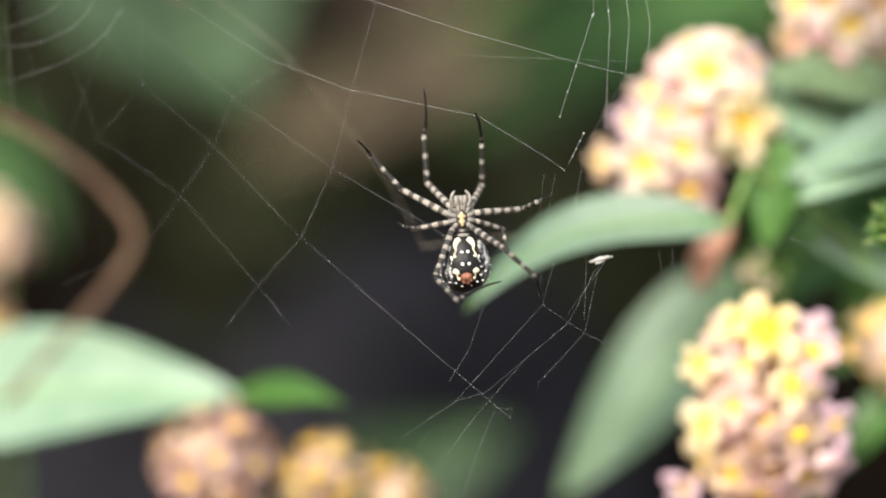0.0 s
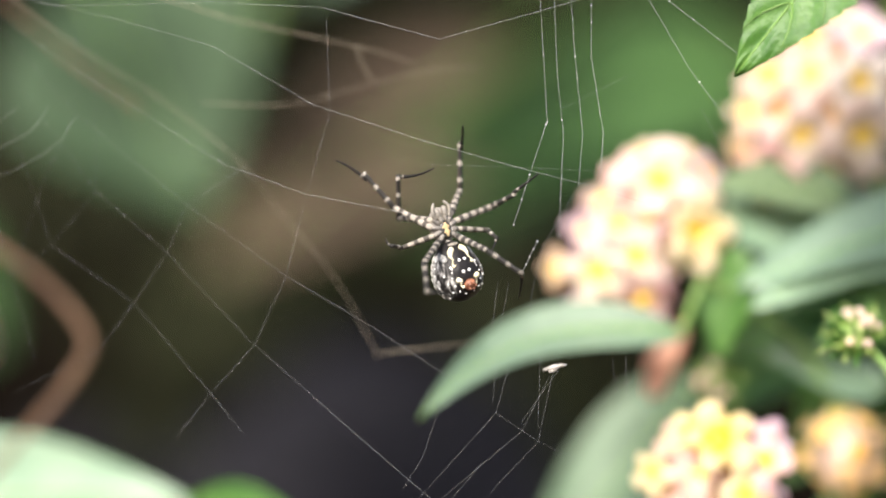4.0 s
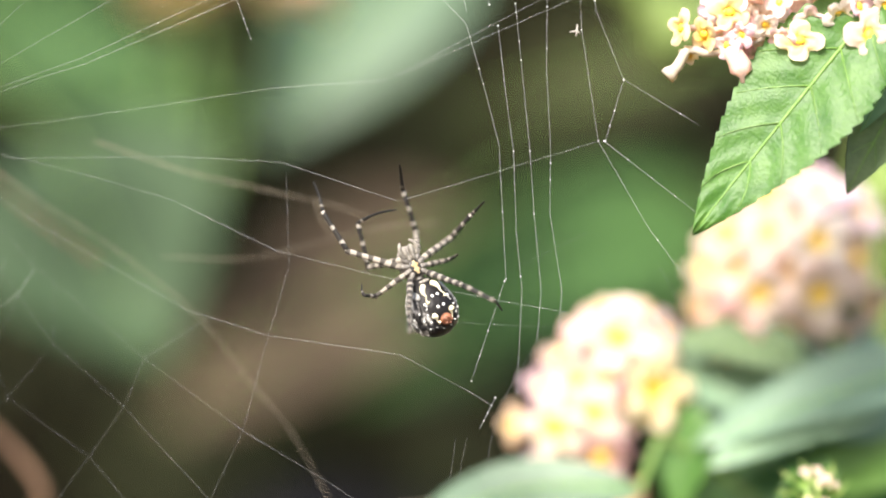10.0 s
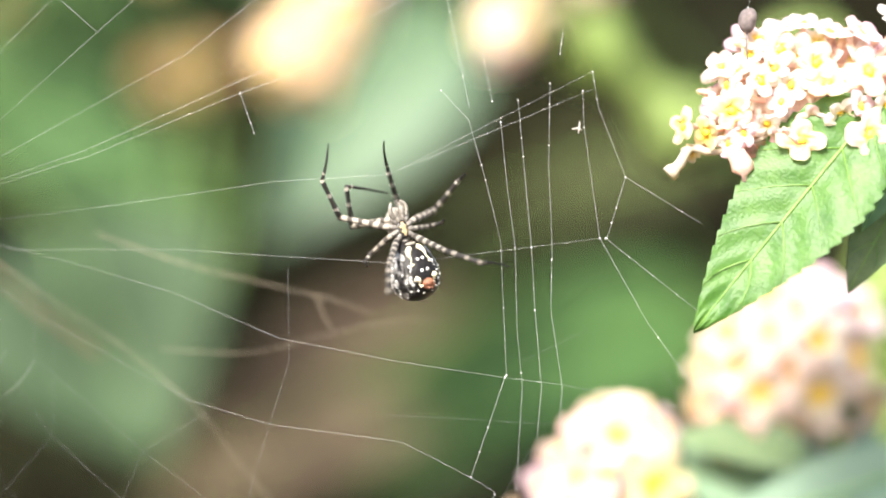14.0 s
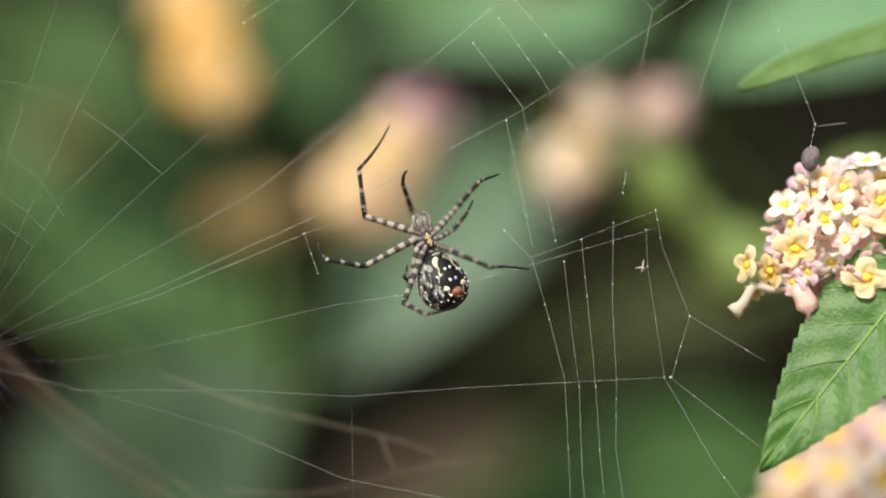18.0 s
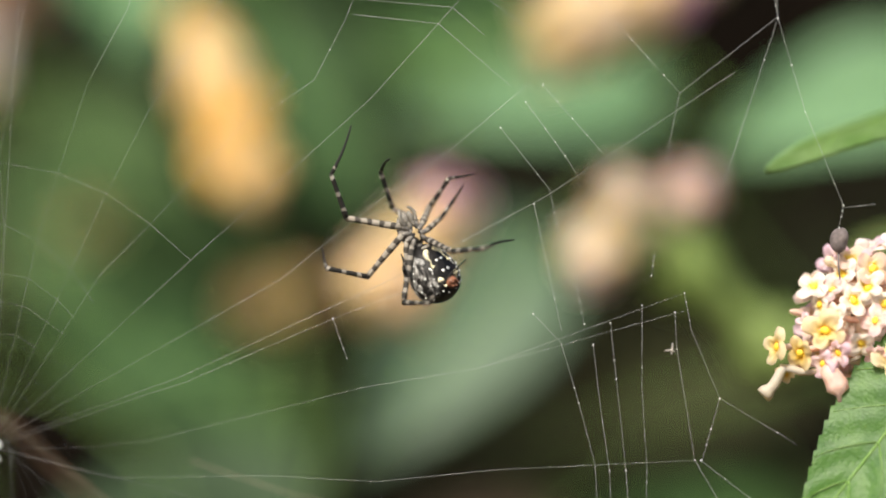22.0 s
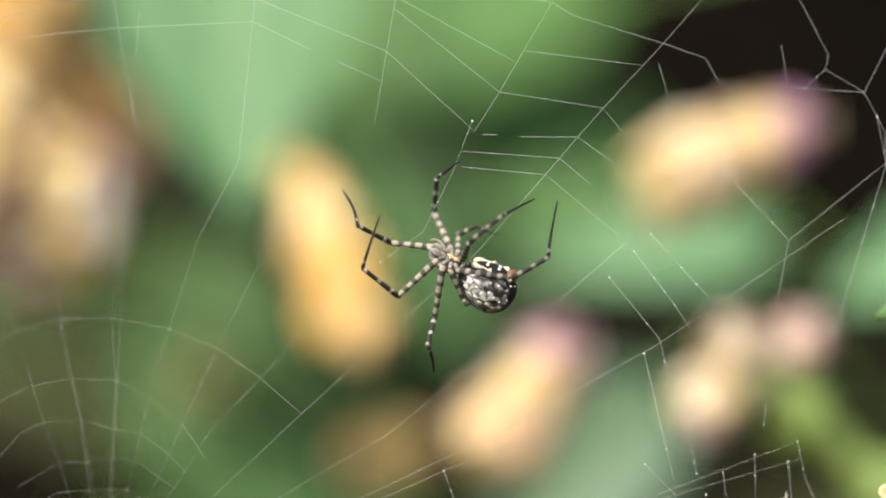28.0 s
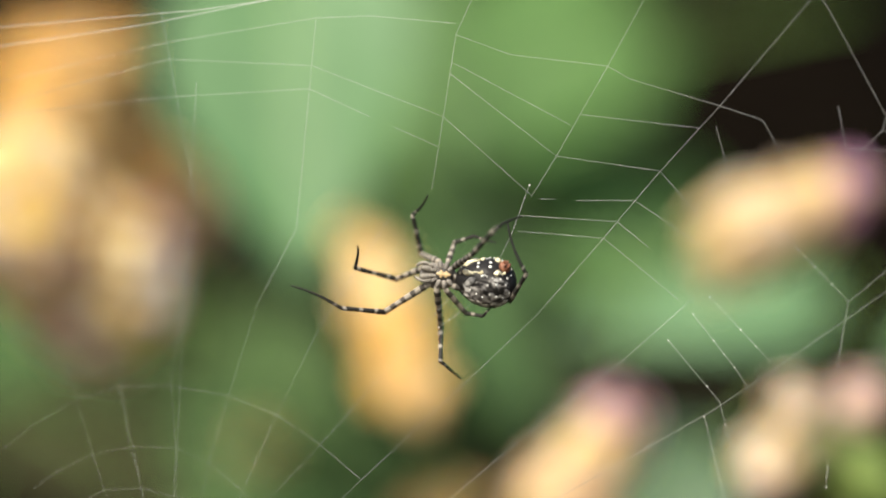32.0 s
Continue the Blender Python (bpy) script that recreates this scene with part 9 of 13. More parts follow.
        (30.5, aim(-0.00, -0.00, 7.62, -0.414, 0.875, 0.251)),
        (31, aim(-0.00, -0.00, 7.61, -0.973, 0.231, -0.021)),
        (31.27, aim(-0.00, -0.00, 7.61, -0.684, 0.727, 0.062)),
        (31.5, aim(-0.00, -0.00, 7.61, -0.166, 0.978, 0.125)),
        (31.73, aim(-0.00, -0.00, 7.61, 0.353, 0.909, 0.222)),
        (32, aim(-0.00, -0.00, 7.62, 0.772, 0.583, 0.255)),
    ])
    walk(feet[2], [
        (0, aim(4.60, 1.18, 7.63, -0.773, 0.196, 0.604)),
        (0.5, aim(4.55, 1.35, 7.70, -0.673, 0.231, 0.702)),
        (1, aim(4.21, 0.90, 9.63, -0.957, 0.144, 0.252)),
        (1.167, aim(3.74, 1.87, 9.11, -0.829, 0.558, -0.030)),
        (1.333, aim(3.27, 2.84, 8.59, -0.044, 0.874, -0.485)),
        (1.5, aim(2.80, 3.81, 8.08, 0.439, 0.705, -0.557)),
        (1.667, aim(3.06, 2.85, 8.91, 0.150, 0.850, -0.505)),
        (1.833, aim(3.33, 1.89, 9.74, -0.865, -0.174, 0.470)),
        (2, aim(3.60, 0.93, 10.57, -0.708, -0.451, 0.544)),
        (2.5, aim(4.14, 1.87, 6.21, -0.804, 0.136, 0.579)),
        (4.5, aim(4.59, 0.96, 8.41, -0.846, 0.452, 0.281)),
        (4.667, aim(4.45, 0.04, 7.70, -0.611, 0.791, -0.023)),
        (4.833, aim(4.32, -0.89, 6.99, 0.361, 0.737, -0.571)),
        (5, aim(4.18, -1.81, 6.28, 0.713, 0.365, -0.599)),
        (5.267, aim(4.37, -1.56, 6.75, 0.425, 0.856, 0.296)),
        (5.5, aim(4.55, -1.30, 7.22, -0.340, 0.385, 0.858)),
        (6, aim(4.32, -0.21, 9.58, -0.005, 0.851, 0.526)),
        (7, aim(4.70, 0.63, 7.39, -0.721, 0.491, 0.489)),
        (7.167, aim(4.45, 1.23, 7.14, -0.442, 0.859, 0.258)),
        (7.333, aim(4.21, 1.83, 6.88, 0.427, 0.824, -0.373)),
        (7.5, aim(3.96, 2.44, 6.63, 0.712, 0.433, -0.552)),
        (7.733, aim(3.58, 2.95, 6.85, 0.334, 0.853, -0.401)),
        (8, aim(3.21, 3.46, 7.07, -0.159, 0.981, -0.114)),
        (8.267, aim(3.91, 2.25, 7.59, 0.339, 0.877, -0.339)),
        (8.5, aim(4.61, 1.05, 8.11, 0.732, 0.503, -0.460)),
        (8.667, aim(4.13, 1.87, 8.00, 0.318, 0.704, -0.635)),
        (8.833, aim(3.66, 2.69, 7.89, -0.869, 0.374, -0.324)),
        (9, aim(3.19, 3.52, 7.79, -1.000, 0.021, -0.006)),
        (9.267, aim(0.96, 3.82, 6.71, -0.827, 0.274, -0.492)),
        (9.5, aim(-1.26, 4.13, 5.63, -0.381, 0.436, -0.815)),
        (9.733, aim(1.11, 3.59, 7.18, -0.804, 0.312, -0.506)),
        (10, aim(3.48, 3.04, 8.73, -0.994, 0.096, -0.049)),
        (10.5, aim(-3.55, 2.20, 5.35, -0.510, 0.365, -0.779)),
        (10.67, aim(-1.71, 2.87, 5.76, -0.201, 0.545, -0.814)),
        (10.83, aim(0.14, 3.53, 6.17, 0.192, 0.666, -0.721)),
        (11, aim(1.98, 4.19, 6.58, 0.503, 0.676, -0.539)),
        (11.27, aim(1.22, 4.26, 6.14, 0.219, 0.792, -0.570)),
        (11.5, aim(0.46, 4.32, 5.70, -0.086, 0.833, -0.546)),
        (11.67, aim(1.11, 4.17, 5.86, -0.490, 0.657, -0.573)),
        (11.83, aim(1.75, 4.01, 6.03, -0.869, 0.233, -0.436)),
        (12, aim(2.39, 3.85, 6.19, -0.962, -0.147, -0.230)),
        (12.17, aim(1.58, 1.12, 6.02, -0.765, -0.349, -0.541)),
        (12.33, aim(0.76, -1.61, 5.85, -0.325, -0.515, -0.793)),
        (12.5, aim(-0.05, -4.34, 5.68, 0.091, -0.543, -0.835)),
        (12.73, aim(1.65, -0.51, 6.90, -0.402, 0.144, -0.904)),
        (13, aim(3.35, 3.33, 8.12, -0.606, 0.727, -0.323)),
        (13.27, aim(-0.14, 2.93, 7.00, -0.504, 0.427, 0.751)),
        (13.5, aim(-3.64, 2.52, 5.89, 0.230, -0.409, 0.883)),
        (14, aim(2.01, 4.20, 6.64, -0.055, -0.787, 0.615)),
        (14.17, aim(0.30, 3.84, 6.38, -0.389, -0.666, 0.637)),
        (14.33, aim(-1.41, 3.48, 6.13, -0.635, 0.704, -0.317)),
        (14.5, aim(-3.12, 3.13, 5.87, -0.340, 0.802, -0.491)),
        (15.17, aim(-2.39, 3.54, 5.92, -0.651, 0.420, -0.632)),
        (15.83, aim(-1.66, 3.96, 5.97, -0.758, -0.442, -0.479)),
        (16.5, aim(-0.93, 4.38, 6.02, -0.541, -0.816, -0.204)),
        (16.73, aim(1.55, 3.44, 6.85, -0.870, -0.408, -0.277)),
        (17, aim(4.04, 2.51, 7.69, -0.955, 0.114, -0.272)),
        (17.17, aim(3.49, 0.51, 6.93, -0.790, -0.124, -0.601)),
        (17.33, aim(2.93, -1.48, 6.18, -0.347, -0.396, -0.850)),
        (17.5, aim(2.38, -3.48, 5.42, 0.074, -0.517, -0.853)),
        (18, aim(-1.22, 4.42, 6.36, -0.027, -0.912, -0.409)),
        (18.5, aim(-1.04, 4.02, 5.31, 0.135, -0.991, 0.012)),
        (18.73, aim(0.02, 4.21, 5.73, -0.252, -0.939, -0.233)),
        (19, aim(1.09, 4.39, 6.15, -0.585, -0.688, -0.429)),
        (19.5, aim(1.71, 4.20, 6.21, -0.570, -0.806, 0.157)),
        (20, aim(0.86, 4.63, 6.97, -0.717, -0.685, -0.129)),
        (20.5, aim(4.28, 1.85, 6.69, -0.633, -0.686, 0.358)),
        (20.73, aim(3.94, 2.47, 7.28, -0.924, 0.079, 0.375)),
        (21, aim(3.60, 3.09, 7.87, -0.594, 0.792, 0.140)),
        (21.27, aim(1.96, 3.62, 6.59, -0.271, 0.273, 0.923)),
        (21.5, aim(0.32, 4.15, 5.31, 0.320, -0.516, 0.795)),
        (21.73, aim(-0.43, 4.12, 5.42, 0.241, -0.959, 0.151)),
        (22, aim(-1.18, 4.10, 5.52, 0.013, -0.810, -0.587)),
        (22.27, aim(-2.43, 2.33, 5.09, 0.488, -0.844, -0.224)),
        (22.5, aim(-3.67, 0.55, 4.65, 0.787, -0.576, 0.220)),
        (23, aim(-1.37, 4.08, 5.59, 0.115, -0.993, -0.029)),
        (23.17, aim(-2.29, 2.60, 5.49, 0.066, -0.878, -0.474)),
        (23.33, aim(-3.21, 1.12, 5.39, -0.024, -0.415, -0.909)),
        (23.5, aim(-4.13, -0.35, 5.28, -0.084, 0.035, -0.996)),
        (23.73, aim(-4.00, 0.81, 5.48, 0.716, -0.286, -0.636)),
        (24, aim(-3.87, 1.97, 5.68, 0.892, -0.357, 0.278)),
        (24.17, aim(-3.99, 1.58, 5.65, 0.885, -0.406, -0.230)),
        (24.33, aim(-4.11, 1.19, 5.62, 0.362, -0.248, -0.899)),
        (24.5, aim(-4.23, 0.79, 5.59, -0.102, -0.057, -0.993)),
        (24.73, aim(-1.00, 2.43, 6.07, -0.028, 0.227, -0.973)),
        (25, aim(2.22, 4.06, 6.54, 0.048, 0.492, -0.869)),
        (25.17, aim(0.09, 3.31, 6.44, 0.503, 0.575, -0.645)),
        (25.33, aim(-2.03, 2.57, 6.33, 0.918, 0.243, 0.314)),
        (25.5, aim(-4.16, 1.82, 6.22, 0.722, -0.048, 0.690)),
        (27.5, aim(-4.62, -0.41, 6.57, 0.583, 0.437, 0.685)),
        (28, aim(-3.82, 2.74, 6.95, 0.837, -0.192, 0.512)),
        (28.17, aim(-3.53, 0.75, 7.80, 0.772, -0.438, 0.460)),
        (28.33, aim(-3.24, -1.23, 8.64, -0.790, -0.340, -0.510)),
        (28.5, aim(-2.95, -3.21, 9.49, -0.843, -0.087, -0.530)),
        (29, aim(-4.56, 1.32, 7.33, -0.785, 0.331, -0.523)),
        (29.17, aim(-4.08, 2.05, 7.21, -0.690, 0.285, -0.665)),
        (29.33, aim(-3.60, 2.79, 7.10, 0.901, -0.391, 0.189)),
        (29.5, aim(-3.12, 3.53, 6.98, 0.858, -0.367, 0.359)),
        (30, aim(-0.00, 4.74, 7.31, 0.691, -0.695, 0.199)),
        (30.5, aim(-1.97, 4.16, 8.81, 0.853, -0.490, 0.176)),
        (30.73, aim(-3.29, 2.63, 8.16, 0.887, 0.020, 0.460)),
        (31, aim(-4.62, 1.10, 7.51, 0.617, 0.524, 0.587)),
        (31.27, aim(-2.70, 2.87, 7.86, 0.680, -0.042, 0.732)),
        (31.5, aim(-0.79, 4.65, 8.21, 0.508, -0.595, 0.623)),
        (32, aim(3.67, 2.77, 8.83, 0.942, -0.315, -0.120)),
    ])
    walk(legs[3], [
        (0, aim(-2.00, -2.00, -0.30, -0.372, -0.775, 0.511)),
        (0.5, aim(-2.00, -2.00, -0.30, -0.499, -0.617, 0.608)),
        (1, aim(-2.00, -2.00, -0.30, -0.670, -0.234, 0.704)),
        (1.5, aim(-2.00, -2.00, -0.30, -0.560, -0.258, 0.787)),
        (2, aim(-2.00, -2.00, -0.30, -0.722, -0.397, 0.567)),
        (2.5, aim(-2.00, -2.00, -0.30, -0.805, -0.363, 0.469)),
        (4.5, aim(-2.00, -2.00, -0.30, -0.660, -0.247, 0.709)),
        (5, aim(-2.00, -2.00, -0.30, -0.840, -0.300, 0.453)),
        (5.5, aim(-2.00, -2.00, -0.30, -0.608, -0.426, 0.670)),
        (6, aim(-2.00, -2.00, -0.30, -0.876, -0.403, 0.265)),
        (7, aim(-2.00, -2.00, -0.30, -0.804, -0.291, 0.519)),
        (7.5, aim(-2.00, -2.00, -0.30, -0.598, -0.384, 0.704)),
        (8, aim(-2.00, -2.00, -0.30, -0.780, -0.522, 0.344)),
        (8.5, aim(-2.00, -2.00, -0.30, -0.547, -0.557, 0.625)),
        (9, aim(-2.00, -2.00, -0.30, -0.367, -0.831, 0.418)),
        (9.5, aim(-2.00, -2.00, -0.30, -0.544, -0.485, 0.685)),
        (10, aim(-2.00, -2.00, -0.30, -0.561, -0.418, 0.715)),
        (10.5, aim(-2.00, -2.00, -0.30, -0.614, -0.477, 0.629)),
        (11, aim(-2.00, -2.00, -0.30, -0.529, -0.626, 0.573)),
        (11.5, aim(-2.00, -2.00, -0.30, -0.609, -0.636, 0.473)),
        (12, aim(-2.00, -2.00, -0.30, -0.550, -0.801, 0.238)),
        (12.5, aim(-2.00, -2.00, -0.30, -0.604, -0.746, 0.281)),
        (13, aim(-2.00, -2.00, -0.30, -0.760, -0.545, 0.354)),
        (13.5, aim(-2.00, -2.00, -0.30, -0.752, -0.439, 0.493)),
        (14, aim(-2.00, -2.00, -0.30, -0.652, -0.360, 0.668)),
        (14.5, aim(-2.00, -2.00, -0.30, -0.624, -0.648, 0.436)),
        (16.5, aim(-2.00, -2.00, -0.30, -0.501, -0.727, 0.469)),
        (17, aim(-2.00, -2.00, -0.30, -0.503, -0.517, 0.692)),
        (17.5, aim(-2.00, -2.00, -0.30, -0.581, -0.591, 0.559)),
        (18, aim(-2.00, -2.00, -0.30, -0.748, -0.657, 0.096)),
        (18.5, aim(-2.00, -2.00, -0.30, -0.559, -0.812, 0.167)),
        (19, aim(-2.00, -2.00, -0.30, -0.276, -0.929, 0.246)),
        (19.5, aim(-2.00, -2.00, -0.30, -0.328, -0.943, 0.057)),
        (20, aim(-2.00, -2.00, -0.30, -0.428, -0.792, 0.436)),
        (20.5, aim(-2.00, -2.00, -0.30, -0.347, -0.856, 0.383)),
        (21, aim(-2.00, -2.00, -0.30, -0.415, -0.236, 0.878)),
        (21.5, aim(-2.00, -2.00, -0.30, -0.559, -0.756, 0.341)),
        (22, aim(-2.00, -2.00, -0.30, -0.656, -0.754, -0.031)),
        (22.5, aim(-2.00, -2.00, -0.30, -0.446, -0.861, 0.244)),
        (23, aim(-2.00, -2.00, -0.30, -0.702, -0.711, -0.034)),
        (23.5, aim(-2.00, -2.00, -0.30, -0.046, -0.998, -0.032)),
        (24, aim(-2.00, -2.00, -0.30, 0.156, -0.982, 0.109)),
        (24.5, aim(-2.00, -2.00, -0.30, 0.273, -0.949, 0.157)),
        (25, aim(-2.00, -2.00, -0.30, -0.196, -0.618, 0.761)),
        (25.5, aim(-2.00, -2.00, -0.30, -0.536, -0.840, 0.084)),
        (27.5, aim(-2.00, -2.00, -0.30, 0.048, -0.998, 0.048)),
        (28, aim(-2.00, -2.00, -0.30, -0.074, -0.842, 0.534)),
        (28.5, aim(-2.00, -2.00, -0.30, 0.119, -0.987, 0.109)),
        (29, aim(-2.00, -2.00, -0.30, -0.454, -0.889, 0.057)),
        (29.5, aim(-2.00, -2.00, -0.30, -0.614, -0.762, 0.206)),
        (30, aim(-2.00, -2.00, -0.30, -0.598, -0.798, 0.077)),
        (30.5, aim(-2.00, -2.00, -0.30, -0.439, -0.878, 0.190)),
        (31, aim(-2.00, -2.00, -0.30, 0.169, -0.971, 0.169)),
        (31.5, aim(-2.00, -2.00, -0.30, 0.143, -0.986, 0.082)),
        (32, aim(-2.00, -2.00, -0.30, -0.141, -0.989, -0.038)),
    ])
    walk(shins[3], [
        (0, aim(0.00, 0.00, 12.56, 0.773, 0.077, 0.629)),
        (0.5, aim(0.00, 0.00, 12.56, 0.334, 0.138, 0.932)),
        (1, aim(0.00, 0.00, 12.56, 0.103, -0.471, 0.876)),
        (1.5, aim(0.00, -0.00, 12.56, -0.173, -0.155, 0.973)),
        (2, aim(-0.00, 0.00, 12.56, 0.469, -0.116, 0.876)),
        (2.5, aim(0.00, 0.00, 12.56, 0.460, -0.427, 0.779)),
        (4.5, aim(0.00, 0.00, 12.56, 0.125, -0.473, 0.872)),
        (5, aim(0.00, 0.00, 12.56, 0.542, -0.606, 0.582)),
        (5.5, aim(-0.00, 0.00, 12.56, 0.220, -0.253, 0.942)),
        (6, aim(0.00, -0.00, 12.56, 0.374, 0.214, 0.902)),
        (7, aim(-0.00, 0.00, 12.56, 0.180, -0.079, 0.981)),
        (7.5, aim(0.00, 0.00, 12.56, -0.016, 0.085, 0.996)),
        (8, aim(0.00, -0.00, 12.56, 0.682, -0.050, 0.729)),
        (8.5, aim(0.00, -0.00, 12.56, 0.239, 0.088, 0.967)),
        (9, aim(-0.00, 0.00, 12.56, 0.783, 0.177, 0.596)),
        (9.5, aim(0.00, -0.00, 12.56, -0.004, 0.038, 0.999)),
        (10, aim(0.00, -0.00, 12.56, 0.020, -0.064, 0.998)),
        (10.5, aim(-0.00, 0.00, 12.56, 0.296, 0.106, 0.949)),
        (11, aim(0.00, 0.00, 12.56, 0.491, -0.083, 0.867)),
        (11.5, aim(-0.00, -0.00, 12.56, 0.099, 0.019, 0.995)),
        (12, aim(0.00, 0.00, 12.56, 0.964, 0.090, 0.249)),
        (12.5, aim(-0.00, -0.00, 12.56, 0.942, -0.230, 0.243)),
        (13, aim(0.00, 0.00, 12.56, 0.786, -0.269, 0.557)),
        (13.5, aim(0.00, 0.00, 12.56, 0.140, 0.022, 0.990)),
        (14, aim(0.00, 0.00, 12.56, 0.051, -0.262, 0.964)),
        (14.5, aim(-0.00, -0.00, 12.56, 0.628, 0.135, 0.767)),
        (16.5, aim(0.00, 0.00, 12.56, 0.819, 0.056, 0.571)),
        (17, aim(0.00, 0.00, 12.56, 0.809, 0.269, 0.523)),
        (17.5, aim(0.00, 0.00, 12.56, 0.063, 0.432, 0.900)),
        (18, aim(0.00, -0.00, 12.56, 0.852, 0.317, 0.416)),
        (18.5, aim(0.00, 0.00, 12.56, 0.749, 0.439, 0.496)),
        (19, aim(0.00, 0.00, 12.56, 0.872, 0.349, 0.343)),
        (19.5, aim(0.00, 0.00, 12.56, 0.785, 0.367, 0.499)),
        (20, aim(0.00, -0.00, 12.56, 0.915, -0.188, 0.356)),
        (20.5, aim(-0.00, -0.00, 12.56, 0.720, 0.225, 0.657)),
        (21, aim(0.00, 0.00, 12.56, 0.242, -0.744, 0.622)),
        (21.27, aim(0.00, 0.00, 12.56, 0.161, -0.072, 0.984)),
        (21.5, aim(0.00, 0.00, 12.56, -0.016, 0.643, 0.766)),
        (22, aim(-0.00, -0.00, 12.56, 0.779, 0.597, 0.193)),
        (22.5, aim(0.00, 0.00, 12.56, 0.375, 0.617, 0.692)),
        (23, aim(-0.00, -0.00, 12.56, 0.903, 0.019, 0.429)),
        (23.27, aim(-0.00, -0.00, 12.56, 0.626, 0.483, 0.612)),
        (23.5, aim(0.00, 0.00, 12.56, 0.145, 0.790, 0.595)),
        (24, aim(0.00, 0.00, 12.56, 0.631, 0.599, 0.493)),
        (24.5, aim(0.00, -0.00, 12.56, 0.012, 0.690, 0.724)),
        (25, aim(0.00, 0.00, 12.56, 0.301, 0.239, 0.923)),
        (25.5, aim(-0.00, 0.00, 12.56, 0.888, 0.435, 0.149)),
        (27.5, aim(0.00, -0.00, 12.56, 0.600, 0.659, 0.453)),
        (28, aim(-0.00, -0.00, 12.56, 0.627, 0.275, 0.729)),
        (28.5, aim(0.00, 0.00, 12.56, -0.152, 0.869, 0.471)),
        (29, aim(-0.00, -0.00, 12.56, 0.728, 0.672, 0.135)),
        (29.5, aim(-0.00, 0.00, 12.56, 0.807, 0.390, 0.444)),
        (30, aim(0.00, 0.00, 12.56, 0.867, -0.013, 0.499)),
        (30.5, aim(0.00, -0.00, 12.56, 0.414, 0.514, 0.751)),
        (31, aim(0.00, 0.00, 12.56, 0.498, 0.687, 0.529)),
        (31.5, aim(0.00, -0.00, 12.56, 0.397, 0.634, 0.664)),
        (32, aim(0.00, 0.00, 12.56, 0.682, 0.705, 0.193)),
    ])
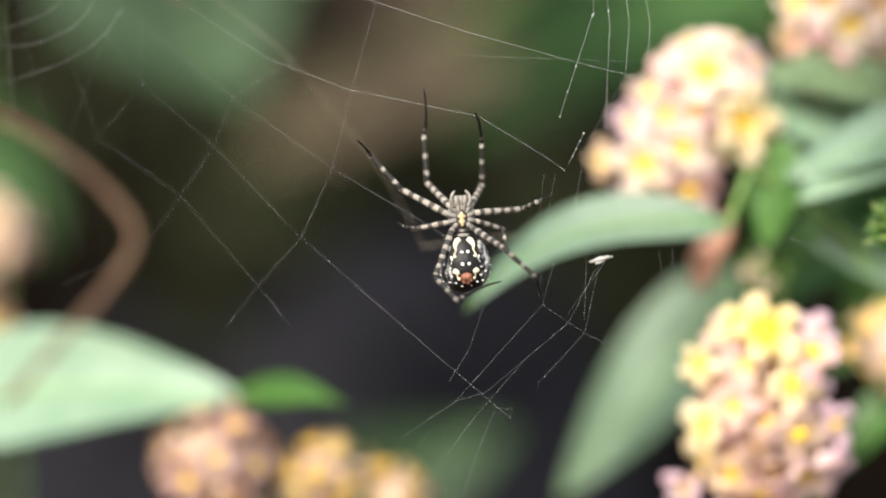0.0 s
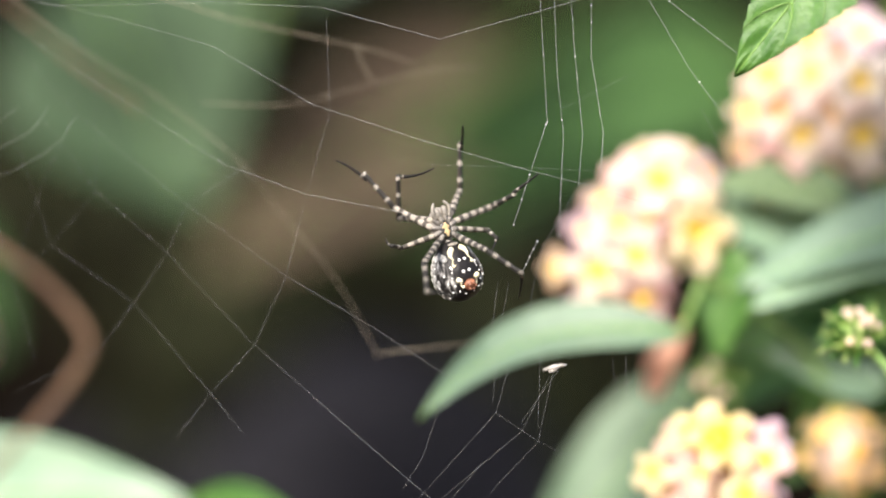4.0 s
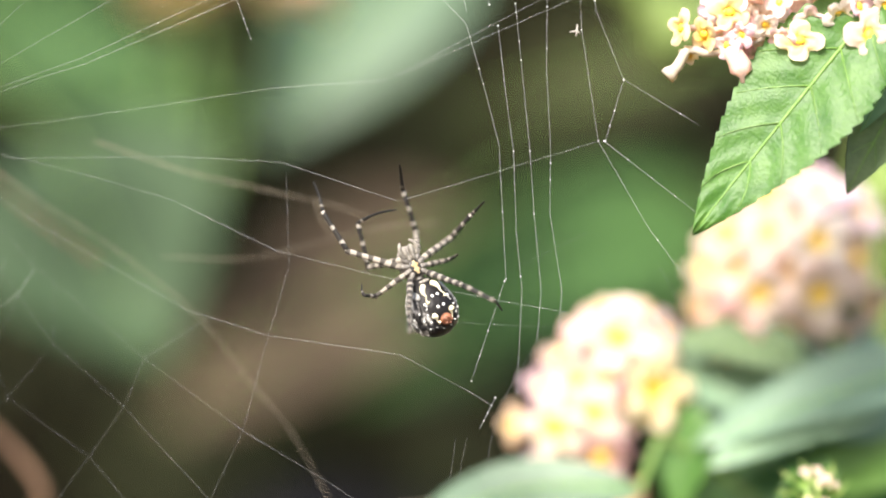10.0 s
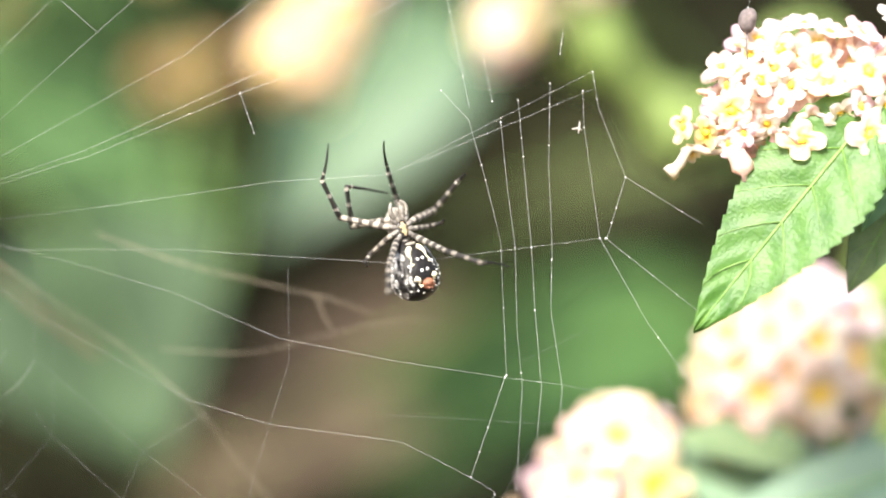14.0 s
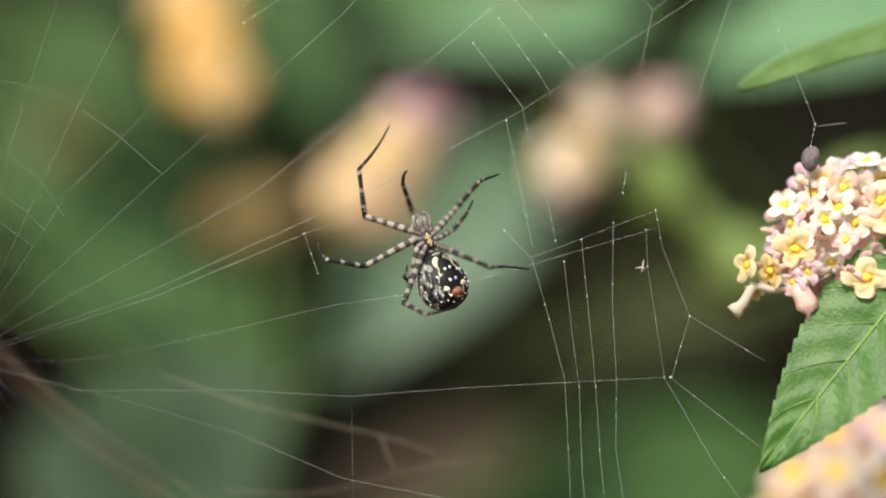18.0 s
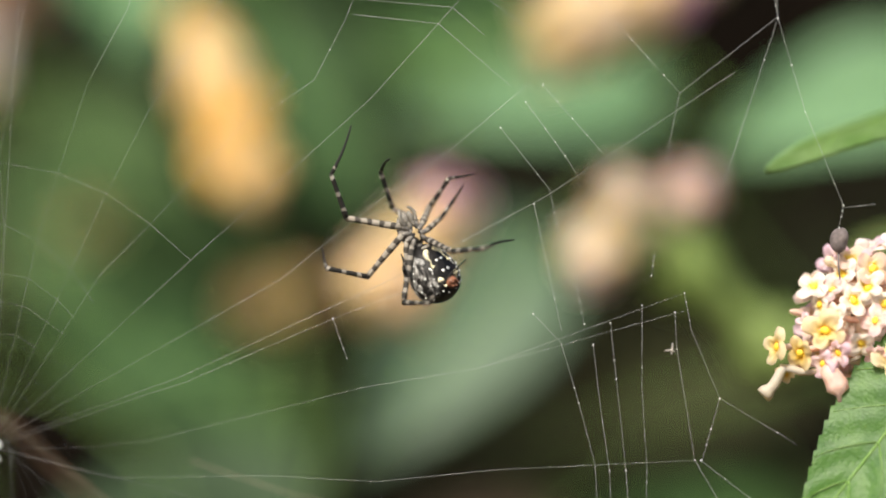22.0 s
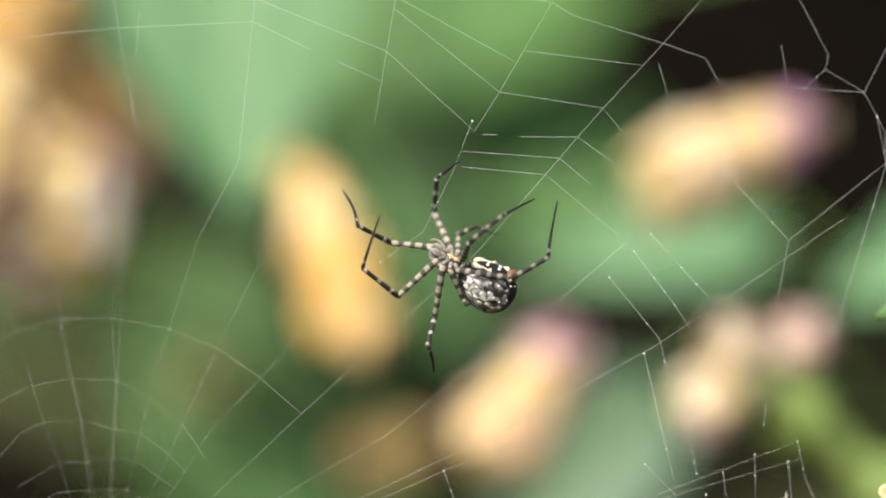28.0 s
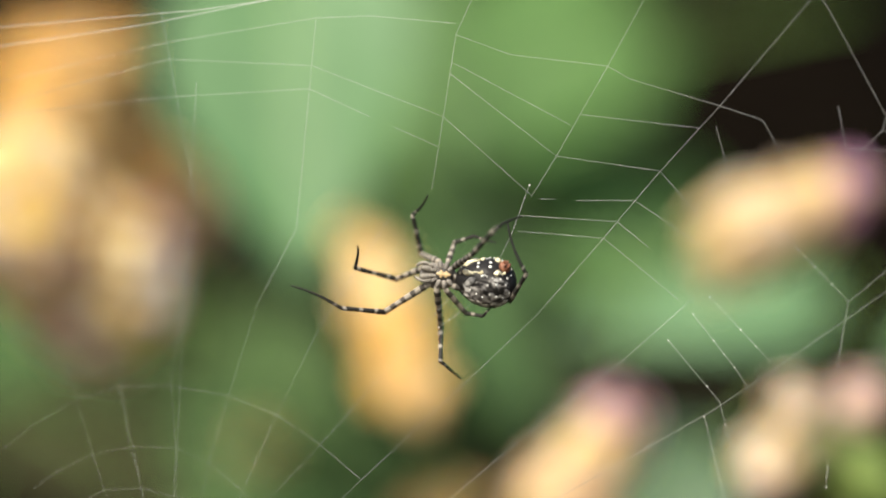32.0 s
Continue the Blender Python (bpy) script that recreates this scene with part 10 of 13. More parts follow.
    walk(feet[3], [
        (0, aim(6.57, 0.66, 17.91, 0.493, -0.399, -0.773)),
        (0.5, aim(2.84, 1.17, 20.48, 0.337, -0.719, -0.608)),
        (0.7333, aim(1.86, -1.42, 20.24, 0.143, -0.572, -0.808)),
        (1, aim(0.87, -4.00, 20.00, -0.064, -0.369, -0.927)),
        (1.5, aim(-1.47, -1.32, 20.82, -0.146, -0.562, -0.814)),
        (2, aim(3.99, -0.99, 20.00, -0.072, -0.409, -0.910)),
        (2.5, aim(3.91, -3.63, 19.17, 0.176, -0.557, -0.812)),
        (4.5, aim(1.06, -4.02, 19.97, 0.065, -0.454, -0.889)),
        (4.733, aim(2.83, -4.59, 18.74, -0.078, -0.434, -0.897)),
        (5, aim(4.60, -5.15, 17.51, -0.220, -0.405, -0.887)),
        (5.267, aim(3.23, -3.65, 19.04, 0.056, -0.504, -0.862)),
        (5.5, aim(1.87, -2.15, 20.56, 0.328, -0.559, -0.761)),
        (6, aim(3.18, 1.82, 20.23, -0.026, -0.711, -0.703)),
        (7, aim(1.53, -0.67, 20.89, -0.352, -0.632, -0.690)),
        (7.5, aim(-0.13, 0.72, 21.02, -0.006, -0.559, -0.829)),
        (8, aim(5.80, -0.42, 18.75, 0.188, -0.646, -0.740)),
        (8.5, aim(2.03, 0.75, 20.78, 0.601, -0.583, -0.546)),
        (9, aim(6.65, 1.50, 17.63, 0.777, -0.128, -0.616)),
        (9.267, aim(3.31, 0.91, 19.34, 0.628, -0.443, -0.639)),
        (9.5, aim(-0.03, 0.33, 21.05, 0.403, -0.704, -0.585)),
        (10, aim(0.17, -0.55, 21.04, 0.468, -0.529, -0.708)),
        (10.5, aim(2.52, 0.90, 20.62, 0.084, -0.707, -0.702)),
        (11, aim(4.18, -0.71, 19.93, 0.153, -0.623, -0.767)),
        (11.5, aim(0.84, 0.16, 21.01, 0.608, -0.640, -0.469)),
        (11.73, aim(4.52, 0.46, 17.85, 0.737, -0.248, -0.629)),
        (12, aim(8.19, 0.77, 14.68, 0.722, 0.193, -0.665)),
        (12.5, aim(8.01, -1.95, 14.62, 0.833, -0.062, -0.549)),
        (13, aim(6.68, -2.28, 17.29, 0.831, 0.425, -0.358)),
        (13.17, aim(4.85, -1.46, 18.52, 0.825, 0.069, -0.561)),
        (13.33, aim(3.02, -0.64, 19.74, 0.622, -0.386, -0.681)),
        (13.5, aim(1.19, 0.19, 20.97, 0.340, -0.682, -0.648)),
        (14, aim(0.44, -2.22, 20.75, 0.322, -0.397, -0.860)),
        (14.27, aim(2.88, -0.54, 19.91, 0.133, -0.538, -0.832)),
        (14.5, aim(5.33, 1.15, 19.07, -0.063, -0.649, -0.758)),
        (15.17, aim(5.88, 0.92, 18.52, 0.300, -0.474, -0.828)),
        (15.83, aim(6.42, 0.70, 17.96, 0.677, -0.147, -0.721)),
        (16.5, aim(6.96, 0.48, 17.41, 0.855, 0.145, -0.499)),
        (17, aim(6.87, 2.28, 17.00, 0.854, 0.240, -0.461)),
        (17.17, aim(4.76, 2.75, 18.07, 0.782, -0.123, -0.612)),
        (17.33, aim(2.65, 3.21, 19.14, 0.522, -0.538, -0.662)),
        (17.5, aim(0.54, 3.67, 20.20, 0.215, -0.783, -0.584)),
        (18, aim(7.24, 2.69, 16.09, 0.035, -0.777, -0.629)),
        (18.17, aim(6.95, 3.04, 16.32, 0.294, -0.622, -0.726)),
        (18.33, aim(6.66, 3.38, 16.55, 0.549, -0.373, -0.748)),
        (18.5, aim(6.37, 3.73, 16.78, 0.718, -0.111, -0.687)),
        (19, aim(7.41, 2.97, 15.47, 0.825, 0.213, -0.524)),
        (19.5, aim(6.67, 3.12, 16.80, 0.707, -0.196, -0.680)),
        (20, aim(7.78, -1.60, 15.58, 0.880, 0.326, -0.345)),
        (20.5, aim(6.12, 1.91, 18.14, 0.946, 0.247, -0.210)),
        (21, aim(2.06, -6.32, 17.85, 0.981, 0.192, -0.039)),
        (21.27, aim(0.96, -0.43, 18.46, 0.903, -0.337, -0.266)),
        (21.5, aim(-0.13, 5.46, 19.07, 0.521, -0.752, -0.403)),
        (21.73, aim(3.24, 5.27, 16.63, 0.592, -0.420, -0.687)),
        (22, aim(6.62, 5.07, 14.19, 0.547, -0.006, -0.837)),
        (22.5, aim(3.19, 5.24, 18.44, 0.819, 0.078, -0.569)),
        (23, aim(7.68, 0.16, 16.20, 0.781, 0.005, -0.624)),
        (23.5, aim(1.23, 6.72, 17.62, 0.832, -0.174, -0.526)),
        (23.73, aim(3.30, 5.90, 17.18, 0.772, 0.362, -0.523)),
        (24, aim(5.36, 5.09, 16.75, 0.488, 0.792, -0.368)),
        (24.27, aim(2.73, 5.48, 17.73, 0.824, 0.560, -0.084)),
        (24.5, aim(0.10, 5.86, 18.71, 0.957, 0.190, 0.221)),
        (25, aim(2.56, 2.03, 20.40, 0.933, 0.361, 0.010)),
        (25.27, aim(5.05, 2.86, 17.11, 0.820, 0.215, -0.531)),
        (25.5, aim(7.55, 3.69, 13.83, 0.439, -0.001, -0.898)),
        (26.5, aim(6.32, 4.65, 15.12, 0.581, 0.371, -0.724)),
        (27.5, aim(5.10, 5.60, 16.41, 0.613, 0.673, -0.414)),
        (28, aim(5.33, 2.34, 18.75, 0.662, 0.749, 0.020)),
        (28.5, aim(-1.29, 7.38, 16.56, 0.910, 0.398, -0.115)),
        (28.73, aim(2.45, 6.55, 15.14, 0.746, 0.191, -0.638)),
        (29, aim(6.19, 5.71, 13.71, 0.325, -0.081, -0.942)),
        (29.5, aim(6.86, 3.31, 16.33, 0.412, -0.320, -0.853)),
        (30, aim(7.36, -0.11, 16.80, 0.808, -0.190, -0.558)),
        (30.27, aim(5.44, 2.13, 17.87, 0.816, 0.102, -0.568)),
        (30.5, aim(3.52, 4.37, 18.94, 0.755, 0.385, -0.530)),
        (31, aim(4.23, 5.84, 17.06, 0.550, 0.757, -0.353)),
        (31.27, aim(3.80, 5.61, 17.63, 0.890, 0.408, -0.203)),
        (31.5, aim(3.37, 5.39, 18.20, 0.999, -0.048, 0.000)),
        (32, aim(5.80, 5.99, 14.20, 0.821, -0.112, -0.560)),
    ])
    walk(legs[4], [
        (0, aim(2.00, 2.50, -0.30, 0.304, 0.388, -0.870)),
        (0.5, aim(2.00, 2.50, -0.30, 0.419, 0.324, -0.848)),
        (1, aim(2.00, 2.50, -0.30, 0.619, 0.281, -0.733)),
        (1.5, aim(2.00, 2.50, -0.30, 0.586, 0.193, -0.787)),
        (2, aim(2.00, 2.50, -0.30, 0.618, 0.491, -0.614)),
        (2.5, aim(2.00, 2.50, -0.30, 0.410, 0.745, -0.526)),
        (4.5, aim(2.00, 2.50, -0.30, 0.577, 0.282, -0.766)),
        (5, aim(2.00, 2.50, -0.30, 0.392, 0.295, -0.871)),
        (5.5, aim(2.00, 2.50, -0.30, 0.495, 0.371, -0.786)),
        (6, aim(2.00, 2.50, -0.30, 0.706, 0.155, -0.691)),
        (7, aim(2.00, 2.50, -0.30, 0.663, 0.104, -0.741)),
        (7.5, aim(2.00, 2.50, -0.30, 0.565, 0.310, -0.764)),
        (7.733, aim(2.00, 2.50, -0.30, 0.424, 0.519, -0.743)),
        (8, aim(2.00, 2.50, -0.30, 0.255, 0.694, -0.673)),
        (8.5, aim(2.00, 2.50, -0.30, 0.273, 0.463, -0.843)),
        (9, aim(2.00, 2.50, -0.30, 0.381, 0.435, -0.816)),
        (9.5, aim(2.00, 2.50, -0.30, 0.532, 0.389, -0.752)),
        (10, aim(2.00, 2.50, -0.30, 0.509, 0.363, -0.780)),
        (10.5, aim(2.00, 2.50, -0.30, 0.415, 0.356, -0.838)),
        (11, aim(2.00, 2.50, -0.30, 0.476, 0.779, -0.408)),
        (11.5, aim(2.00, 2.50, -0.30, 0.386, 0.418, -0.822)),
        (12, aim(2.00, 2.50, -0.30, 0.244, 0.667, -0.704)),
        (12.27, aim(2.00, 2.50, -0.30, 0.487, 0.552, -0.677)),
        (12.5, aim(2.00, 2.50, -0.30, 0.694, 0.397, -0.601)),
        (13, aim(2.00, 2.50, -0.30, 0.763, 0.383, -0.521)),
        (13.5, aim(2.00, 2.50, -0.30, 0.792, 0.364, -0.490)),
        (14, aim(2.00, 2.50, -0.30, 0.386, 0.307, -0.870)),
        (14.5, aim(2.00, 2.50, -0.30, 0.228, 0.575, -0.786)),
        (16.5, aim(2.00, 2.50, -0.30, 0.591, 0.492, -0.640)),
        (17, aim(2.00, 2.50, -0.30, 0.471, 0.366, -0.802)),
        (17.5, aim(2.00, 2.50, -0.30, 0.581, 0.382, -0.719)),
        (18, aim(2.00, 2.50, -0.30, 0.261, 0.362, -0.895)),
        (18.5, aim(2.00, 2.50, -0.30, 0.525, 0.470, -0.709)),
        (19, aim(2.00, 2.50, -0.30, 0.208, 0.449, -0.869)),
        (19.5, aim(2.00, 2.50, -0.30, 0.381, 0.391, -0.838)),
        (20, aim(2.00, 2.50, -0.30, 0.271, 0.426, -0.863)),
        (20.5, aim(2.00, 2.50, -0.30, 0.491, 0.391, -0.778)),
        (21, aim(2.00, 2.50, -0.30, 0.460, 0.441, -0.770)),
        (21.5, aim(2.00, 2.50, -0.30, 0.427, 0.404, -0.809)),
        (22, aim(2.00, 2.50, -0.30, 0.291, 0.369, -0.883)),
        (22.5, aim(2.00, 2.50, -0.30, 0.636, 0.395, -0.663)),
        (23, aim(2.00, 2.50, -0.30, 0.531, 0.809, -0.253)),
        (23.5, aim(2.00, 2.50, -0.30, 0.326, 0.614, -0.718)),
        (24, aim(2.00, 2.50, -0.30, -0.014, 0.587, -0.810)),
        (24.5, aim(2.00, 2.50, -0.30, 0.281, 0.598, -0.751)),
        (25, aim(2.00, 2.50, -0.30, 0.274, 0.673, -0.687)),
        (25.5, aim(2.00, 2.50, -0.30, 0.147, 0.523, -0.840)),
        (27.5, aim(2.00, 2.50, -0.30, 0.206, 0.676, -0.708)),
        (28, aim(2.00, 2.50, -0.30, -0.159, 0.899, -0.407)),
        (28.27, aim(2.00, 2.50, -0.30, 0.208, 0.915, -0.346)),
        (28.5, aim(2.00, 2.50, -0.30, 0.547, 0.803, -0.238)),
        (28.73, aim(2.00, 2.50, -0.30, 0.207, 0.848, -0.488)),
        (29, aim(2.00, 2.50, -0.30, -0.170, 0.741, -0.650)),
        (29.27, aim(2.00, 2.50, -0.30, 0.251, 0.667, -0.701)),
        (29.5, aim(2.00, 2.50, -0.30, 0.625, 0.470, -0.623)),
        (29.73, aim(2.00, 2.50, -0.30, 0.236, 0.767, -0.597)),
        (30, aim(2.00, 2.50, -0.30, -0.209, 0.880, -0.427)),
        (30.5, aim(2.00, 2.50, -0.30, 0.061, 0.454, -0.889)),
        (31, aim(2.00, 2.50, -0.30, 0.002, 0.478, -0.878)),
        (31.5, aim(2.00, 2.50, -0.30, 0.343, 0.577, -0.741)),
        (31.73, aim(2.00, 2.50, -0.30, 0.098, 0.622, -0.777)),
        (32, aim(2.00, 2.50, -0.30, -0.154, 0.629, -0.762)),
    ])
    walk(shins[4], [
        (0, aim(-0.00, -0.00, 11.57, -0.933, -0.343, -0.113)),
        (0.5, aim(0.00, 0.00, 11.57, -0.898, -0.068, -0.435)),
        (1, aim(-0.00, -0.00, 11.57, -0.804, 0.579, -0.139)),
        (1.5, aim(-0.00, -0.00, 11.57, -0.844, 0.342, -0.413)),
        (1.733, aim(-0.00, -0.00, 11.57, -0.965, -0.235, -0.111)),
        (2, aim(-0.00, -0.00, 11.57, -0.663, -0.709, 0.238)),
        (2.5, aim(-0.00, -0.00, 11.57, -0.557, -0.647, 0.520)),
        (3.5, aim(-0.00, -0.00, 11.57, -0.907, -0.117, 0.405)),
        (4.5, aim(-0.00, -0.00, 11.57, -0.879, 0.462, 0.121)),
        (5, aim(0.00, 0.00, 11.57, -0.949, 0.090, -0.303)),
        (5.5, aim(-0.00, -0.00, 11.57, -0.867, 0.030, -0.498)),
        (6, aim(0.00, -0.00, 11.57, -0.794, 0.608, 0.009)),
        (7, aim(0.00, 0.00, 11.57, -0.518, 0.855, -0.019)),
        (7.267, aim(0.00, 0.00, 11.57, -0.901, 0.398, -0.171)),
        (7.5, aim(0.00, 0.00, 11.57, -0.943, -0.211, -0.259)),
        (7.733, aim(-0.00, -0.00, 11.57, -0.842, -0.469, 0.266)),
        (8, aim(-0.00, -0.00, 11.57, -0.445, -0.562, 0.697)),
        (8.5, aim(-0.00, -0.00, 11.57, -0.897, -0.435, -0.079)),
        (9, aim(-0.00, -0.00, 11.57, -0.934, -0.226, 0.275)),
        (9.5, aim(0.00, 0.00, 11.57, -0.909, -0.077, -0.410)),
        (10, aim(0.00, 0.00, 11.57, -0.964, 0.256, -0.069)),
        (10.5, aim(0.00, 0.00, 11.57, -0.857, -0.039, -0.514)),
        (10.73, aim(0.00, 0.00, 11.57, -0.808, -0.558, -0.189)),
        (11, aim(0.00, 0.00, 11.57, -0.455, -0.866, 0.207)),
        (11.5, aim(-0.00, -0.00, 11.57, -0.868, -0.319, -0.381)),
        (12, aim(0.00, 0.00, 11.57, -0.546, -0.655, 0.522)),
        (12.27, aim(0.00, 0.00, 11.57, -0.917, -0.227, 0.328)),
        (12.5, aim(0.00, 0.00, 11.57, -0.959, 0.282, 0.016)),
        (13, aim(-0.00, -0.00, 11.57, -0.868, 0.484, 0.113)),
        (13.5, aim(0.00, -0.00, 11.57, -0.958, 0.236, -0.161)),
        (14, aim(0.00, 0.00, 11.57, -0.800, 0.299, -0.520)),
        (14.27, aim(0.00, 0.00, 11.57, -0.801, -0.194, -0.566)),
        (14.5, aim(0.00, 0.00, 11.57, -0.606, -0.639, -0.473)),
        (15.5, aim(0.00, 0.00, 11.57, -0.928, -0.290, -0.233)),
        (16.5, aim(0.00, 0.00, 11.57, -0.987, 0.140, 0.073)),
        (17, aim(0.00, 0.00, 11.57, -0.998, -0.056, 0.024)),
        (17.5, aim(-0.00, -0.00, 11.57, -0.927, 0.075, -0.366)),
        (18, aim(0.00, 0.00, 11.57, -0.852, -0.081, -0.517)),
        (18.5, aim(-0.00, -0.00, 11.57, -0.933, -0.273, 0.236)),
        (19, aim(0.00, 0.00, 11.57, -0.683, -0.588, 0.433)),
        (19.5, aim(-0.00, -0.00, 11.57, -0.958, -0.036, -0.284)),
        (20, aim(-0.00, -0.00, 11.57, -0.766, -0.524, 0.372)),
        (20.5, aim(-0.00, -0.00, 11.57, -0.965, -0.078, -0.252)),
        (21, aim(-0.00, -0.00, 11.57, -0.901, -0.427, 0.077)),
        (21.5, aim(-0.00, -0.00, 11.57, -0.894, 0.120, -0.432)),
        (22, aim(-0.00, 0.00, 11.57, -0.950, -0.105, -0.292)),
        (22.5, aim(0.00, 0.00, 11.57, -0.912, -0.105, 0.397)),
        (23, aim(0.00, 0.00, 11.57, -0.564, -0.779, 0.273)),
        (23.5, aim(0.00, -0.00, 11.57, -0.960, -0.244, 0.139)),
        (23.73, aim(0.00, 0.00, 11.57, -0.707, -0.646, 0.288)),
        (24, aim(-0.00, 0.00, 11.57, -0.280, -0.888, 0.366)),
        (24.5, aim(0.00, 0.00, 11.57, -0.872, -0.469, -0.142)),
        (25, aim(0.00, 0.00, 11.57, -0.356, -0.853, 0.382)),
        (25.5, aim(-0.00, -0.00, 11.57, -0.720, -0.694, 0.030)),
        (27.5, aim(-0.00, 0.00, 11.57, -0.548, -0.415, 0.727)),
        (28, aim(0.00, -0.00, 11.58, -0.289, -0.778, 0.559)),
        (28.5, aim(-0.00, -0.00, 11.57, -0.934, -0.260, 0.244)),
        (28.73, aim(-0.00, 0.00, 11.57, -0.604, -0.716, 0.351)),
        (29, aim(-0.00, 0.00, 11.58, -0.075, -0.937, 0.342)),
        (29.27, aim(0.00, 0.00, 11.57, -0.654, -0.712, 0.255)),
        (29.5, aim(0.00, 0.00, 11.57, -0.976, -0.207, 0.067)),
        (29.73, aim(0.00, 0.00, 11.57, -0.622, -0.592, 0.512)),
        (30, aim(0.00, 0.00, 11.58, 0.026, -0.698, 0.716)),
        (30.27, aim(0.00, 0.00, 11.57, -0.394, -0.853, 0.343)),
        (30.5, aim(0.00, 0.00, 11.57, -0.680, -0.718, -0.147)),
        (31, aim(0.00, 0.00, 11.57, -0.369, -0.886, 0.279)),
        (31.5, aim(0.00, 0.00, 11.57, -0.849, -0.527, -0.028)),
        (31.73, aim(0.00, 0.00, 11.57, -0.289, -0.955, 0.065)),
        (32, aim(0.00, -0.00, 11.57, 0.417, -0.900, 0.125)),
    ])
    walk(feet[4], [
        (0, aim(-9.61, -3.53, 10.40, -0.770, -0.280, -0.574)),
        (0.5, aim(-9.25, -0.70, 7.08, -0.830, 0.070, -0.553)),
        (1, aim(-8.28, 5.96, 10.14, -0.580, 0.427, -0.694)),
        (1.5, aim(-8.70, 3.52, 7.32, -0.407, 0.584, -0.703)),
        (1.667, aim(-8.08, -0.09, 9.55, -0.671, 0.145, -0.727)),
        (1.833, aim(-7.46, -3.70, 11.79, -0.687, -0.652, -0.322)),
        (2, aim(-6.84, -7.31, 14.03, -0.436, -0.898, 0.051)),
        (2.5, aim(-5.75, -6.67, 16.94, -0.387, -0.847, 0.365)),
        (3.167, aim(-6.85, -2.86, 15.56, -0.708, -0.706, 0.004)),
        (3.833, aim(-7.95, 0.95, 14.19, -0.828, -0.128, -0.546)),
        (4.5, aim(-9.06, 4.76, 12.81, -0.625, 0.296, -0.722)),
        (5, aim(-9.78, 0.93, 8.45, -0.741, 0.044, -0.671)),
        (5.5, aim(-8.94, 0.30, 6.44, -0.802, 0.101, -0.588)),
        (6, aim(-8.18, 6.27, 11.66, -0.513, 0.330, -0.792)),
        (7, aim(-5.34, 8.82, 11.38, -0.314, 0.438, -0.842)),
        (7.167, aim(-6.80, 5.15, 10.55, -0.633, 0.129, -0.763)),
        (7.333, aim(-8.26, 1.49, 9.72, -0.852, -0.320, -0.414)),
        (7.5, aim(-9.72, -2.17, 8.90, -0.811, -0.583, -0.050)),
        (8, aim(-4.58, -5.79, 18.76, -0.548, -0.808, -0.218)),
        (8.5, aim(-9.24, -4.49, 10.75, -0.823, -0.462, -0.331)),
        (9, aim(-9.63, -2.33, 14.41, -0.711, -0.194, -0.676)),
        (9.5, aim(-9.37, -0.79, 7.35, -0.869, -0.079, -0.489)),
        (10, aim(-9.94, 2.64, 10.85, -0.753, 0.055, -0.656)),
        (10.5, aim(-8.83, -0.41, 6.27, -0.616, 0.029, -0.787)),
        (10.67, aim(-7.45, -3.25, 8.75, -0.423, -0.077, -0.903)),
        (10.83, aim(-6.07, -6.09, 11.23, 0.883, -0.237, 0.405)),
        (11, aim(-4.69, -8.93, 13.71, 0.780, -0.141, 0.610)),
        (11.17, aim(-6.11, -7.05, 11.69, 0.619, -0.462, 0.635)),
        (11.33, aim(-7.53, -5.17, 9.67, -0.771, -0.561, -0.301)),
        (11.5, aim(-8.95, -3.28, 7.65, -0.839, -0.256, -0.480)),
        (12, aim(-5.63, -6.75, 16.96, -0.635, -0.723, -0.273)),
        (12.27, aim(-7.76, -1.92, 14.34, -0.848, -0.320, -0.422)),
        (12.5, aim(-9.89, 2.91, 11.73, -0.866, 0.157, -0.475)),
        (13, aim(-8.95, 4.98, 12.73, -0.839, 0.252, -0.482)),
        (13.5, aim(-9.88, 2.43, 9.91, -0.888, 0.122, -0.444)),
        (14, aim(-8.25, 3.08, 6.21, -0.701, 0.205, -0.684)),
        (14.17, aim(-7.58, -0.14, 6.37, -0.632, -0.183, -0.753)),
        (14.33, aim(-6.92, -3.36, 6.53, -0.410, -0.616, -0.673)),
        (14.5, aim(-6.25, -6.59, 6.69, -0.154, -0.860, -0.486)),
        (15.5, aim(-8.21, -2.57, 9.51, -0.605, -0.521, -0.602)),
        (16.5, aim(-10.18, 1.44, 12.32, -0.856, -0.008, -0.518)),
        (17, aim(-10.29, -0.57, 11.82, -0.722, -0.165, -0.672)),
        (17.5, aim(-9.56, 0.77, 7.79, -0.717, 0.030, -0.696)),
        (18, aim(-8.79, -0.84, 6.24, -0.498, -0.070, -0.864)),
        (18.27, aim(-9.20, -1.83, 10.12, -0.707, -0.500, -0.501)),
        (18.5, aim(-9.61, -2.81, 14.00, -0.661, -0.749, 0.043)),
        (19, aim(-7.04, -6.06, 16.03, -0.735, -0.631, -0.249)),
        (19.5, aim(-9.88, -0.37, 8.64, -0.812, -0.253, -0.526)),
        (20, aim(-7.89, -5.41, 15.41, -0.585, -0.468, -0.663)),
        (20.5, aim(-9.94, -0.80, 8.97, -0.709, -0.294, -0.641)),
        (21, aim(-9.29, -4.40, 12.36, -0.539, -0.505, -0.674)),
        (21.5, aim(-9.21, 1.24, 7.11, -0.704, -0.094, -0.704)),
        (22, aim(-9.80, -1.08, 8.55, -0.454, -0.081, -0.887)),
        (22.27, aim(-9.60, -1.08, 12.11, -0.723, -0.530, -0.444)),
        (22.5, aim(-9.40, -1.08, 15.66, -0.652, -0.729, 0.209)),
        (23, aim(-5.81, -8.03, 14.39, 0.137, -0.914, 0.381)),
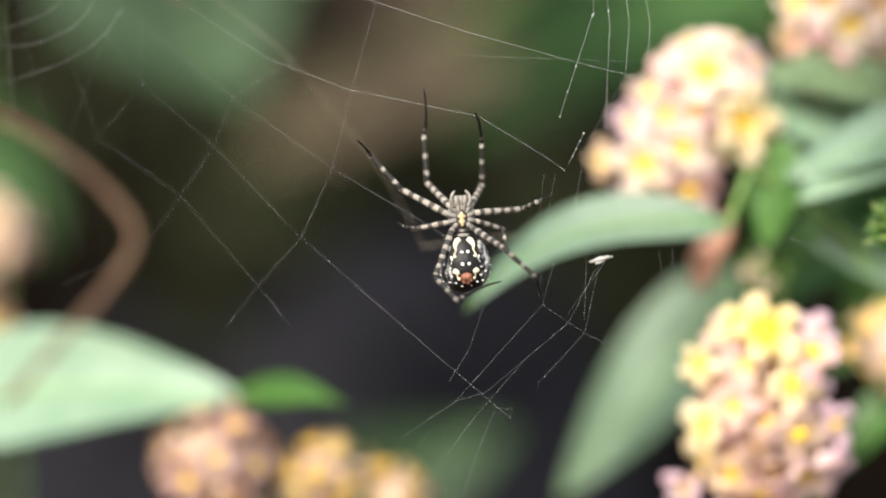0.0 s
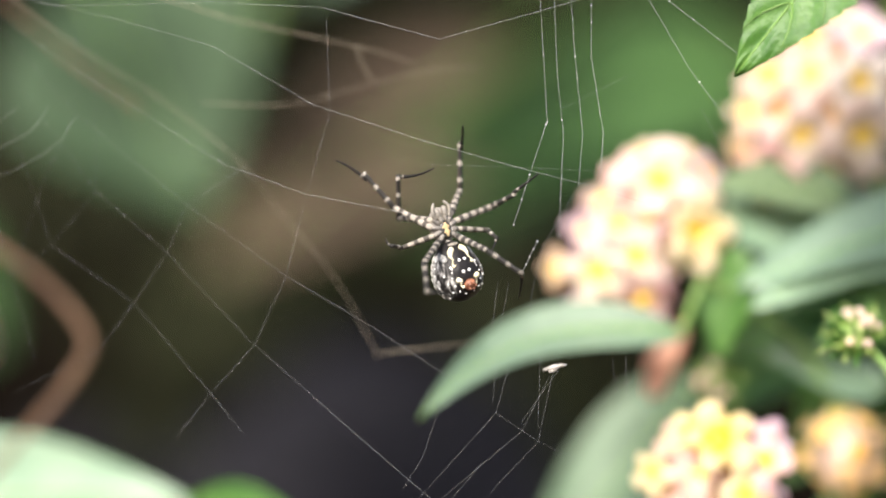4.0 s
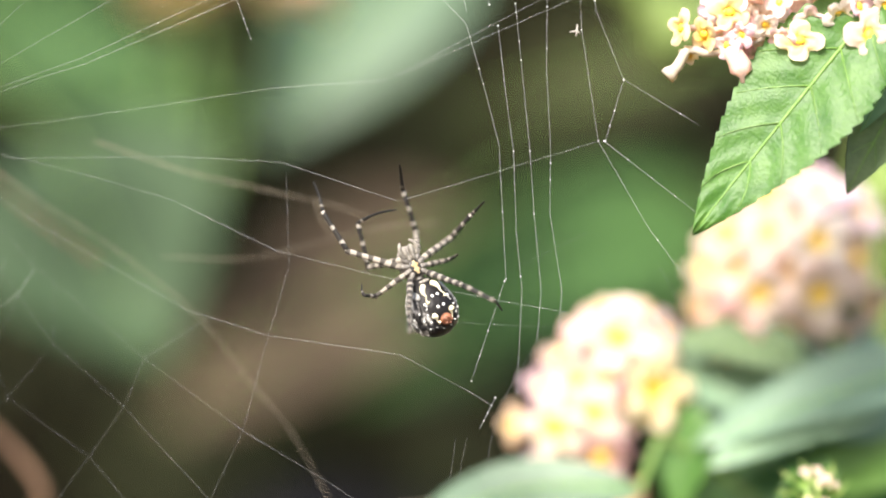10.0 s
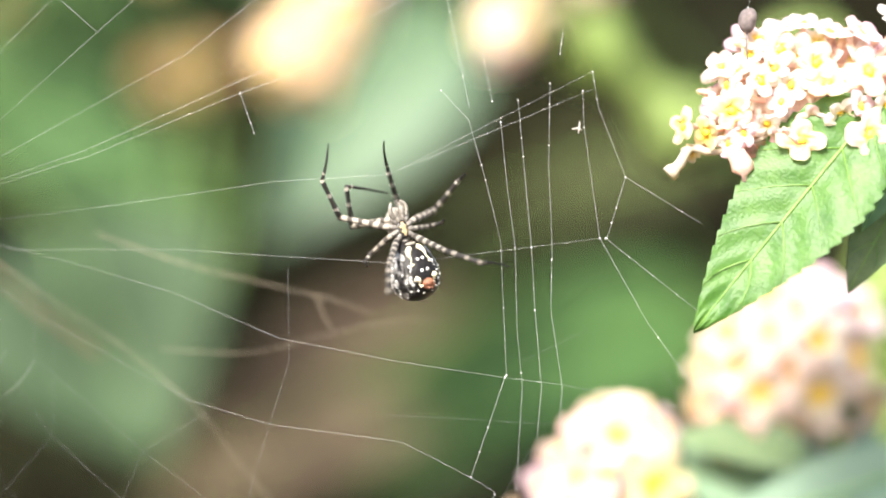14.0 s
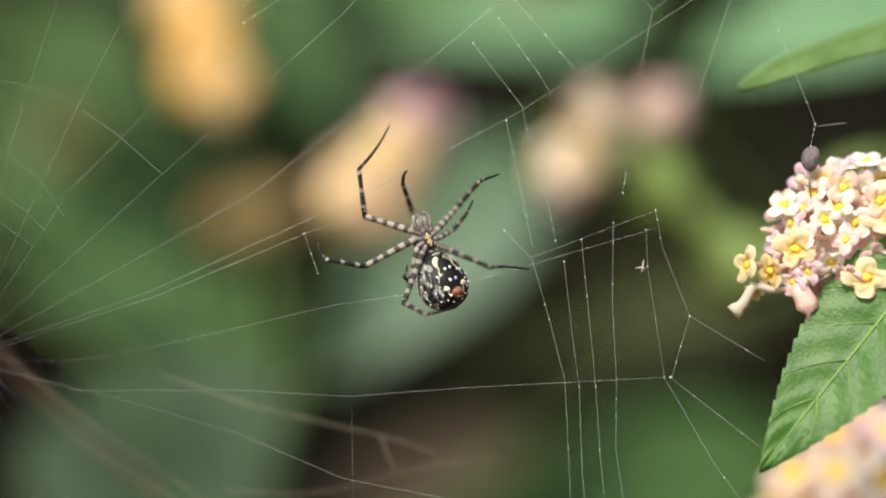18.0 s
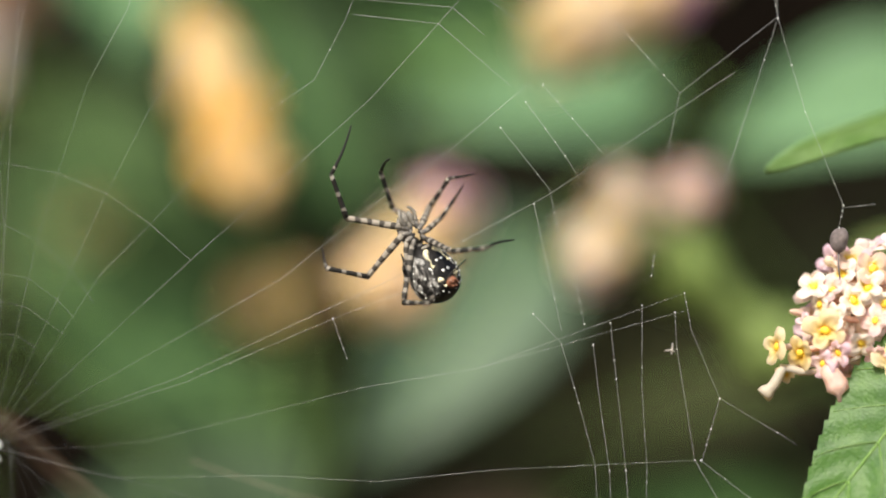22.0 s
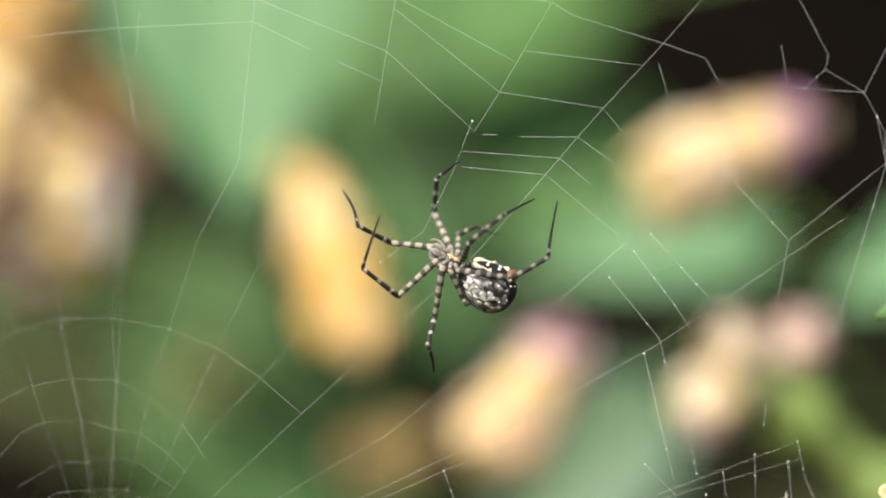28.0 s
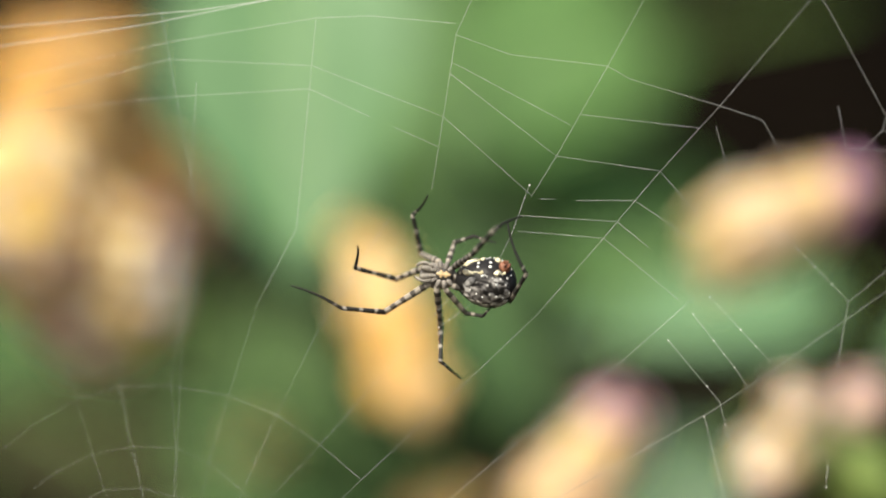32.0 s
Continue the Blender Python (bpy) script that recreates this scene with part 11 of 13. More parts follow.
        (23.27, aim(-7.85, -5.27, 13.70, -0.419, -0.866, 0.273)),
        (23.5, aim(-9.89, -2.51, 13.00, -0.840, -0.538, 0.076)),
        (23.73, aim(-6.39, -5.83, 14.17, -0.541, -0.828, -0.150)),
        (24, aim(-2.88, -9.15, 15.35, -0.121, -0.932, -0.343)),
        (24.5, aim(-8.99, -4.83, 10.10, -0.421, -0.894, -0.155)),
        (25, aim(-3.67, -8.79, 15.51, -0.267, -0.799, -0.538)),
        (25.5, aim(-7.42, -7.15, 11.88, -0.507, -0.671, -0.541)),
        (27.5, aim(-5.65, -4.28, 19.06, -0.736, -0.658, -0.158)),
        (27.67, aim(-4.76, -5.52, 18.49, -0.439, -0.891, 0.114)),
        (27.83, aim(-3.87, -6.77, 17.91, 0.749, -0.329, 0.575)),
        (28, aim(-2.98, -8.01, 17.34, 0.877, 0.106, 0.470)),
        (28.5, aim(-9.63, -2.68, 14.09, 0.471, -0.487, 0.736)),
        (29, aim(-0.77, -9.65, 15.10, 0.131, -0.983, -0.133)),
        (29.5, aim(-10.06, -2.14, 12.26, -0.401, -0.891, 0.213)),
        (30, aim(0.26, -7.19, 18.96, 0.130, -0.977, 0.168)),
        (30.27, aim(-3.37, -7.30, 14.51, -0.172, -0.950, -0.261)),
        (30.5, aim(-7.01, -7.41, 10.06, -0.425, -0.660, -0.619)),
        (31, aim(-3.81, -9.14, 14.45, -0.355, -0.647, -0.675)),
        (31.5, aim(-8.75, -5.44, 11.28, -0.437, -0.501, -0.747)),
        (31.73, aim(-2.23, -7.36, 12.07, -0.078, -0.558, -0.826)),
        (32, aim(4.29, -9.28, 12.86, 0.293, -0.538, -0.791)),
    ])
    walk(legs[5], [
        (0, aim(2.70, 1.00, -0.30, 0.888, 0.012, -0.461)),
        (0.5, aim(2.70, 1.00, -0.30, 0.722, -0.293, -0.627)),
        (1, aim(2.70, 1.00, -0.30, 0.964, -0.081, -0.255)),
        (1.5, aim(2.70, 1.00, -0.30, 0.734, -0.128, -0.667)),
        (2, aim(2.70, 1.00, -0.30, 0.730, -0.084, -0.679)),
        (2.5, aim(2.70, 1.00, -0.30, 0.887, 0.159, -0.433)),
        (4.5, aim(2.70, 1.00, -0.30, 0.950, -0.026, -0.312)),
        (5, aim(2.70, 1.00, -0.30, 0.857, -0.078, -0.509)),
        (5.5, aim(2.70, 1.00, -0.30, 0.804, -0.079, -0.589)),
        (6, aim(2.70, 1.00, -0.30, 0.892, -0.163, -0.421)),
        (7, aim(2.70, 1.00, -0.30, 0.746, -0.216, -0.629)),
        (7.5, aim(2.70, 1.00, -0.30, 0.751, -0.103, -0.652)),
        (8, aim(2.70, 1.00, -0.30, 0.847, 0.155, -0.509)),
        (8.5, aim(2.70, 1.00, -0.30, 0.641, 0.204, -0.740)),
        (9, aim(2.70, 1.00, -0.30, 0.928, 0.336, -0.160)),
        (9.5, aim(2.70, 1.00, -0.30, 0.782, -0.016, -0.623)),
        (10, aim(2.70, 1.00, -0.30, 0.892, 0.121, -0.436)),
        (10.5, aim(2.70, 1.00, -0.30, 0.763, -0.069, -0.643)),
        (11, aim(2.70, 1.00, -0.30, 0.765, 0.115, -0.634)),
        (11.5, aim(2.70, 1.00, -0.30, 0.730, -0.000, -0.683)),
        (12, aim(2.70, 1.00, -0.30, 0.781, 0.554, -0.289)),
        (12.5, aim(2.70, 1.00, -0.30, 0.941, -0.037, -0.337)),
        (13, aim(2.70, 1.00, -0.30, 0.996, 0.051, -0.068)),
        (13.5, aim(2.70, 1.00, -0.30, 0.913, -0.177, -0.367)),
        (14, aim(2.70, 1.00, -0.30, 0.849, 0.075, -0.524)),
        (14.5, aim(2.70, 1.00, -0.30, 0.812, 0.223, -0.539)),
        (16.5, aim(2.70, 1.00, -0.30, 0.964, 0.261, 0.061)),
        (17, aim(2.70, 1.00, -0.30, 0.753, -0.055, -0.655)),
        (17.5, aim(2.70, 1.00, -0.30, 0.847, -0.045, -0.530)),
        (18, aim(2.70, 1.00, -0.30, 0.860, 0.271, -0.431)),
        (18.5, aim(2.70, 1.00, -0.30, 0.765, 0.125, -0.631)),
        (19, aim(2.70, 1.00, -0.30, 0.919, 0.350, -0.180)),
        (19.5, aim(2.70, 1.00, -0.30, 0.843, 0.186, -0.505)),
        (20, aim(2.70, 1.00, -0.30, 0.878, 0.380, -0.291)),
        (20.5, aim(2.70, 1.00, -0.30, 0.864, 0.098, -0.494)),
        (21, aim(2.70, 1.00, -0.30, 0.619, 0.097, -0.779)),
        (21.5, aim(2.70, 1.00, -0.30, 0.768, 0.062, -0.637)),
        (22, aim(2.70, 1.00, -0.30, 0.767, 0.226, -0.600)),
        (22.5, aim(2.70, 1.00, -0.30, 0.845, 0.237, -0.479)),
        (23, aim(2.70, 1.00, -0.30, 0.848, 0.422, -0.321)),
        (23.5, aim(2.70, 1.00, -0.30, 0.857, 0.095, -0.507)),
        (24, aim(2.70, 1.00, -0.30, 0.744, 0.395, -0.539)),
        (24.5, aim(2.70, 1.00, -0.30, 0.873, 0.286, -0.395)),
        (25, aim(2.70, 1.00, -0.30, 0.723, 0.196, -0.663)),
        (25.5, aim(2.70, 1.00, -0.30, 0.752, 0.309, -0.582)),
        (27.5, aim(2.70, 1.00, -0.30, 0.839, 0.495, -0.227)),
        (28, aim(2.70, 1.00, -0.30, 0.775, 0.625, -0.092)),
        (28.5, aim(2.70, 1.00, -0.30, 0.952, 0.153, -0.267)),
        (29, aim(2.70, 1.00, -0.30, 0.673, 0.405, -0.619)),
        (29.5, aim(2.70, 1.00, -0.30, 0.768, 0.306, -0.562)),
        (30, aim(2.70, 1.00, -0.30, 0.764, 0.512, -0.392)),
        (30.5, aim(2.70, 1.00, -0.30, 0.786, 0.327, -0.525)),
        (31, aim(2.70, 1.00, -0.30, 0.681, 0.649, -0.339)),
        (31.5, aim(2.70, 1.00, -0.30, 0.799, 0.263, -0.540)),
        (32, aim(2.70, 1.00, -0.30, 0.341, 0.353, -0.871)),
    ])
    walk(shins[5], [
        (0, aim(0.00, 0.00, 11.78, -0.973, 0.110, -0.202)),
        (0.5, aim(0.00, -0.00, 11.78, -0.754, 0.449, -0.480)),
        (1, aim(-0.00, 0.00, 11.78, -0.950, 0.226, -0.213)),
        (1.5, aim(0.00, -0.00, 11.78, -0.929, 0.158, -0.334)),
        (2, aim(-0.00, 0.00, 11.78, -0.873, 0.250, -0.419)),
        (2.5, aim(-0.00, -0.00, 11.78, -0.919, -0.020, -0.393)),
        (4.5, aim(0.00, -0.00, 11.78, -0.978, 0.149, -0.147)),
        (5, aim(-0.00, 0.00, 11.78, -0.942, 0.268, -0.204)),
        (5.5, aim(-0.00, 0.00, 11.78, -0.947, 0.082, -0.311)),
        (6, aim(0.00, -0.00, 11.78, -0.901, 0.106, -0.420)),
        (7, aim(0.00, -0.00, 11.78, -0.823, 0.329, -0.464)),
        (7.5, aim(-0.00, 0.00, 11.78, -0.864, 0.209, -0.458)),
        (8, aim(0.00, 0.00, 11.78, -0.908, -0.019, -0.419)),
        (8.5, aim(-0.00, -0.00, 11.78, -0.970, -0.015, -0.241)),
        (9, aim(-0.00, 0.00, 11.78, -0.975, -0.085, 0.203)),
        (9.5, aim(-0.00, 0.00, 11.78, -0.899, 0.134, -0.416)),
        (10, aim(0.00, -0.00, 11.78, -0.978, 0.104, -0.180)),
        (10.5, aim(-0.00, 0.00, 11.78, -0.786, 0.304, -0.538)),
        (11, aim(-0.00, -0.00, 11.78, -0.964, 0.083, -0.254)),
        (11.5, aim(-0.00, 0.00, 11.78, -0.835, 0.347, -0.426)),
        (12, aim(-0.00, -0.00, 11.78, -0.953, -0.275, 0.123)),
        (12.5, aim(0.00, 0.00, 11.78, -0.936, 0.341, 0.084)),
        (13, aim(-0.00, -0.00, 11.78, -0.740, 0.393, 0.546)),
        (13.5, aim(-0.00, 0.00, 11.78, -0.915, 0.264, -0.306)),
        (14, aim(-0.00, 0.00, 11.78, -0.921, 0.333, -0.200)),
        (14.5, aim(-0.00, -0.00, 11.78, -0.970, -0.008, -0.244)),
        (16.5, aim(0.00, 0.00, 11.78, -0.924, 0.111, 0.365)),
        (17, aim(-0.00, 0.00, 11.78, -0.901, 0.434, 0.017)),
        (17.5, aim(-0.00, 0.00, 11.78, -0.947, 0.212, -0.239)),
        (18, aim(0.00, 0.00, 11.78, -0.993, -0.057, -0.101)),
        (18.5, aim(-0.00, -0.00, 11.78, -0.954, 0.166, -0.249)),
        (19, aim(0.00, 0.00, 11.78, -0.908, 0.285, 0.308)),
        (19.5, aim(0.00, -0.00, 11.78, -0.987, 0.064, -0.146)),
        (20, aim(0.00, 0.00, 11.78, -0.984, -0.174, 0.038)),
        (20.5, aim(-0.00, -0.00, 11.78, -0.997, 0.078, 0.016)),
        (21, aim(-0.00, -0.00, 11.78, -0.971, -0.231, -0.067)),
        (21.5, aim(0.00, 0.00, 11.78, -0.855, 0.121, -0.505)),
        (22, aim(0.00, 0.00, 11.78, -0.937, 0.012, -0.350)),
        (22.5, aim(-0.00, 0.00, 11.78, -0.997, 0.052, 0.054)),
        (23, aim(0.00, 0.00, 11.78, -0.922, -0.276, -0.271)),
        (23.5, aim(0.00, 0.00, 11.78, -0.934, -0.091, -0.347)),
        (24, aim(-0.00, 0.00, 11.78, -0.862, -0.147, 0.484)),
        (24.5, aim(0.00, 0.00, 11.78, -0.978, -0.207, -0.033)),
        (25, aim(0.00, 0.00, 11.78, -0.872, -0.443, -0.211)),
        (25.5, aim(0.00, 0.00, 11.78, -0.907, -0.243, -0.343)),
        (27.5, aim(0.00, 0.00, 11.78, -0.853, -0.162, 0.496)),
        (28, aim(0.00, 0.00, 11.78, -0.934, -0.355, 0.049)),
        (28.5, aim(0.00, -0.00, 11.78, -0.935, -0.127, -0.331)),
        (29, aim(0.00, 0.00, 11.78, -0.837, -0.261, -0.481)),
        (29.5, aim(0.00, 0.00, 11.78, -0.872, -0.155, -0.465)),
        (30, aim(-0.00, 0.00, 11.78, -0.884, -0.468, 0.004)),
        (30.5, aim(-0.00, 0.00, 11.78, -0.913, 0.199, 0.355)),
        (31, aim(0.00, -0.00, 11.78, -0.943, -0.301, 0.138)),
        (31.5, aim(0.00, 0.00, 11.78, -0.972, -0.216, -0.095)),
        (31.73, aim(0.00, -0.00, 11.78, -0.778, -0.598, -0.194)),
        (32, aim(-0.00, -0.00, 11.78, -0.434, -0.864, -0.254)),
    ])
    walk(feet[5], [
        (0, aim(-9.34, 1.05, 9.85, 0.486, 0.168, 0.857)),
        (0.5, aim(-7.23, 4.31, 7.18, 0.315, 0.440, 0.841)),
        (1, aim(-9.12, 2.17, 9.74, 0.363, 0.226, 0.904)),
        (1.267, aim(-9.01, 1.84, 9.15, -0.466, 0.631, 0.620)),
        (1.5, aim(-8.91, 1.52, 8.57, -0.861, 0.449, -0.240)),
        (1.733, aim(-8.64, 1.96, 8.17, -0.607, 0.441, 0.661)),
        (2, aim(-8.38, 2.40, 7.77, 0.180, 0.047, 0.983)),
        (2.5, aim(-8.82, -0.19, 8.01, 0.519, 0.235, 0.822)),
        (3.5, aim(-9.10, 0.62, 9.19, -0.549, 0.374, 0.747)),
        (4.5, aim(-9.38, 1.43, 10.37, -0.977, 0.077, -0.199)),
        (5, aim(-9.03, 2.57, 9.83, -0.961, 0.150, -0.232)),
        (5.5, aim(-9.08, 0.79, 8.79, -0.827, 0.251, -0.503)),
        (5.733, aim(-8.86, 0.90, 8.27, -0.866, -0.066, -0.495)),
        (6, aim(-8.64, 1.02, 7.75, -0.817, -0.376, -0.437)),
        (7, aim(-7.89, 3.15, 7.33, -0.836, 0.116, -0.536)),
        (7.5, aim(-8.29, 2.00, 7.38, -0.807, 0.153, -0.570)),
        (8, aim(-8.71, -0.18, 7.76, -0.907, 0.027, -0.420)),
        (8.5, aim(-9.31, -0.14, 9.47, -0.889, 0.246, 0.387)),
        (9, aim(-9.36, -0.81, 13.73, -0.974, -0.164, -0.155)),
        (9.5, aim(-8.63, 1.29, 7.79, -0.944, 0.231, -0.234)),
        (10, aim(-9.38, 1.00, 10.05, -0.926, 0.036, -0.377)),
        (10.5, aim(-7.54, 2.92, 6.62, -0.964, 0.200, -0.173)),
        (11, aim(-9.24, 0.80, 9.34, -0.944, -0.195, -0.265)),
        (11.5, aim(-8.01, 3.33, 7.69, -0.845, 0.305, -0.439)),
        (12, aim(-9.15, -2.64, 12.97, -0.903, -0.219, -0.370)),
        (12.27, aim(-9.06, 0.32, 12.78, -0.965, 0.259, 0.030)),
        (12.5, aim(-8.98, 3.28, 12.59, -0.649, 0.636, 0.417)),
        (13, aim(-7.10, 3.77, 17.02, -0.917, 0.172, -0.359)),
        (13.5, aim(-8.78, 2.53, 8.85, -0.904, 0.227, -0.364)),
        (14, aim(-8.84, 3.20, 9.86, -0.683, 0.087, -0.725)),
        (14.5, aim(-9.30, -0.07, 9.44, -0.757, -0.240, -0.607)),
        (16.5, aim(-8.87, 1.06, 15.29, -0.999, -0.029, -0.042)),
        (17, aim(-8.64, 4.16, 11.94, -0.943, 0.101, -0.317)),
        (17.5, aim(-9.09, 2.04, 9.48, -0.938, 0.273, 0.212)),
        (18, aim(-9.53, -0.54, 10.81, -0.855, -0.314, -0.413)),
        (18.5, aim(-9.15, 1.59, 9.39, -0.972, -0.027, -0.233)),
        (18.73, aim(-8.93, 2.16, 12.07, -0.930, 0.266, 0.255)),
        (19, aim(-8.71, 2.73, 14.74, -0.584, 0.473, 0.659)),
        (19.27, aim(-9.09, 1.67, 12.56, -0.919, 0.133, 0.372)),
        (19.5, aim(-9.47, 0.61, 10.38, -0.968, -0.248, -0.030)),
        (20, aim(-9.44, -1.67, 12.15, -0.818, -0.554, -0.157)),
        (20.5, aim(-9.56, 0.75, 11.93, -0.835, -0.444, -0.326)),
        (21, aim(-9.31, -2.22, 11.14, -0.434, -0.478, -0.764)),
        (21.27, aim(-8.75, -0.53, 9.03, -0.669, -0.324, -0.669)),
        (21.5, aim(-8.20, 1.16, 6.93, -0.845, -0.142, -0.516)),
        (22, aim(-8.98, 0.11, 8.42, -0.690, -0.458, -0.560)),
        (22.5, aim(-9.57, 0.50, 12.30, -0.725, -0.660, 0.197)),
        (23, aim(-8.85, -2.65, 9.18, -0.668, -0.732, -0.130)),
        (23.5, aim(-8.96, -0.87, 8.45, -0.662, -0.689, 0.295)),
        (24, aim(-8.27, -1.41, 16.43, -0.923, -0.330, -0.199)),
        (24.5, aim(-9.38, -1.99, 11.46, -0.745, -0.621, -0.244)),
        (25, aim(-8.36, -4.25, 9.75, -0.182, -0.711, -0.680)),
        (25.5, aim(-8.70, -2.33, 8.49, -0.465, -0.572, -0.676)),
        (27.5, aim(-8.18, -1.55, 16.54, -0.854, -0.446, -0.267)),
        (28, aim(-8.96, -3.40, 12.25, -0.596, -0.737, -0.319)),
        (28.5, aim(-8.97, -1.22, 8.60, -0.322, -0.880, -0.350)),
        (29, aim(-8.03, -2.51, 7.17, -0.351, -0.729, -0.588)),
        (29.5, aim(-8.36, -1.48, 7.32, -0.454, -0.608, -0.651)),
        (30, aim(-8.48, -4.49, 11.82, -0.314, -0.756, -0.574)),
        (30.27, aim(-8.62, -1.29, 13.50, -0.895, -0.436, -0.096)),
        (30.5, aim(-8.76, 1.91, 15.18, -0.878, 0.176, 0.446)),
        (30.73, aim(-8.91, -0.49, 14.14, -0.974, -0.217, 0.068)),
        (31, aim(-9.05, -2.89, 13.11, -0.772, -0.543, -0.330)),
        (31.5, aim(-9.32, -2.07, 10.86, -0.570, -0.527, -0.630)),
        (31.73, aim(-6.74, -5.18, 10.10, -0.268, -0.626, -0.732)),
        (32, aim(-4.16, -8.29, 9.34, 0.064, -0.656, -0.752)),
    ])
    walk(legs[6], [
        (0, aim(2.70, -0.60, -0.30, 0.788, -0.275, -0.551)),
        (0.5, aim(2.70, -0.60, -0.30, 0.465, -0.486, -0.740)),
        (1, aim(2.70, -0.60, -0.30, 0.730, -0.167, -0.663)),
        (1.5, aim(2.70, -0.60, -0.30, 0.655, -0.166, -0.737)),
        (2, aim(2.70, -0.60, -0.30, 0.874, -0.115, -0.472)),
        (2.5, aim(2.70, -0.60, -0.30, 0.910, -0.318, -0.268)),
        (4.5, aim(2.70, -0.60, -0.30, 0.947, -0.285, -0.150)),
        (5, aim(2.70, -0.60, -0.30, 0.786, -0.340, -0.517)),
        (5.5, aim(2.70, -0.60, -0.30, 0.788, -0.296, -0.540)),
        (6, aim(2.70, -0.60, -0.30, 0.796, -0.483, -0.366)),
        (7, aim(2.70, -0.60, -0.30, 0.850, -0.468, -0.242)),
        (7.5, aim(2.70, -0.60, -0.30, 0.673, -0.116, -0.731)),
        (8, aim(2.70, -0.60, -0.30, 0.742, -0.162, -0.650)),
        (8.5, aim(2.70, -0.60, -0.30, 0.949, -0.187, -0.255)),
        (9, aim(2.70, -0.60, -0.30, 0.930, -0.250, -0.270)),
        (9.5, aim(2.70, -0.60, -0.30, 0.802, -0.341, -0.490)),
        (10, aim(2.70, -0.60, -0.30, 0.849, -0.129, -0.513)),
        (10.5, aim(2.70, -0.60, -0.30, 0.827, -0.019, -0.561)),
        (11, aim(2.70, -0.60, -0.30, 0.795, -0.101, -0.598)),
        (11.5, aim(2.70, -0.60, -0.30, 0.658, -0.201, -0.725)),
        (12, aim(2.70, -0.60, -0.30, 0.917, -0.159, -0.365)),
        (12.5, aim(2.70, -0.60, -0.30, 0.813, -0.474, -0.338)),
        (13, aim(2.70, -0.60, -0.30, 0.928, -0.285, 0.240)),
        (13.5, aim(2.70, -0.60, -0.30, 0.777, -0.439, -0.451)),
        (14, aim(2.70, -0.60, -0.30, 0.832, -0.069, -0.551)),
        (14.5, aim(2.70, -0.60, -0.30, 0.895, 0.030, -0.444)),
        (16.5, aim(2.70, -0.60, -0.30, 0.980, -0.176, -0.095)),
        (17, aim(2.70, -0.60, -0.30, 0.864, -0.312, -0.396)),
        (17.5, aim(2.70, -0.60, -0.30, 0.705, -0.103, -0.702)),
        (18, aim(2.70, -0.60, -0.30, 0.874, 0.084, -0.479)),
        (18.5, aim(2.70, -0.60, -0.30, 0.750, -0.060, -0.659)),
        (19, aim(2.70, -0.60, -0.30, 0.870, -0.082, -0.487)),
        (19.5, aim(2.70, -0.60, -0.30, 0.850, -0.160, -0.502)),
        (20, aim(2.70, -0.60, -0.30, 0.941, -0.008, -0.340)),
        (20.5, aim(2.70, -0.60, -0.30, 0.837, -0.304, -0.455)),
        (21, aim(2.70, -0.60, -0.30, 0.845, -0.444, -0.299)),
        (21.5, aim(2.70, -0.60, -0.30, 0.707, -0.209, -0.676)),
        (22, aim(2.70, -0.60, -0.30, 0.930, 0.140, -0.341)),
        (22.5, aim(2.70, -0.60, -0.30, 0.865, -0.035, -0.500)),
        (23, aim(2.70, -0.60, -0.30, 0.880, 0.081, -0.468)),
        (23.5, aim(2.70, -0.60, -0.30, 0.807, -0.367, -0.463)),
        (24, aim(2.70, -0.60, -0.30, 0.997, 0.047, -0.057)),
        (24.5, aim(2.70, -0.60, -0.30, 0.863, -0.210, -0.459)),
        (25, aim(2.70, -0.60, -0.30, 0.827, -0.251, -0.503)),
        (25.5, aim(2.70, -0.60, -0.30, 0.940, -0.259, -0.220)),
        (27.5, aim(2.70, -0.60, -0.30, 0.964, 0.164, -0.211)),
        (28, aim(2.70, -0.60, -0.30, 0.947, 0.275, -0.165)),
        (28.5, aim(2.70, -0.60, -0.30, 0.881, -0.362, -0.306)),
        (29, aim(2.70, -0.60, -0.30, 0.797, 0.253, -0.549)),
        (29.5, aim(2.70, -0.60, -0.30, 0.853, 0.143, -0.501)),
        (30, aim(2.70, -0.60, -0.30, 0.761, 0.197, -0.618)),
        (30.5, aim(2.70, -0.60, -0.30, 0.868, 0.081, -0.490)),
        (31, aim(2.70, -0.60, -0.30, 0.858, 0.168, -0.486)),
        (31.5, aim(2.70, -0.60, -0.30, 0.751, -0.327, -0.574)),
        (32, aim(2.70, -0.60, -0.30, 0.770, -0.128, -0.625)),
    ])
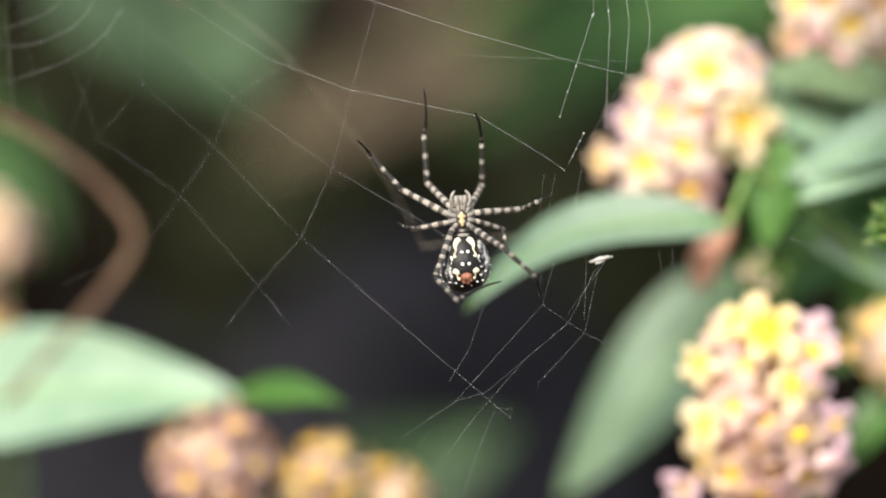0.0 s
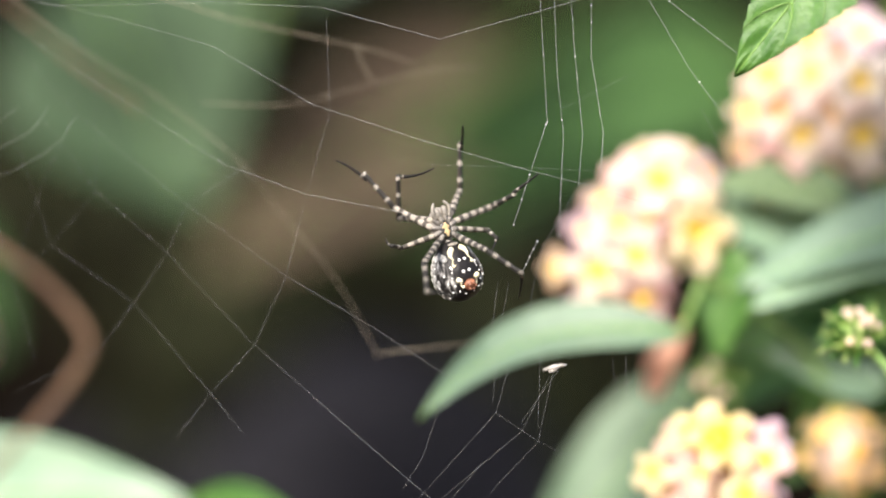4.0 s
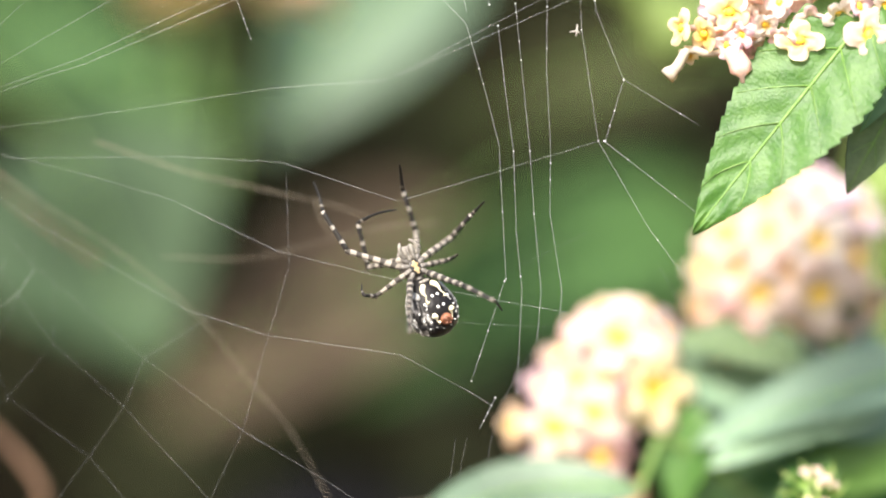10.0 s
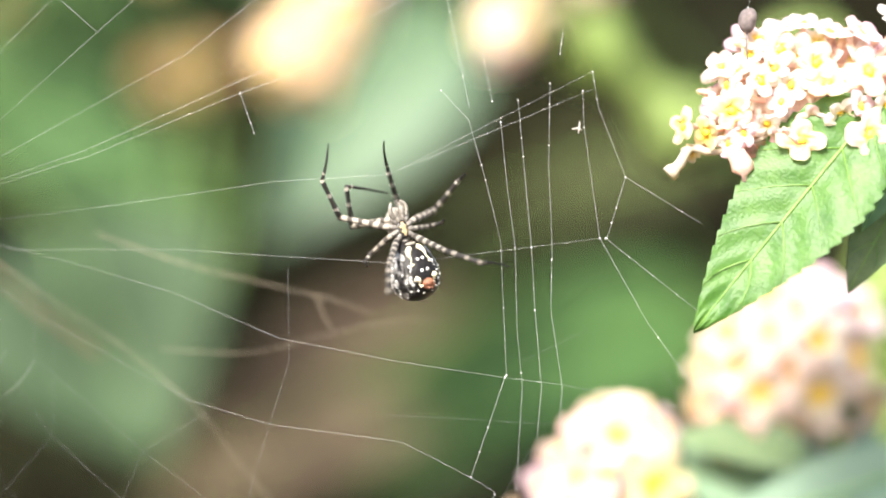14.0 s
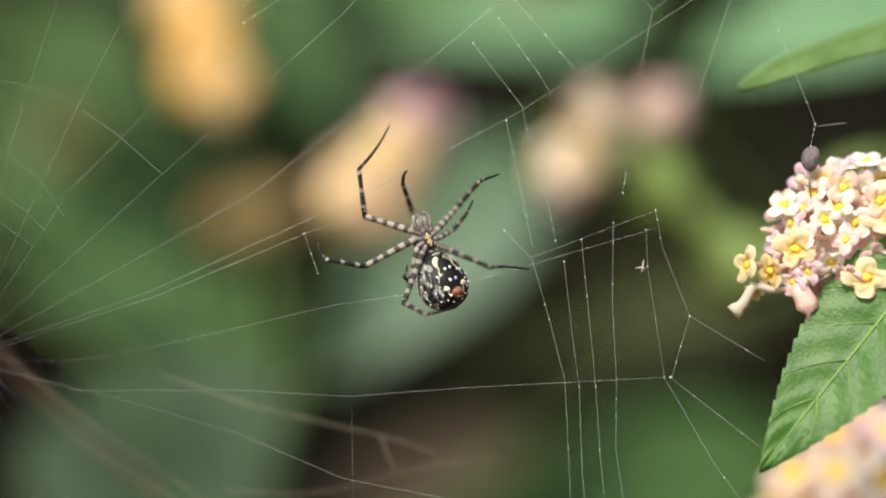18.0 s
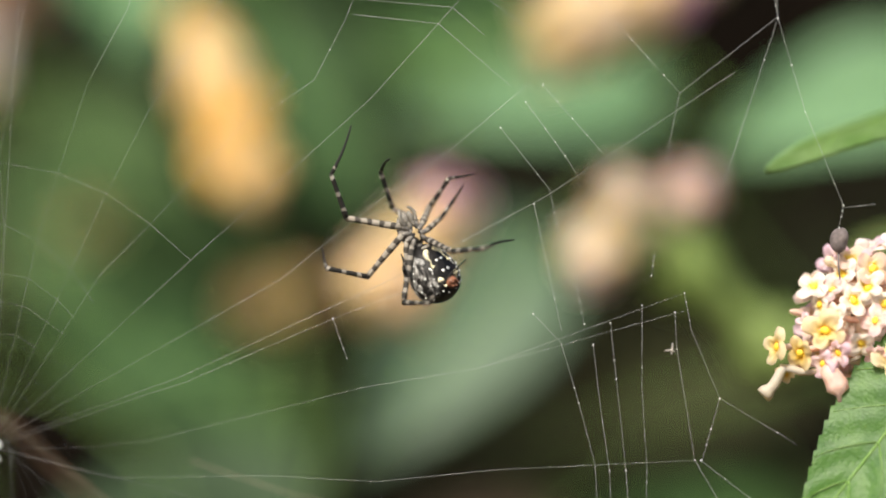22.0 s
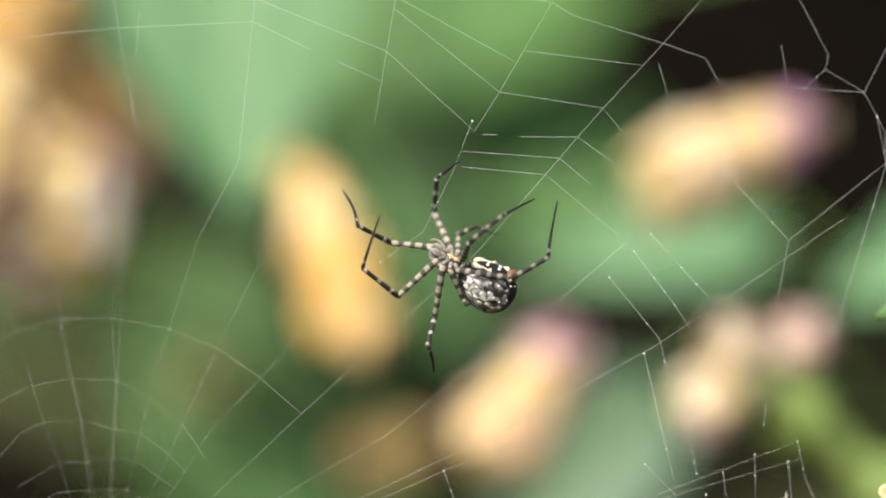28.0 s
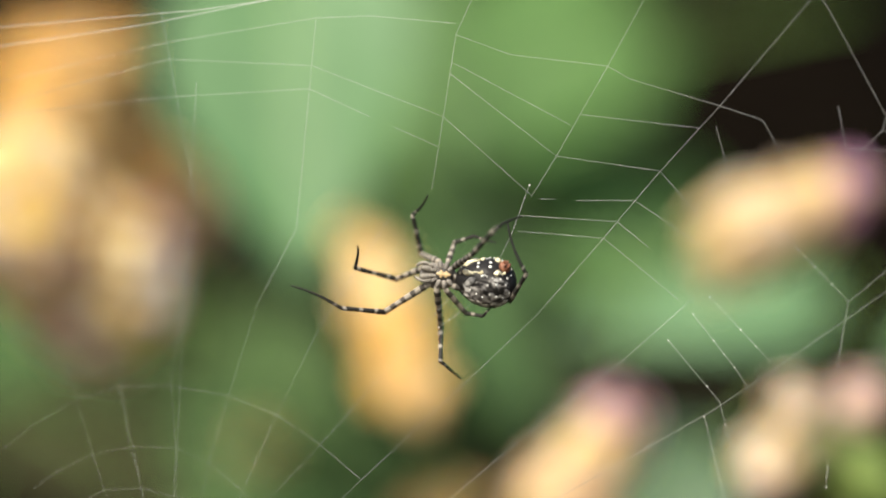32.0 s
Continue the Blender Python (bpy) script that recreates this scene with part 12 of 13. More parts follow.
    walk(shins[6], [
        (0, aim(0.00, -0.00, 7.61, -0.833, -0.548, 0.079)),
        (0.2667, aim(0.00, -0.00, 7.61, -0.997, 0.057, -0.049)),
        (0.5, aim(-0.00, -0.00, 7.61, -0.753, 0.639, -0.157)),
        (0.7333, aim(-0.00, -0.00, 7.61, -0.864, 0.327, -0.384)),
        (1, aim(-0.00, 0.00, 7.61, -0.835, -0.037, -0.549)),
        (1.5, aim(0.00, -0.00, 7.61, -0.926, -0.087, -0.368)),
        (2, aim(0.00, 0.00, 7.61, -0.936, 0.303, -0.181)),
        (2.5, aim(0.00, -0.00, 7.61, -0.959, 0.283, -0.032)),
        (4.5, aim(-0.00, 0.00, 7.61, -0.961, -0.237, -0.145)),
        (5, aim(0.00, -0.00, 7.61, -0.961, 0.102, -0.257)),
        (5.5, aim(-0.00, 0.00, 7.61, -0.909, -0.042, -0.414)),
        (6, aim(-0.00, 0.00, 7.61, -0.845, 0.408, -0.345)),
        (7, aim(0.00, 0.00, 7.61, -0.964, -0.189, -0.188)),
        (7.5, aim(-0.00, 0.00, 7.61, -0.832, 0.159, -0.532)),
        (8, aim(-0.00, 0.00, 7.61, -0.805, 0.158, 0.571)),
        (8.5, aim(0.00, -0.00, 7.61, -0.925, 0.207, 0.317)),
        (9, aim(-0.00, 0.00, 7.61, -0.957, -0.288, 0.024)),
        (9.5, aim(-0.00, -0.00, 7.61, -0.962, 0.272, -0.038)),
        (10, aim(0.00, -0.00, 7.61, -0.842, 0.127, -0.524)),
        (10.5, aim(0.00, -0.00, 7.61, -0.951, 0.307, 0.047)),
        (11, aim(0.00, -0.00, 7.61, -0.881, 0.301, -0.364)),
        (11.5, aim(0.00, -0.00, 7.61, -0.905, 0.218, -0.366)),
        (12, aim(0.00, -0.00, 7.61, -0.892, -0.217, -0.398)),
        (12.5, aim(0.00, -0.00, 7.61, -0.981, 0.188, 0.042)),
        (13, aim(0.00, -0.00, 7.61, -0.939, -0.046, -0.341)),
        (13.5, aim(0.00, -0.00, 7.61, -0.965, -0.194, -0.175)),
        (14, aim(0.00, -0.00, 7.61, -0.842, 0.041, -0.538)),
        (14.5, aim(-0.00, -0.00, 7.61, -0.921, 0.388, 0.032)),
        (15.5, aim(-0.00, -0.00, 7.61, -0.992, -0.045, -0.121)),
        (16.5, aim(-0.00, 0.00, 7.61, -0.848, -0.469, -0.248)),
        (17, aim(-0.00, 0.00, 7.61, -0.702, -0.662, -0.263)),
        (17.5, aim(0.00, -0.00, 7.61, -0.948, -0.011, 0.318)),
        (18, aim(0.00, -0.00, 7.61, -0.954, 0.272, -0.127)),
        (18.5, aim(0.00, -0.00, 7.61, -0.988, -0.039, -0.152)),
        (19, aim(-0.00, 0.00, 7.61, -0.898, 0.094, -0.430)),
        (19.5, aim(0.00, -0.00, 7.61, -0.946, -0.045, -0.321)),
        (20, aim(0.00, -0.00, 7.61, -0.824, -0.463, -0.327)),
        (20.5, aim(-0.00, 0.00, 7.61, -0.954, -0.061, -0.295)),
        (21, aim(0.00, -0.00, 7.61, -0.674, -0.263, -0.691)),
        (21.5, aim(-0.00, 0.00, 7.61, -0.878, 0.099, -0.469)),
        (22, aim(-0.00, -0.00, 7.61, -0.795, 0.211, 0.569)),
        (22.5, aim(0.00, 0.00, 7.61, -0.954, 0.006, -0.299)),
        (23, aim(-0.00, -0.00, 7.61, -0.909, 0.056, -0.413)),
        (23.5, aim(0.00, 0.00, 7.61, -0.873, 0.483, -0.064)),
        (23.73, aim(0.00, 0.00, 7.61, -0.987, -0.060, -0.152)),
        (24, aim(0.00, 0.00, 7.61, -0.789, -0.584, -0.192)),
        (24.5, aim(-0.00, 0.00, 7.61, -0.752, -0.511, -0.418)),
        (25, aim(0.00, -0.00, 7.61, -0.551, -0.546, -0.632)),
        (25.5, aim(-0.00, -0.00, 7.61, -0.983, -0.182, 0.027)),
        (27.5, aim(0.00, 0.00, 7.61, -0.876, -0.482, -0.026)),
        (28, aim(-0.00, 0.00, 7.61, -0.654, -0.742, -0.148)),
        (28.5, aim(0.00, -0.00, 7.61, -0.604, -0.655, 0.454)),
        (29, aim(0.00, 0.00, 7.61, -0.887, -0.233, 0.398)),
        (29.5, aim(-0.00, 0.00, 7.61, -0.986, -0.054, 0.156)),
        (30, aim(-0.00, -0.00, 7.61, -0.866, -0.338, 0.370)),
        (30.5, aim(-0.00, -0.00, 7.61, -0.851, -0.509, -0.129)),
        (31, aim(0.00, 0.00, 7.61, -0.861, -0.451, 0.235)),
        (31.5, aim(-0.00, 0.00, 7.61, -0.819, -0.341, 0.461)),
        (32, aim(-0.00, 0.00, 7.61, -0.758, -0.652, 0.020)),
    ])
    walk(feet[6], [
        (0, aim(-3.96, -2.60, 7.99, -0.358, -0.311, -0.880)),
        (0.2667, aim(-3.77, 0.21, 7.43, -0.728, -0.183, -0.661)),
        (0.5, aim(-3.58, 3.03, 6.87, -0.951, -0.019, -0.308)),
        (1, aim(-3.97, -0.18, 5.00, -0.614, 0.154, -0.774)),
        (1.5, aim(-4.40, -0.42, 5.86, -0.807, 0.111, -0.580)),
        (1.667, aim(-4.41, 0.20, 6.16, -0.852, 0.428, -0.303)),
        (1.833, aim(-4.43, 0.82, 6.46, 0.219, 0.592, 0.776)),
        (2, aim(-4.44, 1.44, 6.76, 0.542, 0.317, 0.779)),
        (2.5, aim(-4.55, 1.34, 7.46, 0.834, -0.191, 0.518)),
        (3.167, aim(-4.56, 0.52, 7.28, 0.747, -0.527, 0.404)),
        (3.833, aim(-4.56, -0.30, 7.10, -0.640, -0.567, -0.519)),
        (4.5, aim(-4.56, -1.13, 6.93, -0.792, -0.237, -0.563)),
        (5, aim(-4.57, 0.48, 6.39, -0.742, -0.408, -0.532)),
        (5.5, aim(-4.32, -0.20, 5.64, -0.739, -0.336, -0.584)),
        (6, aim(-4.02, 1.94, 5.98, -0.962, -0.267, -0.062)),
        (7, aim(-4.58, -0.90, 6.72, -0.509, -0.103, -0.855)),
        (7.5, aim(-3.95, 0.76, 5.08, -0.797, -0.003, -0.605)),
        (8, aim(-3.83, 0.75, 10.32, -0.951, 0.075, -0.300)),
        (8.5, aim(-4.40, 0.98, 9.12, -0.979, -0.146, -0.142)),
        (9, aim(-4.55, -1.37, 7.73, -0.836, -0.504, -0.216)),
        (9.5, aim(-4.57, 1.29, 7.43, -0.839, -0.352, -0.416)),
        (10, aim(-4.00, 0.60, 5.12, -0.670, 0.117, -0.734)),
        (10.27, aim(-4.26, 1.03, 6.48, -0.624, 0.698, -0.350)),
        (10.5, aim(-4.52, 1.46, 7.83, -0.275, 0.939, 0.205)),
        (10.73, aim(-4.35, 1.44, 6.86, -0.554, 0.796, -0.244)),
        (11, aim(-4.19, 1.43, 5.88, -0.667, 0.415, -0.619)),
        (11.5, aim(-4.30, 1.03, 5.87, -0.704, 0.259, -0.661)),
        (11.73, aim(-4.27, 0.00, 5.80, -0.665, 0.038, -0.745)),
        (12, aim(-4.24, -1.03, 5.72, -0.588, -0.185, -0.787)),
        (12.5, aim(-4.66, 0.89, 7.81, -0.951, 0.102, -0.292)),
        (12.73, aim(-4.56, 0.34, 6.90, -0.835, -0.162, -0.526)),
        (13, aim(-4.46, -0.22, 5.99, -0.603, -0.404, -0.688)),
        (13.5, aim(-4.59, -0.92, 6.78, -0.894, -0.200, -0.401)),
        (14, aim(-4.00, 0.19, 5.05, -0.567, 0.139, -0.812)),
        (14.5, aim(-4.38, 1.84, 7.76, -0.808, 0.308, -0.502)),
        (15.5, aim(-4.20, -0.19, 7.10, -0.735, -0.100, -0.670)),
        (16.5, aim(-4.03, -2.23, 6.43, -0.516, -0.487, -0.705)),
        (17, aim(-3.34, -3.14, 6.36, -0.510, -0.223, -0.830)),
        (17.27, aim(-3.92, -1.60, 7.74, -0.690, 0.016, -0.723)),
        (17.5, aim(-4.50, -0.05, 9.12, -0.801, 0.253, -0.543)),
        (18, aim(-4.53, 1.29, 7.01, -0.874, 0.341, -0.345)),
        (18.5, aim(-4.69, -0.19, 6.89, -0.818, 0.160, -0.552)),
        (19, aim(-4.27, 0.45, 5.57, -0.752, -0.168, -0.637)),
        (19.5, aim(-4.49, -0.21, 6.09, -0.612, -0.455, -0.647)),
        (20, aim(-3.91, -2.20, 6.06, -0.291, -0.517, -0.805)),
        (20.5, aim(-4.53, -0.29, 6.21, -0.631, -0.365, -0.685)),
        (21, aim(-3.20, -1.25, 4.33, -0.472, -0.026, -0.881)),
        (21.5, aim(-4.17, 0.47, 5.38, -0.696, -0.278, -0.662)),
        (22, aim(-3.77, 1.00, 10.32, -0.967, 0.157, -0.202)),
        (22.5, aim(-4.53, 0.03, 6.19, -0.848, 0.176, -0.500)),
        (23, aim(-4.32, 0.27, 5.65, -0.644, -0.076, -0.761)),
        (23.5, aim(-4.15, 2.29, 7.31, -0.893, 0.277, -0.355)),
        (24, aim(-3.75, -2.77, 6.70, -0.826, -0.246, -0.507)),
        (24.5, aim(-3.57, -2.43, 5.63, -0.575, -0.313, -0.756)),
        (25, aim(-2.62, -2.59, 4.61, -0.367, -0.011, -0.930)),
        (25.27, aim(-3.64, -1.73, 6.18, -0.679, -0.276, -0.681)),
        (25.5, aim(-4.67, -0.87, 7.74, -0.835, -0.478, -0.275)),
        (27.5, aim(-4.16, -2.29, 7.49, -0.428, -0.893, -0.139)),
        (28, aim(-3.11, -3.52, 6.91, 0.167, -0.969, -0.184)),
        (28.5, aim(-2.87, -3.11, 9.77, -0.444, -0.824, 0.352)),
        (29, aim(-4.22, -1.11, 9.50, -0.804, -0.483, 0.346)),
        (29.5, aim(-4.69, -0.26, 8.35, -0.807, -0.203, -0.555)),
        (29.73, aim(-4.40, -0.93, 8.86, -0.820, -0.545, -0.175)),
        (30, aim(-4.11, -1.60, 9.37, -0.619, -0.744, 0.250)),
        (30.5, aim(-4.04, -2.42, 6.99, -0.705, -0.448, -0.550)),
        (31, aim(-4.09, -2.14, 8.73, -0.362, -0.931, 0.037)),
        (31.5, aim(-3.89, -1.62, 9.80, -0.663, -0.648, 0.375)),
        (32, aim(-3.60, -3.10, 7.71, -0.253, -0.957, -0.142)),
    ])
    walk(legs[7], [
        (0, aim(2.00, -2.00, -0.30, 0.451, -0.383, 0.806)),
        (0.5, aim(2.00, -2.00, -0.30, 0.093, -0.338, 0.936)),
        (1, aim(2.00, -2.00, -0.30, 0.241, -0.510, 0.826)),
        (1.5, aim(2.00, -2.00, -0.30, 0.152, -0.270, 0.951)),
        (2, aim(2.00, -2.00, -0.30, 0.448, -0.337, 0.828)),
        (2.5, aim(2.00, -2.00, -0.30, 0.089, -0.457, 0.885)),
        (4.5, aim(2.00, -2.00, -0.30, 0.029, -0.369, 0.929)),
        (5, aim(2.00, -2.00, -0.30, 0.166, -0.378, 0.911)),
        (5.5, aim(2.00, -2.00, -0.30, 0.015, -0.473, 0.881)),
        (6, aim(2.00, -2.00, -0.30, 0.119, -0.400, 0.909)),
        (7, aim(2.00, -2.00, -0.30, 0.141, -0.442, 0.886)),
        (7.5, aim(2.00, -2.00, -0.30, 0.169, -0.223, 0.960)),
        (8, aim(2.00, -2.00, -0.30, 0.132, -0.530, 0.838)),
        (8.5, aim(2.00, -2.00, -0.30, 0.307, -0.219, 0.926)),
        (9, aim(2.00, -2.00, -0.30, 0.088, -0.336, 0.938)),
        (9.5, aim(2.00, -2.00, -0.30, 0.036, -0.285, 0.958)),
        (10, aim(2.00, -2.00, -0.30, 0.108, -0.451, 0.886)),
        (10.5, aim(2.00, -2.00, -0.30, 0.083, -0.414, 0.907)),
        (11, aim(2.00, -2.00, -0.30, 0.209, -0.253, 0.945)),
        (11.5, aim(2.00, -2.00, -0.30, 0.045, -0.444, 0.895)),
        (12, aim(2.00, -2.00, -0.30, 0.176, -0.310, 0.934)),
        (12.5, aim(2.00, -2.00, -0.30, -0.150, -0.251, 0.956)),
        (13, aim(2.00, -2.00, -0.30, -0.255, -0.361, 0.897)),
        (13.5, aim(2.00, -2.00, -0.30, -0.120, -0.413, 0.903)),
        (14, aim(2.00, -2.00, -0.30, 0.006, -0.418, 0.908)),
        (14.5, aim(2.00, -2.00, -0.30, 0.009, -0.235, 0.972)),
        (16.5, aim(2.00, -2.00, -0.30, -0.377, -0.217, 0.900)),
        (17, aim(2.00, -2.00, -0.30, 0.021, -0.343, 0.939)),
        (17.5, aim(2.00, -2.00, -0.30, -0.109, -0.219, 0.970)),
        (18, aim(2.00, -2.00, -0.30, -0.330, -0.169, 0.929)),
        (18.5, aim(2.00, -2.00, -0.30, -0.058, -0.395, 0.917)),
        (19, aim(2.00, -2.00, -0.30, 0.076, -0.311, 0.947)),
        (19.5, aim(2.00, -2.00, -0.30, 0.096, -0.314, 0.944)),
        (20, aim(2.00, -2.00, -0.30, 0.042, -0.221, 0.974)),
        (20.5, aim(2.00, -2.00, -0.30, 0.045, -0.382, 0.923)),
        (21, aim(2.00, -2.00, -0.30, -0.033, -0.275, 0.961)),
        (21.5, aim(2.00, -2.00, -0.30, -0.087, -0.386, 0.918)),
        (22, aim(2.00, -2.00, -0.30, -0.267, -0.389, 0.882)),
        (22.5, aim(2.00, -2.00, -0.30, -0.260, -0.330, 0.908)),
        (23, aim(2.00, -2.00, -0.30, -0.115, -0.443, 0.889)),
        (23.5, aim(2.00, -2.00, -0.30, -0.145, -0.451, 0.880)),
        (24, aim(2.00, -2.00, -0.30, 0.053, -0.251, 0.967)),
        (24.5, aim(2.00, -2.00, -0.30, 0.013, -0.207, 0.978)),
        (25, aim(2.00, -2.00, -0.30, -0.079, -0.239, 0.968)),
        (25.5, aim(2.00, -2.00, -0.30, -0.138, -0.377, 0.916)),
        (27.5, aim(2.00, -2.00, -0.30, -0.326, -0.030, 0.945)),
        (28, aim(2.00, -2.00, -0.30, -0.542, 0.061, 0.838)),
        (28.5, aim(2.00, -2.00, -0.30, -0.539, -0.228, 0.811)),
        (29, aim(2.00, -2.00, -0.30, -0.192, -0.184, 0.964)),
        (29.5, aim(2.00, -2.00, -0.30, -0.292, -0.261, 0.920)),
        (30, aim(2.00, -2.00, -0.30, -0.182, -0.314, 0.932)),
        (30.5, aim(2.00, -2.00, -0.30, -0.180, 0.045, 0.983)),
        (31, aim(2.00, -2.00, -0.30, -0.488, 0.091, 0.868)),
        (31.5, aim(2.00, -2.00, -0.30, -0.256, -0.272, 0.928)),
        (32, aim(2.00, -2.00, -0.30, 0.005, -0.268, 0.963)),
    ])
    walk(shins[7], [
        (0, aim(0.00, -0.00, 12.56, 0.529, -0.582, 0.618)),
        (0.5, aim(-0.00, -0.00, 12.56, 0.115, -0.213, 0.970)),
        (1, aim(-0.00, 0.00, 12.56, -0.065, -0.288, 0.955)),
        (1.5, aim(-0.00, 0.00, 12.56, 0.285, -0.886, 0.365)),
        (1.733, aim(-0.00, 0.00, 12.56, -0.139, -0.619, 0.773)),
        (2, aim(0.00, -0.00, 12.56, -0.505, -0.092, 0.858)),
        (2.5, aim(0.00, 0.00, 12.56, 0.022, -0.114, 0.993)),
        (4.5, aim(0.00, 0.00, 12.56, 0.521, -0.657, 0.545)),
        (5, aim(-0.00, 0.00, 12.56, 0.145, -0.405, 0.903)),
        (5.5, aim(0.00, 0.00, 12.56, 0.239, -0.106, 0.965)),
        (6, aim(0.00, 0.00, 12.56, -0.374, -0.388, 0.842)),
        (7, aim(-0.00, 0.00, 12.56, 0.286, -0.597, 0.749)),
        (7.5, aim(0.00, 0.00, 12.56, 0.296, -0.540, 0.788)),
        (8, aim(0.00, 0.00, 12.56, -0.195, 0.110, 0.975)),
        (8.5, aim(-0.00, 0.00, 12.56, -0.052, 0.019, 0.998)),
        (9, aim(-0.00, 0.00, 12.56, -0.029, -0.065, 0.997)),
        (9.5, aim(0.00, 0.00, 12.56, 0.327, -0.548, 0.770)),
        (10, aim(-0.00, 0.00, 12.56, 0.072, -0.185, 0.980)),
        (10.5, aim(0.00, 0.00, 12.56, 0.336, -0.314, 0.888)),
        (11, aim(0.00, -0.00, 12.56, -0.091, -0.689, 0.719)),
        (11.5, aim(0.00, 0.00, 12.56, -0.038, -0.104, 0.994)),
        (12, aim(0.00, -0.00, 12.56, -0.227, 0.093, 0.970)),
        (12.5, aim(-0.00, 0.00, 12.56, 0.128, -0.275, 0.953)),
        (13, aim(0.00, -0.00, 12.56, 0.010, -0.175, 0.984)),
        (13.5, aim(0.00, 0.00, 12.56, -0.222, -0.177, 0.959)),
        (14, aim(0.00, 0.00, 12.56, 0.370, -0.145, 0.918)),
        (14.5, aim(0.00, 0.00, 12.56, 0.221, -0.179, 0.959)),
        (16.5, aim(0.00, 0.00, 12.56, 0.520, -0.359, 0.775)),
        (17, aim(0.00, 0.00, 12.56, 0.098, -0.353, 0.931)),
        (17.5, aim(0.00, -0.00, 12.56, 0.369, -0.588, 0.720)),
        (18, aim(0.00, -0.00, 12.56, 0.715, -0.655, 0.246)),
        (18.5, aim(-0.00, -0.00, 12.56, 0.542, -0.272, 0.795)),
        (19, aim(-0.00, 0.00, 12.56, 0.416, 0.420, 0.806)),
        (19.5, aim(-0.00, 0.00, 12.56, 0.423, 0.096, 0.901)),
        (20, aim(0.00, 0.00, 12.56, 0.477, 0.014, 0.879)),
        (20.5, aim(0.00, -0.00, 12.56, 0.171, -0.091, 0.981)),
        (21, aim(0.00, 0.00, 12.56, 0.059, -0.282, 0.957)),
        (21.5, aim(0.00, 0.00, 12.56, 0.461, -0.108, 0.881)),
        (22, aim(-0.00, -0.00, 12.56, 0.466, 0.074, 0.882)),
        (22.5, aim(0.00, 0.00, 12.56, 0.200, -0.255, 0.946)),
        (23, aim(0.00, -0.00, 12.56, -0.097, -0.082, 0.992)),
        (23.5, aim(0.00, 0.00, 12.56, 0.308, -0.191, 0.932)),
        (24, aim(-0.00, 0.00, 12.56, 0.141, 0.513, 0.847)),
        (24.5, aim(-0.00, 0.00, 12.56, 0.049, -0.334, 0.941)),
        (25, aim(-0.00, 0.00, 12.56, -0.097, -0.310, 0.946)),
        (25.5, aim(0.00, 0.00, 12.56, 0.241, -0.016, 0.970)),
        (27.5, aim(0.00, 0.00, 12.56, 0.584, -0.062, 0.810)),
        (28, aim(0.00, 0.00, 12.56, 0.830, -0.374, 0.415)),
        (28.5, aim(0.00, 0.00, 12.56, 0.027, -0.315, 0.949)),
        (29, aim(0.00, -0.00, 12.56, 0.699, -0.269, 0.662)),
        (29.5, aim(0.00, -0.00, 12.56, 0.400, -0.207, 0.893)),
        (30, aim(-0.00, 0.00, 12.56, 0.295, -0.415, 0.860)),
        (30.5, aim(0.00, 0.00, 12.56, 0.334, -0.186, 0.924)),
        (31, aim(-0.00, 0.00, 12.56, 0.775, -0.267, 0.573)),
        (31.5, aim(0.00, 0.00, 12.56, -0.001, -0.191, 0.982)),
        (32, aim(0.00, 0.00, 12.56, 0.409, -0.181, 0.894)),
    ])
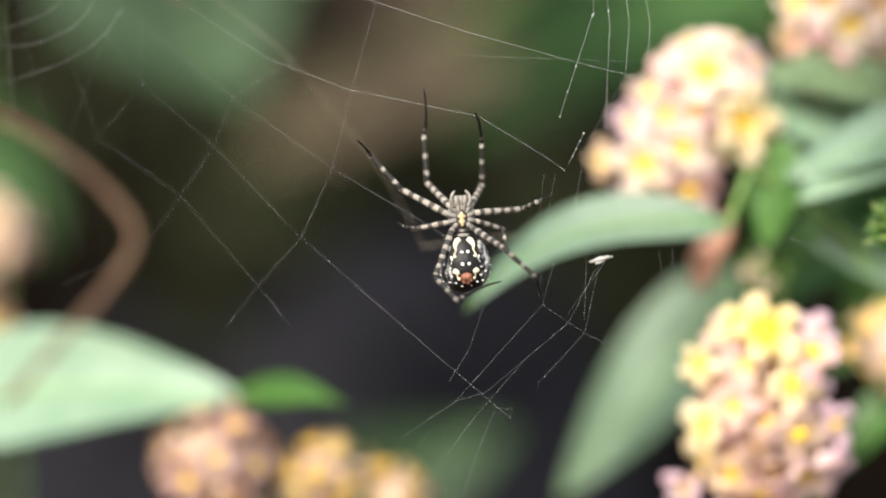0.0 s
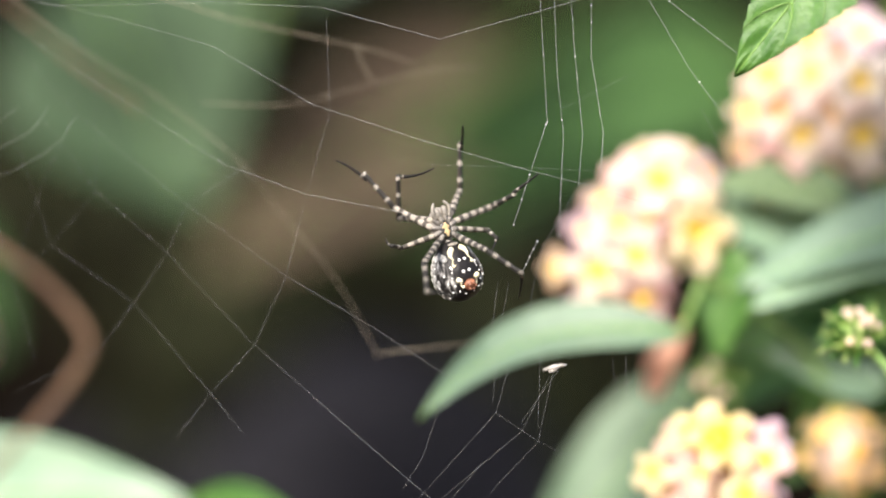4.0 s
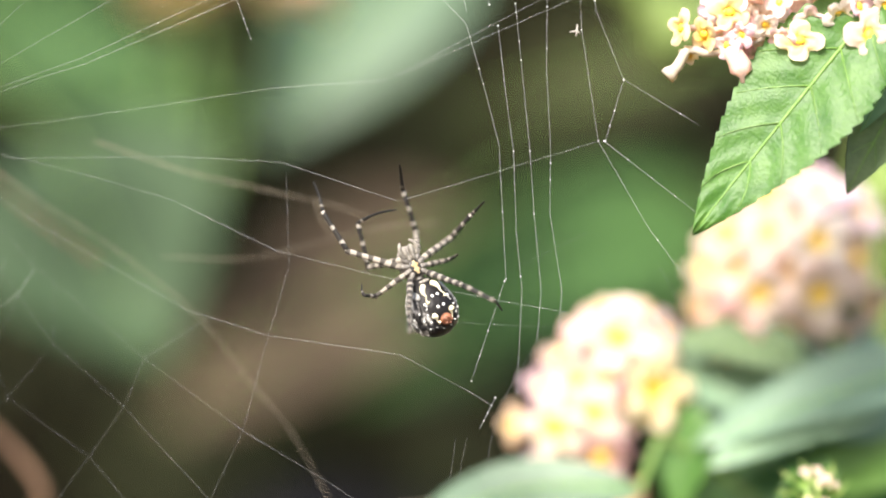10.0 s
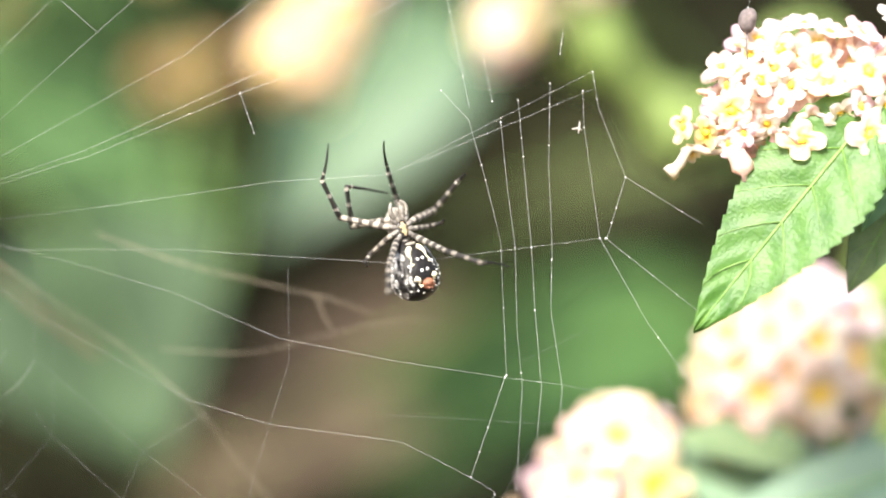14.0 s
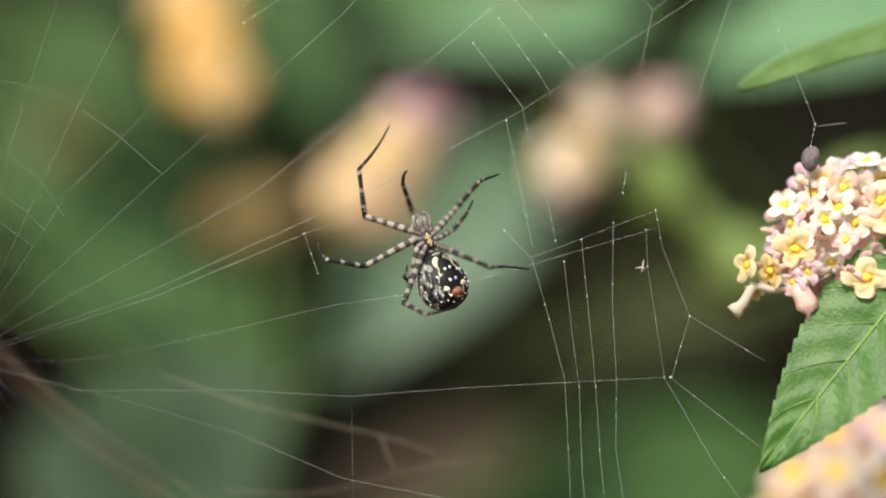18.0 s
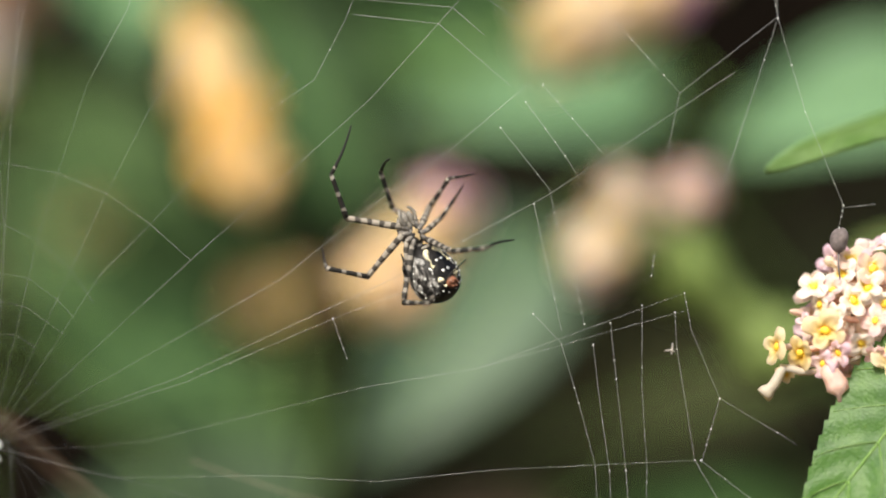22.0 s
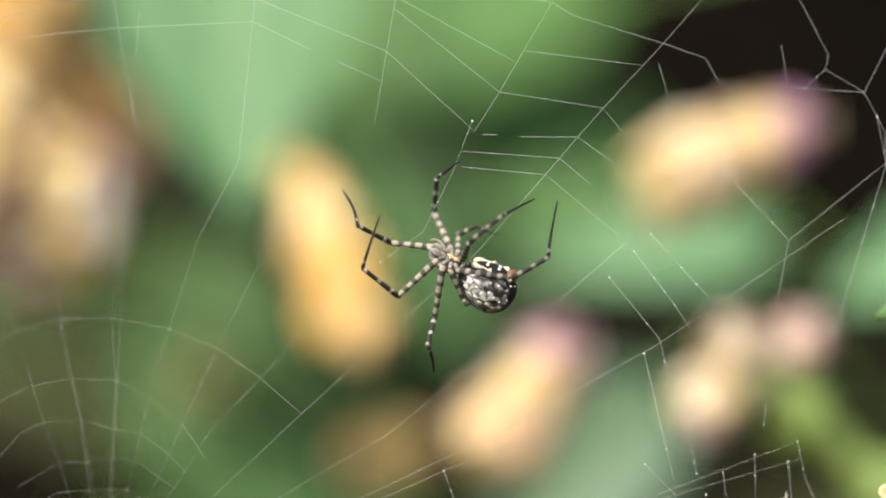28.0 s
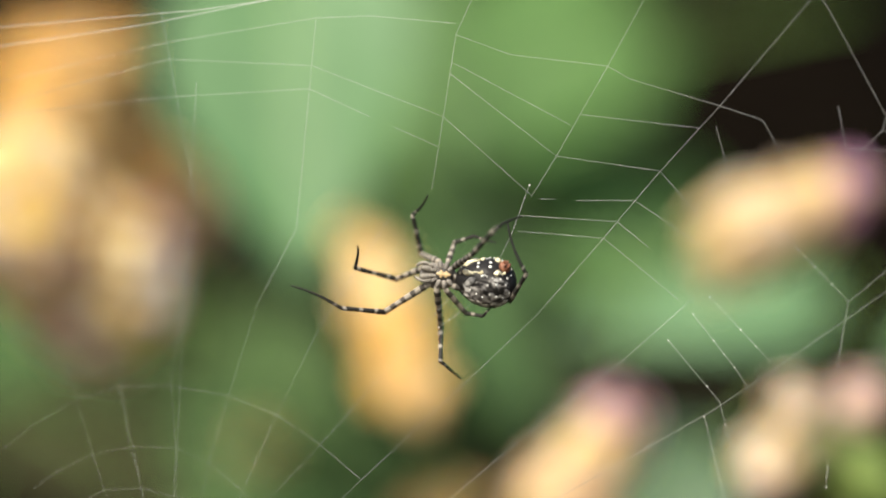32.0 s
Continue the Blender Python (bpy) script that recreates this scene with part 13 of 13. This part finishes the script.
    walk(feet[7], [
        (0, aim(4.49, -4.95, 17.81, 0.526, -0.674, -0.518)),
        (0.5, aim(0.98, -1.81, 20.80, 0.332, -0.567, -0.754)),
        (1, aim(-0.55, -2.45, 20.68, 0.551, -0.578, -0.602)),
        (1.5, aim(2.42, -7.53, 15.66, 0.475, -0.781, -0.406)),
        (2, aim(-4.29, -0.78, 19.85, 0.408, -0.656, -0.635)),
        (2.5, aim(0.19, -0.97, 21.00, 0.202, -0.765, -0.612)),
        (4.5, aim(4.43, -5.58, 17.19, 0.327, -0.681, -0.655)),
        (5, aim(1.24, -3.44, 20.23, 0.760, -0.618, -0.201)),
        (5.5, aim(2.04, -0.90, 20.76, 0.378, -0.713, -0.591)),
        (6, aim(-3.18, -3.30, 19.72, 0.235, -0.476, -0.847)),
        (7, aim(2.43, -5.08, 18.92, 0.422, -0.641, -0.641)),
        (7.5, aim(2.52, -4.59, 19.25, 0.685, -0.579, -0.442)),
        (8, aim(-1.65, 0.93, 20.84, 0.402, -0.711, -0.577)),
        (8.267, aim(-1.05, 0.55, 20.94, 0.679, -0.465, -0.568)),
        (8.5, aim(-0.44, 0.17, 21.04, 0.863, -0.154, -0.481)),
        (9, aim(-0.25, -0.55, 21.03, 0.659, -0.403, -0.635)),
        (9.267, aim(1.26, -2.60, 20.07, 0.239, -0.653, -0.718)),
        (9.5, aim(2.78, -4.65, 19.10, -0.240, -0.743, -0.624)),
        (9.733, aim(1.69, -3.11, 20.00, 0.175, -0.732, -0.658)),
        (10, aim(0.61, -1.57, 20.89, 0.560, -0.594, -0.578)),
        (10.5, aim(2.86, -2.66, 20.10, 0.706, -0.602, -0.372)),
        (10.73, aim(1.04, -4.26, 19.39, 0.410, -0.528, -0.744)),
        (11, aim(-0.78, -5.86, 18.67, 0.018, -0.331, -0.943)),
        (11.5, aim(-0.32, -0.89, 21.00, 0.465, -0.704, -0.537)),
        (12, aim(-1.93, 0.79, 20.80, 0.812, -0.282, -0.511)),
        (12.5, aim(1.09, -2.34, 20.66, 0.780, -0.353, -0.516)),
        (13, aim(0.08, -1.49, 20.92, 0.607, -0.397, -0.688)),
        (13.5, aim(-1.88, -1.51, 20.71, 0.538, -0.540, -0.647)),
        (14, aim(3.14, -1.23, 20.36, 0.827, -0.413, -0.381)),
        (14.5, aim(1.87, -1.52, 20.71, 0.552, -0.359, -0.752)),
        (16.5, aim(4.42, -3.05, 19.14, 0.317, -0.210, -0.925)),
        (17, aim(0.83, -3.00, 20.47, 0.240, -0.393, -0.888)),
        (17.5, aim(3.13, -5.00, 18.67, 0.584, -0.488, -0.649)),
        (18, aim(6.07, -5.56, 14.65, 0.753, -0.363, -0.550)),
        (18.5, aim(4.61, -2.31, 19.32, 0.854, -0.444, -0.270)),
        (19, aim(3.54, 3.57, 19.41, 0.891, 0.177, -0.418)),
        (19.5, aim(3.60, 0.82, 20.21, 0.980, -0.071, -0.187)),
        (20, aim(4.05, 0.12, 20.03, 0.897, -0.239, -0.373)),
        (20.5, aim(1.46, -0.77, 20.89, 0.789, -0.496, -0.361)),
        (21, aim(0.50, -2.40, 20.69, 0.262, -0.621, -0.738)),
        (21.27, aim(2.21, -1.66, 20.37, 0.592, -0.505, -0.628)),
        (21.5, aim(3.92, -0.92, 20.04, 0.842, -0.322, -0.433)),
        (22, aim(3.96, 0.63, 20.05, 0.787, -0.307, -0.535)),
        (22.5, aim(1.70, -2.17, 20.60, 0.478, -0.521, -0.708)),
        (23, aim(-0.83, -0.70, 20.99, 0.674, -0.466, -0.573)),
        (23.5, aim(2.62, -1.62, 20.48, 0.662, -0.352, -0.662)),
        (24, aim(1.20, 4.36, 19.75, 0.975, -0.093, -0.200)),
        (24.5, aim(0.42, -2.84, 20.56, 0.783, -0.419, -0.460)),
        (24.73, aim(-0.20, -2.74, 20.58, 0.545, -0.500, -0.673)),
        (25, aim(-0.83, -2.64, 20.59, 0.248, -0.527, -0.812)),
        (25.27, aim(0.61, -1.39, 20.70, 0.621, -0.502, -0.602)),
        (25.5, aim(2.05, -0.14, 20.80, 0.879, -0.384, -0.281)),
        (27.5, aim(4.96, -0.52, 19.44, 0.954, -0.163, -0.252)),
        (28, aim(7.05, -3.18, 16.08, 0.764, -0.327, -0.556)),
        (28.27, aim(3.64, -2.93, 18.35, 0.526, -0.481, -0.702)),
        (28.5, aim(0.23, -2.67, 20.62, 0.234, -0.585, -0.776)),
        (28.73, aim(3.09, -2.48, 19.40, 0.627, -0.529, -0.572)),
        (29, aim(5.94, -2.28, 18.19, 0.895, -0.367, -0.255)),
        (29.5, aim(3.40, -1.76, 20.14, 0.731, -0.346, -0.588)),
        (30, aim(2.51, -3.53, 19.87, 0.378, -0.544, -0.749)),
        (30.27, aim(2.68, -2.55, 20.14, 0.749, -0.419, -0.513)),
        (30.5, aim(2.84, -1.58, 20.41, 0.964, -0.207, -0.169)),
        (31, aim(6.59, -2.27, 17.42, 0.793, -0.184, -0.580)),
        (31.27, aim(3.29, -1.95, 19.16, 0.587, -0.381, -0.714)),
        (31.5, aim(-0.01, -1.62, 20.90, 0.322, -0.540, -0.777)),
        (32, aim(3.48, -1.54, 20.16, 0.523, -0.652, -0.549)),
    ])


motions()
